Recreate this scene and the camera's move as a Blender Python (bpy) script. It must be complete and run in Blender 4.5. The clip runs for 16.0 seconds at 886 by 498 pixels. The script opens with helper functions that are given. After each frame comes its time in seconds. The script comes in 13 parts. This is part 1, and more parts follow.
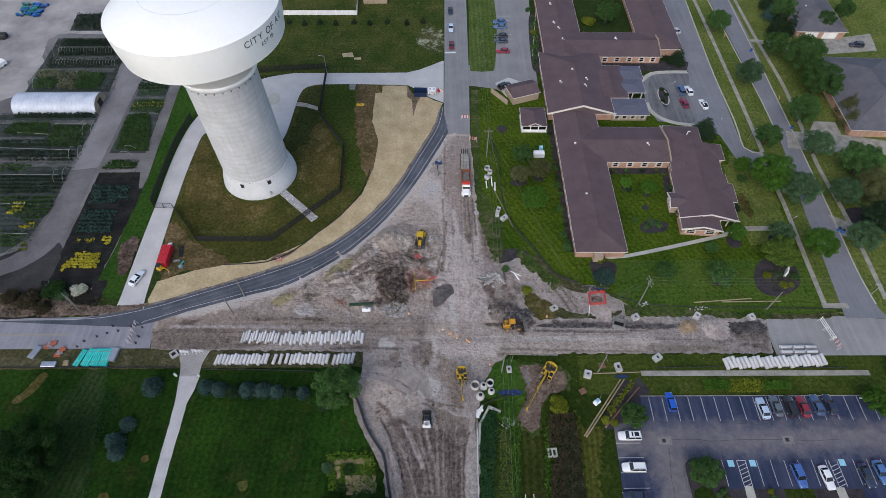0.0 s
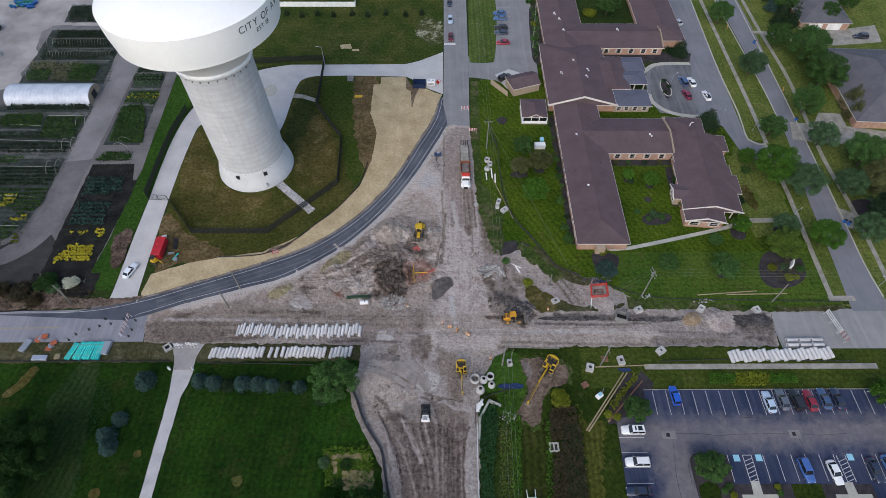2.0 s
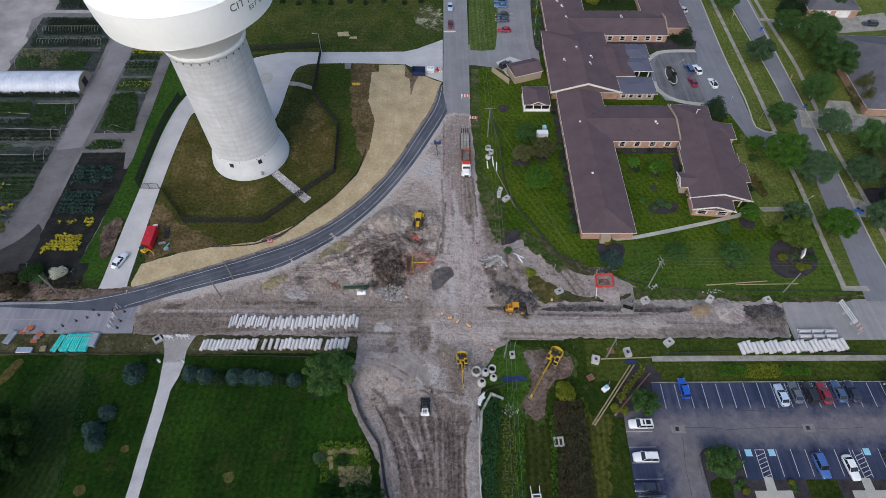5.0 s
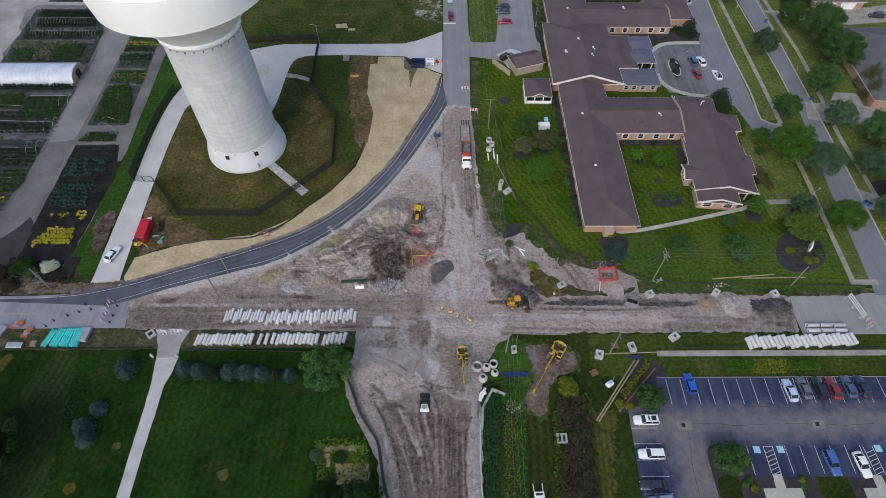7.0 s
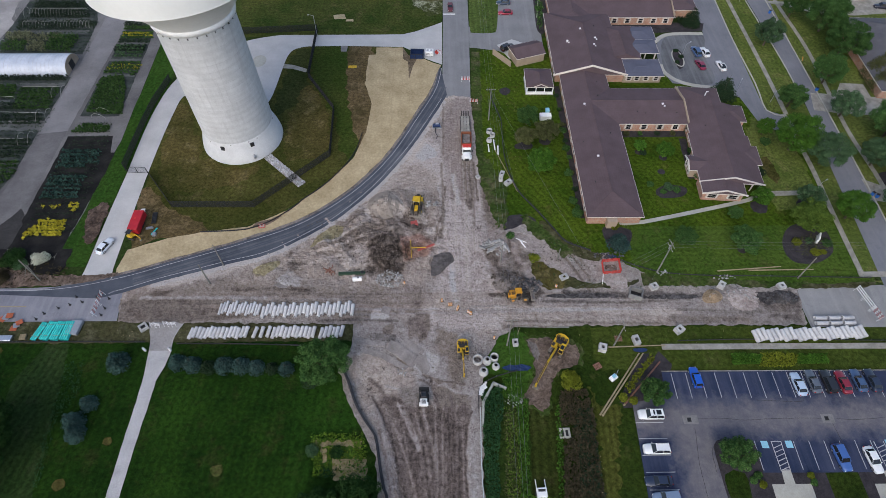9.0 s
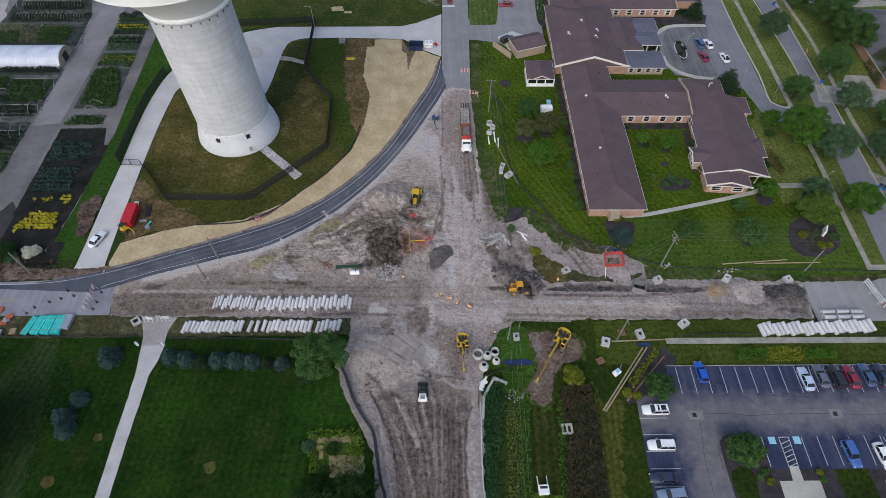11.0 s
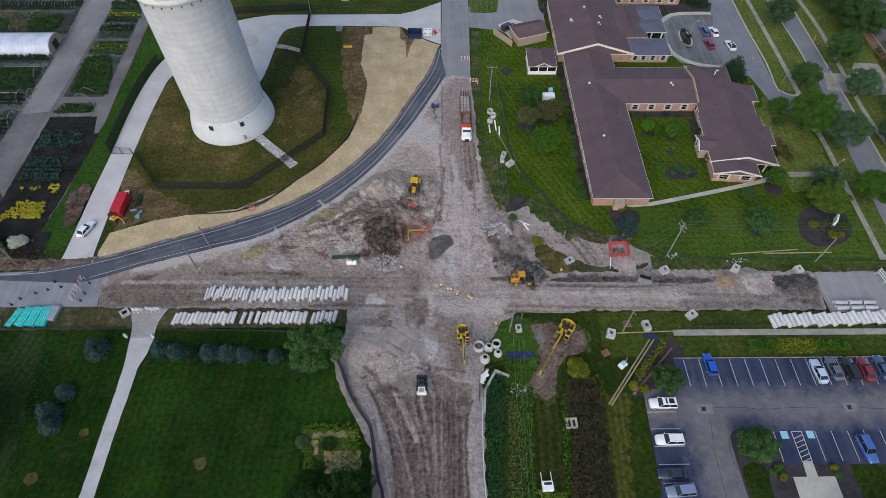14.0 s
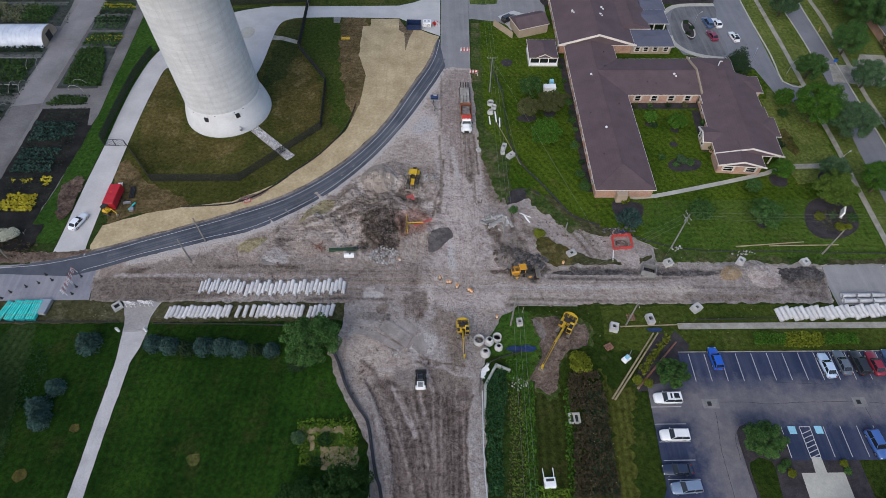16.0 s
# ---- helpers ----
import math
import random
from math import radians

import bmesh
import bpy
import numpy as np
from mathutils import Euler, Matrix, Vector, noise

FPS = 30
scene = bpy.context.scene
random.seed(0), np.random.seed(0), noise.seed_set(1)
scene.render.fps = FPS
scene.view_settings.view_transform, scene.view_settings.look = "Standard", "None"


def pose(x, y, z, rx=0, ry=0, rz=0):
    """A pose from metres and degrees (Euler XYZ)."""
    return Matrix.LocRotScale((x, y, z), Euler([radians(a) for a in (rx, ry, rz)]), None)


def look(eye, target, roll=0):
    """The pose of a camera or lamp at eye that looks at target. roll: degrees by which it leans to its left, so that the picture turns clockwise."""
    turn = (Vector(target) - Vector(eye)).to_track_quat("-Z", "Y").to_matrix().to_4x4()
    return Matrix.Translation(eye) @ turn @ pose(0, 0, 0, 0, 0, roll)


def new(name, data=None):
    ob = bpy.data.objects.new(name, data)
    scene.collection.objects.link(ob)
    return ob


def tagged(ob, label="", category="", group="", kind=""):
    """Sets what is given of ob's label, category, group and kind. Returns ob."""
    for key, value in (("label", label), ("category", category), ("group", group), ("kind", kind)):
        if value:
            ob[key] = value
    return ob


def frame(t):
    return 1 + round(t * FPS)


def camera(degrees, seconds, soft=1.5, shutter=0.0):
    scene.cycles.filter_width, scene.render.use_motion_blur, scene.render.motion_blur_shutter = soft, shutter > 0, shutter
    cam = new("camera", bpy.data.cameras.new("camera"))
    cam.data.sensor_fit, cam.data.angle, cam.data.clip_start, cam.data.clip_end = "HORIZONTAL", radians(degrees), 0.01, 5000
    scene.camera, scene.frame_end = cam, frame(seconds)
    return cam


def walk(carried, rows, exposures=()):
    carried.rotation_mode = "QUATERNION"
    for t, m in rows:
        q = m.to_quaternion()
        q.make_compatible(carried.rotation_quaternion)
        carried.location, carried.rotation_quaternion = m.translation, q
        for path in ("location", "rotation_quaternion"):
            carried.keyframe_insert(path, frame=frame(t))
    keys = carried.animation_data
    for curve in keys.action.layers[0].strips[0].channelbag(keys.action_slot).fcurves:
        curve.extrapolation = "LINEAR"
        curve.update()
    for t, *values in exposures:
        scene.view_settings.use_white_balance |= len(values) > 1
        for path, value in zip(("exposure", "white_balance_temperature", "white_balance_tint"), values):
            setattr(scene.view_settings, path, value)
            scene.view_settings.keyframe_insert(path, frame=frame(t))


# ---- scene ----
cam = camera(76.2, 16.0, 0.8)
ROWS = [
    (0.0, -0.01, -0.11, 114.73, -54.020, 0.185, -0.604),
    (0.5, 0.03, -0.19, 113.93, -54.021, 0.191, -0.619),
    (1.0, 0.07, -0.25, 113.14, -54.022, 0.197, -0.633),
    (1.5, 0.10, -0.26, 112.36, -54.023, 0.202, -0.647),
    (2.0, 0.10, -0.21, 111.59, -54.024, 0.208, -0.662),
    (2.5, 0.09, -0.13, 110.80, -54.025, 0.214, -0.676),
    (3.0, 0.07, -0.04, 109.98, -54.026, 0.219, -0.691),
    (3.5, 0.08, 0.06, 109.13, -54.027, 0.225, -0.705),
    (4.0, 0.06, 0.15, 108.29, -54.028, 0.231, -0.719),
    (6.5, -0.05, 0.55, 104.36, -54.034, 0.260, -0.791),
    (7.0, -0.06, 0.66, 103.58, -54.035, 0.265, -0.806),
    (7.5, -0.07, 0.74, 102.76, -54.036, 0.271, -0.820),
    (8.0, -0.07, 0.79, 101.95, -54.037, 0.277, -0.835),
    (8.5, -0.05, 0.76, 101.12, -54.038, 0.282, -0.849),
    (9.0, -0.03, 0.78, 100.36, -54.039, 0.288, -0.863),
    (11.5, 0.05, 1.06, 96.86, -54.044, 0.317, -0.935),
    (12.0, 0.02, 1.15, 96.17, -54.045, 0.323, -0.950),
    (12.5, 0.00, 1.24, 95.43, -54.046, 0.328, -0.964),
    (13.0, -0.01, 1.31, 94.67, -54.047, 0.334, -0.979),
    (13.5, 0.02, 1.39, 94.00, -54.048, 0.340, -0.993),
    (14.0, 0.04, 1.44, 93.35, -54.049, 0.346, -1.008),
    (14.5, 0.03, 1.44, 92.68, -54.050, 0.351, -1.022),
    (15.0, 0.04, 1.48, 92.00, -54.051, 0.357, -1.036),
    (15.5, 0.07, 1.52, 91.32, -54.053, 0.363, -1.051),
    (16.0, 0.10, 1.58, 90.66, -54.054, 0.368, -1.065),
]
walk(cam, [(t, look((x, y, z), (x - math.sin(radians(yaw)) * math.cos(radians(pitch)), y + math.cos(radians(yaw)) * math.cos(radians(pitch)), z + math.sin(radians(pitch))), roll)) for t, x, y, z, pitch, roll, yaw in ROWS], [(0.0, 0.40), (16.0, 0.40)])

# world and light: overcast evening, broad soft sun from the south-west
world = bpy.data.worlds.new("sky")
scene.world = world
world.use_nodes = True
wn = world.node_tree
sky = wn.nodes.new("ShaderNodeTexSky")
sky.sky_type = 'NISHITA'
sky.sun_disc = False
sky.sun_elevation = radians(42)
sky.sun_rotation = radians(203)
sky.air_density, sky.dust_density, sky.ozone_density = 1.0, 2.6, 1.0
wn.links.new(sky.outputs[0], wn.nodes["Background"].inputs[0])
wn.nodes["Background"].inputs[1].default_value = 0.15
sun_data = bpy.data.lights.new("sun", 'SUN')
sun_data.energy, sun_data.angle, sun_data.color = 0.75, radians(60), (0.96, 0.99, 1.0)
sun = new("sun", sun_data)
sun.matrix_world = look((-32, -74, 72), (0, 0, 0))


# ---- materials ----
def nodes_of(name):
    m = bpy.data.materials.new(name)
    m.use_nodes = True
    nt = m.node_tree
    return m, nt, nt.nodes["Principled BSDF"]


def rgba(c):
    return (c[0], c[1], c[2], 1.0)


def add_noise(nt, vec, scale, detail=4.0, rough=0.6, twist=0.0):
    n = nt.nodes.new("ShaderNodeTexNoise")
    n.inputs["Distortion"].default_value = twist
    n.inputs["Scale"].default_value, n.inputs["Detail"].default_value, n.inputs["Roughness"].default_value = scale, detail, rough
    nt.links.new(vec, n.inputs["Vector"])
    return n.outputs["Fac"]


def spread(nt, fac, lo, hi, a=0.0, b=1.0):
    n = nt.nodes.new("ShaderNodeMapRange")
    for k, v in zip(("From Min", "From Max", "To Min", "To Max"), (lo, hi, a, b)):
        n.inputs[k].default_value = v
    nt.links.new(fac, n.inputs["Value"])
    return n.outputs[0]


def blend(nt, fac, a, b, kind='MIX'):
    n = nt.nodes.new("ShaderNodeMix")
    n.data_type, n.blend_type = 'RGBA', kind
    for sock, v in ((n.inputs[0], fac), (n.inputs[6], a), (n.inputs[7], b)):
        if isinstance(v, (int, float)):
            sock.default_value = v
        elif isinstance(v, tuple):
            sock.default_value = rgba(v)
        else:
            nt.links.new(v, sock)
    return n.outputs[2]


def calc(nt, op, a, b):
    n = nt.nodes.new("ShaderNodeMath")
    n.operation = op
    for sock, v in zip(n.inputs, (a, b)):
        if isinstance(v, (int, float)):
            sock.default_value = v
        else:
            nt.links.new(v, sock)
    return n.outputs[0]


def where(nt, world_space, stretch=(1, 1, 1), turn=0.0):
    if world_space:
        out = nt.nodes.new("ShaderNodeNewGeometry").outputs["Position"]
    else:
        out = nt.nodes.new("ShaderNodeTexCoord").outputs["Object"]
    if stretch != (1, 1, 1) or turn:
        mp = nt.nodes.new("ShaderNodeMapping")
        mp.inputs["Scale"].default_value = stretch
        mp.inputs["Rotation"].default_value = (0, 0, turn)
        nt.links.new(out, mp.inputs["Vector"])
        out = mp.outputs[0]
    return out


def bump(nt, bsdf, fac, depth, strength=0.6):
    n = nt.nodes.new("ShaderNodeBump")
    n.inputs["Strength"].default_value, n.inputs["Distance"].default_value = strength, depth
    nt.links.new(fac, n.inputs["Height"])
    nt.links.new(n.outputs[0], bsdf.inputs["Normal"])


def surface(name, c1, c2, broad=0.2, fine=6.0, rough=0.85, metal=0.0, grain=0.15, depth=0.02, world_space=True, vary=0.0, gloss=None):
    """A surface that drifts between two colours at a broad scale, with a finer grain and relief."""
    m, nt, b = nodes_of(name)
    v = where(nt, world_space)
    big = spread(nt, add_noise(nt, v, broad, 5.0, 0.62), 0.34, 0.66)
    col = blend(nt, big, c1, c2)
    small = add_noise(nt, v, fine, 4.0, 0.7)
    shade = spread(nt, small, 0.3, 0.7, 1.0 - grain, 1.0 + grain)
    col = blend(nt, 1.0, col, shade, 'MULTIPLY')
    if vary:
        info = nt.nodes.new("ShaderNodeObjectInfo")
        col = blend(nt, 1.0, col, spread(nt, info.outputs["Random"], 0, 1, 1 - vary, 1 + vary), 'MULTIPLY')
    nt.links.new(col, b.inputs["Base Color"])
    b.inputs["Roughness"].default_value, b.inputs["Metallic"].default_value = rough, metal
    b.inputs["Specular IOR Level"].default_value = gloss if gloss is not None else (0.08 if rough > 0.89 else 0.4)
    bump(nt, b, small, depth)
    return m


def lawn(name, deep, bright, dry, dryness=0.4, stripe=0.0, turn=0.0, width=1.6):
    """Mown or rough grass: broad patches, fine blades, dry spots and, where mown, faint stripes."""
    m, nt, b = nodes_of(name)
    v = where(nt, True)
    deep, bright, dry = [(c[0] * 0.60, c[1] * 0.655, c[2] * 0.54) for c in (deep, bright, dry)]
    col = blend(nt, spread(nt, add_noise(nt, v, 0.09, 6.0, 0.6), 0.36, 0.64), deep, bright)
    spots = spread(nt, add_noise(nt, v, 0.22, 7.0, 0.7), 0.68 - dryness * 0.35, 0.80 - dryness * 0.3)
    col = blend(nt, calc(nt, 'MULTIPLY', spots, 0.75), col, dry)
    stripe *= 0.5
    if stripe:
        w = nt.nodes.new("ShaderNodeTexWave")
        w.inputs["Scale"].default_value = 0.314 / width
        w.inputs["Distortion"].default_value, w.inputs["Detail"].default_value, w.inputs["Detail Scale"].default_value = 1.2, 3.0, 0.4
        nt.links.new(where(nt, True, (1, 1, 1.001), turn), w.inputs["Vector"])
        col = blend(nt, 1.0, col, spread(nt, w.outputs["Fac"], 0, 1, 1 - stripe, 1 + stripe), 'MULTIPLY')
    mid = add_noise(nt, v, 1.3, 5.0, 0.75)
    col = blend(nt, 1.0, col, spread(nt, mid, 0.34, 0.66, 0.52, 1.52), 'MULTIPLY')
    blade = add_noise(nt, v, 7.0, 4.0, 0.8)
    col = blend(nt, 1.0, col, spread(nt, blade, 0.3, 0.7, 0.55, 1.5), 'MULTIPLY')
    nt.links.new(col, b.inputs["Base Color"])
    b.inputs["Roughness"].default_value, b.inputs["Specular IOR Level"].default_value = 0.95, 0.05
    bump(nt, b, blade, 0.06, 0.8)
    return m


def dirt_material(name="churned_dirt", bias=0.0, tint=(1.0, 1.0, 1.0), painted=False):
    """Churned subsoil, mottled at every scale; where painted, the soil attribute holds each spot's own tint and tone, the rut attribute how far it is rutted (along y, along x, slanting, churned)."""
    m, nt, b = nodes_of(name)
    v = where(nt, True)
    n1 = add_noise(nt, v, 0.16, 10.0, 0.66, 0.9)
    n2 = add_noise(nt, v, 0.40, 9.0, 0.66, 0.9)
    n3 = add_noise(nt, v, 1.5, 8.0, 0.72, 0.3)
    n4 = add_noise(nt, v, 6.5, 4.0, 0.75)
    smear = spread(nt, add_noise(nt, v, 0.62, 9.0, 0.60, 1.3), 0.53, 0.60)
    pale = spread(nt, add_noise(nt, where(nt, True, (1, 1, 1.3), 1.1), 0.50, 9.0, 0.62, 1.0), 0.55, 0.63)
    ridge = calc(nt, 'ABSOLUTE', calc(nt, 'SUBTRACT', add_noise(nt, v, 0.55, 7.0, 0.66, 1.0), 0.5), 0.0)
    val = calc(nt, 'ADD', spread(nt, n1, 0.0, 1.0, -0.15, 0.15), 0.775 + bias)
    val = calc(nt, 'ADD', val, spread(nt, n3, 0.0, 1.0, -0.46, 0.46))
    val = calc(nt, 'ADD', val, spread(nt, n4, 0.0, 1.0, -0.40, 0.40))
    val = calc(nt, 'ADD', val, spread(nt, smear, 0.0, 1.0, 0.012, -0.07))
    val = calc(nt, 'ADD', val, spread(nt, pale, 0.0, 1.0, -0.015, 0.075))
    val = calc(nt, 'ADD', val, spread(nt, ridge, 0.0, 0.02, -0.15, 0.0))
    hue = None
    if painted:
        att = nt.nodes.new("ShaderNodeAttribute")
        att.attribute_name = "soil"
        rut = nt.nodes.new("ShaderNodeAttribute")
        rut.attribute_name = "rut"
        sep = nt.nodes.new("ShaderNodeSeparateColor")
        nt.links.new(rut.outputs["Color"], sep.inputs[0])
        ry = add_noise(nt, where(nt, True, (4.6, 0.035, 1), radians(-2)), 1.0, 6.0, 0.74, 0.15)
        rx = add_noise(nt, where(nt, True, (0.05, 2.6, 1)), 1.0, 6.0, 0.72, 0.5)
        rd = add_noise(nt, where(nt, True, (0.12, 1.6, 1), radians(-36)), 1.0, 7.0, 0.74, 1.6)
        val = calc(nt, 'ADD', val, calc(nt, 'MULTIPLY', calc(nt, 'SUBTRACT', att.outputs["Alpha"], 0.5), 1.15))
        for k, (weight, tex, amount) in enumerate(((sep.outputs[0], ry, 1.0), (sep.outputs[1], rx, 0.9), (sep.outputs[2], rd, 1.1))):
            val = calc(nt, 'ADD', val, calc(nt, 'MULTIPLY', weight, spread(nt, tex, 0.25, 0.75, -amount / 3.2, amount / 3.2)))
        val = calc(nt, 'ADD', val, calc(nt, 'MULTIPLY', calc(nt, 'ADD', rut.outputs["Alpha"], 0.28), spread(nt, n2, 0.36, 0.64, -0.20, 0.20)))
        hue = att.outputs["Color"]
    else:
        val = calc(nt, 'ADD', val, spread(nt, n2, 0.0, 1.0, -0.45, 0.45))
    ramp = nt.nodes.new("ShaderNodeValToRGB")
    el = ramp.color_ramp.elements
    stops = ((0.0, (0.030, 0.025, 0.022)), (0.25, (0.082, 0.068, 0.060)), (0.45, (0.160, 0.134, 0.119)), (0.62, (0.232, 0.199, 0.181)), (0.82, (0.320, 0.283, 0.263)), (1.0, (0.44, 0.405, 0.386)))
    while len(el) < len(stops):
        el.new(0.5)
    for e, (p, c) in zip(el, stops):
        e.position, e.color = p, rgba(tuple(x * t for x, t in zip(c, tint)))
    nt.links.new(val, ramp.inputs[0])
    col = ramp.outputs[0]
    if hue is not None:
        col = blend(nt, 1.0, col, hue, 'MULTIPLY')
    nt.links.new(col, b.inputs["Base Color"])
    b.inputs["Roughness"].default_value, b.inputs["Specular IOR Level"].default_value = 0.95, 0.06
    bump(nt, b, calc(nt, 'ADD', calc(nt, 'ADD', n3, calc(nt, 'MULTIPLY', n4, 0.3)), calc(nt, 'MULTIPLY', n2, 2.0)), 0.30, 1.0)
    return m


def asphalt(name, c1, c2, worn, along=0.0, cracks=0.25, streak=0.25, lanes=None):
    """Asphalt with lengthwise wear, mottling and a net of dark sealed cracks."""
    m, nt, b = nodes_of(name)
    v = where(nt, True)
    col = blend(nt, spread(nt, add_noise(nt, v, 0.12, 6.0, 0.65), 0.35, 0.65), c1, c2)
    long_wear = add_noise(nt, where(nt, True, (0.9, 0.03, 1), along), 1.0, 5.0, 0.6)
    col = blend(nt, spread(nt, long_wear, 0.45, 0.75, 0.0, streak * 2), col, worn)
    if lanes:
        # brown dust where wheels run: one lane along x, one along y south of it
        sep = nt.nodes.new("ShaderNodeSeparateXYZ")
        nt.links.new(v, sep.inputs[0])
        drift = spread(nt, add_noise(nt, v, 0.35, 7.0, 0.7), 0.2, 0.8, -2.6, 2.6)
        band = spread(nt, calc(nt, 'ADD', calc(nt, 'ABSOLUTE', calc(nt, 'SUBTRACT', sep.outputs[1], lanes[0]), 0.0), drift), 0.9, 4.8, 1.0, 0.0)
        leg = spread(nt, calc(nt, 'ADD', calc(nt, 'ABSOLUTE', calc(nt, 'SUBTRACT', sep.outputs[0], lanes[1]), 0.0), drift), 2.0, 5.4, 1.0, 0.0)
        south = spread(nt, sep.outputs[1], 34.5, 36.5, 1.0, 0.0)
        mask = calc(nt, 'MAXIMUM', band, calc(nt, 'MULTIPLY', leg, south))
        speck = spread(nt, add_noise(nt, v, 0.5, 8.0, 0.68), 0.3, 0.66, 0.50, 0.95)
        col = blend(nt, calc(nt, 'MULTIPLY', mask, speck), col, (0.170, 0.158, 0.164))
        chalk = spread(nt, add_noise(nt, v, 0.8, 8.0, 0.75, 1.0), 0.60, 0.72, 0.0, 0.4)
        col = blend(nt, chalk, col, (0.14, 0.145, 0.165))
    vor = nt.nodes.new("ShaderNodeTexVoronoi")
    vor.feature = 'DISTANCE_TO_EDGE'
    vor.inputs["Scale"].default_value = 0.11
    warp = nt.nodes.new("ShaderNodeVectorMath")
    warp.operation = 'ADD'
    nz = nt.nodes.new("ShaderNodeTexNoise")
    nz.inputs["Scale"].default_value, nz.inputs["Detail"].default_value = 0.35, 5.0
    nt.links.new(v, nz.inputs["Vector"])
    sc = nt.nodes.new("ShaderNodeVectorMath")
    sc.operation = 'SCALE'
    sc.inputs[3].default_value = 6.0
    nt.links.new(nz.outputs["Color"], sc.inputs[0])
    nt.links.new(v, warp.inputs[0])
    nt.links.new(sc.outputs[0], warp.inputs[1])
    nt.links.new(warp.outputs[0], vor.inputs["Vector"])
    col = blend(nt, spread(nt, vor.outputs["Distance"], 0.002, 0.009, cracks, 0.0), col, (0.03, 0.03, 0.032))
    grit = add_noise(nt, v, 9.0, 3.0, 0.8)
    col = blend(nt, 1.0, col, spread(nt, grit, 0.3, 0.7, 0.86, 1.14), 'MULTIPLY')
    nt.links.new(col, b.inputs["Base Color"])
    b.inputs["Roughness"].default_value = 0.88
    b.inputs["Specular IOR Level"].default_value = 0.15
    bump(nt, b, grit, 0.01)
    return m


def leafy(name, c1, c2, vary=0.18):
    """Foliage: each leaf clump has its own shade of green, each plant a little of its own too."""
    m, nt, b = nodes_of(name)
    geo = nt.nodes.new("ShaderNodeNewGeometry")
    col = blend(nt, geo.outputs["Random Per Island"], c1, c2)
    info = nt.nodes.new("ShaderNodeObjectInfo")
    col = blend(nt, 1.0, col, spread(nt, info.outputs["Random"], 0, 1, 1 - vary, 1 + vary), 'MULTIPLY')
    col = blend(nt, 1.0, col, spread(nt, add_noise(nt, where(nt, False), 0.6, 3.0), 0.3, 0.7, 0.75, 1.25), 'MULTIPLY')
    nt.links.new(col, b.inputs["Base Color"])
    b.inputs["Roughness"].default_value, b.inputs["Specular IOR Level"].default_value = 0.8, 0.03
    return m


def plain(name, c, rough=0.6, metal=0.0, grain=0.10, vary=0.0):
    return surface(name, tuple(x * 0.9 for x in c), tuple(min(1, x * 1.08) for x in c), 0.7, 9.0, rough, metal, grain, 0.004, False, vary)


M_FIELD = lawn("field_grass", (0.028, 0.048, 0.015), (0.052, 0.075, 0.024), (0.10, 0.09, 0.04), 0.25)
M_LAWN_DEEP = lawn("deep_lawn", (0.009, 0.028, 0.005), (0.026, 0.062, 0.010), (0.044, 0.048, 0.018), 0.42, 0.16, radians(4), 1.5)
M_LAWN_FRESH = lawn("fresh_mown_lawn", (0.012, 0.036, 0.006), (0.030, 0.074, 0.012), (0.044, 0.056, 0.018), 0.36, 0.2, radians(4), 1.7)
M_LAWN_ROUGH = lawn("unmown_strip_grass", (0.018, 0.040, 0.012), (0.040, 0.066, 0.024), (0.055, 0.064, 0.034), 0.4, 0.25, radians(12), 1.3)
M_LAWN_MOWN = lawn("mown_lawn", (0.046, 0.084, 0.009), (0.096, 0.134, 0.016), (0.135, 0.12, 0.036), 0.34, 0.2, radians(-28), 1.5)
M_LAWN_ROW = lawn("mown_lawn_along_road", (0.056, 0.102, 0.018), (0.096, 0.140, 0.028), (0.12, 0.115, 0.045), 0.35, 0.12, radians(90), 1.4)
M_LAWN_SOUTH = lawn("shaded_verge_grass", (0.022, 0.041, 0.008), (0.047, 0.064, 0.014), (0.085, 0.078, 0.030), 0.26, 0.10, radians(0), 1.4)
M_LAWN_VERGE = lawn("olive_sidewalk_verge", (0.046, 0.066, 0.014), (0.080, 0.098, 0.022), (0.12, 0.112, 0.045), 0.30, 0.15, radians(90), 1.4)
M_LAWN_BRIGHT = lawn("bright_verge", (0.03, 0.075, 0.014), (0.05, 0.10, 0.02), (0.07, 0.08, 0.03), 0.1, 0.06, radians(0), 1.2)
M_LAWN_DRY = lawn("thin_dry_grass", (0.066, 0.062, 0.020), (0.142, 0.104, 0.044), (0.22, 0.165, 0.095), 0.44)
M_TOWER_GRASS = lawn("olive_tower_grass", (0.056, 0.061, 0.017), (0.106, 0.096, 0.032), (0.16, 0.122, 0.060), 0.36)
M_TOWER_GREEN = lawn("green_tower_grass", (0.042, 0.068, 0.014), (0.076, 0.090, 0.024), (0.105, 0.095, 0.036), 0.28)
M_TOWER_DARK = lawn("dark_tower_grass", (0.036, 0.048, 0.016), (0.070, 0.074, 0.028), (0.095, 0.085, 0.040), 0.30)
M_LAWN_NORTH = lawn("northern_field_grass", (0.044, 0.070, 0.017), (0.100, 0.104, 0.032), (0.165, 0.130, 0.062), 0.4, 0.07, radians(88), 2.0)
M_STREET_GRASS = lawn("street_grass", (0.104, 0.136, 0.034), (0.178, 0.196, 0.060), (0.23, 0.21, 0.09), 0.40, 0.08, 0, 1.2)
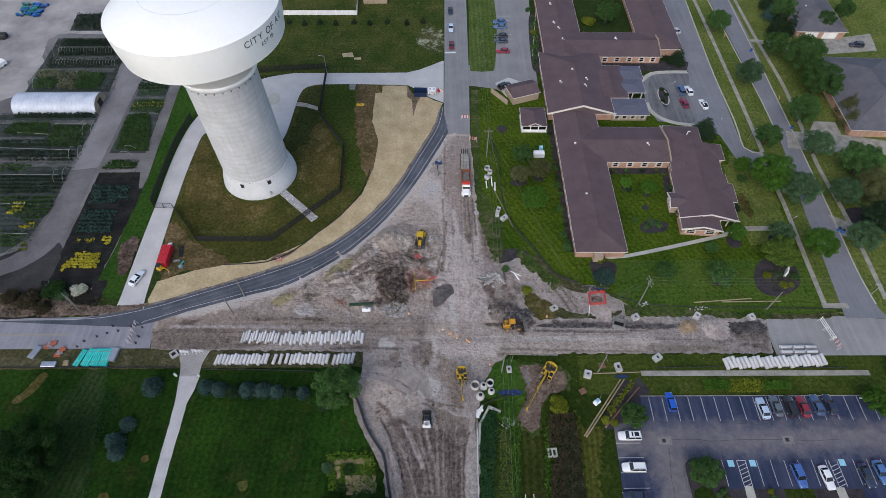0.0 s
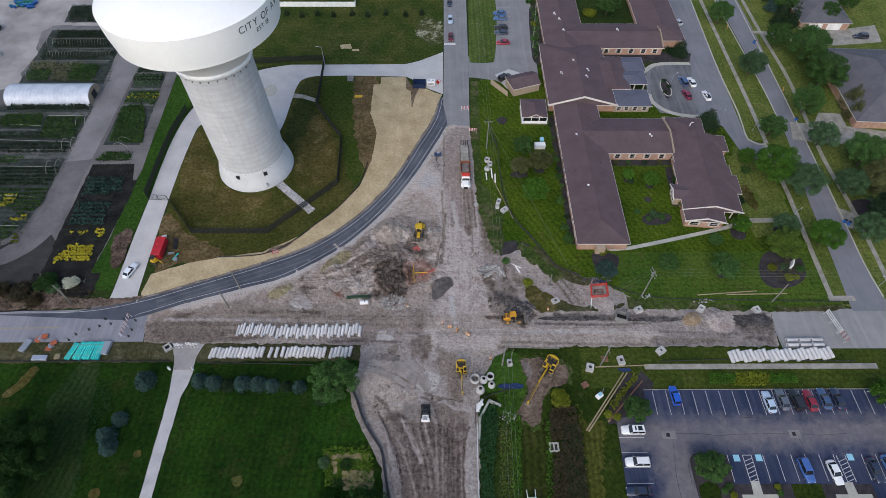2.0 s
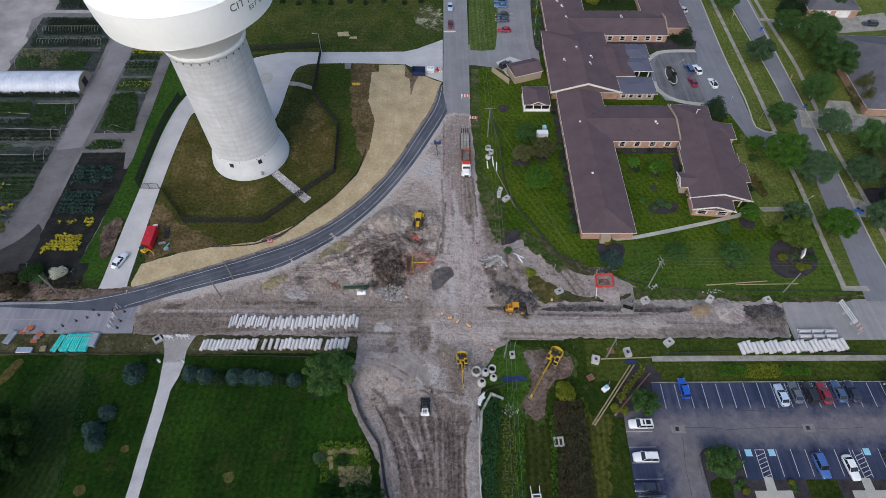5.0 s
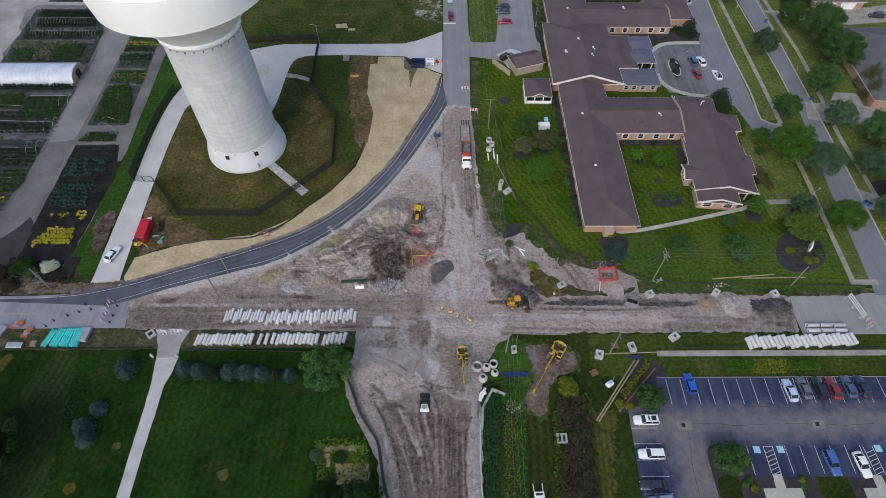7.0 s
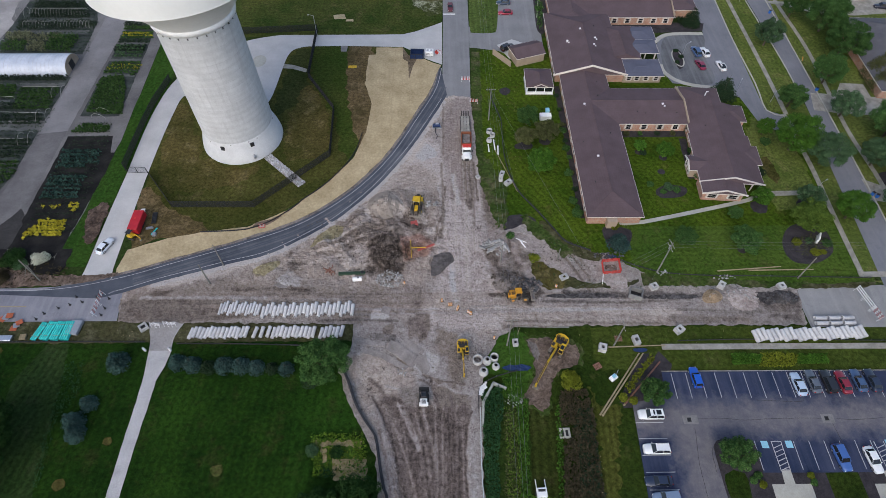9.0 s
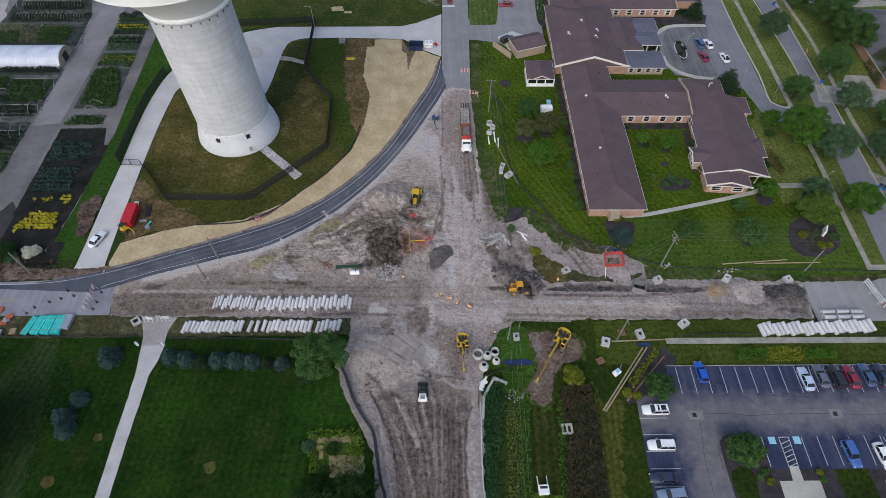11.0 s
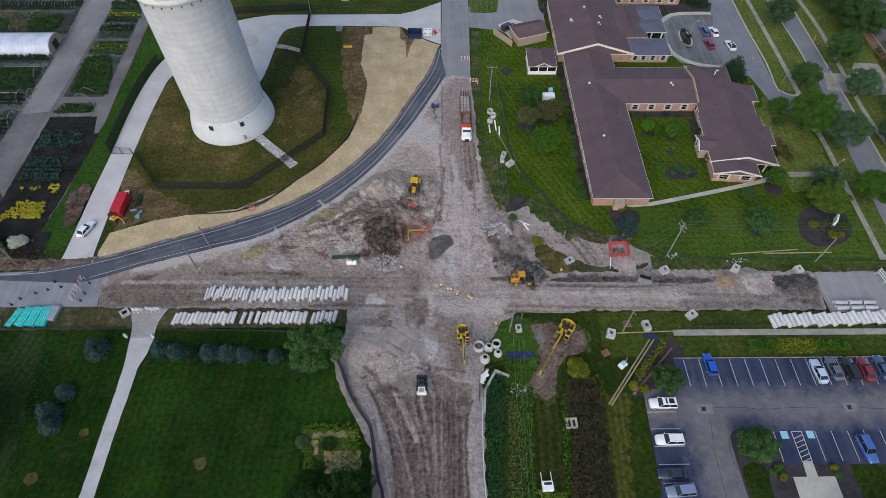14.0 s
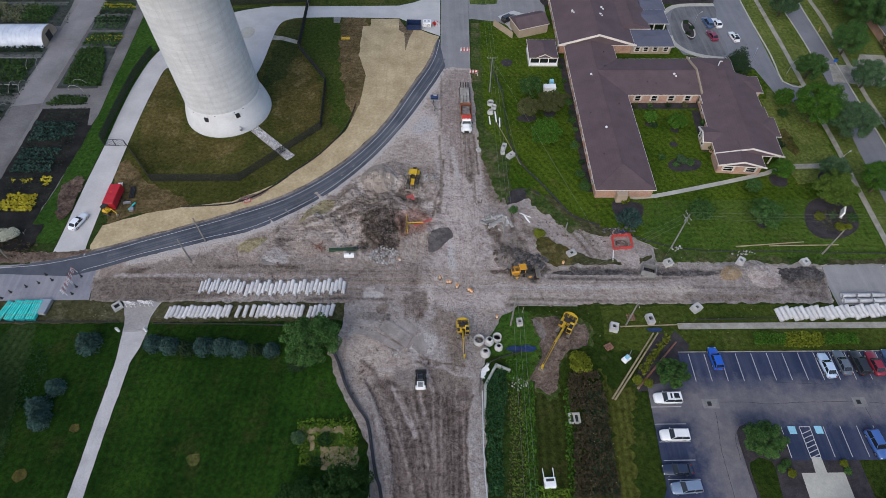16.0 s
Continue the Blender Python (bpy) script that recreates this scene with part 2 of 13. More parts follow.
M_LAWN_ISLAND = lawn("bright_island_grass", (0.082, 0.122, 0.034), (0.140, 0.172, 0.056), (0.21, 0.19, 0.10), 0.30, 0.25, radians(0), 1.6)
M_LAWN_LUSH = lawn("lush_grass", (0.035, 0.085, 0.015), (0.075, 0.135, 0.026), (0.11, 0.12, 0.045), 0.2)
M_DITCH = lawn("rank_ditch_growth", (0.02, 0.04, 0.012), (0.05, 0.075, 0.018), (0.09, 0.075, 0.03), 0.3)
M_BROWNGRASS = lawn("bare_thin_verge", (0.06, 0.062, 0.03), (0.10, 0.085, 0.05), (0.16, 0.135, 0.10), 0.6)
M_SWALE = lawn("dark_swale_grass", (0.028, 0.036, 0.009), (0.046, 0.056, 0.015), (0.075, 0.062, 0.030), 0.40, 0.35, radians(2), 1.5)
M_LAWN_OLIVE = lawn("olive_mown_grass", (0.068, 0.073, 0.018), (0.110, 0.106, 0.030), (0.15, 0.13, 0.058), 0.36, 0.35, radians(3), 1.1)
M_DIRT = dirt_material(painted=True)
M_SOIL = surface("dark_garden_soil", (0.009, 0.009, 0.010), (0.026, 0.025, 0.024), 0.3, 5.0, 0.95, 0, 0.3, 0.06)
M_MULCH = surface("dark_mulch", (0.030, 0.027, 0.031), (0.054, 0.048, 0.052), 0.6, 6.0, 0.95, 0, 0.3, 0.05)
M_RED_SOIL = dirt_material("stripped_brown_soil", -0.34, (1.0, 0.89, 0.80))
M_SPECKLE = lawn("stony_thin_grass", (0.06, 0.075, 0.026), (0.11, 0.105, 0.05), (0.72, 0.66, 0.60), 0.54)
M_VERGE_MIX = lawn("muddy_green_verge", (0.045, 0.075, 0.020), (0.080, 0.105, 0.032), (0.17, 0.135, 0.095), 0.55)
M_BARE = lawn("bare_clay_soil", (0.17, 0.122, 0.100), (0.31, 0.218, 0.190), (0.09, 0.085, 0.045), 0.45)
M_HEAP_SOIL = dirt_material("red_brown_heap_soil", -0.46, (1.0, 0.86, 0.78))
M_DARK_SOIL = dirt_material("dark_stripped_soil", -0.34, (1.0, 0.88, 0.80))
M_TRODDEN = lawn("trodden_brown_grass", (0.095, 0.070, 0.036), (0.20, 0.130, 0.078), (0.28, 0.19, 0.130), 0.55)
M_GRAVEL = surface("compacted_gravel", (0.090, 0.087, 0.090), (0.19, 0.183, 0.184), 0.06, 3.0, 0.95, 0, 0.2, 0.03)
M_YARD_GRAVEL = surface("pale_yard_gravel", (0.195, 0.184, 0.182), (0.38, 0.362, 0.358), 0.08, 3.0, 0.95, 0, 0.2, 0.03)
M_LANE_GRAVEL = surface("wheel_packed_gravel", (0.150, 0.146, 0.152), (0.225, 0.219, 0.227), 0.09, 3.0, 0.95, 0, 0.14, 0.02)
M_TRACK_DAMP = surface("damp_packed_gravel", (0.100, 0.096, 0.100), (0.165, 0.159, 0.163), 0.12, 3.0, 0.95, 0, 0.18, 0.02)
M_PALE_GRAVEL = surface("pale_limestone_gravel", (0.34, 0.335, 0.34), (0.45, 0.44, 0.445), 0.3, 5.0, 0.95, 0, 0.2, 0.03)
M_STRAW = surface("straw_erosion_mat", (0.33, 0.262, 0.155), (0.45, 0.365, 0.23), 0.2, 1.6, 0.95, 0, 0.16, 0.05)
M_SAND = surface("tan_sand", (0.225, 0.190, 0.162), (0.305, 0.262, 0.228), 0.5, 5.0, 0.95, 0, 0.16, 0.04)
M_BROWN_STONE = dirt_material("brown_crushed_stone", 0.02, (1.05, 0.88, 0.62))
M_SILT = dirt_material("olive_silt", -0.04, (0.98, 0.95, 0.62))
M_SLIT = surface("black_ditch_slit", (0.010, 0.011, 0.010), (0.024, 0.025, 0.022), 0.4, 5.0, 0.6, 0, 0.3, 0.03)
M_WET = dirt_material("damp_dark_dirt", -0.22, (0.95, 0.97, 1.0))
M_ASPH_OLD = asphalt("old_grey_asphalt", (0.180, 0.181, 0.190), (0.228, 0.229, 0.238), (0.28, 0.28, 0.287), 0.0, 0.12, 0.25)
M_ASPH_EW = asphalt("worn_grey_asphalt", (0.20, 0.20, 0.205), (0.26, 0.258, 0.26), (0.31, 0.305, 0.30), radians(90), 0.1, 0.3)
M_ASPH_WEST = asphalt("bluish_worn_asphalt", (0.170, 0.173, 0.204), (0.245, 0.246, 0.278), (0.30, 0.298, 0.318), radians(90), 0.15, 0.3)
M_ASPH_STREET = asphalt("street_asphalt", (0.150, 0.155, 0.176), (0.188, 0.193, 0.216), (0.23, 0.23, 0.25), 0.0, 0.15, 0.2)
M_ASPH_LOOP = asphalt("stained_loop_asphalt", (0.085, 0.090, 0.100), (0.150, 0.155, 0.165), (0.26, 0.26, 0.27), 0.3, 0.1, 0.25)
M_ASPH_NEW = asphalt("fresh_dark_asphalt", (0.048, 0.056, 0.075), (0.092, 0.101, 0.123), (0.14, 0.146, 0.16), radians(-58), 0.0, 0.0)
M_ASPH_WEAR = asphalt("tyre_worn_asphalt", (0.062, 0.069, 0.086), (0.132, 0.139, 0.155), (0.22, 0.224, 0.234), 0.0, 0.0, 0.1)
M_ASPH_LOT = asphalt("sealed_lot_asphalt", (0.018, 0.028, 0.061), (0.038, 0.048, 0.092), (0.084, 0.092, 0.132), 0.0, 0.0, 0.22, (35.4, 45.3))
M_CONC = surface("pale_concrete", (0.39, 0.385, 0.385), (0.48, 0.475, 0.475), 0.15, 3.0, 0.85, 0, 0.06, 0.004)
M_CONC_OLD = surface("weathered_concrete", (0.33, 0.325, 0.290), (0.43, 0.42, 0.375), 0.3, 4.0, 0.9, 0, 0.10, 0.006)
M_CONC_GREY = surface("dusty_grey_concrete", (0.165, 0.16, 0.16), (0.22, 0.212, 0.21), 0.4, 4.0, 0.9, 0, 0.14, 0.006)
M_CONC_TAN = surface("lichened_tan_concrete", (0.20, 0.19, 0.165), (0.34, 0.325, 0.295), 0.5, 5.0, 0.9, 0, 0.16, 0.006)
M_WHITE_LINE = plain("road_paint_white", (0.62, 0.62, 0.62), 0.8, 0, 0.25)
M_FAINT_LINE = plain("faded_paint", (0.42, 0.42, 0.43), 0.8, 0, 0.35)
M_YELLOW_LINE = plain("road_paint_yellow", (0.30, 0.245, 0.15), 0.8, 0, 0.3)
M_BLUE_PAINT = plain("blue_bay_paint", (0.25, 0.50, 0.62), 0.8)
M_BLUE_TARP = plain("blue_tarp", (0.008, 0.025, 0.085), 0.6, 0, 0.25)
M_DARK = plain("black_plastic", (0.02, 0.02, 0.022), 0.6)
M_RUBBER = plain("tyre_rubber", (0.022, 0.022, 0.023), 0.85)
M_STEEL = plain("galvanised_steel", (0.42, 0.43, 0.45), 0.45, 0.7)
M_ALU = plain("bright_aluminium", (0.7, 0.7, 0.72), 0.35, 0.9)
M_WHITE = plain("white_paint", (0.80, 0.80, 0.80), 0.45, 0, 0.04)
M_SLAB = surface("old_pavement_slab", (0.180, 0.160, 0.152), (0.315, 0.284, 0.268), 0.35, 5.0, 0.95, 0, 0.3, 0.03)
M_BARK = surface("bark", (0.06, 0.047, 0.036), (0.10, 0.08, 0.06), 2.0, 9.0, 0.95, 0, 0.3, 0.03, False)
M_POLE = surface("weathered_pole_wood", (0.15, 0.145, 0.128), (0.24, 0.235, 0.21), 1.0, 7.0, 0.9, 0, 0.25, 0.01, False)
M_TIMBER = surface("pale_lumber", (0.22, 0.178, 0.105), (0.33, 0.268, 0.165), 1.0, 7.0, 0.85, 0, 0.15, 0.005, False, 0.15)
M_TIMBER_RED = surface("red_brown_lumber", (0.15, 0.07, 0.05), (0.22, 0.11, 0.08), 1.0, 7.0, 0.85, 0, 0.2, 0.005, False, 0.15)
M_LEAF = leafy("maple_leaves", (0.013, 0.046, 0.012), (0.078, 0.148, 0.042))
M_LEAF_DEEP = leafy("deep_green_leaves", (0.008, 0.028, 0.007), (0.034, 0.072, 0.020))
M_LEAF_BRIGHT = leafy("bright_leaves", (0.018, 0.066, 0.008), (0.090, 0.185, 0.026))
M_LEAF_SPRING = leafy("yellow_green_leaves", (0.026, 0.056, 0.008), (0.105, 0.155, 0.030))
M_LEAF_OLIVE = leafy("olive_leaves", (0.05, 0.06, 0.022), (0.10, 0.105, 0.045))
M_LEAF_GREY = leafy("grey_green_leaves", (0.024, 0.060, 0.026), (0.088, 0.148, 0.072))
M_LEAF_DARK = leafy("dark_evergreen", (0.012, 0.028, 0.014), (0.03, 0.052, 0.026))
M_LEAF_BLUE = leafy("blue_spruce_needles", (0.013, 0.038, 0.034), (0.066, 0.116, 0.104))
M_LEAF_YELLOW = leafy("yellow_flowers", (0.30, 0.27, 0.02), (0.50, 0.45, 0.05))
M_LEAF_LIME = leafy("lime_shrub", (0.075, 0.098, 0.010), (0.165, 0.185, 0.022))
M_WEED = leafy("ditch_weed_leaves", (0.010, 0.037, 0.014), (0.038, 0.090, 0.034))
M_WEED_LIME = leafy("lime_weed_leaves", (0.036, 0.088, 0.008), (0.140, 0.215, 0.028))
M_NURSERY = leafy("potted_green_leaves", (0.014, 0.040, 0.012), (0.066, 0.120, 0.036))
M_POTTED_BLUE = leafy("blue_green_potted_leaves", (0.012, 0.036, 0.030), (0.062, 0.118, 0.098))
M_NURSERY_DIM = leafy("potted_dark_leaves", (0.014, 0.026, 0.016), (0.042, 0.062, 0.040))
M_NURSERY_TAN = leafy("potted_tan_grasses", (0.070, 0.080, 0.045), (0.20, 0.21, 0.13))
M_LEAF_WHITE = leafy("white_blossom", (0.30, 0.33, 0.24), (0.60, 0.60, 0.50))
M_LEAF_STRAW = leafy("dead_grass_tufts", (0.22, 0.18, 0.10), (0.45, 0.38, 0.25))
M_LEAF_BROWN = leafy("brown_reeds", (0.028, 0.025, 0.014), (0.068, 0.057, 0.034))


def glass_material():
    m, nt, b = nodes_of("dark_window_glass")
    b.inputs["Base Color"].default_value = (0.015, 0.018, 0.022, 1)
    b.inputs["Roughness"].default_value = 0.06
    b.inputs["Specular IOR Level"].default_value = 0.6
    return m


M_GLASS = glass_material()


# ---- building blocks ----
def mesh_of(name, bm, mats):
    me = bpy.data.meshes.new(name)
    bm.to_mesh(me)
    bm.free()
    for m in (mats if isinstance(mats, (list, tuple)) else [mats]):
        me.materials.append(m)
    return me


def part(name, bm, material, parent=None, label=""):
    ob = new(name, mesh_of(name, bm, material))
    if parent is not None:
        ob.parent = parent
    if label:
        ob["label"] = label
    return ob


def thing(name, x, y, z=0.0, turn=0.0, label="", category="", group="", kind=""):
    ob = new(name)
    ob.empty_display_size = 0.3
    ob.matrix_basis = pose(x, y, z, 0, 0, turn)
    return tagged(ob, label, category, group, kind)


def box(bm, c, s, turn=0.0, tilt=(0, 0), bevel=0.0, top=1.0):
    """A box of size s about c; top shrinks its upper face."""
    m = Matrix.Translation(c) @ Euler((tilt[0], tilt[1], turn)).to_matrix().to_4x4()
    r = bmesh.ops.create_cube(bm, size=1.0)
    vs = r["verts"]
    for v in vs:
        k = top if v.co.z > 0 else 1.0
        v.co = Vector((v.co.x * s[0] * k, v.co.y * s[1] * k, v.co.z * s[2]))
    if bevel:
        es = list({e for v in vs for e in v.link_edges})
        out = bmesh.ops.bevel(bm, geom=es, offset=bevel, segments=1, affect='EDGES', profile=0.5)
        vs = list({v for f in out["faces"] for v in f.verts} | {v for v in vs if v.is_valid})
    for v in vs:
        v.co = m @ v.co
    return vs


def rod(bm, p, q, r1, r2=None, seg=10, caps=True):
    """A round bar from p to q."""
    p, q = Vector(p), Vector(q)
    r2 = r1 if r2 is None else r2
    axis = (q - p)
    quat = axis.to_track_quat('Z', 'Y')
    rings = []
    for c, r in ((p, r1), (q, r2)):
        rings.append([bm.verts.new(c + quat @ Vector((r * math.cos(a), r * math.sin(a), 0))) for a in (2 * math.pi * k / seg for k in range(seg))])
    for k in range(seg):
        bm.faces.new((rings[0][k], rings[0][(k + 1) % seg], rings[1][(k + 1) % seg], rings[1][k]))
    if caps:
        bm.faces.new(rings[0][::-1])
        bm.faces.new(rings[1])


def lathe(bm, profile, seg=48, smooth=True, centre=(0, 0)):
    """A turned form from (radius, height) pairs."""
    rings = []
    for r, z in profile:
        if r < 1e-4:
            rings.append([bm.verts.new((centre[0], centre[1], z))])
        else:
            rings.append([bm.verts.new((centre[0] + r * math.cos(2 * math.pi * k / seg), centre[1] + r * math.sin(2 * math.pi * k / seg), z)) for k in range(seg)])
    for a, b in zip(rings, rings[1:]):
        for k in range(seg):
            j = (k + 1) % seg
            if len(a) == 1 and len(b) == 1:
                continue
            if len(a) == 1:
                f = bm.faces.new((a[0], b[k], b[j])[::-1])
            elif len(b) == 1:
                f = bm.faces.new((a[k], a[j], b[0]))
            else:
                f = bm.faces.new((a[k], a[j], b[j], b[k]))
            f.smooth = smooth


def slab(bm, pts, z0, z1):
    """An upright prism on an outline."""
    lo = [bm.verts.new((x, y, z0)) for x, y in pts]
    hi = [bm.verts.new((x, y, z1)) for x, y in pts]
    n = len(pts)
    f = bm.faces.new(hi)
    bm.faces.new(lo[::-1])
    for k in range(n):
        bm.faces.new((lo[k], lo[(k + 1) % n], hi[(k + 1) % n], hi[k]))
    bmesh.ops.triangulate(bm, faces=[g for g in (f,)])


def glide(pts, closed=True, step=1.2):
    """A smooth line through the points."""
    out = []
    n = len(pts)
    for k in range(n if closed else n - 1):
        if closed:
            p = [Vector(pts[(k + d) % n]) for d in (-1, 0, 1, 2)]
        else:
            p = [Vector(pts[min(max(k + d, 0), n - 1)]) for d in (-1, 0, 1, 2)]
        m = max(2, int((p[2] - p[1]).length / step))
        for i in range(m):
            t = i / m
            out.append(tuple(0.5 * ((2 * p[1]) + (p[2] - p[0]) * t + (2 * p[0] - 5 * p[1] + 4 * p[2] - p[3]) * t * t + (3 * p[1] - p[0] - 3 * p[2] + p[3]) * t ** 3)))
    if not closed:
        out.append(tuple(pts[-1]))
    return out


def ragged(pts, amount, size=2.0, step=1.0):
    """Splits the outline's sides and frays them."""
    out = []
    n = len(pts)
    for k in range(n):
        a, b = Vector(pts[k]), Vector(pts[(k + 1) % n])
        m = max(1, int((b - a).length / step))
        nrm = Vector((-(b - a).y, (b - a).x)).normalized()
        for i in range(m):
            p = a.lerp(b, i / m)
            d = noise.noise((p.x / size, p.y / size, 3.1)) + 0.5 * noise.noise((p.x / size * 3, p.y / size * 3, 7.7))
            out.append(tuple(p + nrm * d * amount))
    return out


def inside(px, py, poly):
    hit = np.zeros(px.shape, bool)
    n = len(poly)
    for k in range(n):
        (x0, y0), (x1, y1) = poly[k], poly[(k + 1) % n]
        if y0 == y1:
            continue
        c = ((y0 > py) != (y1 > py)) & (px < (x1 - x0) * (py - y0) / (y1 - y0) + x0)
        hit ^= c
    return hit


def sheet(name, outline, material, z=0.02, step=0.0, height=None, label="", category="", kind="structure", skirt=0.0):
    """A ground sheet within an outline, with a lattice of points inside where it has relief."""
    from mathutils.geometry import delaunay_2d_cdt
    pts = [Vector(p) for p in outline]
    if step:
        a = np.array(outline)
        gx, gy = np.meshgrid(np.arange(a[:, 0].min(), a[:, 0].max(), step), np.arange(a[:, 1].min(), a[:, 1].max(), step))
        gx = gx + (np.random.rand(*gx.shape) - 0.5) * step * 0.5
        gy = gy + (np.random.rand(*gy.shape) - 0.5) * step * 0.5
        ok = inside(gx, gy, outline)
        pts += [Vector((float(x), float(y))) for x, y in zip(gx[ok], gy[ok])]
    vs, _, fs, *_ = delaunay_2d_cdt(pts, [], [list(range(len(outline)))], 1, 1e-4)
    co = [(v.x, v.y, z + (height(v.x, v.y) if height else 0.0)) for v in vs]
    fs = [list(f) for f in fs]
    if skirt:
        n = len(outline)
        base = len(co)
        co += [(x, y, z - skirt) for x, y in outline]
        fs += [[k, base + k, base + (k + 1) % n, (k + 1) % n] for k in range(n)] if len(vs) == n else []
    me = bpy.data.meshes.new(name)
    me.from_pydata(co, [], fs)
    me.materials.append(material)
    me.update()
    ob = new(name, me)
    return tagged(ob, label, category, "", kind)


def ribbon(pts, width):
    """The outline of a strip of that width along a line."""
    left, right = [], []
    n = len(pts)
    for k in range(n):
        a, b = Vector(pts[max(k - 1, 0)]), Vector(pts[min(k + 1, n - 1)])
        d = (b - a).normalized()
        nrm = Vector((-d.y, d.x)) * width / 2
        left.append(tuple(Vector(pts[k]) + nrm))
        right.append(tuple(Vector(pts[k]) - nrm))
    return left + right[::-1]


def beside(line, off):
    """The line moved sideways, to its own left where off is positive."""
    out = []
    for k in range(len(line)):
        a, b = Vector(line[max(k - 1, 0)]), Vector(line[min(k + 1, len(line) - 1)])
        d = (b - a).normalized()
        out.append(tuple(Vector(line[k]) + Vector((-d.y, d.x)) * off))
    return out


def rect(x0, y0, x1, y1):
    return [(x0, y0), (x1, y0), (x1, y1), (x0, y1)]


# ---- the ground ----
ground = sheet("ground", rect(-1500, -1200, 1500, 1800), M_FIELD, 0.0, label="rough green grassland reaching to the horizon", category="ground")

# lawns
sheet("lawn_southwest", rect(-160, -60, -8.6, 51.5), M_LAWN_DEEP, 0.012, label="deep green mown lawn with darker patches", category="lawn")
sheet("rough_strip", ragged([(-76.5, 51.3), (-72.0, 51.2), (-71.0, 45.5), (-69.9, 38.3), (-68.3, 28.4), (-67.4, 18), (-75, 14), (-77.5, 26.4), (-79.4, 38.4), (-79.9, 43.7)], 0.4), M_LAWN_ROUGH, 0.020, label="paler unmown strip through the lawn", category="grass")
for pts, m, lab in (
    ([(-89.8, 44.2), (-88.0, 46.9), (-86.0, 50.7), (-84.5, 50.0), (-86.0, 46.2), (-88.5, 43.8)], M_LAWN_DRY, "worn thin patch in the lawn"),
    ([(-59.0, 32.9), (-58.0, 33.1), (-57.5, 32.2), (-58.2, 31.6), (-59.1, 32.0)], M_LAWN_DRY, "small round bare spot in the lawn"),
    ([(-64.9, 25.9), (-63.4, 26.1), (-63.0, 24.9), (-64.1, 24.2), (-65.1, 24.9)], M_LAWN_DRY, "small round bare spot in the lawn"),
    ([(-38.9, 28.0), (-37.4, 28.1), (-37.0, 26.8), (-38.0, 26.1), (-39.2, 26.9)], M_LAWN_NORTH, "faded olive spot in the lawn"),
):
    sheet("bare_patch", ragged(glide(pts, step=0.5), 0.3, 0.9, 0.4), m, 0.024, label=lab, category="bare patch")
sheet("mown_strip", ragged([(-26.6, 43.6), (-17.0, 43.7), (-15.4, 38.3), (-12.4, 33.9), (-19.9, 34.7), (-21.0, 29.0), (-23.4, 21.4), (-25.9, 21.4)], 0.6, 1.6, 0.7), M_LAWN_FRESH, 0.016, label="fresher green mown part of the lawn", category="lawn")
sheet("verge_southwest", ragged(rect(-160, 51.5, -15, 56.4), 0.5), M_BROWNGRASS, 0.016, label="thin worn grass verge beside the road", category="grass verge")
sheet("lawn_northeast", [(9.3, 64), (9.3, 90), (11.2, 145), (33, 152), (92, 118), (92.5, 64)], M_LAWN_MOWN, 0.012, label="bright mown lawn round the brick building", category="lawn")
sheet("lawn_front", rect(42, 63.5, 92.5, 79.5), M_LAWN_ROW, 0.016, label="mown lawn with stripes along the road", category="lawn")
sheet("lawn_southeast", rect(8, 10, 110, 54.2), M_LAWN_SOUTH, 0.012, label="mown verge and lawn beside the parking lot", category="lawn")
sheet("sidewalk_verge", ragged([(30, 45.0), (42, 44.8), (96, 44.5), (97, 53.6), (60, 54.0), (30, 54.0)], 0.5, 1.6, 0.8), M_LAWN_VERGE, 0.017, label="olive mown verge along the sidewalk", category="grass verge")
sheet("lawn_north", [(-160, 153), (1.6, 153), (2.0, 230), (-160, 230)], M_LAWN_NORTH, 0.012, label="green and olive field north of the tower", category="field")
sheet("lawn_tower", glide([(-71, 128), (-70, 97), (-66, 82), (-52, 79), (-43, 80.5), (-33, 87), (-24, 97), (-18, 112), (-17, 126), (-18, 148), (-40, 148), (-56, 150)], step=2.5), M_TOWER_GRASS, 0.014, label="thin dry grass round the water tower", category="grass")
for pts, m, lab in (
    ([(-42.0, 143.4), (-37.1, 146.5), (-36.3, 134.0), (-33.7, 127.4), (-36.6, 122.9), (-39.8, 119.3), (-43.4, 119.7)], M_TOWER_DARK, "darker green grass inside the tower fence"),
    ([(-35.7, 130.5), (-30.4, 121.4), (-28.3, 115.6), (-27.5, 105.2), (-32.4, 101.8), (-37.1, 101.2), (-39.0, 110.2), (-38.4, 121.5)], M_LAWN_DRY, "thin brown grass inside the tower fence"),
    ([(-70.2, 114.6), (-68.5, 123.2), (-61.2, 109.1), (-57.5, 102.0), (-50.1, 98.6), (-44.1, 99.8), (-45.8, 94.6), (-55.4, 91.5), (-66.0, 93.0)], M_LAWN_DRY, "thin yellow-brown grass round the tower's foot"),
):
    sheet("dry_grass", ragged(glide(pts, step=1.6), 1.6, 2.2, 0.7), m, 0.0172 if m is M_LAWN_DRY else 0.0160, label=lab, category="grass")
sheet("verge_nursery", [(-82.6, 165), (-78.5, 165), (-74.0, 133), (-75.6, 97), (-75.7, 69.5), (-83, 69.5), (-81.2, 85), (-81.0, 130)], M_LAWN_BRIGHT, 0.016, label="bright green grass strip beside the nursery", category="grass verge")
sheet("street_verge", [(87, 118), (92, 118), (101, 200), (91, 200), (89.4, 150)], M_STREET_GRASS, 0.020, label="yellowish grass verge along the side street", category="grass verge")
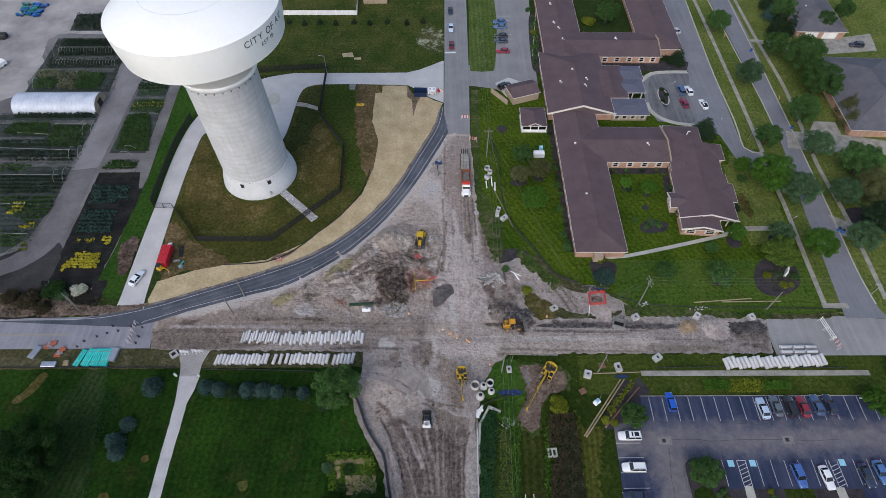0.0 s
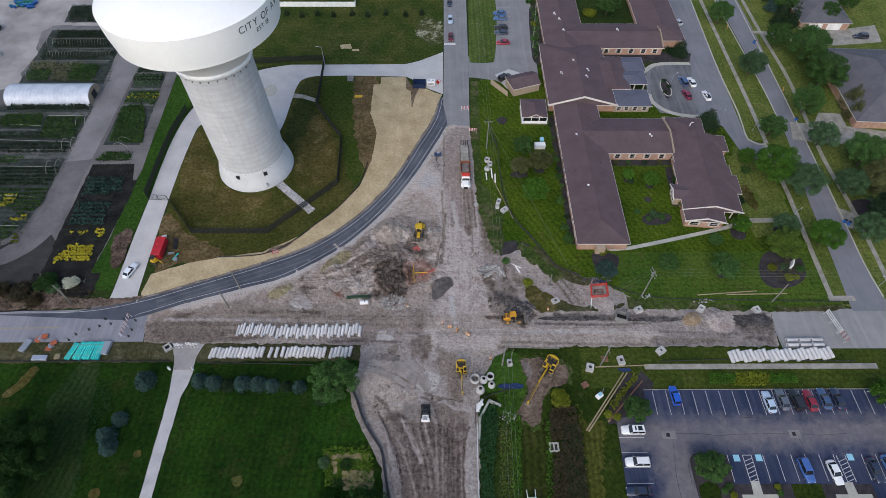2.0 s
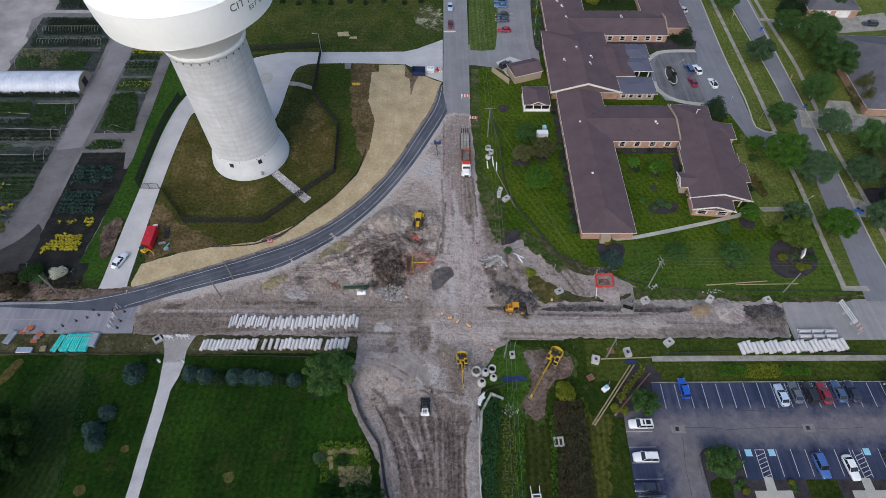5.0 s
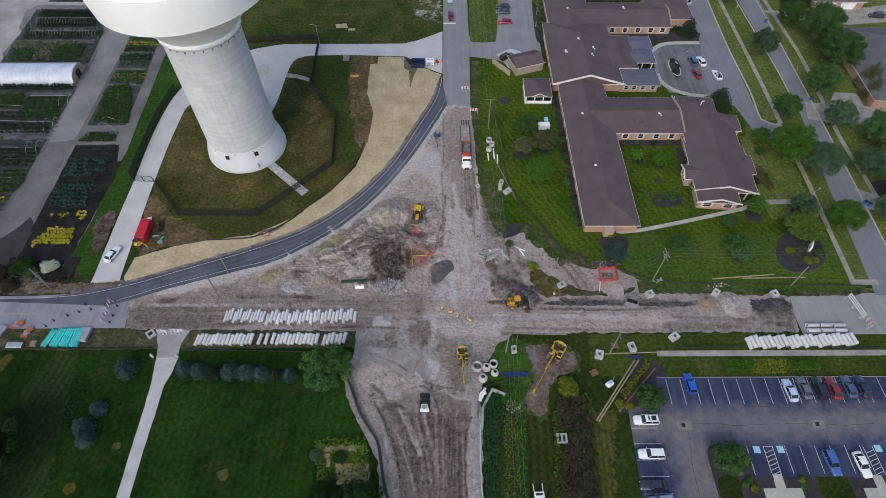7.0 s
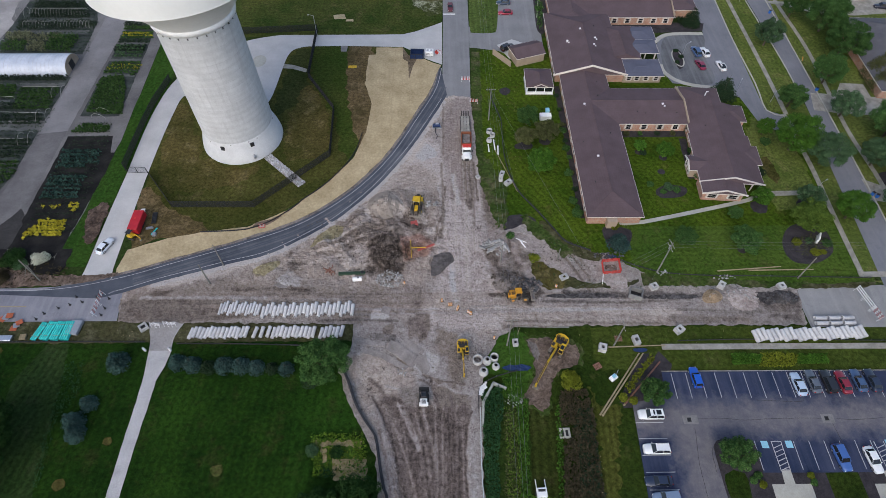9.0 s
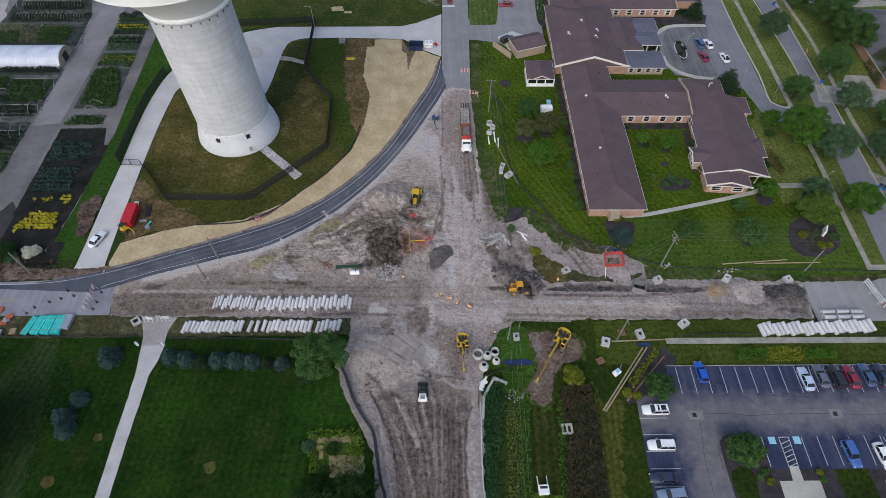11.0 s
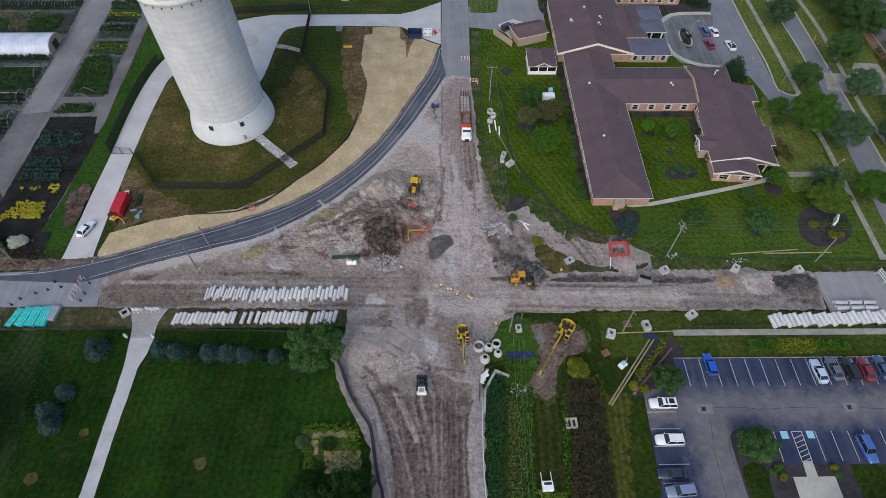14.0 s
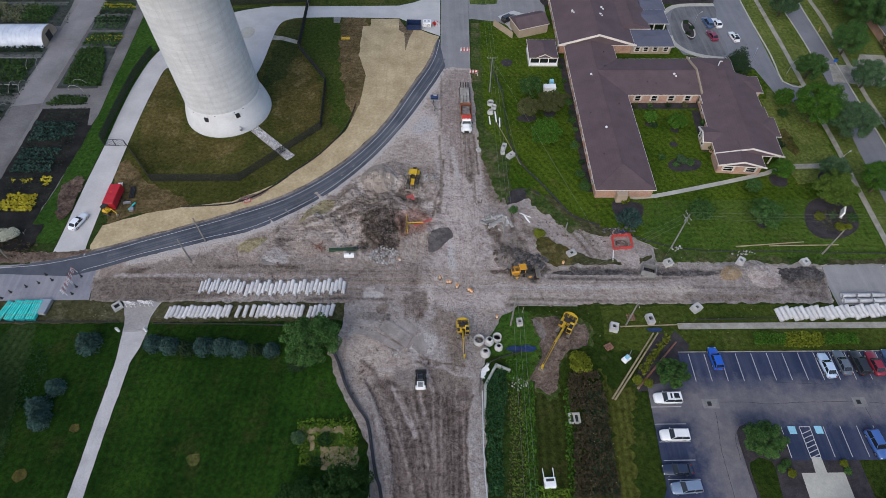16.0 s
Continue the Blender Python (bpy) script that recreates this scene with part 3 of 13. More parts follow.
sheet("street_verge", [(92, 64.5), (100.5, 64.5), (104, 115), (108, 200), (170, 200), (170, 60), (101, 60)], M_STREET_GRASS, 0.018, label="yellowish front lawns across the side street", category="lawn")
sheet("island_verge", glide([(10.2, 156.3), (11.3, 154.5), (17.0, 154.5), (18.4, 156.6), (19.6, 168.6), (20.7, 185.9), (19.4, 215), (12.0, 215), (10.9, 185.9), (10.5, 168.6)], step=2), M_LAWN_ISLAND, 0.064, label="bright mown grass strip between road and car park", category="grass verge")
sheet("worn_ground", ragged(glide([(-70.1, 88.7), (-69.2, 92.5), (-66.1, 89.7), (-60.7, 84.9), (-52.7, 81.0), (-52.5, 78.2), (-55.2, 77.0), (-61.1, 77.1), (-65.6, 75.0), (-67.0, 72.1), (-67.3, 70.3), (-67.7, 76.1)], step=1.2), 1.0), M_TRODDEN, 0.022, label="bare trodden soil beside the driveway", category="soil")
sheet("worn_ground", ragged(glide([(-25.7, 147.2), (-19.2, 147.1), (-17.2, 127.3), (-16.4, 112.8), (-19.0, 105.1), (-20.4, 107.4), (-22.7, 117.0), (-25.1, 130.5)], step=1.5), 1.2), M_TRODDEN, 0.020, label="bare brown soil strip beside the straw mat", category="soil")
sheet("soil_heap", ragged(glide([(-77.8, 87.6), (-76.0, 86.4), (-75.6, 82.0), (-75.7, 76.8), (-77.2, 75.2), (-78.9, 78.5), (-80.0, 83.8), (-79.4, 86.2)], step=1.0), 0.5, 0.8, 0.35), M_HEAP_SOIL, 0.05, 0.8, lambda x, y: 0.5 * max(0, noise.noise((x / 2, y / 2, 0)) + 0.6), label="low heap of stripped brown soil", category="soil heap", kind="stuff")
STRIPPED = [(17.0, 51.5), (21.1, 51.8), (24.0, 51.2), (26.6, 50.2), (27.4, 48.2), (26.5, 46.0), (23.4, 45.2), (21.3, 43.2), (20.2, 37.8), (18.8, 36.7), (17.6, 37.9), (15.9, 38.2), (13.8, 38.6), (16.4, 41.0), (18.0, 43.6), (18.3, 47.2)]
sheet("green_growth", ragged(glide([(9.6, 51.0), (14.0, 53.2), (17.3, 52.6), (18.6, 47.6), (17.2, 42.5), (15.4, 39.6), (11.2, 40.2), (12.0, 43.6), (9.2, 44.4), (9.0, 48.2)], step=1.0), 0.5, 1.2, 0.5), M_LAWN_LUSH, 0.020, label="lush green grass round the concrete rings", category="grass")
sheet("torn_verge", ragged([(x + (x - 20.0) * 0.12, y + (y - 44.5) * 0.10) for x, y in STRIPPED], 0.8, 1.2, 0.4), M_VERGE_MIX, 0.024, label="torn grass round the stripped soil", category="grass verge")
sheet("stripped_path", ragged(STRIPPED, 0.5, 1.1, 0.4), M_RED_SOIL, 0.03, 0.35, lambda x, y: 0.10 * max(0.0, noise.noise((x / 1.1, y / 1.1, 0)) + 0.4), label="stripped brown soil where the digger works", category="soil")
# flat dark sheet laid along the trench
sheet("trench", ragged([(17.3, 51.2), (19.0, 50.4), (19.5, 48.4), (18.9, 46.8), (18.2, 47.8), (17.9, 49.4)], 0.15, 0.8, 0.4), M_WET, 0.15, label="dark trench beside the stripped soil", category="trench")
sheet("pale_patch", ragged(glide([(-6.1, 178.0), (-3.4, 180.6), (-0.7, 179.2), (1.7, 173.7), (1.4, 165.8), (-1.2, 163.5), (-4.3, 166.8), (-7.6, 170.4)], step=1.2), 1.6, 1.4, 0.5), M_SPECKLE, 0.03, label="patch of pale stones and soil in the field", category="soil")
for pts in ([(-32.3, 164.4), (-28.9, 165.0), (-28.2, 162.4), (-31.7, 162.2)], [(-28.0, 162.0), (-25.8, 162.1), (-25.7, 160.9), (-28.1, 160.9)]):
    sheet("pale_patch", ragged(pts, 0.25, 1.0, 0.5), M_STRAW, 0.03, label="straw-coloured patch in the grass", category="soil")
sheet("green_growth", ragged(glide([(-36.2, 147.6), (-25.9, 147.2), (-24.8, 132.0), (-21.8, 115.6), (-19.7, 107.4), (-21.2, 101.0), (-23.9, 103.6), (-27.3, 117.0), (-35.1, 133.7)], step=2.0), 1.2, 2.0, 0.8), M_TOWER_GREEN, 0.0185, label="greener grass outside the tower fence", category="grass")

# nursery yard
M_AISLE = surface("grey_gravel_aisle", (0.075, 0.080, 0.080), (0.125, 0.130, 0.128), 0.25, 3.0, 0.95, 0, 0.22, 0.03)
M_BED = surface("dark_weed_mat", (0.030, 0.036, 0.034), (0.066, 0.076, 0.070), 0.35, 4.0, 0.95, 0, 0.3, 0.05)
sheet("nursery_yard", [(-400, 69.5), (-110, 69), (-97, 70), (-83.2, 72), (-80.6, 85), (-80.0, 108), (-81.2, 130), (-82.6, 165), (-88, 205), (-130, 260), (-400, 260)], M_GRAVEL, 0.014, label="grey compacted gravel of a plant nursery", category="gravel yard")
BED_Z = 0.03
for pts in (
    [(-94.4, 74), (-82.4, 74), (-80.6, 96), (-80.5, 110), (-94.4, 110)],
    [(-94.2, 117.6), (-83.9, 117.6), (-84.6, 134), (-86.0, 160), (-94.6, 160)],
    [(-180, 116.0), (-102.7, 116.0), (-102.7, 134.2), (-180, 134.2)],
    [(-180, 84.5), (-109, 82.5), (-104.2, 87.5), (-102.7, 97), (-102.7, 112.2), (-180, 112.2)],
    [(-129.5, 144.6), (-103.4, 144.6), (-104.4, 160), (-108.5, 173.4), (-130.5, 173.4)],
    [(-128.2, 177.8), (-113, 177.6), (-115, 189), (-129.4, 188.0)],
    [(-140, 62), (-85, 64.5), (-86, 75), (-92, 74.6), (-104, 70.5), (-140, 68.5)],
):
    BED_Z += 0.004
    sheet("nursery_bed", ragged(pts, 0.25, 2.0, 0.8), M_SOIL if pts[0][0] == -94.4 or pts[0][1] == 62 else M_BED, BED_Z, label="dark planting bed in the plant nursery", category="planting bed")
for pts in (
    [(-118, 112.4), (-102.9, 112.0), (-102.9, 114.9), (-118, 115.2)],
    [(-135, 130.1), (-103.2, 130.0), (-103.2, 131.6), (-135, 131.7)],
    [(-135, 121.9), (-114.5, 121.9), (-115.3, 124.2), (-135, 124.3)],
    [(-129, 154.9), (-105.2, 154.9), (-105.4, 156.6), (-129, 156.6)],
    [(-127.6, 161.4), (-106.2, 161.6), (-106.5, 163.0), (-127.8, 162.8)],
    [(-94.4, 141.4), (-85.2, 141.4), (-85.3, 142.4), (-94.4, 142.4)],
    [(-94.4, 134.1), (-84.8, 134.1), (-84.9, 135.2), (-94.4, 135.2)],
    [(-94.4, 149.2), (-85.6, 149.2), (-85.7, 150.6), (-94.4, 150.6)],
):
    BED_Z += 0.004
    sheet("gravel_aisle", ragged(pts, 0.2, 1.4, 0.6), M_AISLE, BED_Z, label="grey gravel aisle between the plant rows", category="aisle")

# darker gravel for the yard's low end
M_DARK_GRAVEL = surface("dark_low_end_gravel", (0.022, 0.022, 0.023), (0.055, 0.053, 0.053), 0.1, 3.0, 0.95, 0, 0.25, 0.03)
sheet("dark_gravel", ragged(glide([(-112, 79.5), (-103.6, 84.0), (-97.7, 86.0), (-94.6, 84.0), (-94.0, 76.0), (-96.5, 72.0), (-104.2, 70.8), (-116, 70.4)], step=1.5), 0.5), M_DARK_GRAVEL, 0.075, label="dark gravel at the yard's low end", category="gravel yard")
TRACK_W = glide([(-104.5, 215), (-103.2, 175), (-102.4, 150), (-102.2, 124), (-102.3, 107), (-102.3, 94), (-103.4, 86), (-106.5, 81.5), (-113, 78.6), (-124, 76.8), (-150, 76)], False, 2.0)
TRACK_E = glide([(-96.5, 215), (-95.6, 175), (-95.2, 150), (-95.2, 124), (-95.3, 112), (-95.2, 97), (-95.4, 89), (-97.2, 83.5), (-101.5, 78.5), (-108, 75), (-118, 72.8), (-150, 72)], False, 2.0)
sheet("nursery_road", ragged(TRACK_W + TRACK_E[::-1], 0.18, 2.5, 1.0), M_LANE_GRAVEL, 0.085, label="grey gravel track through the nursery", category="gravel track")
sheet("nursery_road", ragged([p for p in beside(TRACK_W, 0.0) if p[1] < 112.5] + [p for p in TRACK_E if p[1] < 112.5][::-1], 0.18, 2.5, 1.0), M_TRACK_DAMP, 0.091, label="darker damp gravel track at the nursery's low end", category="gravel track")
sheet("nursery_road", ragged(glide([(-165, 210), (-126, 210), (-104, 196), (-104, 174.6), (-112, 175.4), (-131, 175.6), (-133, 168), (-129.6, 158), (-131, 150), (-130.4, 144), (-150, 142)], step=3.0), 0.8, 3.0, 1.5), M_YARD_GRAVEL, 0.026, label="open pale gravel yard of the nursery", category="gravel yard")
sheet("nursery_bed", ragged([(-95.8, 74.4), (-79.8, 74.3), (-79.9, 69.9), (-80.3, 67.5), (-86.0, 68.0), (-93.8, 69.8)], 0.4, 1.6, 0.6), M_SOIL, 0.096, label="black soil at the nursery's low end", category="planting bed")
sheet("bed_path", [(-81.6, 104), (-80.7, 104), (-80.3, 108), (-81.6, 133), (-82.9, 160), (-84.9, 160), (-84.2, 133), (-83.0, 110)], M_GRAVEL, 0.08, label="grey gravel path along the grass strip", category="gravel path")

# construction site
M_LIMESTONE = dirt_material("crushed_limestone", 0.14, (0.97, 0.99, 1.02))
M_STRAW_OLD = surface("weathered_straw", (0.16, 0.130, 0.066), (0.32, 0.26, 0.15), 0.9, 4.0, 0.95, 0, 0.3, 0.05)
M_GRIND_PALE = surface("grey_asphalt_grindings", (0.070, 0.063, 0.061), (0.125, 0.113, 0.109), 0.6, 6.0, 0.95, 0, 0.3, 0.05)
M_GRIND = dirt_material("asphalt_grindings", -0.47, (0.80, 0.88, 0.98))
M_CRUSHED = dirt_material("crushed_pink_concrete", 0.14, (1.03, 0.98, 0.97))
SITE = [(-64.2, 56.0), (-40, 55.6), (-17, 55.2), (-17.2, 50), (-19.0, 45.5), (-17.0, 39.6), (-13.6, 33.6), (-11.0, 29.0), (-10.6, 25), (-9.9, 8), (7.6, 8), (7.4, 25), (8.0, 42), (9.5, 48), (12.0, 52.2), (15.5, 54.2), (28, 54.3),
        (62, 54.2), (73.6, 54.0), (74.2, 57), (74.9, 62.2), (77, 63.2), (60, 64.6), (47, 66.0), (43, 67.3), (37, 72), (30, 73.2), (25, 75.4), (20, 80.5), (15, 78.5), (12.2, 85), (10.4, 92), (9.6, 105), (9.2, 125),
        (1.4, 125), (-1.0, 118.8), (-7.2, 106), (-14.4, 95), (-22.4, 84.9), (-30.2, 78.4), (-37.7, 73.7), (-45.3, 70.6), (-52.7, 67.8), (-58.7, 65.6), (-66, 62.8)]
MOUNDS = [(*(-12.6, 86.3), 4.6, 1.9), (*(-11.6, 74.2), 4.5, 1.3), (*(-10.5, 70.2), 3.8, 1.0), (*(-8.8, 78.3), 3.5, 0.7), (*(-17.3, 81.7), 4.0, 0.8), (*(-19.2, 78.3), 3.5, 0.7), (*(14.0, 64.9), 3.4, 1.5), (*(18.5, 63.9), 2.4, 0.8),
          (*(56.5, 60.7), 3.0, 1.3), (*(61.5, 60.9), 3.4, 0.9), (*(71.0, 60.3), 3.4, 0.9), (*(-24.4, 75.1), 3.0, 0.7), (*(-36.4, 68.8), 3.2, 0.6), (*(-1.8, 70.9), 2.4, 0.5), (*(16.0, 74.8), 2.6, 0.6), (*(-0.4, 85.1), 2.4, 0.4)]


CURVE_UP = glide([(-140, 63.6), (-93, 63.6), (-84, 63.7), (-77.5, 64.2), (-71.3, 65.5), (-64.8, 67.4), (-58.4, 69.8), (-50.5, 72.7), (-42.3, 75.8), (-30.6, 81.3), (-20.1, 90.3), (-11.8, 101.9), (-5.2, 116.3), (-0.3, 128.1), (1.6, 139)], False)
CURVE_LOW = glide([(-140, 60.0), (-78, 60.4), (-67.0, 63.4), (-58.8, 66.5), (-52.2, 68.6), (-45.4, 70.8), (-37.8, 73.1), (-30.3, 77.6), (-22.5, 83.9), (-14.8, 93.2), (-7.6, 105.2), (-1.3, 118.4), (1.9, 126)], False)


def reach(px, py, line):
    """How far each point lies from a line."""
    best = np.full(px.shape, 1e9)
    if len(line) == 1:
        return np.hypot(px - line[0][0], py - line[0][1])
    for (ax, ay), (bx, by) in zip(line, line[1:]):
        dx, dy = bx - ax, by - ay
        t = np.clip(((px - ax) * dx + (py - ay) * dy) / (dx * dx + dy * dy + 1e-9), 0, 1)
        best = np.minimum(best, np.hypot(px - ax - t * dx, py - ay - t * dy))
    return best


KEEP_LOW = [p for p in CURVE_LOW if -70 < p[0] < 2.5][::3]


BANKS = (((-6.3, 8.0), (-6.5, 21.2), (-7.3, 28.0), (-8.5, 32.3), (-10.4, 36.8), (-12.4, 40.1), (-12.5, 42.0)), 0.38), (((4.6, 8.0), (4.8, 21.0), (4.6, 25.3), (4.7, 29.6), (5.0, 34.2), (6.0, 37.6), (6.3, 42.0)), 0.32)


def site_height(x, y):
    h = 0.05 * (noise.noise((x / 2.2, y / 2.2, 0)) + 1) + 0.03 * (noise.noise((x / 0.8, y / 0.8, 5)) + 1)
    rough = max(0.0, min(1.0, 1.3 - math.hypot((x + 16) / 22, (y - 76) / 15)))
    h += rough * 0.6 * (noise.noise((x / 4, y / 4, 9)) + 0.7 * noise.noise((x / 1.5, y / 1.5, 2)) + 0.35 * noise.noise((x / 0.7, y / 0.7, 12)) + 0.8)
    for mx, my, r, top in MOUNDS:
        d = math.hypot(x - mx, y - my) / r
        if d < 1:
            h += top * (1 - d) ** 1.2 * (1 + 0.35 * noise.noise((x / 1.1, y / 1.1, 4)))
    if y < 42:
        for bank, top in BANKS:
            side = float(np.interp(y, [q for p, q in bank], [p for p, q in bank])) + 0.35 * noise.noise((0, y / 1.3, 3)) + 0.2 * noise.noise((0, y / 0.4, 6))
            d = (side - x) if bank[0][0] < 0 else (x - side)
            h += top * max(0.0, min(1.0, d / 0.45)) * min(1.0, (42 - y) / 6)
    if x < 3 and y > 60:
        near = min((x - a) ** 2 + (y - b) ** 2 for a, b in KEEP_LOW) ** 0.5
        h *= max(0.0, min(1.0, (near - 1.6) / 3.0))
    return max(h, 0.0)


# tones of the soil: daubs of tint and tone laid one over another, and where wheels have run
TAN, GREY, BROWN, UMBER, BLUE, OLIVE, PINK, RUST, MAUVE = (1.035, 0.985, 0.935), (0.985, 1.0, 1.015), (1.0, 0.965, 0.925), (1.0, 0.95, 0.90), (0.96, 1.0, 1.05), (0.99, 0.98, 0.78), (1.025, 0.98, 0.97), (1.22, 0.90, 0.82), (1.0, 0.955, 0.955)
DAUBS, RUTS = [], []


def daub(tone, tint, wide, *line, soft=0.36):
    """Lighten or darken the soil along a line."""
    DAUBS.append((tone, tint, wide, line, soft, 'add'))


def trail(tone, tint, wide, *line):
    """A streak of soil of its own tone along a line."""
    DAUBS.append((tone, tint, wide, line, 0.5, 'line'))


def patch(tone, tint, soft, *outline):
    """A patch of soil of its own tone within an outline, its edge blurred over soft metres."""
    DAUBS.append((tone, tint, soft, outline, 0.0, 'area'))


def ruts(channel, amount, wide, *line):
    RUTS.append((channel, amount, wide, line))


# broad tones of the site
patch(0.60, BROWN, 2.5, (-65.7, 62.8), (-62.4, 65.5), (-42.6, 66.7), (-16.0, 63.7), (-6.6, 62.9), (-4.1, 51.8), (-15.3, 53.1), (-24.9, 59.0), (-50.5, 56.0), (-65.2, 56.1))
patch(0.70, TAN, 2.5, (-46.8, 69.7), (-34.4, 75.6), (-27.7, 81.9), (-17.8, 86.9), (-10.3, 97.7), (-2.0, 105.5), (0.8, 97.7), (0.5, 67.8), (-4.2, 63.6), (-41.2, 66.0))
patch(0.83, PINK, 1.5, (1.0, 127.7), (11.9, 127.6), (10.7, 97.6), (10.4, 67.7), (10.9, 59.3), (-0.7, 59.5), (1.5, 97.7))
patch(0.76, TAN, 2.0, (-1.9, 60.8), (14.4, 59.6), (48.8, 57.9), (71.6, 56.8), (70.6, 54.2), (36.4, 53.3), (13.9, 54.1), (8.2, 51.7), (-8.7, 56.9))
patch(0.70, GREY, 2.5, (-19.9, 54.4), (-6.4, 56.9), (2.7, 56.8), (7.0, 51.7), (5.5, 40.1), (-8.1, 40.3), (-17.7, 42.6))
patch(0.67, PINK, 1.5, (11.8, 75.2), (15.8, 78.3), (23.3, 76.7), (28.3, 67.5), (37.0, 68.9), (38.6, 64.6), (26.7, 64.7), (14.3, 59.3), (11.0, 62.0))
patch(0.62, GREY, 1.5, (48.1, 59.7), (75.2, 60.1), (72.4, 52.9), (46.3, 52.6))
patch(0.44, BROWN, 1.2, (-63.9, 62.2), (-60.2, 63.2), (-53.8, 61.7), (-44.0, 60.3), (-43.2, 58.6), (-49.7, 57.0), (-56.5, 56.5), (-63.3, 56.4))
patch(0.34, UMBER, 0.6, (-59.5, 62.8), (-56.3, 63.1), (-55.9, 62.2), (-59.0, 62.1))
patch(0.67, MAUVE, 1.0, (1.6, 124.4), (9.2, 123.6), (8.6, 99.8), (9.1, 87.5), (2.7, 87.5), (1.6, 103.9))
patch(0.90, PINK, 0.8, (-5.3, 108.0), (-1.5, 109.1), (0.9, 103.9), (1.2, 93.5), (-2.4, 89.9), (-7.7, 91.2), (-7.5, 100.0))
trail(0.45, UMBER, 0.3, (1.6, 122.0), (1.5, 112.2), (1.4, 102.5))
trail(0.40, UMBER, 0.3, (8.8, 99.8), (9.2, 92.2), (9.3, 87.5))
trail(0.46, UMBER, 0.35, (7.6, 98.5), (8.0, 91.0), (8.0, 86.3))
# separate patches: silt, mud, crushed stone, tipped soil, and one painted smear of shade
patch(0.82, TAN, 0.8, (-60.8, 64.1), (-45.8, 70.8), (-34.3, 75.3), (-32.9, 74.0), (-40.8, 69.9), (-45.0, 67.0), (-56.2, 64.3))
patch(0.82, GREY, 0.3, (-33.6, 66.7), (-31.5, 68.4), (-28.7, 65.9), (-29.0, 63.8), (-32.6, 64.1), (-34.0, 65.2))
patch(0.45, OLIVE, 0.4, (-39.4, 67.9), (-37.7, 69.9), (-34.9, 71.3), (-33.9, 70.3), (-36.7, 67.1), (-38.3, 66.4))
patch(0.46, BROWN, 0.5, (-32.8, 69.5), (-31.2, 70.6), (-28.0, 69.8), (-29.0, 67.8), (-31.4, 68.1))
patch(0.42, BROWN, 0.3, (-33.2, 72.2), (-32.2, 73.1), (-31.3, 72.5), (-31.9, 71.3))
patch(0.46, BROWN, 0.4, (-28.0, 74.0), (-22.0, 76.4), (-16.9, 75.4), (-18.0, 73.8), (-22.9, 73.5), (-27.2, 72.8))
patch(0.50, BROWN, 0.4, (-26.5, 72.2), (-19.2, 73.3), (-18.5, 72.5), (-22.7, 70.9))
patch(0.50, BROWN, 0.5, (-24.0, 80.9), (-20.0, 82.9), (-17.6, 85.0), (-16.5, 83.9), (-19.2, 80.2), (-22.3, 79.6))
patch(0.44, UMBER, 0.5, (-16.4, 86.2), (-13.8, 86.7), (-10.8, 84.3), (-8.8, 79.8), (-12.2, 80.8), (-14.9, 82.5))
patch(0.42, UMBER, 0.5, (-9.3, 82.5), (-6.5, 83.6), (-4.9, 81.1), (-1.7, 80.1), (-3.8, 78.3), (-7.7, 79.0))
patch(0.50, BROWN, 0.7, (-17.3, 80.2), (-9.7, 81.5), (-7.0, 76.9), (-9.4, 75.4), (-15.7, 76.2))
patch(0.38, UMBER, 0.6, (-15.5, 76.1), (-10.8, 78.1), (-8.7, 76.9), (-7.6, 73.8), (-9.0, 71.4), (-7.1, 69.3), (-8.5, 66.1), (-10.2, 64.7), (-13.0, 67.6), (-15.1, 70.9))
patch(0.25, UMBER, 0.5, (-15.0, 76.1), (-11.9, 77.3), (-7.7, 75.5), (-8.0, 71.6), (-8.3, 66.8), (-11.7, 67.4), (-14.1, 70.4))
patch(0.42, BROWN, 0.5, (-18.7, 78.5), (-14.7, 79.8), (-15.1, 75.8), (-18.4, 75.0), (-22.8, 73.6), (-22.4, 75.5))
patch(0.88, TAN, 0.4, (-14.0, 89.5), (-10.5, 90.2), (-7.5, 86.1), (-8.1, 82.4), (-11.6, 83.3), (-14.1, 86.1))
patch(0.45, BROWN, 0.4, (-16.4, 67.9), (-14.0, 69.4), (-12.9, 67.2), (-14.4, 65.6))
patch(0.76, TAN, 1.2, (-10.3, 97.4), (-4.8, 99.6), (0.1, 95.8), (-0.6, 89.4), (-4.7, 91.0), (-10.1, 92.2))
# shade beside the sand pile, painted into the soil's tone
patch(0.56, GREY, 0.6, (-9.4, 91.4), (-5.7, 90.7), (-6.3, 84.8), (-8.1, 88.6))
patch(0.94, BLUE, 0.5, (-8.9, 106.4), (-5.6, 109.1), (-0.6, 104.9), (0.2, 102.3), (-3.4, 100.4), (-7.6, 102.2))
patch(0.30, UMBER, 0.3, (-7.3, 75.4), (-5.8, 75.8), (-5.7, 70.5), (-7.2, 70.5))
patch(0.58, RUST, 0.6, (-8.3, 76.7), (-4.0, 77.4), (-1.0, 75.2), (-1.5, 71.9), (-4.6, 70.9), (-7.4, 70.0), (-8.2, 73.5))
patch(0.50, BROWN, 0.9, (10.1, 93.8), (15.1, 93.8), (15.6, 83.8), (14.9, 75.9), (12.1, 76.4), (10.5, 82.9))
patch(0.40, UMBER, 0.5, (10.7, 90.7), (13.1, 91.7), (13.8, 84.7), (12.6, 80.9), (11.1, 83.8))
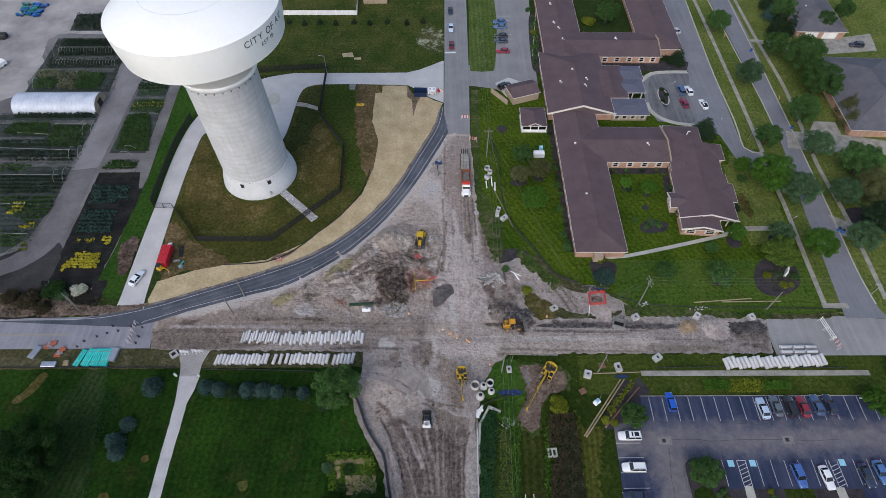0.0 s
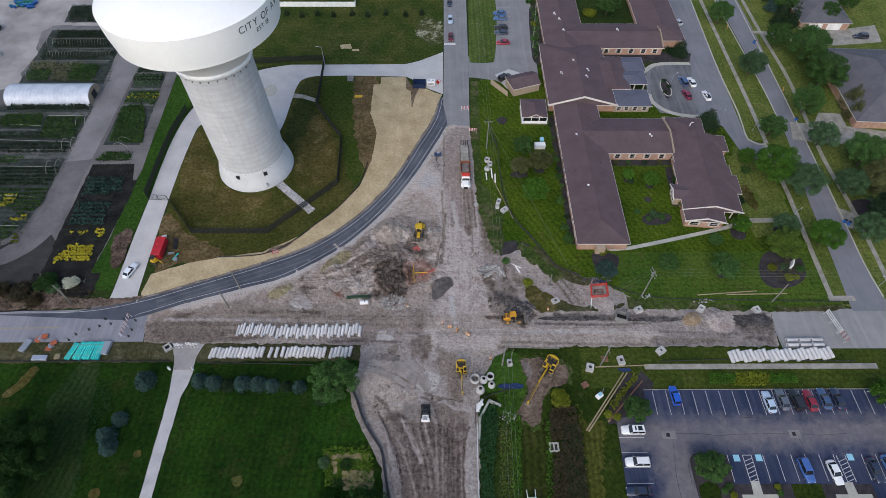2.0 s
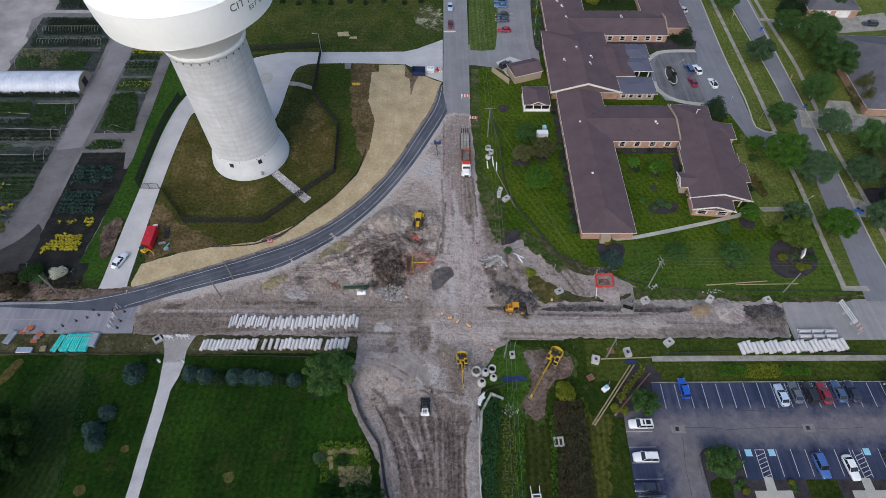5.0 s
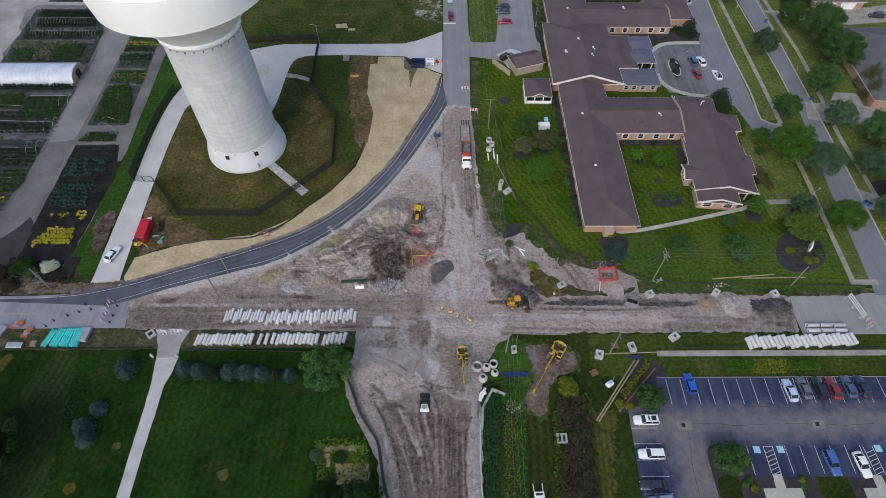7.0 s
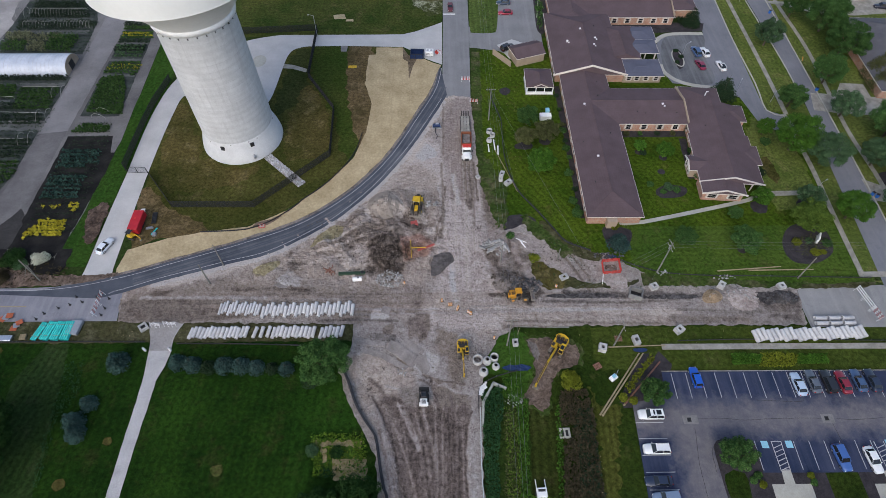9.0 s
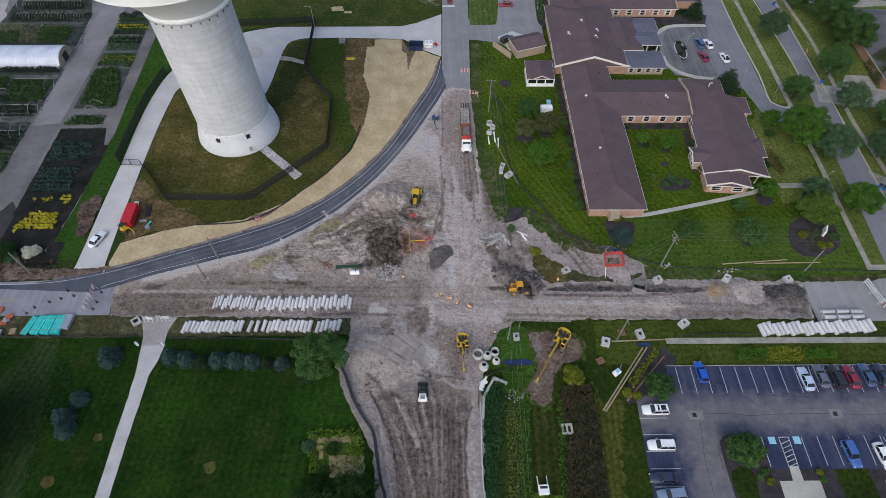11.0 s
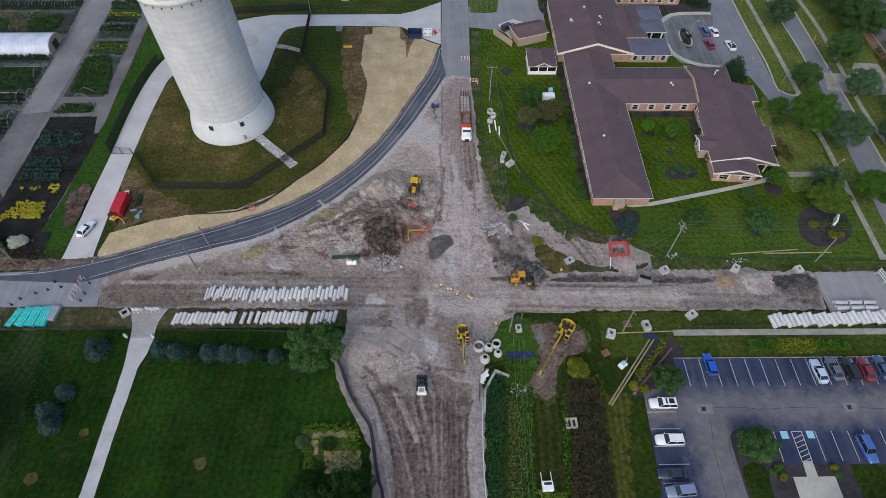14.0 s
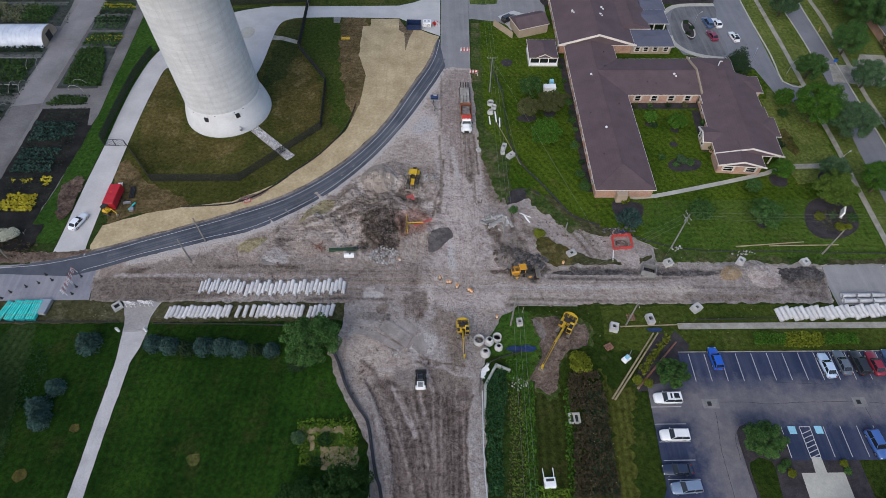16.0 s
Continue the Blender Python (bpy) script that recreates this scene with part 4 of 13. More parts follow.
trail(0.40, UMBER, 0.35, (1.7, 91.8), (1.0, 82.9), (-0.2, 79.2), (-0.5, 75.6))
patch(0.87, PINK, 0.8, (3.3, 82.0), (8.5, 82.9), (9.2, 74.6), (7.2, 69.5), (3.0, 67.9))
patch(0.42, BROWN, 0.3, (6.2, 87.6), (8.0, 88.3), (8.7, 85.8), (7.2, 84.5))
patch(0.50, UMBER, 0.8, (12.1, 92.0), (15.0, 92.0), (13.5, 80.0), (11.5, 76.4))
patch(0.36, UMBER, 0.5, (9.8, 73.7), (10.9, 76.0), (13.5, 77.5), (15.9, 75.9), (16.5, 71.7), (14.3, 71.0), (12.3, 68.8), (10.6, 70.3))
patch(0.52, BROWN, 0.5, (12.3, 68.8), (16.1, 71.3), (18.1, 67.6), (17.7, 62.7), (13.8, 64.8))
patch(0.80, PINK, 0.8, (2.0, 71.8), (9.4, 72.5), (10.3, 65.5), (13.5, 60.7), (7.6, 59.7), (1.3, 62.8))
patch(0.54, MAUVE, 0.8, (-7.3, 63.6), (-3.7, 63.9), (-2.8, 60.1), (-4.5, 57.2), (-6.8, 57.9))
patch(0.48, BROWN, 0.5, (-1.7, 70.7), (1.4, 72.6), (1.1, 67.4), (-1.1, 66.0), (-2.0, 68.2))
patch(0.95, GREY, 0.3, (-14.1, 57.5), (-11.7, 58.6), (-9.6, 56.9), (-11.8, 55.8), (-13.8, 56.0))
patch(0.46, BROWN, 0.4, (-4.7, 56.9), (-2.4, 57.6), (-0.8, 54.3), (-2.4, 52.9), (-3.6, 54.9))
patch(0.42, BROWN, 0.3, (-4.1, 53.0), (-2.4, 53.8), (-2.3, 51.8), (-3.8, 51.1))
patch(0.50, BROWN, 0.4, (-11.0, 54.4), (-9.2, 55.1), (-9.6, 52.7), (-11.4, 52.0))
patch(0.92, GREY, 0.4, (-5.3, 45.7), (-2.4, 49.6), (-1.1, 47.7), (-2.8, 44.4), (-4.5, 45.1))
patch(0.76, TAN, 0.8, (-18.6, 47.1), (-13.9, 49.5), (-9.2, 47.0), (-9.2, 41.2), (-14.4, 41.2), (-17.8, 44.1))
patch(0.48, BROWN, 0.5, (2.0, 50.3), (4.4, 51.2), (4.2, 44.6), (2.9, 41.0), (2.2, 45.8))
patch(0.77, PINK, 0.5, (17.5, 76.7), (22.1, 77.6), (25.8, 72.0), (27.8, 67.4), (24.7, 68.1), (21.4, 71.1), (18.6, 73.4))
patch(0.75, PINK, 0.5, (32.3, 71.6), (35.2, 72.8), (35.3, 68.9), (33.1, 67.3), (31.4, 69.0))
patch(0.75, TAN, 0.5, (34.9, 66.6), (38.9, 66.3), (40.0, 64.6), (37.8, 63.5), (35.1, 63.9))
patch(0.30, GREY, 0.5, (12.8, 64.5), (14.8, 67.1), (18.1, 67.5), (18.7, 64.8), (20.8, 63.5), (21.9, 61.9), (18.5, 59.1), (15.0, 62.4))
patch(0.28, GREY, 0.5, (65.8, 60.7), (73.1, 62.3), (74.1, 60.1), (70.0, 58.7), (66.1, 59.4))
patch(0.40, GREY, 0.8, (66.9, 61.0), (75.0, 61.0), (73.1, 54.6), (66.7, 55.9))
patch(0.52, BROWN, 0.8, (46.1, 56.4), (63.2, 56.0), (62.8, 54.7), (45.8, 54.8))
patch(0.70, PINK, 0.6, (11.1, 80.3), (14.6, 78.3), (15.5, 73.6), (13.9, 69.1), (12.0, 73.6))
patch(0.50, BROWN, 0.5, (17.3, 73.6), (20.9, 72.0), (22.4, 69.0), (19.4, 69.1), (17.7, 71.3))
patch(0.54, BROWN, 0.6, (-17.8, 57.0), (-15.6, 57.5), (-15.4, 55.4), (-17.5, 55.2))
# streaks, ridges and wheel marks
trail(0.34, UMBER, 0.45, (-59.0, 63.0), (-55.4, 63.1))
trail(0.48, BROWN, 0.7, (-65.0, 57.0), (-50.7, 56.5), (-38.4, 57.3))
trail(0.50, BROWN, 0.5, (-63.1, 60.0), (-49.1, 59.5), (-34.2, 59.6))
trail(0.48, BROWN, 0.6, (-66.4, 61.4), (-63.4, 59.4), (-64.5, 57.4))
trail(0.52, BROWN, 0.6, (-46.7, 63.8), (-36.0, 63.4), (-25.4, 62.9))
trail(0.40, BROWN, 0.4, (-41.8, 63.2), (-38.1, 63.3))
trail(0.34, UMBER, 0.5, (-30.4, 63.4), (-26.9, 63.2))
trail(0.74, GREY, 0.5, (-61.2, 61.6), (-43.8, 61.6), (-20.5, 60.8))
trail(0.42, GREY, 0.4, (-24.5, 55.9), (-15.5, 56.1), (-8.4, 55.7))
trail(0.86, TAN, 0.6, (-27.4, 74.5), (-23.2, 75.5), (-18.4, 78.9), (-15.5, 81.8), (-16.4, 84.5))
trail(0.82, TAN, 0.4, (-25.9, 72.8), (-21.2, 74.6), (-16.8, 77.0))
trail(0.82, TAN, 0.6, (-29.7, 68.6), (-21.6, 72.0), (-16.5, 73.0))
trail(0.80, TAN, 0.6, (-17.6, 84.9), (-14.9, 88.3), (-10.1, 92.2))
trail(0.48, BROWN, 0.5, (1.3, 85.4), (1.1, 80.9), (0.5, 76.5))
trail(0.58, BROWN, 0.35, (0.9, 99.6), (1.5, 85.4))
trail(0.48, UMBER, 0.35, (6.7, 100.5), (6.8, 89.3), (7.5, 84.7))
trail(0.56, BROWN, 0.3, (8.6, 99.5), (8.5, 90.2), (8.2, 80.0))
trail(0.88, GREY, 0.7, (3.6, 95.7), (4.2, 91.2), (4.8, 86.4))
trail(0.92, BLUE, 0.8, (2.7, 69.2), (3.0, 64.9), (3.5, 60.5))
trail(0.86, GREY, 0.4, (0.1, 92.1), (0.7, 88.5))
trail(0.48, BROWN, 0.35, (-4.2, 45.3), (-1.6, 43.5), (1.6, 41.7))
trail(0.46, UMBER, 0.45, (23.0, 79.9), (26.0, 73.5), (29.4, 67.2), (31.8, 61.6))
trail(0.50, UMBER, 0.3, (24.4, 79.9), (28.1, 73.2), (31.8, 66.1), (32.4, 62.1))
trail(0.60, BROWN, 0.3, (25.6, 79.9), (29.1, 73.5), (32.6, 67.2))
trail(0.38, BLUE, 0.45, (10.5, 61.8), (14.2, 61.5))
trail(0.32, BLUE, 0.85, (26.1, 62.0), (33.3, 61.7), (39.3, 61.2))
trail(0.42, GREY, 0.4, (21.4, 60.1), (37.6, 59.6), (49.4, 60.2))
trail(0.38, BLUE, 0.8, (42.4, 61.8), (48.5, 61.3))
trail(0.36, BLUE, 0.9, (47.9, 61.0), (54.5, 61.0))
trail(0.22, GREY, 0.5, (49.4, 61.0), (53.1, 60.8))
trail(0.84, TAN, 0.9, (12.0, 58.5), (31.5, 58.0), (48.7, 57.3))
trail(0.56, BROWN, 0.4, (14.0, 55.6), (29.9, 55.1), (45.7, 54.6))
trail(0.54, GREY, 0.5, (48.8, 57.9), (64.8, 57.1), (72.1, 56.7))
trail(0.48, BROWN, 0.45, (11.7, 54.4), (25.2, 53.8), (38.7, 53.5))
# dust beside the bypass, wheel bands of the southern leg
daub(0.10, TAN, 2.2, *[beside(CURVE_LOW, -1.8)[k] for k in range(52, len(CURVE_LOW), 5)], soft=0.55)
daub(0.20, GREY, 0.9, *[beside(CURVE_LOW, -1.2)[k] for k in range(66, len(CURVE_LOW), 4)], soft=0.4)
daub(0.06, TAN, 3.2, (-13.1, 43.4), (-7.2, 43.3), (-11.8, 39.3))
patch(0.86, PINK, 0.8, (-0.4, 56.2), (3.8, 57.7), (13.4, 56.6), (12.4, 54.1), (6.0, 53.6), (0.5, 54.2))
patch(0.84, TAN, 0.6, (-15.4, 47.6), (-11.9, 48.0), (-7.8, 44.3), (-9.8, 40.8), (-14.2, 42.1), (-16.1, 45.3))
patch(0.90, GREY, 0.4, (-5.0, 46.3), (-2.2, 48.9), (0.0, 47.9), (-0.8, 44.7), (-3.9, 44.3))
patch(0.52, BROWN, 0.5, (-7.9, 48.4), (-5.5, 46.8), (-6.5, 45.2), (-8.7, 46.3))
patch(0.54, BROWN, 0.6, (0.1, 53.7), (3.7, 52.7), (2.7, 48.8), (0.5, 47.9), (-0.8, 50.8))
patch(0.88, PINK, 0.4, (-2.2, 57.7), (-0.8, 59.8), (-0.2, 55.7), (-1.3, 52.7))
patch(0.50, MAUVE, 0.6, (-6.8, 56.2), (-3.1, 56.7), (-2.2, 53.2), (-5.8, 51.8))
trail(0.86, GREY, 0.3, (-9.9, 42.1), (-6.8, 41.2), (-4.7, 41.4))
trail(0.42, UMBER, 0.3, (-2.1, 43.8), (0.4, 42.9), (4.7, 42.3))
# the southern leg: a dug floor of dark packed soil between pale banks
patch(0.36, MAUVE, 1.2, (-11.4, 40.5), (-7.1, 40.0), (-4.2, 38.2), (-1.3, 38.2), (5.5, 39.1), (5.6, 36.6), (4.7, 33.7), (4.4, 28.7), (4.4, 21.0), (4.4, 8.0), (-6.2, 8.0), (-6.5, 21.2), (-7.3, 28.0), (-8.5, 32.3), (-10.4, 36.8))
patch(0.70, GREY, 0.5, (-16.4, 43.4), (-14.1, 38.3), (-10.9, 32.5), (-9.9, 28.0), (-8.5, 21.2), (-8.4, 8.0), (-6.4, 8.0), (-6.5, 21.2), (-7.3, 28.0), (-8.5, 32.3), (-10.4, 36.8), (-12.4, 40.1), (-14.8, 43.4))
patch(0.74, GREY, 0.4, (6.1, 38.1), (5.0, 34.2), (4.7, 29.6), (4.6, 25.3), (4.8, 21.0), (4.8, 8.0), (6.8, 8.0), (6.9, 21.0), (6.7, 27.8), (6.6, 34.2), (6.6, 38.1))
patch(0.74, TAN, 1.2, (-14.7, 41.9), (-12.1, 42.9), (-10.2, 40.8), (-11.6, 38.3), (-12.7, 37.3), (-13.9, 38.3))
patch(0.48, BROWN, 0.8, (-11.4, 39.3), (-8.9, 38.2), (-7.8, 34.4), (-6.8, 31.6), (-7.9, 31.1), (-9.9, 35.3))
patch(0.50, BROWN, 0.6, (1.7, 48.7), (3.9, 48.7), (4.3, 43.2), (2.7, 42.2), (1.8, 44.8))
patch(0.52, BROWN, 0.8, (-0.9, 41.7), (2.5, 42.2), (5.4, 39.9), (4.3, 38.1), (-0.4, 37.2))
patch(0.56, GREY, 0.8, (-7.2, 42.3), (-3.8, 41.2), (-3.2, 38.2), (-5.6, 38.0), (-7.3, 40.0))
# streaks of the floor; the first two paint shade along the bank steps
for tone, wide, line in (
    (0.31, 0.30, ((-12.4, 40.1), (-10.6, 37.3), (-8.9, 33.6), (-7.7, 29.8), (-7.0, 26.3), (-6.4, 21.2))), (0.29, 0.30, ((5.8, 36.9), (4.9, 34.4), (4.5, 30.5), (4.4, 25.3), (4.7, 21.0))),
    (0.37, 0.55, ((0.1, 32.9), (-0.3, 30.1), (-0.2, 26.6))), (0.39, 0.40, ((-1.6, 43.3), (-0.2, 38.1), (0.1, 32.9))), (0.41, 0.30, ((2.2, 41.1), (2.2, 31.4), (2.1, 21.1))),
    (0.41, 0.35, ((-5.8, 37.2), (-4.1, 31.5), (-2.0, 26.2), (-1.2, 21.1))), (0.43, 0.30, ((-8.9, 38.2), (-6.1, 32.5), (-3.5, 26.2), (-2.6, 21.1))), (0.41, 0.30, ((3.9, 38.1), (3.9, 31.4), (3.5, 21.0))),
    (0.43, 0.30, ((-3.6, 38.2), (-1.8, 32.4), (-0.8, 27.9), (-0.5, 21.1))), (0.37, 0.30, ((-6.2, 22.9), (-5.4, 21.2))), (0.45, 0.25, ((1.2, 37.1), (1.1, 27.9), (0.9, 21.1))),
    (0.80, 0.35, ((-7.6, 38.6), (-5.8, 35.1), (-3.8, 30.4))), (0.66, 0.30, ((-6.8, 38.2), (-4.6, 33.8), (-3.3, 30.2))), (0.62, 0.35, ((-3.1, 38.2), (-2.1, 34.3), (-1.0, 29.7), (-0.5, 25.3))),
    (0.60, 0.30, ((-0.8, 38.1), (-0.6, 32.4), (-0.5, 26.2), (-0.3, 21.1))), (0.58, 0.30, ((3.0, 38.1), (3.0, 29.6), (2.7, 21.1))), (0.58, 0.30, ((-10.1, 38.3), (-6.8, 31.6), (-4.7, 25.4), (-3.7, 21.1))),
    (0.58, 0.25, ((0.7, 38.1), (0.5, 29.7), (0.4, 21.1))), (0.56, 0.30, ((-4.6, 37.2), (-2.4, 30.6), (-1.6, 25.4))), (0.84, 0.25, ((5.7, 30.5), (5.8, 27.8))), (0.80, 0.3, ((-5.1, 44.6), (-2.8, 43.3), (-1.6, 42.2), (1.1, 42.2), (3.1, 40.7), (5.9, 40.3))),
    (0.42, 0.3, ((-3.5, 43.3), (-1.3, 42.0), (0.1, 42.4))), (0.40, 0.3, ((-7.0, 38.0), (-4.9, 37.0), (-2.8, 38.2))), (0.46, 0.5, ((-13.1, 43.4), (-11.0, 41.8), (-10.2, 40.1))),
):
    trail(tone, MAUVE if tone < 0.6 else GREY, wide, *line)
fan = random.Random(7)
for k in range(64):
    f = k / 63
    top, end = (-11.6 + 15.8 * f + fan.uniform(-0.3, 0.3), 39.5 - fan.uniform(0, 6)), (-5.6 + 9.8 * f ** 0.9 + fan.uniform(-0.2, 0.2), 10.0)
    mid = (top[0] * 0.5 + end[0] * 0.5, 25.0)
    daub(fan.choice((-0.10, -0.07, 0.09, 0.06)), MAUVE, fan.uniform(0.13, 0.24), top, mid, end, soft=0.9)
for k in range(10):
    y = 57.4 + k * 0.55 + fan.uniform(-0.2, 0.2)
    x0 = fan.uniform(-50, 10)
    daub(fan.choice((-0.06, -0.04, 0.06)), fan.choice((BROWN, TAN, GREY)), fan.uniform(0.22, 0.4), (x0, y), (x0 + fan.uniform(20, 36), y + fan.uniform(-0.4, 0.4)), (x0 + fan.uniform(45, 65), y + fan.uniform(-0.6, 0.6)))
for k in range(8):
    x = 1.6 + k * 0.9 + fan.uniform(-0.3, 0.3)
    y0 = fan.uniform(60, 80)
    daub(fan.choice((-0.05, 0.06)), fan.choice((BROWN, PINK)), fan.uniform(0.22, 0.4), (x, y0), (x + fan.uniform(-0.6, 0.6), y0 + 20), (x + fan.uniform(-0.6, 0.6), y0 + fan.uniform(34, 44)))
ruts(0, 0.22, 4.0, (-1.0, 35.2), (-1.3, 21.1))
ruts(0, 0.4, 2.4, (3.3, 43.2), (2.7, 21.1))
ruts(0, 0.55, 3.6, (6.8, 129.9), (4.7, 64.7))
ruts(0, 0.5, 1.6, (9.0, 97.9), (8.2, 67.4))
ruts(1, 0.42, 3.4, (-50.5, 59.4), (-14.2, 59.6), (9.4, 59.4), (78.9, 59.9))
ruts(1, 0.5, 2.0, (9.2, 56.9), (67.3, 58.1))
ruts(2, 1.0, 8.0, (-28.6, 70.6), (-22.3, 74.9), (-15.9, 82.6))
ruts(2, 0.6, 5.0, (-10.3, 92.6), (-6.6, 99.9))
ruts(3, 1.1, 8.0, (-15.1, 71.9), (-9.4, 73.3), (-4.9, 79.3))
ruts(3, 0.6, 5.0, (12.2, 68.7), (17.7, 67.3), (-1.4, 73.2))


def paint_site(ob):
    me = ob.data
    n = len(me.vertices)
    co = np.empty(n * 3)
    me.vertices.foreach_get("co", co)
    x, y = co[0::3], co[1::3]
    wob = np.array([(noise.noise((a / 1.7, b / 1.7, 1)) + 0.6 * noise.noise((a / 0.6, b / 0.6, 4)), noise.noise((a / 1.7, b / 1.7, 8)) + 0.6 * noise.noise((a / 0.6, b / 0.6, 6))) for a, b in zip(x, y)])
    soil = np.ones((n, 4), np.float32)
    soil[:, 3] = 0.5
    for tone, tint, wide, line, soft, kind in DAUBS:
        sway = 0.5 if kind == 'area' else min(0.9, wide * 0.5)
        u, v = x + wob[:, 0] * sway, y + wob[:, 1] * sway
        if kind == 'area':
            d = reach(u, v, line + (line[0],))
            w = np.clip(0.5 + np.where(inside(u, v, line), d, -d) / wide, 0, 1)
        else:
            w = np.clip((1.0 - reach(u, v, line) / wide) / soft, 0, 1)
        if kind == 'add':
            soil[:, 3] += w * tone
        else:
            soil[:, 3] = soil[:, 3] * (1 - w) + (tone - 0.70 + 0.5) * w
        soil[:, :3] = soil[:, :3] * (1 - w[:, None]) + np.array(tint) * w[:, None]
    soil[:, 3] = np.clip(soil[:, 3], 0.0, 1.0)
    me.color_attributes.new("soil", 'FLOAT_COLOR', 'POINT').data.foreach_set("color", soil.ravel())
    rut = np.zeros((n, 4), np.float32)
    for channel, amount, wide, line in RUTS:
        d = reach(x + wob[:, 0], y + wob[:, 1], line) / wide
        rut[:, channel] = np.maximum(rut[:, channel], np.clip((1 - d) / 0.4, 0, 1) * amount)
    me.color_attributes.new("rut", 'FLOAT_COLOR', 'POINT').data.foreach_set("color", rut.ravel())


site = sheet("construction_ground", ragged(SITE, 0.5, 1.8, 0.6), M_DIRT, 0.035, 0.30, site_height, label="churned brown-grey dirt of a road works site", category="dirt ground")
paint_site(site)

for name, mat_, lab, pts, fray in (
    ("sand_pile", M_SAND, "smooth pile of pale tan sand", [(-16.2, 84.9), (-15.3, 88.5), (-12.8, 90.3), (-9.8, 88.4), (-8.8, 85.2), (-10.3, 82.4), (-13.5, 82.1)], 0.35),
    ("stone_pile", M_BROWN_STONE, "pile of brown crushed stone on the road", [(54.4, 60.7), (55.6, 62.0), (57.6, 62.3), (58.6, 60.9), (57.9, 59.5), (55.8, 59.0), (54.4, 59.5)], 0.2),
    ("silt_patch", M_SILT, "olive dried silt on churned dirt", [(-28.0, 74.4), (-26.4, 77.7), (-23.3, 80.1), (-21.2, 79.3), (-21.6, 76.8), (-24.9, 75.5), (-27.3, 73.9)], 0.4),
    ("silt_patch", M_SILT, "olive dried silt on churned dirt", [(-39.5, 68.3), (-38.4, 69.3), (-34.7, 70.5), (-34.0, 69.8), (-35.6, 67.5), (-38.0, 66.9)], 0.45),
    ("asphalt_heap", M_GRIND_PALE, "low heap of dark grey asphalt grindings", [(-1.5, 69.5), (-0.2, 71.8), (2.4, 72.6), (3.3, 70.3), (1.7, 68.4), (-0.2, 66.5), (-1.5, 66.5)], 0.4),
    ("damp_patch", M_WET, "dark damp soil heap beside the backhoe", [(11.6, 63.2), (12.3, 66.2), (14.5, 67.5), (16.7, 66.1), (18.3, 64.5), (21.0, 63.0), (19.6, 61.8), (15.8, 63.0), (13.8, 62.1)], 0.6),
):
    sheet(name, ragged(glide(pts, step=0.6), fray, 1.1, 0.5), mat_, 0.075, 0.4, site_height, label=lab, category="soil patch", kind="stuff")
sheet("worn_verge", ragged(glide([(10.2, 100.7), (10.8, 88.9), (11.6, 80.7), (13.2, 75.3), (15.0, 76.0), (14.8, 83.9), (13.8, 92.4), (12.8, 100.7)], step=1.2), 1.0, 1.2, 0.5), M_VERGE_MIX, 0.05, label="worn grass and brown soil at the site's edge", category="grass verge")
sheet("worn_verge", ragged(glide([(12.7, 93.8), (16.1, 93.8), (16.1, 84.7), (15.8, 81.9), (13.4, 79.1), (13.2, 84.7)], step=1.2), 1.0, 1.0, 0.4), M_VERGE_MIX, 0.21, label="torn grass and brown soil at the lawn's edge", category="grass verge")
sheet("worn_verge", ragged(glide([(19.7, 83.3), (22.8, 80.4), (25.7, 76.4), (29.5, 72.9), (27.5, 71.1), (24.3, 74.3), (21.4, 77.4), (19.1, 80.5)], step=1.0), 0.9, 1.0, 0.4), M_VERGE_MIX, 0.215, label="torn mix of grass and brown soil by the dirt", category="grass verge")
sheet("grass_patch", ragged(glide([(19.9, 69.3), (22.0, 70.0), (24.0, 68.3), (27.1, 66.1), (25.9, 63.1), (22.2, 63.1), (20.4, 66.1)], step=1.0), 0.6, 1.2, 0.5), M_LAWN_DRY, 0.2, label="leftover patch of grass among the dirt", category="grass")

for pts in ([(27.3, 66.2), (30.3, 64.6), (33.8, 64.4), (39.0, 64.4), (42.3, 65.2), (39.4, 63.3), (25.9, 63.2), (22.1, 63.6)], [(24.0, 81.2), (27.6, 76.9), (31.9, 73.2), (35.7, 71.6), (34.8, 70.0), (30.3, 71.2), (26.0, 74.9), (23.0, 79.1)]):
    sheet("worn_verge", ragged(glide(pts, step=1.0), 0.5, 1.0, 0.4), M_BROWNGRASS, 0.19, label="worn grass and brown soil at the site's edge", category="grass verge")
sheet("sand_patch", ragged(glide([(34.8, 66.1), (37.5, 66.5), (39.9, 65.3), (39.2, 63.3), (35.6, 63.3)], step=0.8), 0.9, 0.9, 0.35), M_CRUSHED, 0.21, label="tan sandy soil spilled beside the fence", category="soil patch", kind="stuff")

sheet("damp_patch", ragged(glide([(65.8, 61.5), (69.4, 61.9), (73.6, 61.7), (74.2, 60.2), (72.8, 58.8), (68.8, 58.8), (66.3, 59.6)], step=0.7), 0.4, 0.9, 0.4), M_GRIND, 0.075, 0.4, site_height, label="dark asphalt grindings spread on the road", category="soil patch", kind="stuff")
sheet("damp_patch", ragged(glide([(42.0, 61.1), (47, 61.4), (53.2, 61.2), (53.2, 60.5), (47, 60.4), (42, 60.5)], step=0.7), 0.25, 0.9, 0.4), M_GRIND, 0.075, 0.4, site_height, label="dark asphalt strip left along the road", category="soil patch", kind="stuff")
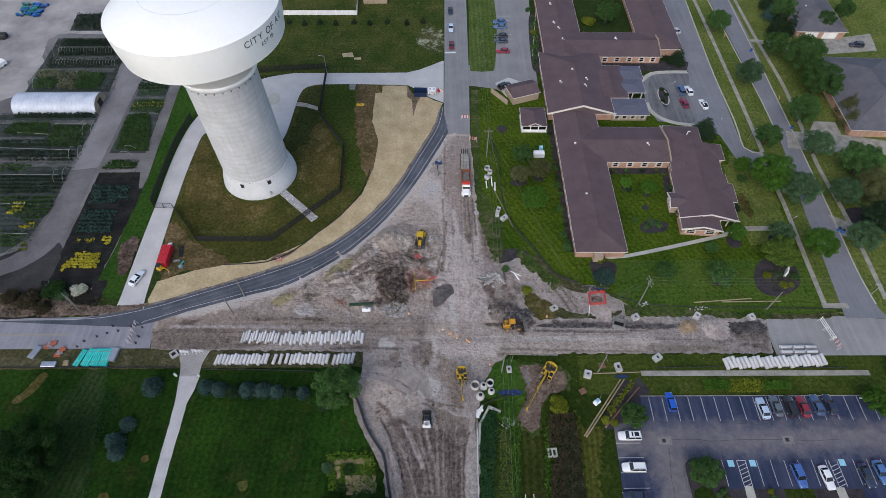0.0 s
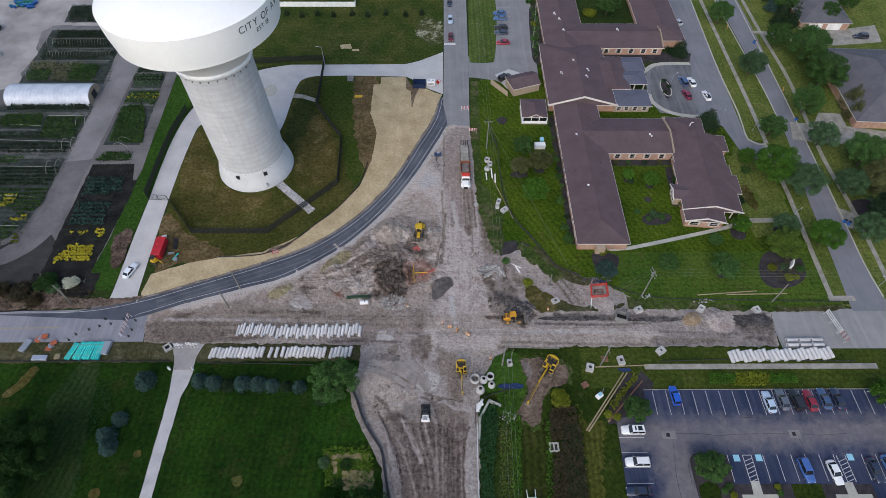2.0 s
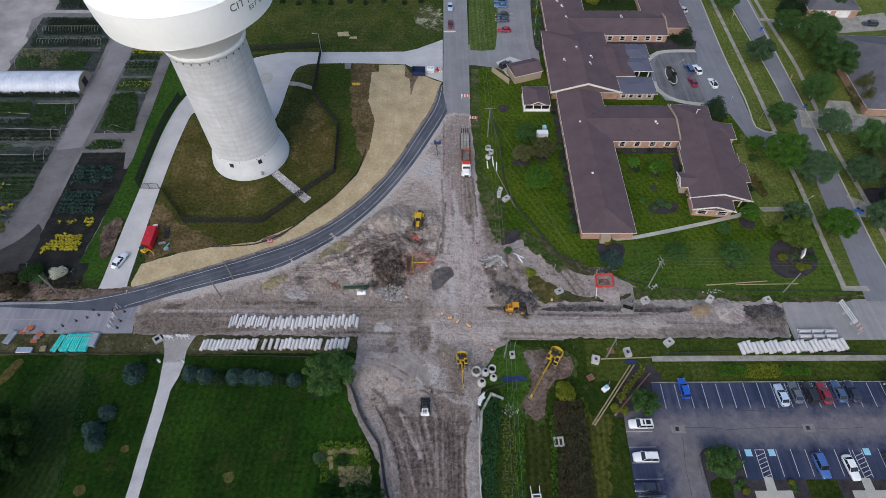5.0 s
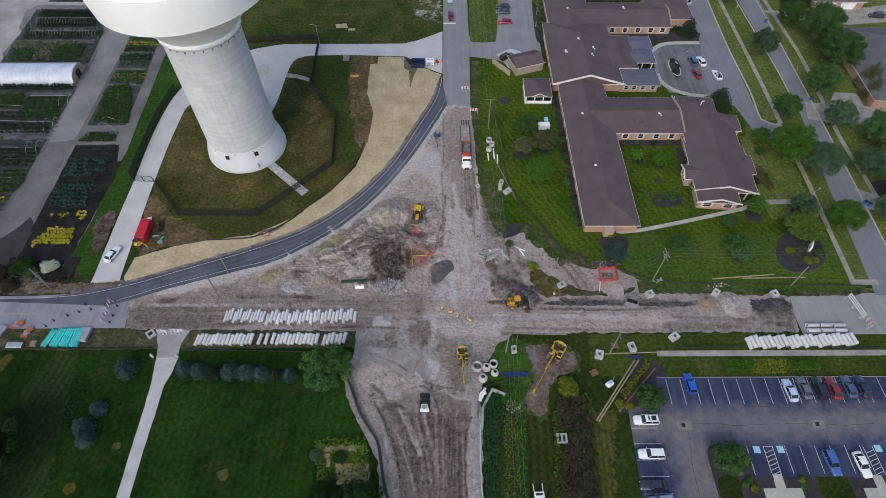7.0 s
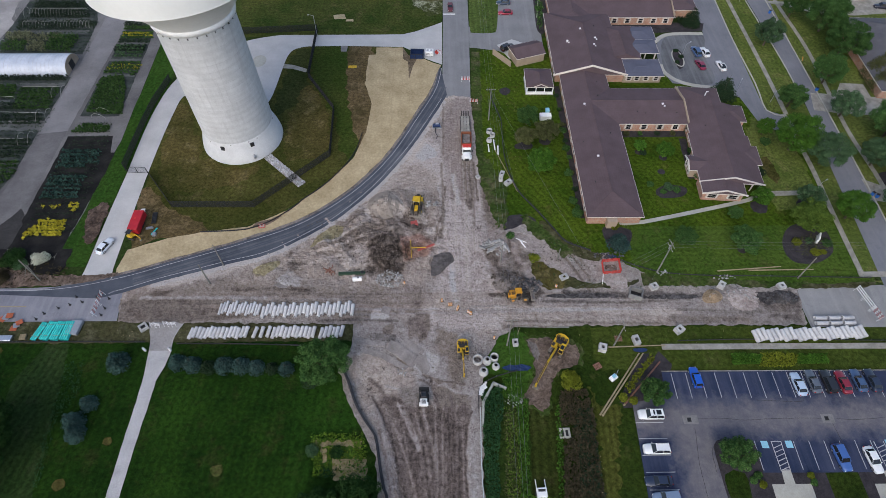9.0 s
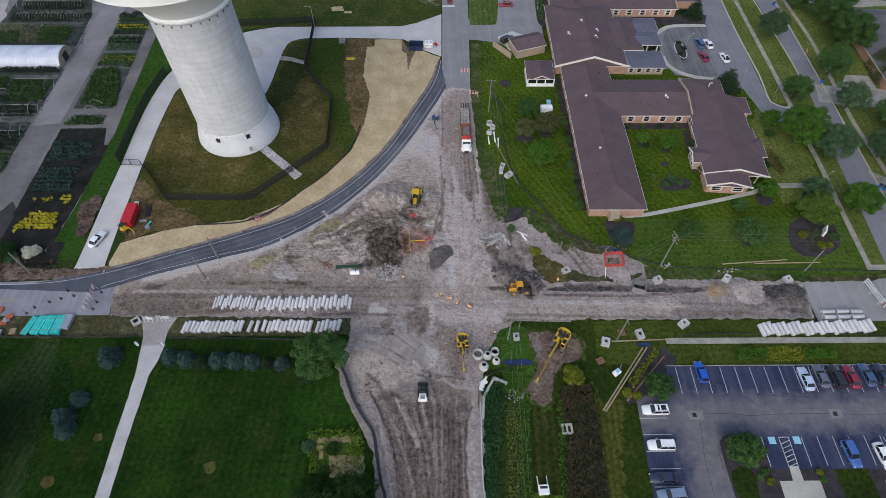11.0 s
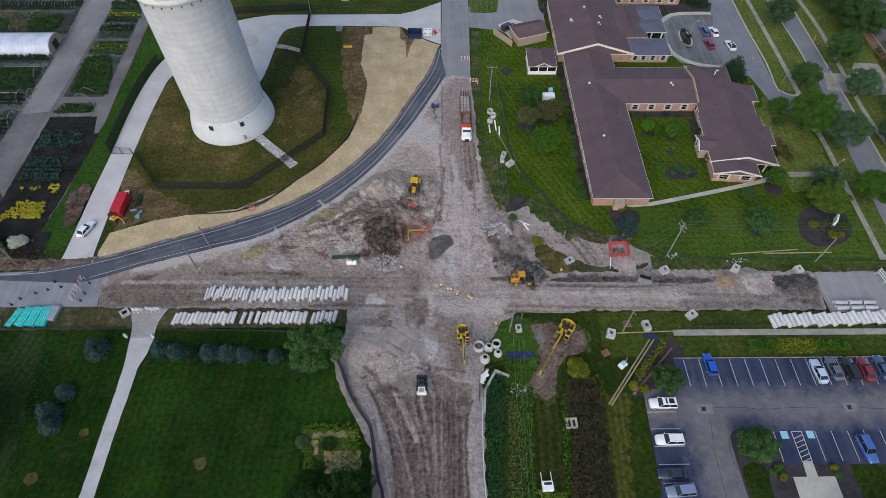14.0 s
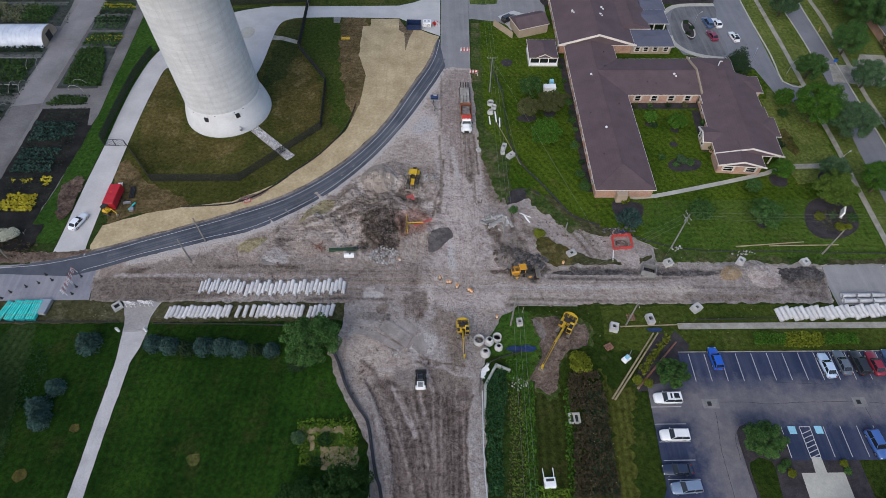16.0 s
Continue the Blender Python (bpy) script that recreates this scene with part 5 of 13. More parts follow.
sheet("damp_patch", ragged(glide([(23, 61.6), (30, 61.9), (37, 61.5), (37, 60.8), (30, 60.7), (23, 60.9)], step=0.7), 0.25, 0.9, 0.4), M_GRIND, 0.075, 0.4, site_height, label="dark asphalt strip left along the road", category="soil patch", kind="stuff")
sheet("pale_patch", ragged(glide([(60.1, 61.8), (63.2, 62.5), (66.2, 62.0), (65.1, 58.3), (62.7, 57.4), (60.6, 58.0), (59.5, 60.0)], step=0.7), 0.5, 0.9, 0.4), M_CRUSHED, 0.075, 0.4, site_height, label="pale pinkish crushed concrete on the road", category="soil patch", kind="stuff")
sheet("worn_verge", ragged([(76.5, 63.7), (83.5, 63.7), (92.4, 64.3), (91.7, 63.4), (88.8, 62.6), (76.1, 62.7)], 0.4, 1.2, 0.5), M_BROWNGRASS, 0.195, label="bare brown soil between lawn and road", category="grass verge")
sheet("worn_verge", ragged([(43, 63.6), (60, 63.2), (76, 62.6), (84, 63.0), (76, 64.2), (60, 65.0), (47, 66.4), (43, 67.0)], 0.5, 1.2, 0.5), M_VERGE_MIX, 0.19, label="worn grass and brown soil at the road's edge", category="grass verge")
sheet("worn_verge", ragged(glide([(10.0, 100.6), (13.0, 100.6), (14.1, 94.0), (15.4, 88.7), (15.1, 82.2), (12.6, 81.8), (11.2, 90.8)], step=1.2), 1.0, 1.1, 0.45), M_VERGE_MIX, 0.205, label="mottled brown and green torn verge by the lane", category="grass verge")
sheet("worn_verge", ragged([(9.0, 92), (11.4, 92), (12.0, 120), (12.6, 145), (10.0, 145), (9.2, 120)], 0.6, 1.5, 0.6), M_VERGE_MIX, 0.026, label="muddy grass edge along the road", category="grass verge")

# roads and hard surfaces
sheet("road_north", [(1.4, 124.5), (9.1, 124.0), (9.8, 153.5), (10.7, 230), (2.6, 230), (1.9, 153.5)], M_ASPH_OLD, 0.05, label="old grey asphalt road running north", category="road")
sheet("road_west", [(-260, 56.4), (-64.5, 56.3), (-65.5, 63.2)] + [p for p in beside(CURVE_UP, 0.6) if p[0] < -66][::-1] + [(-260, 64.2)], M_ASPH_WEST, 0.05, label="worn pale grey asphalt road", category="road")
sheet("road_east", [(74.4, 53.6), (300, 52.4), (300, 62.6), (101.5, 62.6), (92.5, 63.4), (75.0, 62.6), (74.3, 58.0)], M_ASPH_EW, 0.052, label="worn pale grey asphalt road", category="road")
sheet("road_shoulder", ragged(beside(CURVE_UP[50:], 0.4) + beside(CURVE_UP[50:], 1.6)[::-1], 0.25), M_WET, 0.045, label="narrow dirt shoulder between road and straw mats", category="dirt shoulder")
NEW_UP = [p for p in beside(CURVE_UP, 0.7) if p[0] > -78]
sheet("road_bypass", [(-104, 63.4), (-92, 63.55), (-84, 63.5)] + NEW_UP + [(x + 0.1 * noise.noise((x / 2, y / 2, 0)), y - 0.1 * noise.noise((x / 2, y / 2, 0))) for x, y in beside(CURVE_LOW, -0.9) if x > -66][::-1] + [(-70, 61.6), (-76, 61.9), (-84, 62.3), (-95, 62.9)], M_ASPH_NEW, 0.062, label="fresh dark asphalt of the curved bypass lane", category="road")
for off, wide in ((-1.15, 0.5), (-1.8, 0.12), (-2.45, 0.5)):
    track = [p for p in beside(CURVE_UP, off) if p[0] > -65][:-8]
    left = [(x, y + 0.12 * noise.noise((x, y, 2))) for x, y in beside(track, wide / 2)]
    right = [(x, y + 0.12 * noise.noise((x, y, 5))) for x, y in beside(track, -wide / 2)]
    sheet("tyre_wear", left + right[::-1], M_ASPH_WEAR, 0.067, label="paler tyre-worn track on dark asphalt", category="road")
for line, start in ((CURVE_UP, -110), (CURVE_LOW, -68.5)):
    sheet("edge_line", ribbon([p for p in line if p[0] > start][:-2], 0.11), M_FAINT_LINE, 0.08, label="thin faded white painted edge line", category="road marking")
sheet("side_street", glide([(93.6, 62.8), (95.3, 81), (96.7, 98), (99.3, 118), (100.3, 142), (100.4, 162), (99.6, 230)], False) + glide([(107.8, 230), (107.4, 175), (105.4, 142), (104.0, 115), (103.1, 94), (102.0, 76), (102.3, 66.5), (103.6, 62.7)], False), M_ASPH_STREET, 0.054, label="bluish grey asphalt of a residential street", category="road")
sheet("building_drive", [(81.3, 230), (91.3, 230), (90.9, 196), (89.1, 153.5), (87.8, 118.8), (92, 116.6), (100, 113.5), (100, 108), (90, 109.5), (84.6, 113), (82.6, 124), (76, 128.2), (65.8, 130.2), (63.8, 136.6), (64.8, 147), (67.6, 152.2), (75, 153.6), (81, 153.8)], M_ASPH_STREET, 0.058, label="grey asphalt drive and turning loop", category="driveway")
sheet("staff_car_park", [(19.2, 163), (20.2, 230), (34.4, 230), (33.4, 196), (31.7, 158), (31.6, 148), (24, 141), (18, 145.5), (11, 147), (9.7, 147), (9.9, 158), (13.6, 154.2), (18, 158)], M_ASPH_OLD, 0.056, label="grey asphalt car park beside the building", category="car park")
LOT = [(42.2, 44.4), (96, 44.2), (99, 40), (104, 10), (28.5, 10), (34.7, 22), (35.4, 38.4), (41.8, 39.6)]
sheet("parking_lot", LOT, M_ASPH_LOT, 0.054, label="dark sealed asphalt parking lot", category="parking lot")

# concrete
APRON = glide([(-75.6, 66.6), (-75.3, 69.0), (-75.4, 85.0), (-75.3, 97.5), (-75.5, 110.0), (-75.1, 121.0), (-73.2, 132.0), (-67.2, 144), (-56.4, 151.0), (-46.9, 153.8)], False, 1.5) + [(-28.6, 153.8), (-20.4, 153.8), (-10.3, 153.9), (-6.0, 155.5), (1.7, 160.2), (1.5, 139.0), (-3.1, 141.7), (-7.6, 145.9), (-9.8, 147.5), (-22, 148), (-28.1, 148.2)] + glide([(-38, 148), (-41.5, 146.8), (-43.5, 142.5), (-45.1, 124.7), (-48, 121), (-60, 121), (-68.2, 126.0), (-69.9, 117.8), (-70.2, 97.1), (-69.4, 69.0), (-68.8, 66.9)], False, 1.5)
sheet("tower_driveway", APRON, M_CONC, 0.07, label="clean pale concrete driveway round the tower", category="driveway")
BED_RING = [(-51.2 + 1.9 * math.cos(t), 140.9 + 2.6 * math.sin(t)) for t in np.linspace(0, 6.2832, 37)]
sheet("driveway_bed", BED_RING[:-1][::-1], M_TRODDEN, 0.125, label="round bed of grey-brown stone in the concrete", category="planting bed", kind="structure")
sheet("kerb", ribbon(BED_RING, 0.28), M_CONC_OLD, 0.16, label="low concrete kerb round the drive's bed", category="kerb", skirt=0.1)
sheet("walk_slab", [(-43.9, 139.7), (-40.7, 139.0), (-37.0, 137.3), (-37.0, 135.7), (-40.9, 137.3), (-43.9, 137.7)], M_CONC_TAN, 0.06, label="weathered concrete walk slab in the grass", category="walk")
sheet("walk_slab", [(-28.4, 148.2), (-26.3, 148.2), (-26.4, 145.4), (-28.1, 145.4)], M_CONC_GREY, 0.078, label="grey concrete stub at the driveway's edge", category="walk")
sheet("farm_driveway", ragged([(-58.2, 56.3), (-50.6, 56.3), (-51.4, 54.6), (-52.1, 52.4), (-51.9, 49.2), (-52.1, 46.6), (-53.1, 43.5), (-53.1, 39.9), (-53.3, 25.2), (-53.2, 5), (-55.5, 5), (-55.6, 25.2), (-55.5, 40.5), (-55.7, 45.4), (-56.2, 49.8), (-56.6, 52.5)], 0.15), M_PALE_GRAVEL, 0.04, label="pale gravel driveway through the lawn", category="driveway")
sheet("farm_driveway", ragged([(-58.0, 56.2), (-50.8, 56.2), (-51.6, 54.4), (-52.2, 52.4), (-52.0, 49.6), (-56.1, 49.6), (-56.7, 52.5)], 0.2), M_YARD_GRAVEL, 0.046, label="dusty brown-grey gravel at the driveway's mouth", category="driveway")
STRIP_Z = 0.11
for name, pts, w in (
    ("sidewalk", [(43.5, 49.6), (93, 49.4)], 1.2),
    ("sidewalk", [(90.2, 66.0), (91.0, 82.8), (91.9, 98), (92.1, 117)], 1.15),
    ("sidewalk", [(89.5, 66.1), (95.6, 66.1)], 1.3),
    ("sidewalk", [(92.8, 117), (93.6, 142), (94.6, 200)], 1.15),
    ("sidewalk", [(109.6, 196.3), (109.3, 171.6), (109.6, 147.2), (107.9, 126.2), (106.5, 110.1), (106.7, 95.6), (106.1, 80.9), (105.3, 67.8)], 1.1),
    ("sidewalk", [(41.0, 80.6), (46.7, 80.7), (72.6, 87.0), (74.5, 88.6)], 1.05),
    ("sidewalk", [(74.6, 89.0), (90.8, 89.3)], 1.4),
    ("kerb", [(64.4, 138.7), (64.5, 135.3), (67.1, 131.4), (71.6, 129.1), (77.3, 128.1)], 1.3),
    ("kerb", [(63.6, 147.5), (67.3, 151.7), (71.3, 153.5), (80.8, 153.7)], 1.4),
    ("kerb", [(91.2, 196.4), (89.1, 153.1), (88.9, 130.0), (88.1, 118.7), (91.9, 116.4)], 0.35),
    ("kerb", [(99.5, 196.4), (99.9, 165.2), (100.1, 140.4), (99.6, 123.8)], 0.3),
    ("kerb", [(107.1, 196.3), (105.4, 143.1), (104.15, 115), (103.1, 94), (102.05, 76), (102.3, 66.5)], 0.3),
    ("kerb", [(42.2, 44.5), (95.5, 44.3)], 0.14),
    ("kerb", [(36.4, 196.7), (31.3, 162.4)], 0.3),
    ("gutter", [(15.0, 54.45), (20, 54.3), (26, 54.15)], 0.45),
):
    STRIP_Z += 0.004
    s = sheet(name, ribbon(glide(pts, False, 3.0), w), M_CONC_TAN if name == "gutter" or pts[-1][0] > 88 and (name == "sidewalk" or w < 0.2) else M_CONC_OLD, STRIP_Z if name != "gutter" else 0.09, label="weathered pale concrete " + name, category=name, skirt=0.12)

# lot markings
def stripe(x0, y0, x1, y1, w=0.11, material=None, z=0.08, label="faded white painted bay line"):
    return sheet("bay_line", ribbon([(x0, y0), (x1, y1)], w), material or M_FAINT_LINE, z, label=label, category="road marking")


for k in range(18):
    stripe(43.9 + k * 2.743, 44.15, 43.9 + k * 2.743, 39.1)
for x in (55.45, 62.3, 65.05, 67.75, 70.45, 73.2, 75.95, 81.4, 84.15, 86.9):
    stripe(x, 31.2, x - 0.05, 26.3)
for k in range(6):
    stripe(35.2, 34.7 - k * 2.85, 40.2, 34.7 - k * 2.85)
stripe(58.4, 31.2, 58.4, 26.2, 0.12), stripe(60.1, 31.2, 60.0, 26.3, 0.12), stripe(58.4, 31.15, 60.1, 31.15, 0.12), stripe(58.4, 26.3, 60.0, 26.3, 0.12)
for k in range(6):
    stripe(58.45, 30.0 - k * 0.75, 60.05, 30.6 - k * 0.75, 0.12)
stripe(76.5, 31.0, 76.7, 26.0, 0.12), stripe(78.2, 31.0, 78.3, 26.1, 0.12)
for k in range(6):
    stripe(76.6, 29.8 - k * 0.75, 78.2, 30.4 - k * 0.75, 0.12)
for x in (56.5, 60.8, 78.5):
    sheet("bay_emblem", rect(x, 30.0, x + 1.2, 31.25), M_BLUE_PAINT, 0.08, label="pale blue painted bay emblem", category="road marking")
# sealed cracks down the lot's lanes
for line in ([(46.7, 35.4), (51.4, 35.35), (54.7, 35.0), (59.0, 35.2), (64.7, 35.25), (69.0, 35.2)], [(71.6, 35.1), (75.1, 34.9), (80.5, 35.2)], [(45.6, 33.7), (45.2, 30.6), (44.7, 27.3), (44.6, 20.0)], [(49.9, 31.8), (48.4, 30.8), (47.5, 29.3), (47.3, 26.0)], [(58.0, 38.7), (62.0, 38.5), (65.6, 38.3), (67.1, 38.5)], [(70.6, 34.2), (70.9, 31.6), (71.6, 29.0)]):
    run = glide(line, False, 0.5)
    sheet("sealed_crack", ribbon([(x + 0.10 * noise.noise((x * 1.3, y * 1.3, 3)), y + 0.10 * noise.noise((x * 1.3, y * 1.3, 7))) for x, y in run], 0.07), M_DARK, 0.0785, label="thin dark sealed crack in the asphalt", category="crack")
for k in range(6):
    stripe(20.6, 186 - k * 2.8, 25.4, 186 - k * 2.8, 0.12)
sheet("stop_line", rect(2.1, 164.2, 5.9, 165.0), M_WHITE_LINE, 0.075, label="white painted stop line", category="road marking")
sheet("centre_line", ribbon([(-260, 59.9), (-84, 59.8)], 0.22), M_YELLOW_LINE, 0.072, label="faded yellow centre line", category="road marking")
for x, y, w in ((45.2, 35.15, 2.7), (70.1, 35.15, 2.2)):
    sheet("drain_apron", rect(x - w / 2, y - 0.8, x + w / 2, y + 0.8), M_CONC_GREY, 0.082, label="square concrete apron of a drain", category="drain")
    dr = thing("drain_grate", x - 0.2, y, 0.085, 0, "dark iron drain grate set in concrete", "drain")
    bm = bmesh.new()
    for k in range(6):
        box(bm, (-0.3 + k * 0.12, 0, 0.02), (0.06, 0.66, 0.04))
    box(bm, (0, 0.34, 0.02), (0.74, 0.06, 0.05)), box(bm, (0, -0.34, 0.02), (0.74, 0.06, 0.05))
    part("grate", bm, M_DARK, dr)
    # thin black plate stands in for the shaded hollow under the grate
    bm = bmesh.new()
    box(bm, (0, 0, 0.004), (0.72, 0.68, 0.008))
    part("pit", bm, M_DARK, dr)

# straw mats on the new verge
MAT = [(-17.8, 147.4), (-9.9, 147.3), (-7.7, 141.5), (-5.7, 141.7), (-5.6, 143.4), (-3.1, 141.2), (1.2, 138.6)] + [(p[0] - 0.9, p[1] + 0.9) for p in beside(CURVE_UP, 0.2)[::-1] if -67.5 < p[0] < 0.8] + [(-68.6, 68.9), (-67.9, 73.9), (-60, 77), (-52.4, 78.8), (-43.0, 80.1), (-34.0, 85.3), (-26.2, 93.6), (-20.9, 101.4), (-18.2, 112), (-17.6, 122.1), (-20.0, 130.7), (-19.9, 143.8), (-17.7, 143.9)]
sheet("straw_mat", ragged(MAT, 0.25, 3), M_STRAW, 0.03, 1.0, lambda x, y: 0.05 * (noise.noise((x / 1.2, y / 5, 0)) + 1), label="pale straw erosion mats laid in overlapping strips", category="erosion mat")
sheet("soil_gap", ragged([(-10.0, 147.4), (-8.3, 143.4), (-5.6, 142.2), (-6.9, 137.8), (-7.8, 132.4), (-8.3, 140.2), (-9.8, 141.8)], 0.12, 1.0, 0.5), M_BARE, 0.16, label="brown soil showing between straw mats", category="soil")
for pts in (
    [(76.9, 76.0), (80.1, 79.4), (86.0, 80.2), (87.5, 76.0), (86.4, 71.9), (82.0, 69.2), (77.3, 69.3), (75.9, 72.0)],
    [(83.9, 86.4), (88.5, 89.1), (88.8, 84.5), (84.1, 82.8)],
    [(37.3, 79.3), (43.4, 78.3), (41.1, 73.0), (37.8, 73.8)],
    [(51.8, 90.3), (54.9, 92.1), (59.3, 91.0), (57.7, 88.4), (52.5, 88.0)],
    [(73.1, 86.4), (76.7, 86.4), (75.7, 83.2), (73.0, 83.6)],
    [(17.4, 128.0), (19.1, 128.7), (20.3, 127.2), (18.9, 125.3), (17.3, 126.3)],
    [(14.4, 82.0), (18.8, 83.2), (22.2, 81.8), (21.8, 78.4), (16.2, 78.1), (14.2, 79.0)],
    [(107.3, 95.2), (113.4, 95.6), (114.2, 90.8), (108.5, 89.5)],
    [(19.9, 106.3), (23.8, 106.7), (23.6, 104.6), (19.7, 104.6)],
):
    sheet("mulch_bed", glide(pts, step=1.0), M_MULCH, 0.036, label="planting bed covered in dark mulch", category="mulch bed")
sheet("mulch_bed", [(33.0, 38.5), (42.7, 48.7), (44.6, 45.9), (42.3, 41.0), (36.7, 37.5)], M_MULCH, 0.036, label="planting bed covered in dark mulch", category="mulch bed")
sheet("lot_island", glide([(48.1, 30.6), (49.8, 31.6), (52.0, 31.6), (55.2, 31.2), (55.3, 28.0), (55.2, 25.4), (55.0, 12.0), (48.3, 12.0), (48.0, 20.0), (47.9, 26.0)], step=1.5), M_MULCH, 0.13, label="kerbed island with mulch and grass", category="lot island", skirt=0.1)
sheet("lot_island", [(55.2, 25.9), (65.8, 25.8), (65.8, 14), (55.2, 14)], M_MULCH, 0.10, label="planted strip before the southern building", category="planting bed")
sheet("lot_island", [(71.4, 25.8), (81.0, 25.7), (81.0, 14), (71.4, 14)], M_MULCH, 0.105, label="planted strip before the southern building", category="planting bed")
sheet("sidewalk", [(75.8, 26.0), (77.5, 26.0), (77.6, 23.9), (75.8, 23.9)], M_CONC_OLD, 0.125, label="pale concrete walk from the bays", category="sidewalk")
sheet("sidewalk", [(73.4, 23.9), (80.2, 23.9), (80.2, 12), (73.0, 12)], M_CONC_OLD, 0.125, label="pale concrete walk to the southern building", category="sidewalk")
sheet("lawn_south_lot", [(65.8, 25.8), (71.4, 25.8), (71.4, 12), (65.8, 12)], M_LAWN_SOUTH, 0.10, label="mown lawn south of the parking bays", category="lawn")
sheet("sidewalk", [(56.0, 24.0), (62.7, 24.0), (62.5, 12), (55.6, 12)], M_CONC_OLD, 0.12, label="pale concrete walk to the southern building", category="sidewalk")
sheet("sidewalk", [(58.4, 26.2), (60.0, 26.2), (60.0, 24.0), (58.2, 24.0)], M_CONC_OLD, 0.12, label="pale concrete walk from the bays", category="sidewalk")
sheet("garden_plot", ragged([(-22.6, 32.6), (-14.0, 32.5), (-13.0, 26.2), (-20.8, 26.2)], 1.0, 1.2, 0.5), M_LAWN_LUSH, 0.03, label="vegetable plot mulched with straw", category="garden plot")
sheet("ditch_growth", ragged([(7.7, 39.5), (16.3, 39.4), (15.5, 24.5), (15, 5), (8.2, 5)], 0.5), M_DITCH, 0.03, 0.8, lambda x, y: 0.25 * (noise.noise((x / 1.5, y / 1.5, 0)) + 0.8), label="rank green growth in the ditch", category="weeds", kind="stuff")
sheet("driveway_east", [(102.7, 125.8), (120.3, 123.7), (130.5, 121.3), (127.8, 115.5), (107.7, 117.2), (100.9, 118.6)], M_CONC_TAN, 0.06, label="concrete driveway of a house", category="driveway")
sheet("driveway_east", [(134.0, 171.5), (150.1, 174.7), (148.0, 164.9), (131.5, 163.1), (119.7, 164.5), (105.5, 171.0), (107.7, 171.6), (124.5, 169.6)], M_CONC_TAN, 0.06, label="concrete driveway of a house", category="driveway")
sheet("driveway_east", [(102.4, 93.7), (108.7, 89.9), (105.6, 86.2), (102.4, 86.6)], M_CONC_TAN, 0.06, label="concrete driveway of a house", category="driveway")
sheet("driveway_east", [(112.7, 129.9), (119.0, 129.4), (118.6, 123.7), (108.6, 123.8)], M_CONC_TAN, 0.064, label="concrete driveway of a house", category="driveway")

# clods and stones lying about the site
M_CLOD = dirt_material("loose_clods", -0.30)


def scatter(name, label, count, seed, *zones):
    """Small uneven lumps of soil and stone strewn over round zones, as one mass."""
    r = np.random.RandomState(seed)
    verts, faces = [], []
    poly = SITE
    for k in range(count):
        zx, zy, zr = zones[r.randint(len(zones))]
        a, d = r.uniform(0, 2 * math.pi), zr * abs(r.normal()) * 0.55
        x, y = zx + d * math.cos(a), zy + d * math.sin(a)
        if not inside(np.array([x]), np.array([y]), poly)[0] or min((x - p) ** 2 + (y - q) ** 2 for p, q in KEEP_LOW) < 6:
            continue
        s = r.uniform(0.04, 0.12) * (1.9 if r.rand() < 0.10 else 1.0)
        z = 0.03 + site_height(x, y)
        base = len(verts)
        n = 5
        turn = r.uniform(0, 6.28)
        for ring, (k1, up) in enumerate(((1.0, -0.3), (0.75, 0.7))):
            for q in range(n):
                t = turn + 6.2832 * q / n
                w = s * k1 * r.uniform(0.7, 1.3)
                verts.append((x + w * math.cos(t), y + w * math.sin(t) * 0.8, z + s * up * r.uniform(0.7, 1.2)))
        faces.append(tuple(base + n + q for q in range(n)))
        faces += [(base + q, base + (q + 1) % n, base + n + (q + 1) % n, base + n + q) for q in range(n)]
    me = bpy.data.meshes.new(name)
    me.from_pydata(verts, [], faces)
    me.materials.append(M_CLOD)
    me.update()
    tagged(new(name, me), label, "rubble", "", "stuff")


scatter("dirt_clods", "loose clods and stones on churned dirt", 2200, 5, (*(-14.1, 73.3), 9), (*(-9.3, 70.4), 5), (*(-6.1, 79.3), 6), (*(-20.0, 74.8), 7), (*(-30.6, 68.5), 8), (*(13.2, 67.3), 6), (*(17.8, 68.7), 7))
scatter("dirt_clods", "loose stones on the trafficked dirt", 1500, 6, (*(8.9, 79.1), 5), (*(-1.4, 54.6), 10), (*(-7.4, 47.7), 8), (*(-12.9, 41.3), 7), (*(41.2, 61.6), 14), (*(-3.5, 111.9), 8), (*(7.7, 47.5), 5), (*(-34.0, 62.4), 10))

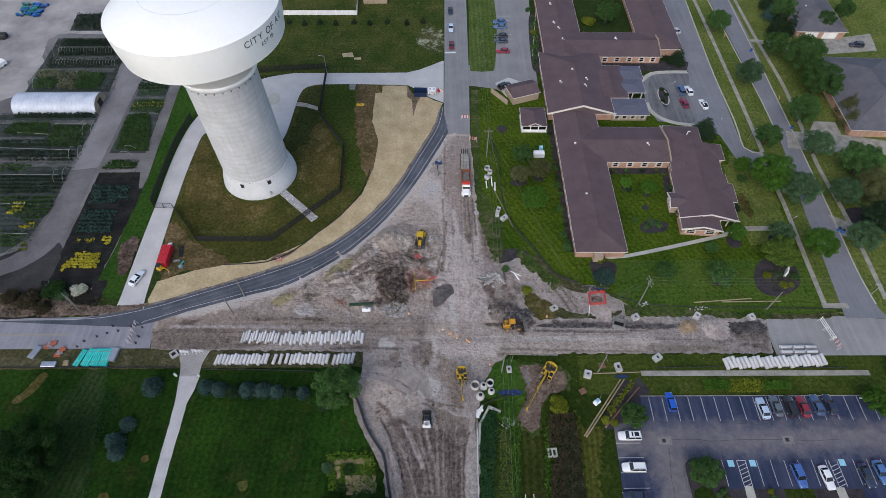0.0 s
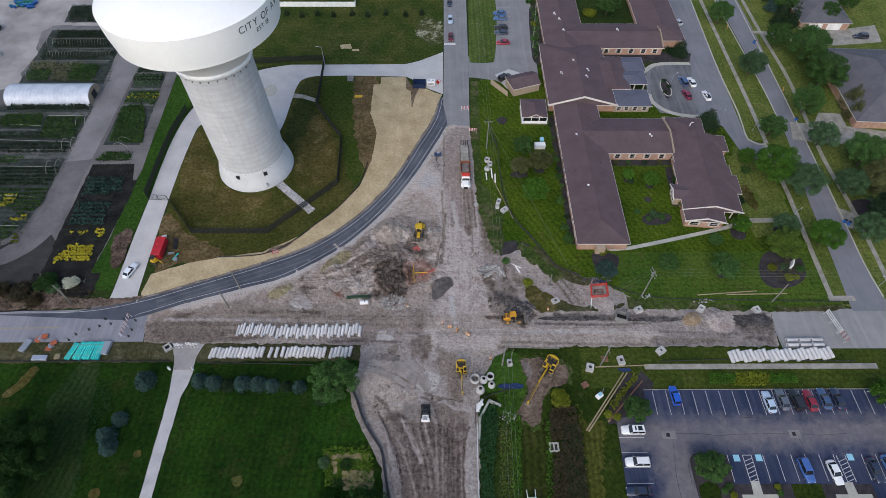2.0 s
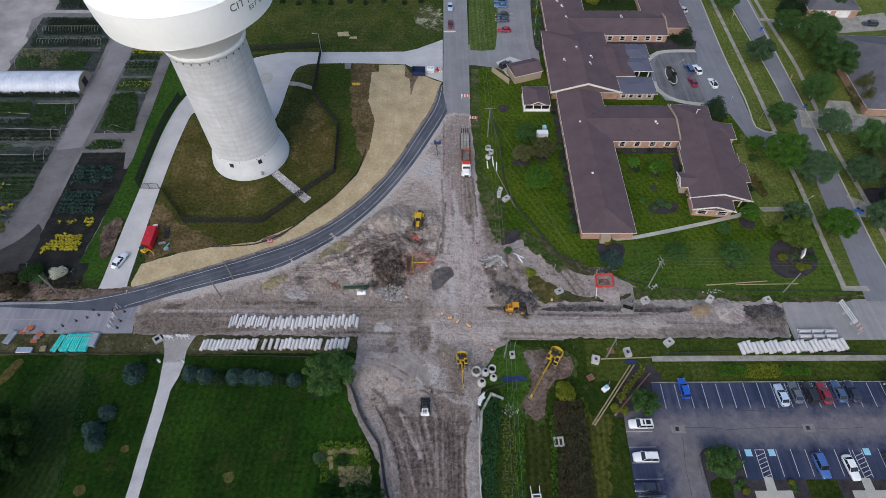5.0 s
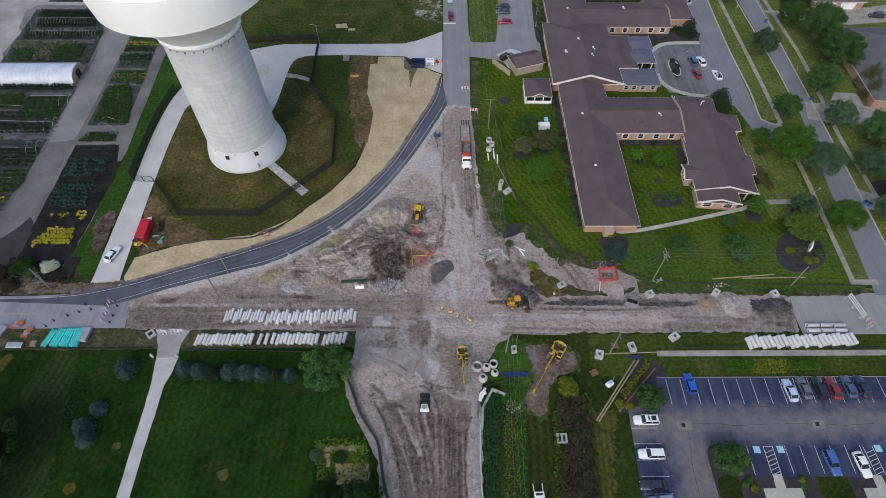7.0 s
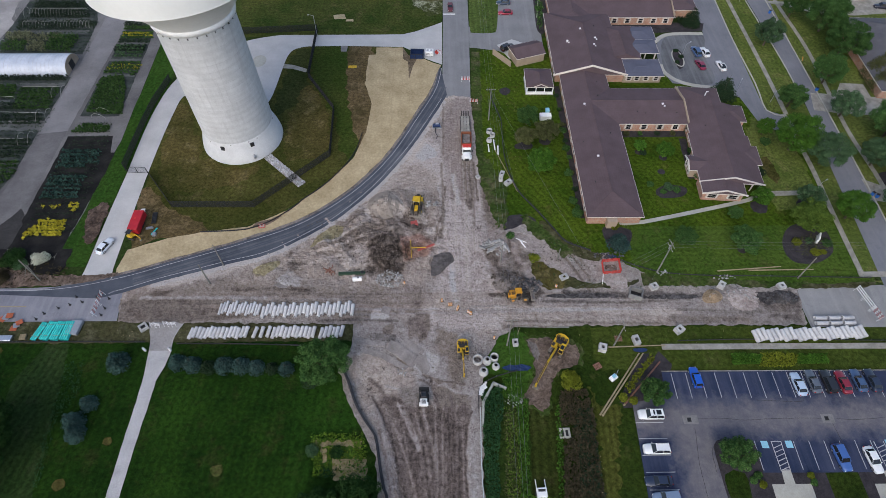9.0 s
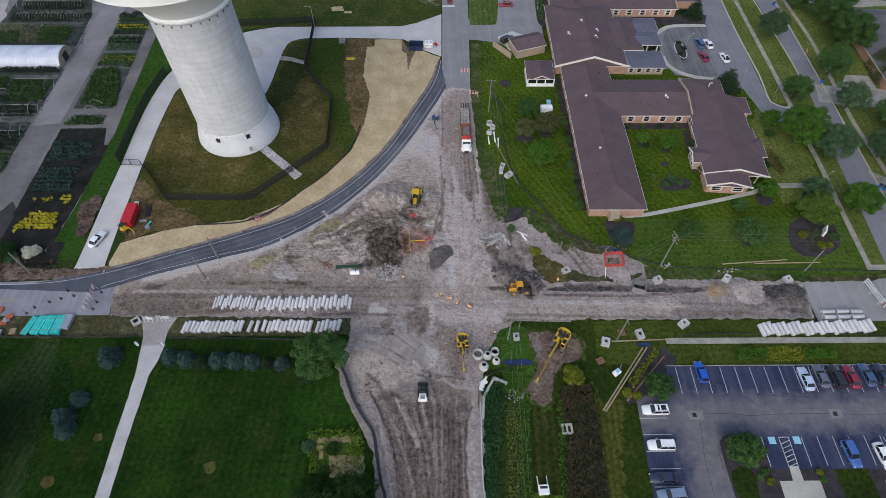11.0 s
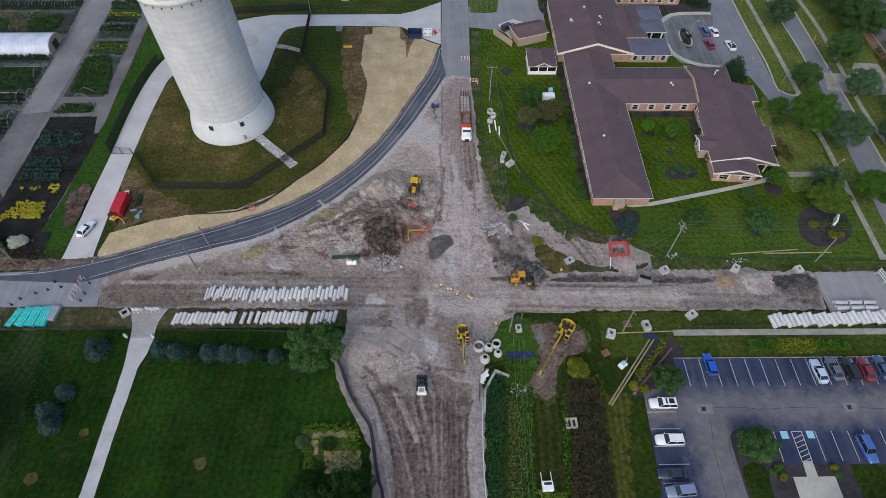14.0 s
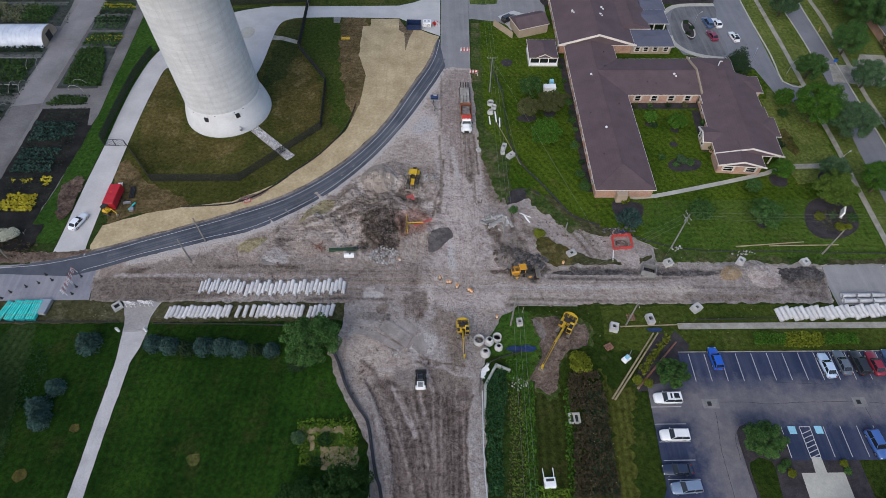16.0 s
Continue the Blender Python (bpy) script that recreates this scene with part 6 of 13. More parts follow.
# broken remains of the old pavement
for label, z, pts in (
    ("long slab of old broken pavement in dirt", 0.16, [(-14.8, 49.9), (-10.6, 48.8), (-5.7, 45.8), (-6.7, 45.2), (-11.0, 47.6), (-15.0, 48.9)]),
    ("tilted grey slab of old pavement in dirt", 0.34, [(-9.3, 51.5), (-4.3, 47.9), (-5.3, 45.9), (-10.3, 49.6)]),
    ("low brown strip of old pavement in dirt", 0.18, [(-16.6, 52.0), (-10.4, 51.1), (-10.4, 50.0), (-16.3, 50.7)]),
    ("pale broken slab of old concrete in dirt", 0.12, [(-3.9, 47.4), (-2.6, 48.7), (-1.7, 45.6), (-2.5, 44.1), (-4.5, 46.0)]),
    ("broken slab of old pavement in dirt", 0.14, [(-34.4, 66.2), (-30.1, 65.3), (-29.2, 63.7), (-33.1, 63.7), (-35.0, 64.8)]),
    ("broken slab of old pavement beside the pipes", 0.14, [(-11.2, 59.4), (-9.7, 58.6), (-10.0, 57.1), (-11.8, 57.7)]),
):
    bm = bmesh.new()
    slab(bm, ragged(pts, 0.16, 0.8, 0.5), 0.0, z + 0.07)
    ob = part("pavement_slab", bm, M_SLAB)
    tagged(ob, label, "pavement slab", "pavement slabs")

# seams where the straw mats overlap
M_MAT_SEAM = surface("straw_mat_seam", (0.305, 0.240, 0.142), (0.42, 0.34, 0.212), 0.5, 3.0, 0.95, 0, 0.2, 0.02)
for x, y0, y1 in ((-17.0, 118, 146.5), (-14.6, 112, 146.5), (-12.2, 108, 146.5), (-9.8, 110, 146.5), (-7.4, 116, 145.0), (-5.0, 122, 142.5), (-2.6, 128, 140.8)):
    sheet("mat_seam", ribbon([(x + 0.15 * math.sin(y * 0.4), y) for y in np.linspace(y0, y1, 24)], 0.13), M_MAT_SEAM, 0.139, label="brown seam between straw mats", category="erosion mat")

sheet("mulch_bed", ragged(rect(32.4, 82, 33.9, 129), 0.25), M_MULCH, 0.036, label="mulch strip along the brick wall", category="mulch bed")
sheet("mulch_bed", ragged(rect(46.5, 108.6, 64, 110.8), 0.2), M_MULCH, 0.038, label="mulch strip along the court wall", category="mulch bed")
sheet("mulch_bed", ragged([(60.6, 94), (62.2, 94), (63.6, 108), (61.8, 108)], 0.25), M_MULCH, 0.040, label="mulch strip along the court wall", category="mulch bed")

sheet("lawn_east", ragged([(78.5, 84), (90, 84), (91, 116), (84, 112), (80, 112), (78, 100)], 0.8), M_STREET_GRASS, 0.024, label="dry yellowish grass east of the wing", category="lawn")
for pts in ([(-22.2, 32.0), (-13.6, 32.0), (-13.8, 30.8), (-15.4, 30.9), (-22.0, 30.8)], [(-18.6, 29.0), (-12.8, 28.9), (-12.2, 25.4), (-18.0, 25.5)], [(-20.7, 30.8), (-19.8, 30.8), (-19.5, 28.2), (-20.3, 28.2)]):
    sheet("straw_mulch", ragged(pts, 0.5, 0.9, 0.4), M_STRAW_OLD, 0.05, label="straw mulch on the vegetable plot", category="garden plot", kind="stuff")

sheet("street_verge", [(90.6, 66), (96.0, 66), (99.3, 118), (100.0, 142), (100.0, 200), (93.5, 200), (92.0, 118)], M_STREET_GRASS, 0.022, label="yellowish grass verge along the side street", category="grass verge")

sheet("soil_bank", ragged(glide([(-93.3, 68.9), (-89.5, 69.2), (-85.5, 67.6), (-83.7, 66.1), (-85.3, 65.0), (-91.4, 64.5)], step=1.2), 0.8, 1.2, 0.5), M_DARK_SOIL, 0.16, 0.8, lambda x, y: 0.4 * max(0.0, noise.noise((x / 2, y / 2, 0)) + 0.4), label="dark brown brushy soil bank beside the road", category="soil")
sheet("soil_bank", ragged(glide([(-103.8, 70.0), (-94.9, 67.6), (-88.3, 67.8), (-81.4, 67.2), (-77.6, 67.6), (-76.2, 66.6), (-77.2, 65.2), (-83.0, 64.6), (-93.4, 64.5), (-103, 64.6)], step=1.2), 0.6, 1.5, 0.6), M_RED_SOIL, 0.052, 0.8, lambda x, y: 0.25 * max(0.0, noise.noise((x / 2, y / 2, 0)) + 0.4), label="bare brown soil bank beside the road", category="soil")
sheet("island_grass", glide([(48.5, 25.6), (52.0, 25.8), (51.8, 20), (51.6, 13), (48.7, 13), (48.5, 20)], step=1.2), M_LAWN_SOUTH, 0.15, label="grass in the middle of the lot island", category="lawn")
sheet("kerb", ribbon([(70.1 + 1.5 * math.cos(t), 141.4 + 3.9 * math.sin(t)) for t in np.linspace(0, 6.2832, 40)], 0.3), M_CONC_OLD, 0.2, label="pale concrete kerb round the turning island", category="kerb", skirt=0.12)

sheet("soil_spill", ragged([(-77.0, 65.0), (-72.5, 65.9), (-68.3, 67.0), (-68.0, 68.1), (-71, 67.6), (-77.0, 67.2)], 0.35, 0.9, 0.4), M_RED_SOIL, 0.079, label="brown soil tracked over the driveway's end", category="soil", kind="stuff")
sheet("mulch_bed", [(70.1 + 1.3 * math.cos(t), 141.4 + 3.7 * math.sin(t)) for t in np.linspace(0, 6.2832, 41)[:-1]], M_MULCH, 0.206, label="mulch bed on the turning island", category="mulch bed")
for x, y, r in ((56.1, 101.8, 1.0), (50.5, 103.8, 1.0), (66.7, 73.3, 0.9), (22.0, 106.4, 1.6), (27.4, 107.9, 1.5), (54.6, 97.0, 0.9)):
    sheet("mulch_bed", ragged([(x + r * math.cos(t), y - 0.6 + r * math.sin(t)) for t in np.linspace(0, 6.2832, 19)[:-1]], 0.1, 0.8, 0.4), M_MULCH, 0.034, label="small round mulch bed in the lawn", category="mulch bed")
CAR_BED = [(32.5, 185.8), (37.3, 185.8), (35.2, 165.3), (32.9, 154.7), (31.2, 154.4), (30.7, 160.5)]
sheet("mulch_bed", glide(CAR_BED, step=1.5), M_MULCH, 0.075, label="planted mulch strip between car park and building", category="mulch bed")
sheet("mulch_bed", [(47.7, 159.7), (74.4, 159.6), (82.7, 159.1), (81.1, 155.0), (68.0, 154.3), (46.6, 152.8)], M_MULCH, 0.061, label="mulch and stone strip below the wing", category="mulch bed")
sheet("turning_loop", glide([(67.6, 149.8), (70.7, 152.7), (80.5, 153.0), (78.3, 143.0), (78.4, 134.0), (76.8, 129.8), (69.1, 129.8), (65.1, 134.1), (65.5, 142.2)], step=1.5), M_ASPH_LOOP, 0.064, label="darker stained asphalt of the turning loop", category="driveway")
sheet("mulch_bed", ragged(glide([(39.4, 48.1), (42.6, 46.7), (43.2, 44.3), (39.7, 41.1), (36.8, 38.1), (33.8, 37.5), (33.5, 39.4), (35.6, 42.7)], step=1.0), 0.25, 0.9, 0.4), M_MULCH, 0.05, label="dark mulch bed between lying poles and the lot", category="mulch bed")
# worn places in the lawn east of the building
sheet("bare_patch", ragged(glide([(80.3, 100.5), (82.0, 101.3), (82.5, 98.2), (83.0, 94.4), (81.4, 92.2), (80.3, 94.4), (79.7, 97.2)], step=1.0), 0.7, 1.0, 0.5), M_LAWN_DRY, 0.046, label="thin dry grass and bare soil in the lawn", category="bare patch")
sheet("pale_grass", ragged(glide([(81.8, 114.5), (84.1, 115.3), (85.9, 107.0), (88.0, 99.6), (86.8, 92.5), (87.0, 90.4), (81.8, 90.4), (83.9, 95.3), (83.0, 103.0)], step=1.5), 1.1, 1.4, 0.6), M_STREET_GRASS, 0.042, label="yellowish mown strip of lawn", category="lawn")
sheet("mown_strip", ragged(glide([(16.2, 37.9), (21.4, 37.9), (20.9, 31.2), (19.9, 20.8), (14.8, 20.9), (15.4, 29.5)], step=1.2), 0.5, 1.2, 0.5), M_SWALE, 0.019, label="dark brownish mown grass beside the reeds", category="lawn")
sheet("pale_grass", ragged(glide([(28.1, 41.9), (29.5, 37.8), (32.8, 37.7), (31.3, 31.1), (29.9, 20.7), (27.0, 20.7), (27.5, 27.6), (28.1, 36.8)], step=1.2), 1.3, 1.1, 0.4), M_LAWN_OLIVE, 0.018, label="olive mown strip beside the parking lot", category="lawn")
# flat black strip along the bottom of the ditch
sheet("ditch_slit", ragged(glide([(10.5, 33.0), (11.3, 33.0), (11.3, 27.8), (11.1, 24.4), (10.2, 24.4), (10.2, 28.7)], step=1.0), 0.3, 0.9, 0.4), M_SLIT, 0.03, label="dark slit along the bottom of the ditch", category="ditch")


# ---- water tower ----
def tower_concrete():
    m, nt, b = nodes_of("formed_concrete")
    v = where(nt, False)
    col = blend(nt, spread(nt, add_noise(nt, v, 0.25, 6.0, 0.6), 0.35, 0.65), (0.46, 0.47, 0.485), (0.55, 0.56, 0.575))
    run = add_noise(nt, where(nt, False, (1.2, 1.2, 0.06)), 1.0, 6.0, 0.65)
    col = blend(nt, spread(nt, run, 0.52, 0.72, 0.0, 0.55), col, (0.36, 0.365, 0.375))
    w = nt.nodes.new("ShaderNodeTexWave")
    w.bands_direction = 'Z'
    w.inputs["Scale"].default_value, w.inputs["Distortion"].default_value, w.inputs["Detail"].default_value, w.inputs["Detail Scale"].default_value = 0.21, 3.5, 4.0, 0.6
    nt.links.new(v, w.inputs["Vector"])
    col = blend(nt, 1.0, col, spread(nt, w.outputs["Fac"], 0.0, 1.0, 0.955, 1.02), 'MULTIPLY')
    cloud = add_noise(nt, where(nt, False, (1.0, 1.0, 0.55)), 0.45, 7.0, 0.7, 1.4)
    col = blend(nt, 1.0, col, spread(nt, cloud, 0.3, 0.7, 0.94, 1.05), 'MULTIPLY')
    small = add_noise(nt, v, 3.0, 5.0, 0.7)
    col = blend(nt, 1.0, col, spread(nt, small, 0.3, 0.7, 0.93, 1.07), 'MULTIPLY')
    nt.links.new(col, b.inputs["Base Color"])
    b.inputs["Roughness"].default_value = 0.85
    bump(nt, b, small, 0.02)
    return m


M_TOWER = tower_concrete()
M_TOWER_BASE = surface("smooth_base_concrete", (0.50, 0.508, 0.525), (0.585, 0.592, 0.608), 0.3, 3.0, 0.85, 0, 0.06, 0.01, False)
M_TANK = surface("gloss_white_tank_paint", (0.84, 0.845, 0.835), (0.87, 0.875, 0.865), 0.1, 1.0, 0.35, 0, 0.02, 0.003, False)
M_TANK_UNDER = surface("tank_underside_paint", (0.74, 0.74, 0.73), (0.80, 0.80, 0.79), 0.1, 1.0, 0.5, 0, 0.03, 0.003, False)
M_SEAM = plain("tank_seam", (0.74, 0.75, 0.75), 0.5)
M_LETTER = plain("dark_lettering", (0.10, 0.115, 0.11), 0.6)
TX, TY = -49.55, 109.5
tower = thing("water_tower", TX, TY, 0, 0, "white water tower tank on a broad pale concrete shaft", "water tower")
bm = bmesh.new()
prof = [(8.62, 4.0), (8.62, 6.0), (8.5, 16.0), (8.4, 25.0), (8.3, 34.3)]
lathe(bm, prof, 96)
part("shaft", bm, M_TOWER, tower, "pale concrete shaft with horizontal form joints")
bm = bmesh.new()
lathe(bm, [(9.97, -0.45), (9.95, 0.0), (9.9, 0.5), (9.6, 2.0), (9.15, 3.4), (8.85, 4.3), (8.70, 5.0), (8.64, 5.6), (8.5, 5.7)], 96)
part("base", bm, M_TOWER_BASE, tower, "smooth flared concrete base")
bm = bmesh.new()
lathe(bm, [(8.3, 34.1), (8.75, 34.2), (8.85, 34.7), (8.8, 35.2), (8.3, 35.4)], 96)
part("collar", bm, M_WHITE, tower, "white steel collar ring")
bm = bmesh.new()
lathe(bm, [(8.4, 35.0), (9.2, 36.1), (11.5, 38.8), (14.1, 41.4), (16.4, 42.75), (17.15, 43.15)], 96)
part("tank_bottom", bm, M_TANK_UNDER, tower, "pale conical underside of the tank")
bm = bmesh.new()
lathe(bm, [(17.15, 43.16), (17.2, 43.2), (17.22, 43.3), (17.36, 44.2), (17.66, 46.2), (17.8, 48.5), (17.82, 49.95), (17.82, 50.08)], 128)
part("tank_wall", bm, M_TANK, tower)
bm = bmesh.new()
lathe(bm, [(17.82, 50.09), (17.7, 50.16), (17.3, 50.38), (15.3, 51.5), (12.4, 52.75), (9.5, 53.55), (6.0, 54.15), (3.0, 54.45), (0, 54.55)], 128)
part("tank_roof", bm, M_TANK, tower)
bm = bmesh.new()
lathe(bm, [(9.62, 53.47), (9.60, 53.535), (9.45, 53.575), (9.45, 53.51)], 96)
part("roof_seam", bm, M_SEAM, tower)
for r, z in ((17.82, 50.05), (17.2, 43.2)):
    bm = bmesh.new()
    lathe(bm, [(r - 0.02, z - 0.07), (r + 0.05, z - 0.04), (r + 0.05, z + 0.04), (r - 0.02, z + 0.07)], 128)
    part("rim", bm, M_WHITE, tower)
M_JOINT = plain("form_joint_concrete", (0.455, 0.465, 0.48), 0.9, 0, 0.2)
for k in range(16):
    z = 7.2 + k * 1.65
    r = float(np.interp(z, (6.0, 16.0, 25.0, 33.9), (8.62, 8.5, 8.4, 8.3)))
    bm = bmesh.new()
    lathe(bm, [(r - 0.02, z - 0.05), (r + 0.012, z - 0.03), (r + 0.012, z + 0.03), (r - 0.02, z + 0.05)], 96)
    part("form_joint", bm, M_JOINT, tower)
for k in range(28):
    a = 2 * math.pi * (k + 0.4) / 28
    bm = bmesh.new()
    box(bm, (8.36 * math.cos(a), 8.36 * math.sin(a), 33.6), (0.14, 0.22, 0.34), a)
    part("vent", bm, M_DARK, tower)
for ang in (-0.995, -1.80):
    bm = bmesh.new()
    r = 8.86
    box(bm, (r * math.cos(ang), r * math.sin(ang), 4.22), (0.34, 0.95, 1.15), ang, (0, 0.0))
    w = part("window", bm, M_DARK, tower, "dark square window opening")
    bm = bmesh.new()
    box(bm, ((r + 0.06) * math.cos(ang), (r + 0.06) * math.sin(ang), 3.6), (0.4, 1.15, 0.1), ang)
    part("sill", bm, M_TOWER_BASE, w)
for a in (-2.2, -1.55, -1.05, -0.8, 0.1):
    bm = bmesh.new()
    box(bm, (8.66 * math.cos(a), 8.66 * math.sin(a), 5.2), (0.12, 0.25, 0.2), a)
    part("vent", bm, M_DARK, tower)
bm = bmesh.new()
da = math.atan2(-9.4, 5.2)
rod(bm, (9.2 * math.cos(da), 9.2 * math.sin(da), 1.7), (10.5 * math.cos(da), 10.5 * math.sin(da), 1.45), 0.3, seg=16)
part("overflow_pipe", bm, M_STEEL, tower, "galvanised overflow outlet pipe")


def tank_text(words, start, z, size, name):
    """Letters that follow the tank's wall, one part each."""
    a = start
    for ch in words:
        if ch == " ":
            a += size * 0.42 / 18.1
            continue
        cu = bpy.data.curves.new("letter", 'FONT')
        cu.body, cu.size, cu.extrude = ch, size, 0.02
        tmp = bpy.data.objects.new("letter", cu)
        scene.collection.objects.link(tmp)
        bpy.context.view_layer.update()
        me = bpy.data.meshes.new_from_object(tmp)
        bpy.data.objects.remove(tmp)
        xs = [v.co.x for v in me.vertices]
        lo, hi = min(xs), max(xs)
        for v in me.vertices:
            ang = a + (v.co.x - lo) / 18.1
            zz = z + v.co.y
            r = float(np.interp(zz, (44.0, 46.2, 48.5, 49.9), (17.3, 17.66, 17.8, 17.8))) + v.co.z + 0.06
            v.co = Vector((r * math.cos(ang), r * math.sin(ang), zz))
        me.materials.append(M_LETTER)
        ob = new(name, me)
        ob.parent = tower
        a += (hi - lo + size * 0.16) / 18.1


tank_text("CITY OF AV", radians(-44.2), 47.6, 2.05, "letter")
tank_text("EST 18", radians(-31.2), 46.1, 1.3, "letter")
tower.matrix_basis = tower.matrix_basis @ Matrix.Rotation(radians(-1.35), 4, 'Y')

# riprap chute below the overflow
M_RIPRAP = surface("pale_limestone_rock", (0.30, 0.30, 0.32), (0.55, 0.55, 0.57), 1.0, 6.0, 0.9, 0, 0.15, 0.02, False, 0.35)
chute = thing("rock_chute", 0, 0, 0, 0, "strip of loose pale limestone rocks below the outlet", "rock chute")


def stone_mesh(name, size, seed, material):
    rnd = random.Random(seed)
    bm = bmesh.new()
    bmesh.ops.create_icosphere(bm, subdivisions=1, radius=size)
    for v in bm.verts:
        v.co *= rnd.uniform(0.65, 1.2)
        v.co.z *= 0.7
    return mesh_of(name, bm, material)


sheet("rock_bed", ribbon([(-42.3, 102.5), (-32.4, 92.8)], 2.2), M_LIMESTONE, 0.05, label="bed of small pale rock below the outlet", category="rock bed", kind="stuff")
STONES = [stone_mesh("rock", 0.24, k, M_RIPRAP) for k in range(5)]
rnd = random.Random(5)
c0, c1 = Vector((-42.3, 102.5)), Vector((-32.4, 92.8))
for k in range(300):
    t = rnd.random()
    d = (c1 - c0).normalized()
    p = c0.lerp(c1, t) + Vector((-d.y, d.x)) * rnd.uniform(-0.95, 0.95)
    ob = new("rock", rnd.choice(STONES))
    ob.matrix_basis = Matrix.LocRotScale((p.x, p.y, 0.16 + 0.1 * rnd.random()), Euler((rnd.random() * 6, rnd.random() * 6, rnd.random() * 6)), Vector((1, 1, 1)) * rnd.uniform(0.6, 1.25))
    ob.parent = chute


# ---- buildings ----
def shingles(name, c1, c2, rows=0.35):
    m, nt, b = nodes_of(name)
    v = where(nt, True)
    col = blend(nt, spread(nt, add_noise(nt, v, 0.25, 5.0, 0.65), 0.35, 0.65), c1, c2)
    tabs = add_noise(nt, where(nt, True, (3.0, 3.0, 7.0)), 1.0, 3.0, 0.8)
    col = blend(nt, 1.0, col, spread(nt, tabs, 0.3, 0.7, 0.92, 1.08), 'MULTIPLY')
    w = nt.nodes.new("ShaderNodeTexWave")
    w.bands_direction = 'Z'
    w.inputs["Scale"].default_value, w.inputs["Distortion"].default_value = 2.4, 0.4
    nt.links.new(v, w.inputs["Vector"])
    col = blend(nt, 1.0, col, spread(nt, w.outputs["Fac"], 0, 1, 0.98, 1.02), 'MULTIPLY')
    nt.links.new(col, b.inputs["Base Color"])
    b.inputs["Roughness"].default_value, b.inputs["Specular IOR Level"].default_value = 0.9, 0.25
    bump(nt, b, tabs, 0.015)
    return m


def bricks(name, c1, c2, mortar):
    m, nt, b = nodes_of(name)
    br = nt.nodes.new("ShaderNodeTexBrick")
    for k, v in (("Scale", 1.0), ("Mortar Size", 0.012), ("Brick Width", 0.22), ("Row Height", 0.075)):
        br.inputs[k].default_value = v
    for k, c in (("Color1", c1), ("Color2", c2), ("Mortar", mortar)):
        br.inputs[k].default_value = rgba(c)
    geo = nt.nodes.new("ShaderNodeNewGeometry")
    sep = nt.nodes.new("ShaderNodeSeparateXYZ")
    nt.links.new(geo.outputs["Position"], sep.inputs[0])
    com = nt.nodes.new("ShaderNodeCombineXYZ")
    nt.links.new(calc(nt, 'ADD', sep.outputs[0], sep.outputs[1]), com.inputs[0])
    nt.links.new(sep.outputs[2], com.inputs[1])
    nt.links.new(com.outputs[0], br.inputs["Vector"])
    col = blend(nt, 1.0, br.outputs["Color"], spread(nt, add_noise(nt, where(nt, True), 0.7, 5.0), 0.3, 0.7, 0.8, 1.2), 'MULTIPLY')
    nt.links.new(col, b.inputs["Base Color"])
    b.inputs["Roughness"].default_value = 0.9
    return m


M_ROOF = shingles("purple_brown_shingles", (0.086, 0.060, 0.066), (0.106, 0.076, 0.084))
M_ROOF_GREY = shingles("grey_shingles", (0.085, 0.085, 0.10), (0.115, 0.115, 0.13))
M_ROOF_BLUE = shingles("blue_grey_metal_roof", (0.085, 0.09, 0.125), (0.105, 0.11, 0.15))
M_BRICK = bricks("orange_brick", (0.36, 0.16, 0.095), (0.44, 0.22, 0.14), (0.35, 0.30, 0.26))
M_SIDING = surface("tan_siding", (0.30, 0.235, 0.175), (0.36, 0.285, 0.215), 0.5, 5.0, 0.8, 0, 0.06, 0.005, False)
M_TRIM = plain("cream_trim_paint", (0.66, 0.60, 0.55), 0.55, 0, 0.06)
M_VENTWHITE = plain("roof_vent_metal", (0.72, 0.70, 0.72), 0.5, 0, 0.08)


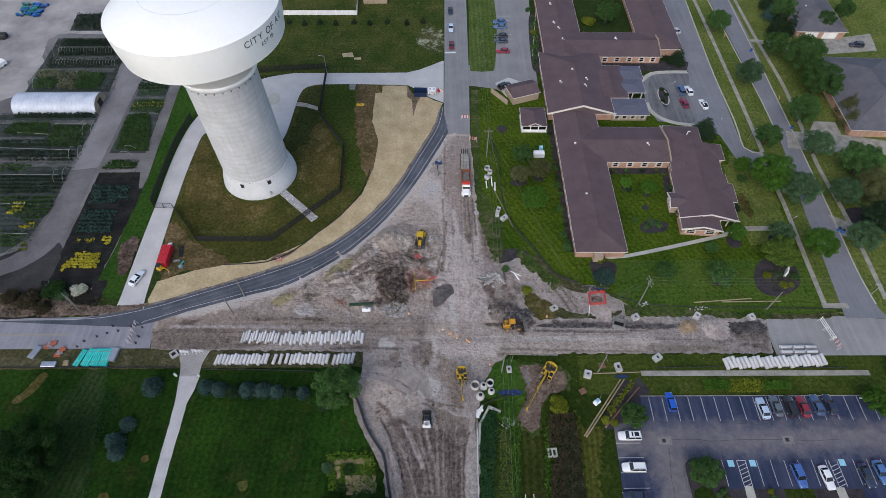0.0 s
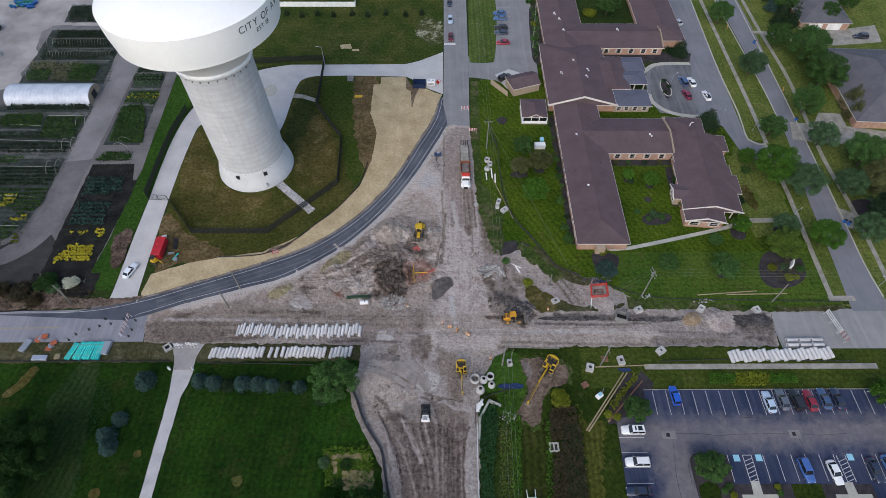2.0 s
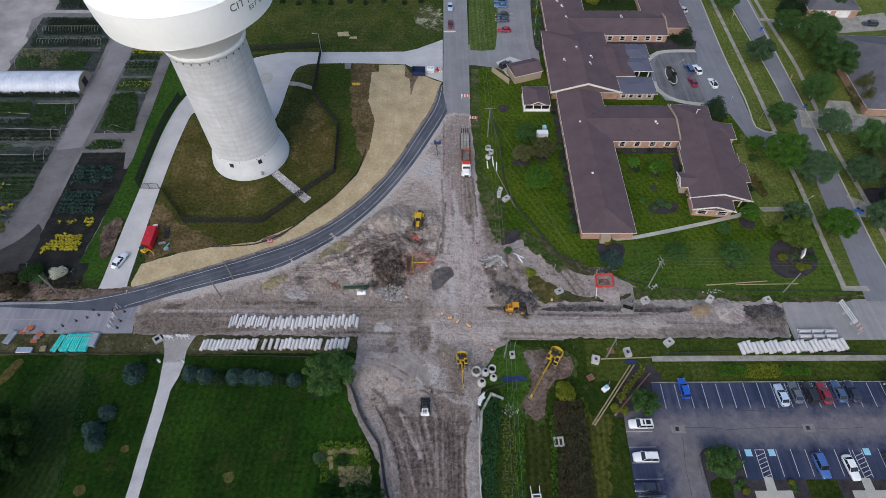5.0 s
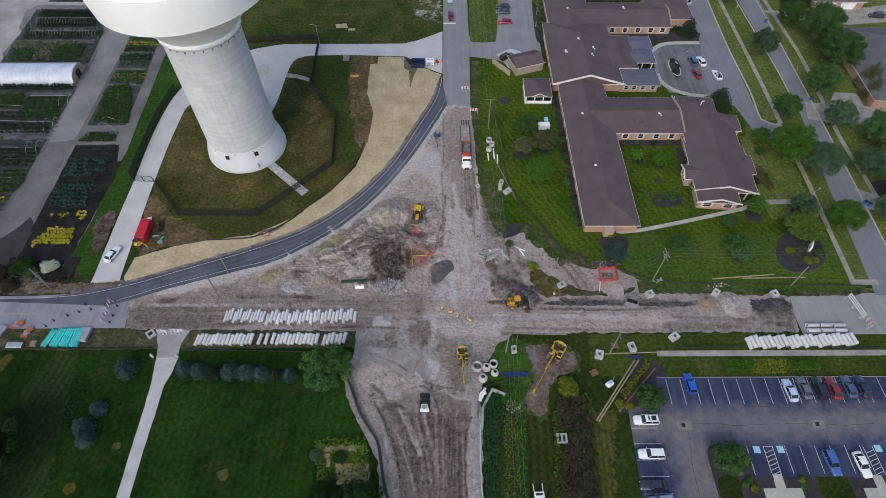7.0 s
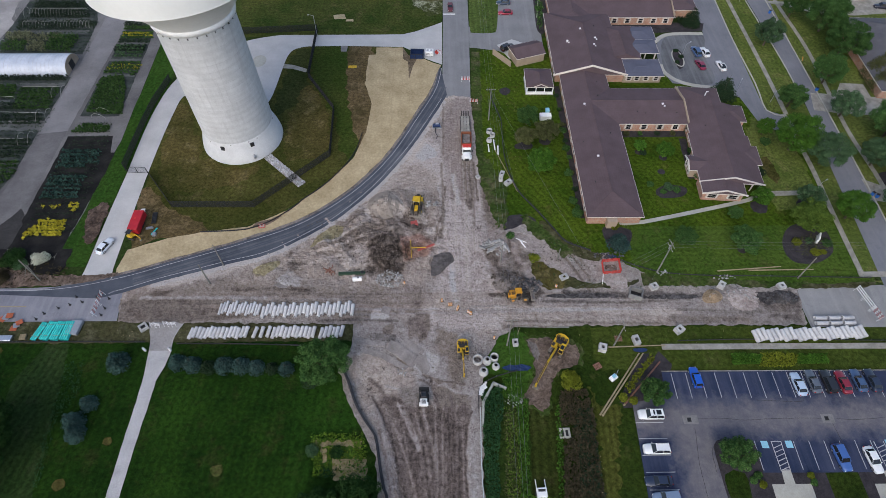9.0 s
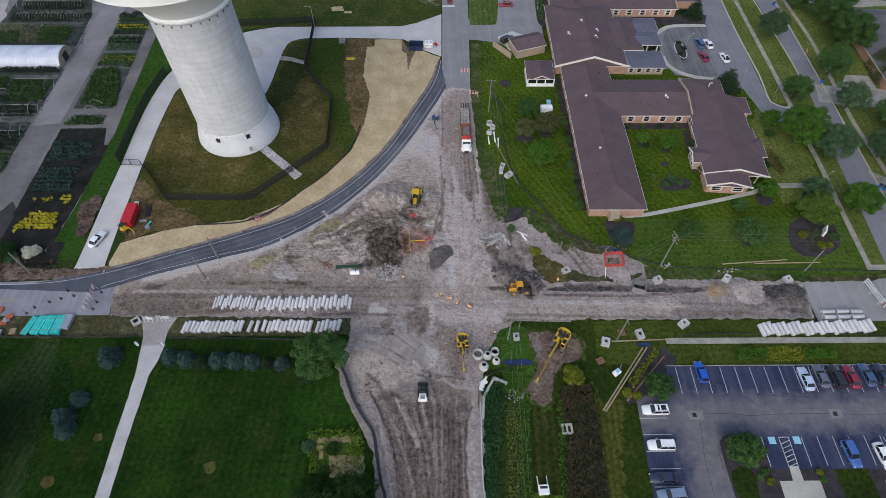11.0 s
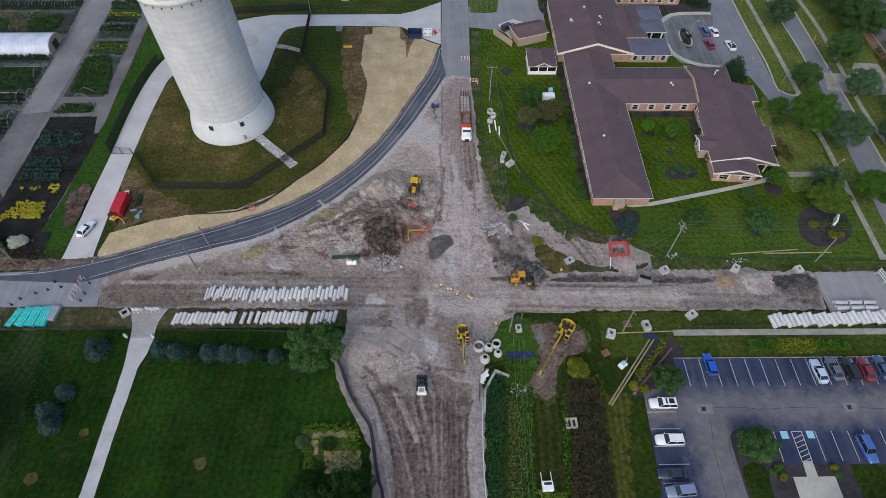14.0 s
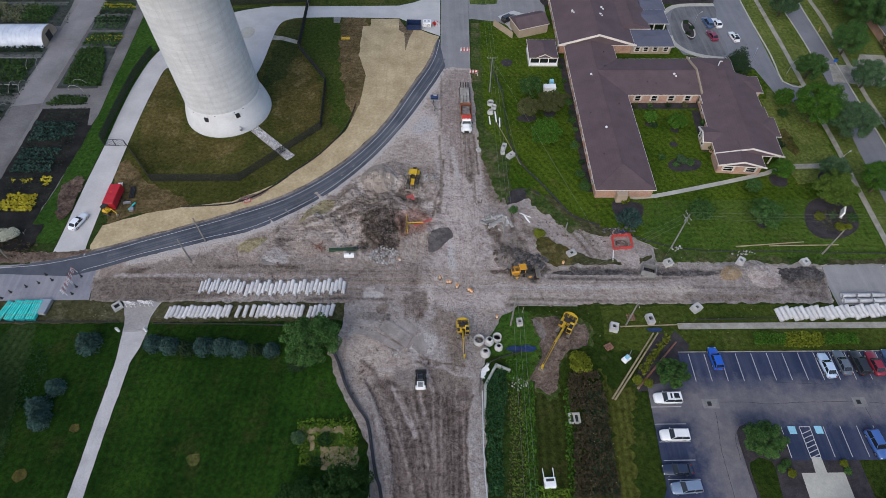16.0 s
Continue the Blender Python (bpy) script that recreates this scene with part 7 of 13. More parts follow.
def roof_block(parent, x0, y0, x1, y1, eave=2.75, pitch=0.33, along='y', hips=(True, True), material=None, over=0.0):
    """A pitched roof on a rectangle; ends are hipped or gabled."""
    bm = bmesh.new()
    w, l = x1 - x0, y1 - y0
    half = (w if along == 'y' else l) / 2
    top = eave + half * pitch
    cx, cy = (x0 + x1) / 2, (y0 + y1) / 2
    i0, i1 = (half if hips[0] else 0.0), (half if hips[1] else 0.0)
    if along == 'y':
        a, b = (cx, y0 + i0, top), (cx, y1 - i1, top)
    else:
        a, b = (x0 + i0, cy, top), (x1 - i1, cy, top)
    A, B = bm.verts.new(a), bm.verts.new(b)
    c = [bm.verts.new((x, y, eave)) for x, y in ((x0, y0), (x1, y0), (x1, y1), (x0, y1))]
    d = [bm.verts.new((x, y, eave - 0.16)) for x, y in ((x0, y0), (x1, y0), (x1, y1), (x0, y1))]
    if along == 'y':
        fs = [(c[0], c[1], A), (c[1], c[2], B, A), (c[2], c[3], B), (c[3], c[0], A, B)]
    else:
        fs = [(c[0], c[1], B, A), (c[1], c[2], B), (c[2], c[3], A, B), (c[3], c[0], A)]
    for f in fs:
        bm.faces.new(f)
    for k in range(4):
        bm.faces.new((d[k], d[(k + 1) % 4], c[(k + 1) % 4], c[k]))
    bm.faces.new(d[::-1])
    roof = part("roof", bm, material or M_ROOF, parent)
    bm = bmesh.new()
    p, q = Vector(a), Vector(b)
    rod(bm, p, q, 0.09, seg=6)
    if (i0 or i1) and (q - p).length > 1:
        for end, flag, cs in ((p, i0, (c0 for c0 in ((x0, y0), (x1, y0)) if along == 'y')), (q, i1, (c0 for c0 in ((x0, y1), (x1, y1)) if along == 'y'))):
            if flag:
                for cc in cs:
                    rod(bm, end, (cc[0], cc[1], eave), 0.06, seg=5)
    part("ridge_cap", bm, material or M_ROOF, roof)
    bm = bmesh.new()
    for (ax, ay), (bx, by) in zip(((x0, y0), (x1, y0), (x1, y1), (x0, y1)), ((x1, y0), (x1, y1), (x0, y1), (x0, y0))):
        mid = ((ax + bx) / 2, (ay + by) / 2, eave - 0.1)
        box(bm, mid, (abs(bx - ax) + 0.16 or 0.16, abs(by - ay) + 0.16 or 0.16, 0.14))
    part("gutter", bm, M_TRIM, roof, "cream eaves gutter")
    return roof


def wall_block(parent, x0, y0, x1, y1, high=2.62, material=None, inset=0.45, thick=0.25):
    x0, y0, x1, y1 = x0 + inset, y0 + inset, x1 - inset, y1 - inset
    for c, s in ((((x0 + x1) / 2, y0, high / 2), (x1 - x0, thick, high)), (((x0 + x1) / 2, y1, high / 2), (x1 - x0, thick, high)),
                 ((x0, (y0 + y1) / 2, high / 2), (thick, y1 - y0 - thick, high)), ((x1, (y0 + y1) / 2, high / 2), (thick, y1 - y0 - thick, high))):
        bm = bmesh.new()
        box(bm, c, s)
        part("wall", bm, material or M_BRICK, parent)


M_SHUTTER = plain("off_white_shutter", (0.50, 0.47, 0.43), 0.6)


def window(parent, x, y, z, w, h, facing):
    """A sash window set on a wall that faces 's', 'e', 'w' or 'n'."""
    turn = {'s': 0, 'e': math.pi / 2, 'n': math.pi, 'w': -math.pi / 2}[facing]
    m = Matrix.Translation((x, y, z)) @ Matrix.Rotation(turn, 4, 'Z')
    bm = bmesh.new()
    for c, s in (((0, -0.04, h / 2), (w + 0.16, 0.1, 0.09)), ((0, -0.04, -h / 2), (w + 0.16, 0.14, 0.09)), ((-w / 2, -0.04, 0), (0.09, 0.1, h)), ((w / 2, -0.04, 0), (0.09, 0.1, h)), ((0, -0.04, 0), (w, 0.06, 0.06))):
        box(bm, c, s)
    bmesh.ops.transform(bm, matrix=m, verts=bm.verts)
    f = part("window", bm, M_TRIM, parent, "cream framed sash window")
    bm = bmesh.new()
    box(bm, (0, -0.012, 0), (w, 0.025, h))
    bmesh.ops.transform(bm, matrix=m, verts=bm.verts)
    part("pane", bm, M_GLASS, f)
    for s in (-1, 1):
        bm = bmesh.new()
        box(bm, (s * (w / 2 + 0.24), -0.03, 0), (0.28, 0.06, h))
        bmesh.ops.transform(bm, matrix=m, verts=bm.verts)
        part("shutter", bm, M_SHUTTER, f)


def roof_vent(parent, x, y, z, kind=0):
    bm = bmesh.new()
    if kind == 0:
        rod(bm, (x, y, z - 0.3), (x, y, z + 0.4), 0.2, seg=12)
        rod(bm, (x, y, z + 0.4), (x, y, z + 0.55), 0.34, 0.2, seg=12)
        box(bm, (x + 0.4, y - 0.5, z), (0.36, 0.36, 0.5))
        part("roof_vent", bm, M_VENTWHITE, parent, "pale metal roof vent")
    else:
        rod(bm, (x, y, z - 0.1), (x, y, z + 0.4), 0.1, seg=8)
        part("vent_pipe", bm, M_DARK, parent)


def gable_trim(parent, x0, x1, y, eave, top, depth=0.25, h=0.45, wall=None):
    cx = (x0 + x1) / 2
    bm = bmesh.new()
    for s in (-1, 1):
        a = Vector(((x0 if s < 0 else x1), y, eave))
        b = Vector((cx, y, top))
        mid = (a + b) / 2
        ang = math.atan2(top - eave, abs(cx - x0))
        box(bm, mid, ((b - a).length + 0.2, depth, h), 0, (0, s * ang))
    part("bargeboard", bm, M_TRIM, parent, "cream bargeboard along the gable")
    bm = bmesh.new()
    v = [bm.verts.new(p) for p in ((x0 + 0.5, y + 0.35, eave - 0.2), (x1 - 0.5, y + 0.35, eave - 0.2), (cx, y + 0.35, top - 0.25))]
    w = [bm.verts.new((q.co.x, q.co.y + 0.2, q.co.z)) for q in v]
    bm.faces.new(v), bm.faces.new(w[::-1])
    for k in range(3):
        bm.faces.new((v[k], w[k], w[(k + 1) % 3], v[(k + 1) % 3]))
    part("gable_wall", bm, wall or M_SIDING, parent)


care = thing("care_home", 33.3, 80.4, 0, -0.5, "long single-storey brick care home with purple-brown shingle roofs", "building")
roof_block(care, 0.0, -0.3, 12.7, 52.0, 2.75, 0.24, 'y', (True, False))
wall_block(care, 0.0, -0.3, 12.7, 50.0)
roof_block(care, 6.3, 30.3, 31.5, 44.4, 2.75, 0.23, 'x', (False, False))
wall_block(care, 12.0, 30.3, 30.6, 44.4)
roof_block(care, -1.3, 50.0, 18.4, 80.0, 2.9, 0.30, 'y', (False, True))
wall_block(care, -1.3, 50.3, 18.4, 77.5)
gable_trim(care, -1.6, 18.7, 49.9, 2.85, 5.85)
roof_block(care, 0.6, 72.0, 14.0, 150.0, 2.75, 0.24, 'y', (True, True))
wall_block(care, 0.6, 77.0, 14.0, 150.0)
roof_block(care, 7.0, 78.0, 38.9, 91.6, 2.75, 0.23, 'x', (False, False))
wall_block(care, 13.0, 78.0, 38.9, 91.6)
roof_block(care, 32.8, 82.0, 46.6, 150.0, 2.8, 0.24, 'y', (True, True))
wall_block(care, 33.2, 82.0, 46.6, 150.0)
for x in (15.5, 19.5, 23.6, 27.6):
    window(care, x, 30.3 + 0.45 - 0.13, 1.45, 1.3, 1.5, 's')
for x in (16.5, 20.5, 24.5, 28.5, 32.5, 36.2):
    window(care, x, 78.0 + 0.45 - 0.13, 1.45, 1.3, 1.5, 's')
for k in range(10):
    window(care, 0.0 + 0.45 - 0.13, 4 + k * 4.5, 1.45, 1.3, 1.5, 'w')
for k in range(5):
    window(care, 12.7 - 0.45 + 0.13, 4 + k * 5.2, 1.45, 1.3, 1.5, 'e')
for k in range(6):
    window(care, -1.3 + 0.45 - 0.13, 53 + k * 4.2, 1.45, 1.3, 1.5, 'w')
bm = bmesh.new()
box(bm, (5.6, -0.55, 1.3), (2.2, 1.9, 2.3), bevel=0.05)
part("porch", bm, M_SIDING, care, "small tan entrance porch")
for (x0, y0), (x1, y1), z0, z1 in (((30.4, 30.3), (30.6, 44.6), 2.9, 4.5), ((38.4, 78.0), (38.6, 91.6), 2.9, 4.5)):
    bm = bmesh.new()
    mid = (y0 + y1) / 2
    for s in (-1, 1):
        a, b = Vector((x0, y0 if s < 0 else y1, z0 + 0.15)), Vector(((x0 + x1) / 2, mid, z1 + 0.15))
        q = (a + b) / 2
        box(bm, q, (0.24, (b - a).length, 0.42), 0, (-s * math.atan2(z1 - z0, abs(mid - y0)), 0))
    part("fire_wall", bm, M_SIDING, care, "tan parapet crossing the roof")
    bm = bmesh.new()
    for s in (-1, 1):
        a, b = Vector((x0, y0 if s < 0 else y1, z0 + 0.44)), Vector(((x0 + x1) / 2, mid, z1 + 0.44))
        box(bm, (a + b) / 2, (0.28, (b - a).length, 0.06), 0, (-s * math.atan2(z1 - z0, abs(mid - y0)), 0))
    part("coping", bm, M_SIDING, care)
for x, y, z in ((4.6, 36.5, 4.2), (24.8, 36.2, 4.6), (5.0, 17.5, 4.3), (3.5, 63, 5.2), (7.6, 67.5, 6.6), (11.5, 64, 5.7), (10.6, 60.5, 6.0), (5.2, 95.5, 4.6), (6.4, 92, 4.8), (7, 85.5, 4.9), (24.6, 86.0, 4.9), (5.2, 107, 4.6)):
    roof_vent(care, x, y, 2.75 + (z - 2.95) * 0.73)
for x, y, z in ((9.6, 26, 3.75), (3.2, 9.5, 3.75), (18, 34.0, 3.8), (8.6, 40, 4.2), (9.4, 46, 3.8), (2.5, 23, 3.5), (20, 33.5, 3.7), (12, 70, 5.6), (20, 82, 3.8), (34, 83, 3.9), (28, 33.6, 3.7), (17, 88, 3.7)):
    roof_vent(care, x, y, 2.75 + (z - 2.85) * 0.73, 1)
# entrance wing and porches
bm = bmesh.new()
box(bm, (23.2, 50.2 + 0.3, 1.35), (10.4, 0.25, 2.7))
part("wall", bm, M_SIDING, care, "tan siding entrance wall")
for x in (19.5, 21.7, 24.2, 27):
    window(care, x, 50.3, 1.5, 1.1, 1.3, 's')
roof_block(care, 18.0, 49.6, 28.8, 57.2, 2.75, 0.10, 'x', (True, True), M_ROOF_BLUE)
wall_block(care, 18.2, 51.0, 28.8, 57.0, 2.6, M_SIDING)
roof_block(care, 22.6, 59.6, 29.6, 66.2, 3.0, 0.16, 'x', (False, True), M_ROOF_BLUE)
roof_block(care, 14.5, 57.2, 24.0, 73.0, 3.0, 0.30, 'y', (False, True), M_ROOF)
roof_block(care, 23.4, 66.0, 30.2, 72.9, 2.9, 0.16, 'x', (False, True), M_ROOF_BLUE)
for x, y in ((23.2, 60.2), (28.8, 60.2), (28.8, 65.6), (23.2, 65.6), (29.6, 72.3), (29.6, 66.8), (26, 60.2)):
    bm = bmesh.new()
    box(bm, (x, y, 1.45), (0.3, 0.3, 2.9), bevel=0.03)
    part("porch_post", bm, M_TRIM, care)

# south-east wing, set at a slight angle
wing = thing("care_home_wing", 33.3 + 28.2, 80.4 + 7.0 - 0.3, 0, -5.0, "brick wing of the care home with gabled front", "building")
roof_block(wing, -0.3, 3.6, 14.4, 20.0, 2.75, 0.25, 'y', (False, False))
wall_block(wing, -0.3, 6.2, 14.4, 15.2)
roof_block(wing, -0.3, -0.1, 9.6, 8.0, 2.78, 0.25, 'y', (False, False))
wall_block(wing, -0.3, 0.0, 9.6, 6.0)
roof_block(wing, 0.2, 12.0, 13.8, 31.4, 2.75, 0.25, 'y', (False, False))
wall_block(wing, 0.2, 14.5, 13.8, 31.0)
roof_block(wing, 7.0, 10.0, 15.6, 16.5, 2.75, 0.20, 'x', (False, True))
roof_block(wing, 6.9, 25.4, 15.5, 31.6, 2.75, 0.20, 'x', (False, True))
wall_block(wing, 9, 25.4, 15.5, 31.4)
roof_block(wing, 0.3, 28.0, 10.4, 38.4, 2.75, 0.25, 'y', (False, True))
wall_block(wing, 0.4, 30.0, 10.4, 38.4)
gable_trim(wing, -0.5, 9.8, -0.2, 2.7, 4.0, 0.2, 0.3, wall=M_SIDING)
gable_trim(wing, -0.5, 14.6, 3.5, 2.7, 4.6, 0.2, 0.3, wall=M_SIDING)
for x in (2.2, 7.0):
    window(wing, x, 0.32, 1.5, 2.0, 1.3, 's')
for x in (10.2, 12.2, 14.0):
    bm = bmesh.new()
    box(bm, (x, 4.0, 1.35), (0.28, 0.28, 2.7), bevel=0.03)
    part("porch_post", bm, M_TRIM, wing)
roof_block(wing, -2.2, 7.0, 4.5, 12.0, 2.8, 0.25, 'x', (False, False))
bm = bmesh.new()
box(bm, (-0.9, 9.5, 1.4), (1.6, 4.2, 2.7))
part("bay", bm, M_SIDING, wing, "projecting tan bay")
for y in (8.3, 10.7):
    window(wing, -1.72, y, 1.5, 1.0, 1.5, 'w')
bm = bmesh.new()
for s in (-1, 1):
    a, b = Vector((-2.25, 9.5 + s * 2.6, 2.75)), Vector((-2.25, 9.5, 3.45))
    box(bm, (a + b) / 2, (0.2, (b - a).length + 0.1, 0.3), 0, (-s * math.atan2(1.0, 2.6), 0))
part("bargeboard", bm, M_TRIM, wing)
for k in range(4):
    window(wing, 0.2 + 0.32, 16 + k * 3.8, 1.45, 1.2, 1.5, 'w')
bm = bmesh.new()
rod(bm, (6.0, 33.5, 4.0), (6.0, 33.5, 5.3), 0.12), rod(bm, (6.0, 33.5, 5.3), (6.6, 33.5, 5.3), 0.12)
part("flue", bm, M_VENTWHITE, wing)
for x, y in ((4, 22), (9, 17), (4.2, 7), (9.5, 26)):
    roof_vent(wing, x, y, 3.55, 1)

# screened gazebo and shed
gazebo = thing("gazebo", 33.3 - 9.2, 80.4 + 45.0, 0, -1, "white screened garden gazebo with brown shingle roof", "gazebo")
roof_block(gazebo, 0, 0, 7.4, 8.0, 2.7, 0.42, 'y', (False, True))
gable_trim(gazebo, 1.9, 5.9, -0.15, 2.75, 3.7, 0.12, 0.16, M_ROOF)
for x in (0.4, 2.8, 5.1, 7.4):
    for y in (0.4, 7.6):
        bm = bmesh.new()
        box(bm, (x, y, 1.3), (0.22, 0.22, 2.6), bevel=0.02)
        part("post", bm, M_WHITE, gazebo)
bm = bmesh.new()
box(bm, (3.9, 0.4, 0.45), (6.8, 0.12, 0.9)), box(bm, (0.4, 4, 0.45), (0.12, 7, 0.9)), box(bm, (7.4, 4, 0.45), (0.12, 7, 0.9))
part("rail_panel", bm, M_WHITE, gazebo)
bm = bmesh.new()
box(bm, (3.9, 4, 0.06), (7.6, 7.8, 0.12))
part("deck", bm, M_CONC_OLD, gazebo)
bm = bmesh.new()
box(bm, (3.9, 0.42, 1.75), (6.6, 0.03, 1.6)), box(bm, (0.42, 4, 1.75), (0.03, 6.8, 1.6)), box(bm, (7.38, 4, 1.75), (0.03, 6.8, 1.6))
part("screen", bm, M_GLASS, gazebo)

shed = thing("shed", 33.3 - 10.6, 80.4 + 57.2, 0, 19, "tan garden shed with brown shingle roof", "shed")
roof_block(shed, 0, 0, 9.0, 6.6, 2.7, 0.42, 'x', (False, False))
wall_block(shed, 0, 0, 9.0, 6.6, 2.6, M_SIDING, 0.3)
bm = bmesh.new()
v = [bm.verts.new(p) for p in ((0.32, 0.4, 2.5), (0.32, 6.2, 2.5), (0.32, 3.3, 3.9), (0.52, 0.4, 2.5), (0.52, 6.2, 2.5), (0.52, 3.3, 3.9))]
bm.faces.new(v[:3]), bm.faces.new(v[3:][::-1])
for k in range(3):
    bm.faces.new((v[k], v[3 + k], v[3 + (k + 1) % 3], v[(k + 1) % 3]))
part("gable_wall", bm, M_SIDING, shed)
fence = thing("board_fence", 33.3 - 16.9, 80.4 + 63.4, 0, -52, "tan board fence screening the bins", "fence")
for k in range(26):
    bm = bmesh.new()
    box(bm, (k * 0.3, 0, 0.95), (0.27, 0.05, 1.9))
    part("board", bm, M_SIDING, fence)
sheet("bin_pad", [(17.9, 148.3), (22.5, 151.2), (26.7, 148.8), (24.1, 144.6), (21.2, 141.3)], M_CONC, 0.07, label="pale concrete pad beside the shed", category="concrete pad")

# houses across the street
def house(x, y, turn, w, l, along, label, garage=True):
    h = thing("house", x, y, 0, turn, label, "house", "houses across the street")
    roof_block(h, 0, 0, w, l, 2.8, 0.38, along, (True, True), M_ROOF_GREY)
    wall_block(h, 0, 0, w, l, 2.65, M_BRICK, 0.5)
    if garage:
        for gx in (w * 0.25, w * 0.62):
            bm = bmesh.new()
            box(bm, (gx + 1.2, 0.32, 1.15), (4.6, 0.12, 2.25))
            d = part("garage_door", bm, M_WHITE, h, "white panelled garage door")
            bm = bmesh.new()
            for k in range(3):
                box(bm, (gx + 1.2, 0.24, 0.6 + k * 0.55), (4.5, 0.04, 0.05))
            part("panel_rib", bm, M_TRIM, d)
    for k in range(3):
        roof_vent(h, w * 0.35 + k, l * 0.45 + k * 1.1, 4.6, 0 if k == 0 else 1)
    return h


house(122.3, 172.0, -2, 17.2, 27, 'y', "brick house with grey hipped roof and garage")
house(119.5, 123.0, -3, 24, 35, 'y', "brick house with large grey hipped roof", False)
bm = bmesh.new()
hs = thing("house", 57.5, 8.0, 0, 0, "southern building with dark hipped roof and white fascia", "building")
bm.free()
roof_block(hs, 0, -8, 40, 9.5, 3.0, 0.3, 'x', (True, True), M_ROOF_GREY)
wall_block(hs, 0, -8, 40, 9.5, 2.85, M_BRICK, 0.6)


# ---- plants ----
def leaf_cloud(centres, radii, count, size, seed, flat=0.75, up=0.2):
    """Verts and faces of many folded leaf clumps scattered through the given balls, denser towards their skins."""
    r = np.random.RandomState(seed)
    c = np.array(centres, float)
    w = np.array(radii, float) ** 2
    pick = r.choice(len(c), count, p=w / w.sum())
    d = r.normal(size=(count, 3))
    d /= np.linalg.norm(d, axis=1)[:, None]
    rad = np.array(radii)[pick] * r.uniform(0.70, 1.07, count)
    p = c[pick] + d * rad[:, None] * np.array((1, 1, flat))
    n = d + r.normal(size=(count, 3)) * 0.38 + np.array((0, 0, up))
    n /= np.linalg.norm(n, axis=1)[:, None]
    t = np.cross(n, r.normal(size=(count, 3)))
    t /= np.linalg.norm(t, axis=1)[:, None] + 1e-9
    b = np.cross(n, t)
    s = size * r.uniform(0.55, 1.25, count)[:, None]
    verts = np.empty((count, 4, 3))
    verts[:, 0] = p + t * s
    verts[:, 1] = p + b * s * 0.62 + n * s * 0.22
    verts[:, 2] = p - t * s * r.uniform(0.7, 1.0, count)[:, None]
    verts[:, 3] = p - b * s * 0.62 - n * s * 0.12
    return verts.reshape(-1, 3), [(4 * k, 4 * k + 1, 4 * k + 2, 4 * k + 3) for k in range(count)]


def leaf_mesh(name, verts, faces, material):
    me = bpy.data.meshes.new(name)
    me.from_pydata([tuple(v) for v in verts], [], faces)
    me.materials.append(material)
    me.update()
    return me


def make_tree(x, y, r, high, material, label, seed, leaves=2600, name="tree", trunk=0.0):
    """A broad-leaved tree: tapered trunk, limbs that fork outward, a crown of separate leaf masses."""
    rnd = random.Random(seed)
    tr = thing(name, x, y, 0, rnd.uniform(0, 360), label, "tree")
    clear = trunk or high * 0.28
    bm = bmesh.new()
    rod(bm, (0, 0, 0), (0.05, 0.03, clear), 0.05 * r + 0.06, 0.035 * r + 0.04, 9)
    rod(bm, (0.05, 0.03, clear), (0.0, 0.1, high * 0.75), 0.035 * r + 0.04, 0.03, 7)
    part("trunk", bm, M_BARK, tr)
    bm = bmesh.new()
    tall = (high - clear * 0.75) / 2
    mid = high - tall
    centres, radii = [(0, 0, mid)], [r * 0.5]
    n = 64
    for k in range(n):
        up = 1.0 - 1.75 * (k + 0.5) / n
        a = 2.39996 * k + rnd.uniform(-0.35, 0.35)
        d = Vector((math.sqrt(max(0.0, 1 - up * up)) * math.cos(a), math.sqrt(max(0.0, 1 - up * up)) * math.sin(a), up))
        swell = (1.0 + 0.26 * noise.noise(d * 1.7 + Vector((seed * 3.1, 0, 0)))) * rnd.uniform(0.66, 0.90)
        tip = Vector((d.x * r * swell, d.y * r * swell, mid + d.z * tall * swell))
        centres.append(tuple(tip)), radii.append(r * rnd.uniform(0.13, 0.23))
        if k % 4 == 2:
            rod(bm, (0, 0, clear * rnd.uniform(0.85, 1.3)), tip, 0.022 * r + 0.02, 0.012, 5)
    part("limb", bm, M_BARK, tr)
    v, f = leaf_cloud(centres, radii, leaves * 6, 0.032 * r ** 0.5 + 0.075, seed)
    crown = new("crown", leaf_mesh("crown", v, f, material))
    crown.parent = tr
    return tr


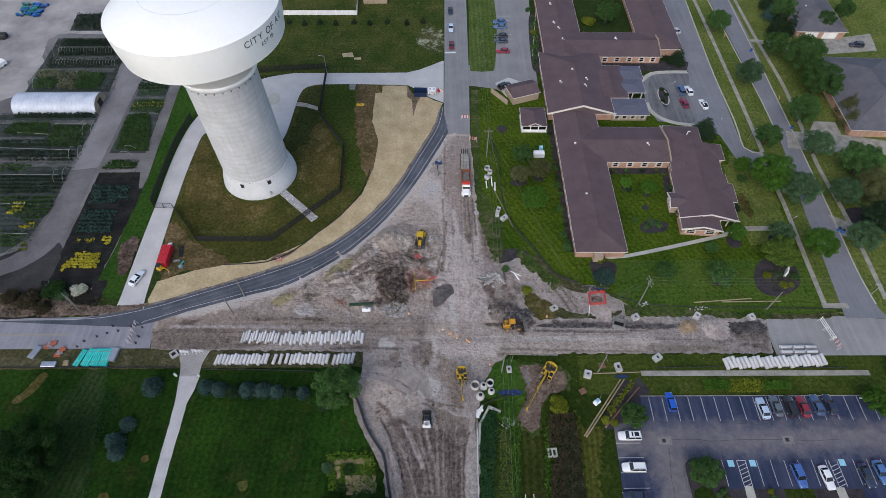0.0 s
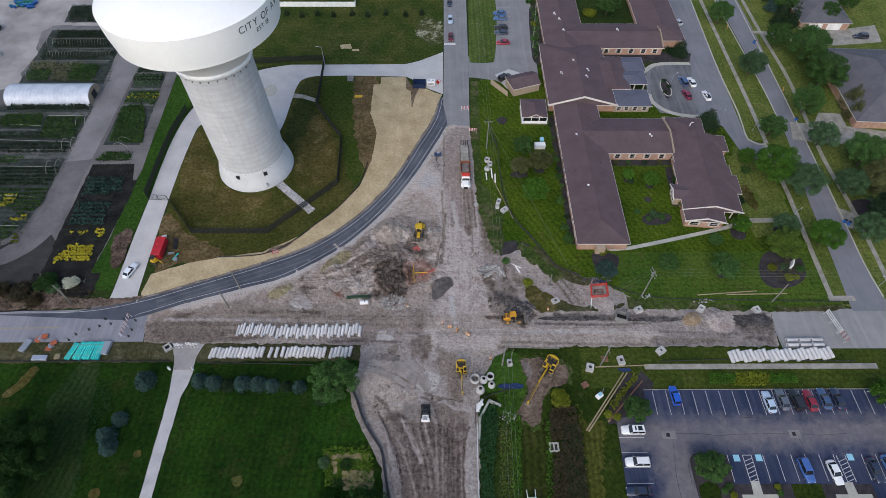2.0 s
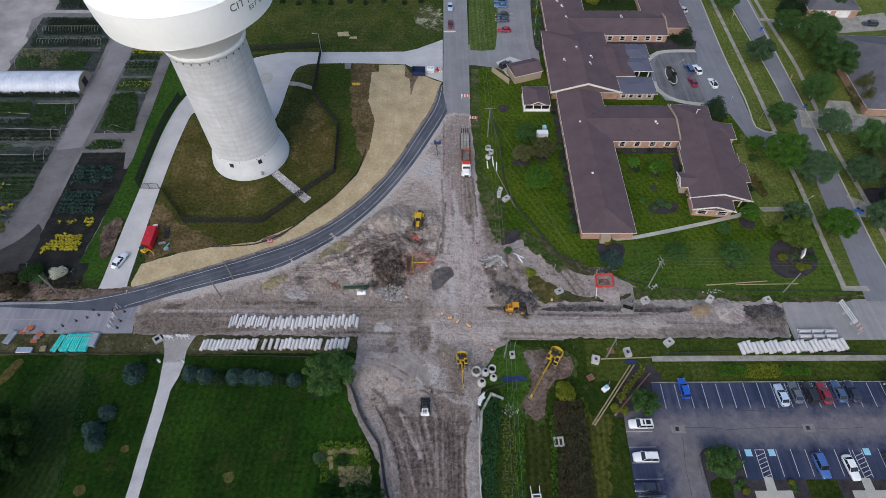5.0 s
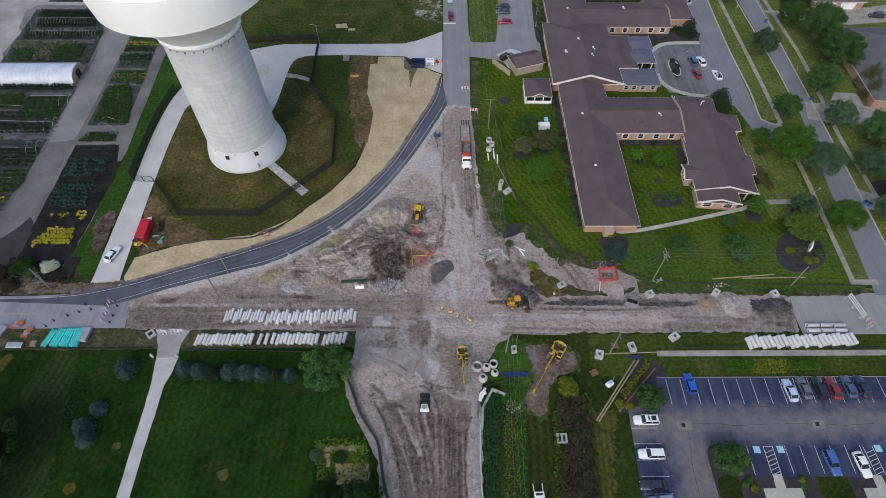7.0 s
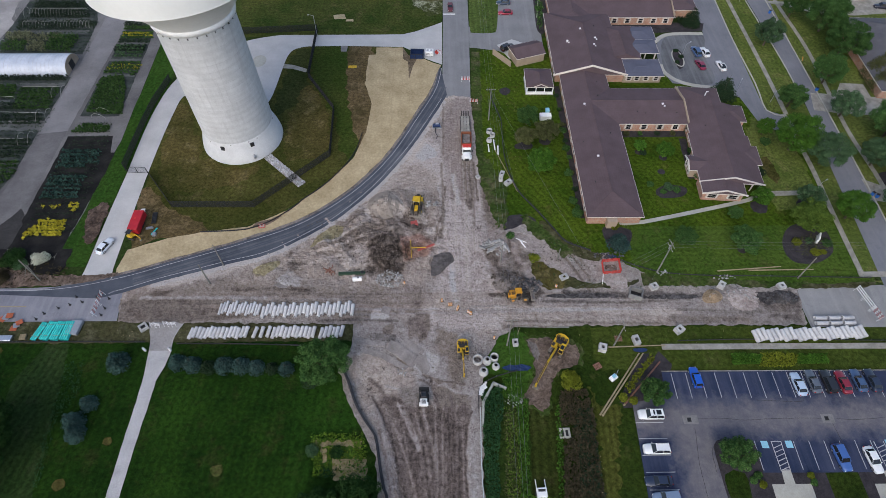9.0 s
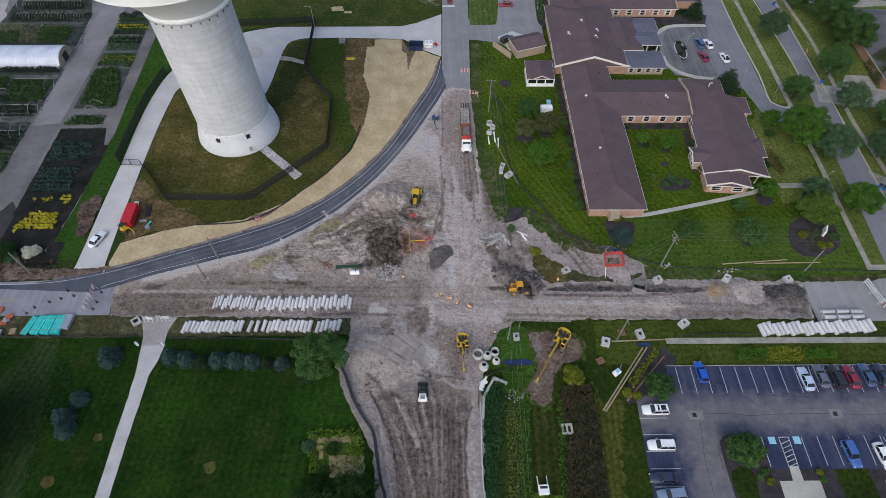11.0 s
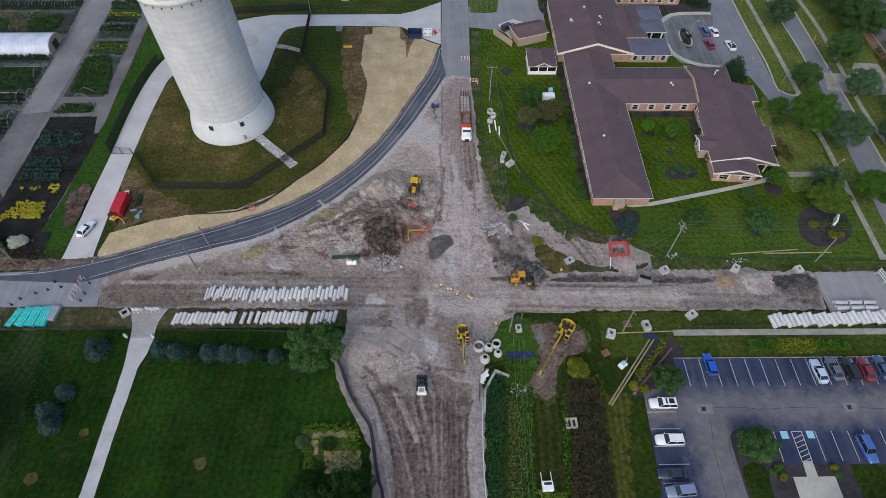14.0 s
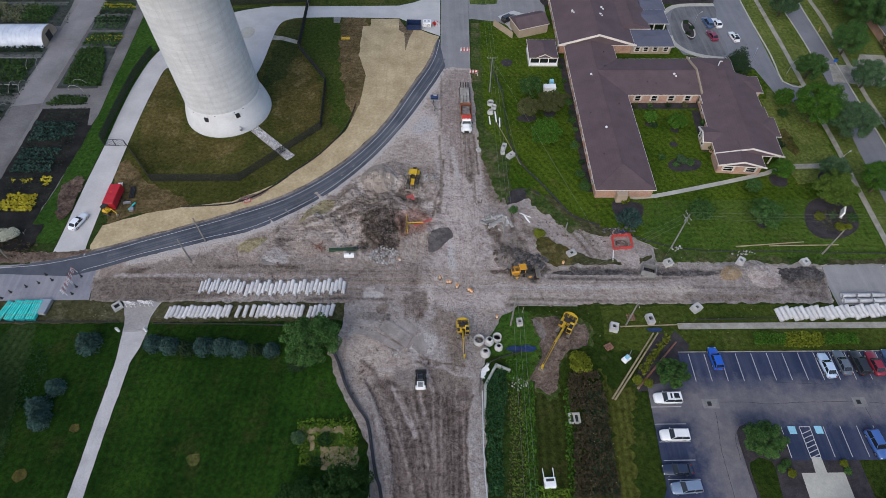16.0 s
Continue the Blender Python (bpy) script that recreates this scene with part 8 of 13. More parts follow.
def make_spruce(x, y, r, high, material, label, seed, leaves=1500, name="spruce"):
    """A conifer: straight trunk and whorls of drooping branches that narrow to the tip."""
    rnd = random.Random(seed)
    tr = thing(name, x, y, 0, rnd.uniform(0, 360), label, "tree")
    bm = bmesh.new()
    rod(bm, (0, 0, 0), (0, 0, high * 0.96), 0.05 * r + 0.05, 0.02, 8)
    centres, radii = [], []
    levels = 7
    for l in range(levels):
        f = l / (levels - 1)
        rr = r * (1 - f) ** 0.8 + 0.12
        z = high * (0.12 + 0.84 * f)
        n = max(1, int(10 * (1 - f)) + 1)
        for k in range(n):
            a = 2 * math.pi * (k + 0.5 * (l % 2)) / n + rnd.uniform(-0.15, 0.15)
            q = rr * rnd.uniform(0.7, 0.95)
            centres += [(q * 0.8 * math.cos(a), q * 0.8 * math.sin(a), z - 0.1 * q), (q * 0.4 * math.cos(a), q * 0.4 * math.sin(a), z)]
            radii += [0.26 * rr + 0.1, 0.28 * rr + 0.1]
            rod(bm, (0, 0, z), (q * math.cos(a), q * math.sin(a), z - 0.15 * q), 0.03, 0.01, 4)
    part("trunk", bm, M_BARK, tr)
    v, f = leaf_cloud(centres, radii, leaves * 3, 0.11 + 0.015 * r, seed, 0.7, 0.5)
    crown = new("needles", leaf_mesh("needles", v, f, material))
    crown.parent = tr
    return tr


def make_shrub(x, y, r, high, material, label, seed, leaves=420, name="shrub"):
    rnd = random.Random(seed)
    tr = thing(name, x, y, 0, rnd.uniform(0, 360), label, "shrub")
    bm = bmesh.new()
    centres, radii = [], []
    for k in range(7):
        a = 2 * math.pi * k / 7 + rnd.uniform(-0.3, 0.3)
        tip = Vector((0.5 * r * math.cos(a), 0.5 * r * math.sin(a), high * rnd.uniform(0.4, 0.7)))
        rod(bm, (0, 0, 0), tip, 0.03, 0.01, 4)
        centres.append(tuple(tip)), radii.append(r * rnd.uniform(0.32, 0.5))
    centres.append((0, 0, high * 0.65)), radii.append(r * 0.5)
    part("stem", bm, M_BARK, tr)
    v, f = leaf_cloud(centres, radii, leaves * 3, 0.09 + 0.02 * r, seed, min(1.0, high / (1.4 * r)))
    v[:, 2] = np.maximum(v[:, 2], 0.03)
    crown = new("foliage", leaf_mesh("foliage", v, f, material))
    crown.parent = tr
    return tr


def at(p):
    return p[0], p[1]


MAPLE = "broad green maple tree with uneven crown"
for i, (p, r, h, m, lab) in enumerate((
    ((96.0, 176.1), 4.6, 8, M_LEAF, MAPLE + " on the street verge"), ((97.2, 147.7), 5.0, 8.5, M_LEAF_GREY, "grey-green street tree with loose crown"), ((94.1, 120.0), 4.2, 7, M_LEAF, MAPLE + " beside the drive"),
    ((88.5, 103.7), 6.6, 10, M_LEAF_BRIGHT, "dense bright green maple beside the sidewalk"), ((94.2, 98.8), 5.8, 9, M_LEAF_GREY, "grey-green tree beside the sidewalk"), ((93.1, 81.5), 4.8, 8, M_LEAF_BRIGHT, "dense bright green maple on the verge"),
    ((82.5, 79.1), 5.0, 7, M_LEAF_SPRING, "yellow-green broad tree in the mulch bed"), ((85.5, 85.5), 3.6, 5.5, M_LEAF_GREY, "small grey-purple tree in the mulch bed"),
    ((116.7, 154.9), 7.5, 12, M_LEAF, MAPLE + " in a front garden"), ((110.3, 162.5), 4.6, 9, M_LEAF, MAPLE + " in a front garden"), ((116.9, 142.1), 7.0, 11, M_LEAF, MAPLE + " beside a house"), ((107.5, 129.9), 5.4, 9, M_LEAF, MAPLE + " near the sidewalk"),
    ((106.5, 116.1), 4.8, 8, M_LEAF_GREY, "loose grey-green tree by a driveway"), ((114.6, 108.3), 6.4, 10, M_LEAF, MAPLE + " by a driveway"), ((106.4, 98.1), 4.8, 8, M_LEAF_GREY, "grey-green tree on the verge"), ((114.5, 99.1), 6, 9, M_LEAF_OLIVE, "olive-green garden tree by a house"),
    ((110.4, 87.7), 6, 10, M_LEAF_DARK, "dark green garden tree by a house"), ((104.8, 83.3), 4.6, 8, M_LEAF_GREY, "grey-green tree on the verge"), ((143.3, 184.0), 4, 7, M_LEAF, MAPLE + " on a far lawn"), ((119.9, 182.3), 5, 10, M_LEAF, MAPLE + " in a front garden"),
    ((24.7, 97.1), 4.3, 6.5, M_LEAF_BRIGHT, "rounded bright green tree on the lawn"), ((22.0, 106.4), 3.3, 5, M_LEAF_OLIVE, "brownish ornamental tree on the lawn"), ((27.4, 107.9), 3.8, 5.5, M_LEAF_OLIVE, "brownish ornamental tree on the lawn"), ((23.3, 113.7), 3.4, 5.5, M_LEAF, "green ornamental tree on the lawn"),
    ((58.9, 181.8), 5.0, 8, M_LEAF, MAPLE + " in the inner court"), ((56.1, 101.8), 2.6, 4, M_LEAF_BRIGHT, "young green tree in the court lawn"), ((50.5, 103.8), 1.8, 3.2, M_LEAF_BRIGHT, "young green tree in the court lawn"),
    ((66.7, 73.3), 3.7, 5.5, M_LEAF, "rounded green tree on the front lawn"), ((54.0, 74.8), 2.8, 4.5, M_LEAF, "small green tree on the front lawn"), ((74.8, 86.3), 2.8, 4.5, M_LEAF_BRIGHT, "small green tree by the walk"), ((67.4, 81.8), 2.0, 3.5, M_LEAF, "small green tree on the front lawn"),
    ((-21.1, 44.8), 5.6, 10, M_LEAF, "large bright green tree at the lawn corner"), ((-78.3, 30.8), 8.6, 12, M_LEAF_DEEP, "very large dark green tree on the lawn"), ((-80.9, 24.4), 7.5, 11, M_LEAF_DEEP, "large dark green tree on the lawn"), ((39.2, 39.7), 3.2, 4.6, M_LEAF, "rounded green tree at the lot's edge"),
    ((-14.0, 20.2), 5.8, 7, M_LEAF_DEEP, "large dark green tree south of the plot"), ((-19.8, 19.2), 5.0, 6.5, M_LEAF_DEEP, "dark green tree beside another on the lawn"), ((50.6, 28.2), 3.5, 5.2, M_LEAF, "rounded green tree on the lot island"), ((90.1, 42.1), 3.6, 5, M_LEAF_BRIGHT, "green tree beside the lot"), ((83.5, 109.4), 2.6, 5, M_LEAF_BRIGHT, "young tree beside the drive"), ((133.5, 177.1), 4, 7, M_LEAF, MAPLE + " behind the house"),
)):
    make_tree(p[0], p[1], r * 0.88, h * 0.95, m, lab, 100 + i, int(900 + 75 * r * r))
for i, (p, r, h, m, lab) in enumerate((
    ((116.0, 174.6), 3.6, 12, M_LEAF_DARK, "tall dark spruce in a front garden"), ((120.6, 174.4), 3.2, 11, M_LEAF_DARK, "tall dark spruce beside the house"), ((120.8, 182.2), 3.6, 13, M_LEAF_DARK, "tall dark spruce beside the house"), ((117.2, 183.6), 3.0, 11, M_LEAF_BLUE, "tall blue-green spruce in a garden row"), ((118.4, 190.5), 3.4, 13, M_LEAF_DARK, "tall dark spruce in a garden row"), ((121.6, 127.8), 3.8, 8, M_LEAF_OLIVE, "olive spruce at a house corner"), ((122.4, 132.7), 4.4, 10, M_LEAF_OLIVE, "loose olive pine beside a house"),
    ((78.4, 158.5), 3.6, 7, M_LEAF_DARK, "dark evergreen by the building"), ((77.6, 124.3), 4.6, 8, M_LEAF_DARK, "broad dark evergreen by the building"), ((39.8, 74.3), 3.2, 4.5, M_LEAF_BLUE, "spreading blue-grey spruce in a mulch bed"),
    ((-60.9, 47.0), 2.8, 5, M_LEAF_BLUE, "blue spruce on the lawn"), ((-63.7, 39.1), 1.9, 3.6, M_LEAF_BLUE, "young blue spruce on the lawn"), ((-65.0, 35.5), 2.5, 5, M_LEAF_BLUE, "blue spruce on the lawn"), ((-64.2, 33.5), 2.2, 4, M_LEAF_BLUE, "blue spruce on the lawn"),
    ((-49.7, 46.9), 2.2, 4.2, M_LEAF_BLUE, "blue spruce in a row on grass"), ((-46.7, 46.4), 2.2, 4.2, M_LEAF_BLUE, "blue spruce in a row on grass"), ((-43.6, 45.9), 1.8, 3.4, M_LEAF_DARK, "dark spruce in a row"), ((-40.7, 46.2), 2.3, 4.4, M_LEAF_BLUE, "blue spruce in a row on grass"),
    ((-37.5, 46.1), 2.2, 4.2, M_LEAF_BLUE, "blue spruce in a row on grass"), ((-34.6, 45.8), 1.9, 3.6, M_LEAF_BLUE, "blue spruce in a row on grass"), ((-31.7, 45.6), 1.5, 2.8, M_LEAF_DARK, "small dark spruce in a row"), ((-28.9, 45.5), 1.8, 3.2, M_LEAF_BLUE, "blue spruce in a row on grass"), ((-24.0, 43.3), 2.2, 4, M_LEAF_DARK, "dark spruce at the row's end"),
)):
    make_spruce(p[0], p[1], r * 0.86, h * 0.92, m, lab, 300 + i, int(700 + 110 * r * r))
for k, x in enumerate((512, 538, 563, 590, 620, 646, 675, 708, 734)):
    p = ((-52.6, 181.9)[0] + (x - 512) * 0.212, (-52.6, 181.9)[1] - 1.0 * (k % 2))
    make_spruce(p[0], p[1], 1.1, 2.6, M_LEAF_DARK, "young conifer sapling planted in a row", 340 + k, 260, "sapling")
SHRUBS = (
    ((79.3, 74.6), 1.2, 0.9, M_LEAF_LIME, "rounded yellow-leaved shrub in mulch"), ((82.4, 71.8), 1.3, 0.9, M_LEAF_LIME, "rounded yellow-leaved shrub in mulch"), ((84.2, 71.8), 0.8, 0.8, M_LEAF_LIME, "rounded yellow-leaved shrub in mulch"), ((85.8, 74.0), 1.3, 1.0, M_LEAF, "low green shrub in mulch"),
    ((54.8, 90.7), 1.5, 1.6, M_LEAF_GREY, "pale-flowering green shrub in mulch"), ((56.6, 90.2), 1.1, 0.9, M_LEAF, "low green shrub in mulch"), ((53.3, 89.6), 0.9, 0.8, M_LEAF, "low green shrub in mulch"), ((51.3, 102.4), 1.0, 1.0, M_LEAF_DARK, "low dark shrub in mulch"), ((50.7, 91.8), 1.0, 1.0, M_LEAF, "low green shrub in mulch"), ((52.8, 181.3), 2.6, 2.4, M_LEAF_LIME, "lime-green shrub in the court"),
    ((24.6, 42.6), 2.4, 1.7, M_LEAF_LIME, "broad lime-green shrub beside the ditch"), ((-85.2, 71.1), 2.1, 2.0, M_LEAF_WHITE, "white-flowering shrub at the roadside"), ((-91.0, 71.0), 3.0, 2.6, M_LEAF_DEEP, "wild dark green thicket by the road"), ((-88.9, 69.6), 1.8, 1.8, M_LEAF_GREY, "wild grey-green thicket by the road"),
    ((20.7, 70.6), 1.4, 1.2, M_LEAF_LIME, "lime-green shrub among rubble"), ((16.1, 76.8), 1.2, 1.2, M_LEAF, "low green shrub by the rubble"), ((39.8, 79.3), 1.2, 1.2, M_LEAF_LIME, "lime-green shrub by the wall"),
    ((-100.8, 69.2), 2.5, 2.0, M_LEAF_BROWN, "bare brown thicket along the road"), ((-95.9, 68.4), 3.0, 2.0, M_LEAF_BROWN, "bare brown thicket along the road"), ((-91.7, 66.4), 2.4, 1.8, M_LEAF_BROWN, "bare brown thicket along the road"),
    ((31.7, 95.7), 1.3, 1.4, M_LEAF, "clipped green shrub by the wall"), ((32.2, 104.1), 1.2, 1.4, M_LEAF, "clipped green shrub by the wall"), ((31.4, 86.7), 1.3, 1.4, M_LEAF, "clipped green shrub by the wall"), ((31.9, 82.8), 1.5, 1.6, M_LEAF, "green shrub at the building's corner"), ((32.4, 110.5), 1.2, 1.4, M_LEAF, "clipped green shrub by the wall"),
    ((63.5, 102.9), 1.3, 1.4, M_LEAF, "clipped green shrub by the wall"), ((62.8, 94.4), 1.3, 1.4, M_LEAF, "clipped green shrub by the wall"), ((52.2, 112.4), 1.0, 1.0, M_LEAF_OLIVE, "low olive shrub by the wall"), ((61.0, 112.3), 1.0, 1.0, M_LEAF_OLIVE, "low olive shrub by the wall"),
    ((33.8, 39.3), 1.0, 1.0, M_LEAF_LIME, "clipped round shrub in mulch"), ((35.6, 38.7), 0.9, 0.9, M_LEAF_LIME, "clipped round shrub in mulch"), ((76.4, 90.1), 0.9, 0.9, M_LEAF, "low green shrub by the porch"),
    ((32.6, 189.3), 1.4, 1.2, M_LEAF, "green shrub in the car park bed"), ((32.8, 175.3), 1.4, 1.2, M_LEAF_LIME, "lime shrub in the car park bed"), ((32.3, 167.1), 1.4, 1.2, M_LEAF, "green shrub in the car park bed"), ((82.9, 105.9), 1.6, 1.6, M_LEAF, "green shrub by the wing"), ((78.1, 95.4), 1.4, 1.6, M_LEAF_DARK, "dark shrub by the wing"),
    ((71.0, 141.9), 0.9, 0.8, M_LEAF_DARK, "low shrub on the turning island"), ((69.3, 139.2), 0.9, 0.8, M_LEAF_DARK, "low shrub on the turning island"), ((70.2, 144.6), 0.9, 0.8, M_LEAF_DARK, "low shrub on the turning island"),
    ((-22.1, 30.2), 1.4, 1.3, M_LEAF_GREY, "grey-green plants beside the plot"), ((-17.9, 29.9), 1.4, 1.0, M_LEAF_DEEP, "leafy vegetable plants in the plot"),
    ((54.0, 25.4), 0.8, 0.8, M_LEAF, "clipped round shrub before the building"), ((53.0, 24.6), 0.8, 0.8, M_LEAF, "clipped round shrub before the building"), ((54.4, 23.9), 0.8, 0.8, M_LEAF_LIME, "clipped lime shrub before the building"), ((63.0, 25.3), 0.7, 0.8, M_LEAF_LIME, "clipped lime shrub before the building"), ((63.1, 24.1), 0.7, 0.8, M_LEAF, "clipped round shrub before the building"),
)
for i, (p, r, h, m, lab) in enumerate(SHRUBS):
    make_shrub(p[0], p[1], r, h, m, lab, 400 + i, int(260 + 130 * r * r))


def bed_plants(name, outline, material, label, seed, high=0.6, row=1.2, gap=0.55, size=0.26, per=5, turn=0.0):
    """Rows of small leafy plants inside an outline, as one mass."""
    r = np.random.RandomState(seed)
    a = np.array(outline)
    cx, cy = a.mean(0)
    span = float(np.abs(a - (cx, cy)).max()) * 1.5
    gu, gv = np.meshgrid(np.arange(-span, span, gap), np.arange(-span, span, row))
    gu, gv = gu + r.uniform(-0.3, 0.3, gu.shape) * gap, gv + r.uniform(-0.12, 0.12, gv.shape) * row
    c, s = math.cos(turn), math.sin(turn)
    px, py = cx + gu * c - gv * s, cy + gu * s + gv * c
    ok = inside(px, py, outline) & (r.rand(*px.shape) > 0.08)
    base = np.stack([px[ok], py[ok]], 1)
    n = len(base)
    if not n:
        return
    pts = np.repeat(base, per, 0)
    m = len(pts)
    z = r.uniform(0.1, 1.0, m) * high * np.repeat(r.uniform(0.6, 1.15, n), per)
    p = np.column_stack([pts + r.normal(size=(m, 2)) * gap * 0.30, z])
    nr = r.normal(size=(m, 3)) + np.array((0, 0, 1.0))
    nr /= np.linalg.norm(nr, axis=1)[:, None]
    t = np.cross(nr, r.normal(size=(m, 3)))
    t /= np.linalg.norm(t, axis=1)[:, None]
    b = np.cross(nr, t)
    sz = size * r.uniform(0.6, 1.3, m)[:, None]
    v = np.stack([p + t * sz, p + b * sz * 0.6 + nr * sz * 0.2, p - t * sz, p - b * sz * 0.6], 1).reshape(-1, 3)
    ob = new(name, leaf_mesh(name, v, [(4 * k, 4 * k + 1, 4 * k + 2, 4 * k + 3) for k in range(m)], material))
    tagged(ob, label, "plants", "", "stuff")


POTS = "rows of green potted nursery plants on dark ground"
for i, (pts, m, hgt, row, gap) in enumerate((
    ([(-92.8, 119.1), (-83.2, 117.9), (-85.4, 128.6), (-88.3, 134.9), (-93.7, 133.6)], M_NURSERY, 0.8, 1.0, 0.6),
    ([(-94.2, 111.3), (-84.7, 111.2), (-84.7, 113.9), (-92.1, 114.6)], M_NURSERY, 0.7, 1.0, 0.6),
    ([(-93.2, 98.2), (-83.2, 99.6), (-84.2, 105.2), (-93.4, 105.2)], M_POTTED_BLUE, 0.9, 1.5, 0.85),
    ([(-93.2, 88.2), (-84.2, 89.0), (-84.9, 96.2), (-93.2, 96.2)], M_POTTED_BLUE, 0.9, 1.5, 0.85),
    ([(-92.4, 77.4), (-83.8, 78.0), (-83.9, 82.4), (-89.8, 82.8), (-91.2, 80.5)], M_LEAF_YELLOW, 0.5, 0.9, 0.8),
    ([(-84.9, 85.3), (-83.1, 85.3), (-83.3, 87.8), (-85.7, 87.5)], M_LEAF_YELLOW, 0.4, 1.2, 0.9),
    ([(-91.7, 85.7), (-86.8, 86.6), (-87.1, 87.5), (-91.5, 87.0)], M_LEAF_YELLOW, 0.3, 2.0, 1.4),
    ([(-94.1, 137.0), (-84.6, 137.4), (-84.8, 139.5), (-94.2, 139.1)], M_LEAF_YELLOW, 0.4, 1.6, 1.0),
    ([(-94.1, 134.9), (-84.4, 134.8), (-85.0, 141.4), (-93.5, 140.7)], M_NURSERY, 0.7, 1.6, 0.7),
    ([(-93.5, 142.3), (-85.4, 142.8), (-86.4, 148.9), (-94.3, 148.9)], M_LEAF_GREY, 0.7, 1.8, 0.8),
    ([(-128.1, 125.6), (-114.6, 125.1), (-115.6, 130.5), (-126.9, 130.5)], M_NURSERY, 0.8, 1.3, 0.6),
    ([(-112.7, 120.4), (-103.6, 120.8), (-103.5, 128.7), (-114.7, 129.5)], M_NURSERY, 0.9, 1.5, 0.7),
    ([(-127.5, 132.0), (-103.8, 131.9), (-103.5, 134.4), (-127.8, 134.6)], M_NURSERY_DIM, 0.9, 1.4, 0.8),
    ([(-126.3, 120.0), (-110.9, 119.9), (-113.4, 123.2), (-127.8, 123.3)], M_NURSERY_DIM, 1.0, 1.6, 0.9),
    ([(-124.0, 114.8), (-103.3, 114.6), (-103.9, 118.5), (-125.7, 118.6)], M_NURSERY_DIM, 1.0, 1.8, 0.9),
    ([(-118.2, 102.0), (-102.7, 102.9), (-102.9, 108.8), (-121.3, 108.9)], M_NURSERY_DIM, 0.8, 1.6, 0.8),
    ([(-106.5, 92.2), (-102.2, 94.1), (-102.8, 101.3), (-117.8, 101.0), (-116.4, 98.0)], M_NURSERY, 0.8, 1.6, 0.9),
    ([(-113.2, 94.7), (-109.8, 94.7), (-110.1, 99.0), (-112.6, 99.4)], M_LEAF_YELLOW, 0.6, 1.3, 0.8),
    ([(-107.9, 90.4), (-104.5, 90.9), (-104.8, 92.2), (-108.0, 91.7)], M_LEAF_YELLOW, 0.5, 1.3, 0.8),
    ([(-110.2, 84.1), (-105.9, 84.1), (-105.9, 89.1), (-112.4, 89.1)], M_NURSERY, 0.8, 1.6, 0.9),
    ([(-104.8, 83.2), (-103.4, 83.2), (-103.8, 85.8), (-105.5, 85.8)], M_LEAF_LIME, 0.6, 1.3, 0.8),
    ([(-115.0, 145.7), (-107.0, 145.6), (-107.4, 154.1), (-115.6, 154.3)], M_NURSERY, 1.2, 1.3, 0.8),
    ([(-128.2, 145.7), (-121.0, 145.6), (-121.4, 151.1), (-128.1, 151.3)], M_NURSERY, 1.1, 1.5, 0.8),
    ([(-127.0, 150.7), (-112.0, 151.6), (-112.4, 155.1), (-126.1, 155.3)], M_NURSERY_TAN, 1.1, 1.6, 0.9),
    ([(-119.6, 146.2), (-114.2, 146.2), (-116.8, 150.7), (-121.3, 150.8)], M_NURSERY_TAN, 1.2, 1.4, 0.8),
    ([(-129.0, 151.9), (-121.2, 152.8), (-123.2, 155.7), (-129.3, 154.8)], M_NURSERY_TAN, 1.2, 1.3, 0.9),
    ([(-127.3, 156.6), (-103.7, 157.7), (-105.0, 161.6), (-128.0, 160.8)], M_NURSERY_DIM, 1.3, 1.8, 0.9),
    ([(-126.2, 163.2), (-107.4, 163.1), (-112.3, 172.1), (-127.7, 172.1)], M_NURSERY_DIM, 1.2, 1.5, 0.8),
    ([(-127.0, 178.6), (-114.7, 178.4), (-116.8, 188.0), (-128.2, 186.8)], M_NURSERY_DIM, 1.4, 1.8, 1.0),
    ([(-96.4, 161.2), (-88.0, 161.4), (-87.0, 159.3), (-95.6, 159.0)], M_NURSERY_DIM, 0.7, 1.2, 0.8),
    ([(-95.4, 158.4), (-87.5, 158.4), (-86.8, 156.6), (-95.2, 156.7)], M_NURSERY, 0.7, 1.2, 0.8),
    ([(-94.8, 155.5), (-86.6, 155.4), (-85.6, 153.1), (-94.6, 153.1)], M_LEAF_YELLOW, 0.4, 1.3, 0.9),
    ([(-95.1, 155.8), (-86.2, 155.7), (-85.1, 152.5), (-94.7, 152.6)], M_NURSERY, 0.5, 1.5, 0.8),
    ([(-94.8, 151.7), (-85.7, 151.7), (-85.6, 149.7), (-94.5, 149.7)], M_NURSERY_DIM, 0.6, 1.3, 0.8),
    ([(-94.9, 148.9), (-86.2, 148.8), (-85.7, 146.1), (-94.6, 146.1)], M_NURSERY_DIM, 0.6, 1.4, 0.9),
    ([(-122.0, 110.4), (-113.1, 111.4), (-114.8, 113.6), (-123.5, 113.6)], M_NURSERY, 0.8, 1.6, 0.8),
)):
    bed_plants("nursery_plants", pts, m, POTS if m not in (M_LEAF_YELLOW,) else "bed of bright yellow flowering plants", 600 + i, hgt * 1.1, row * 0.85, gap * 0.62, 0.22, 20)
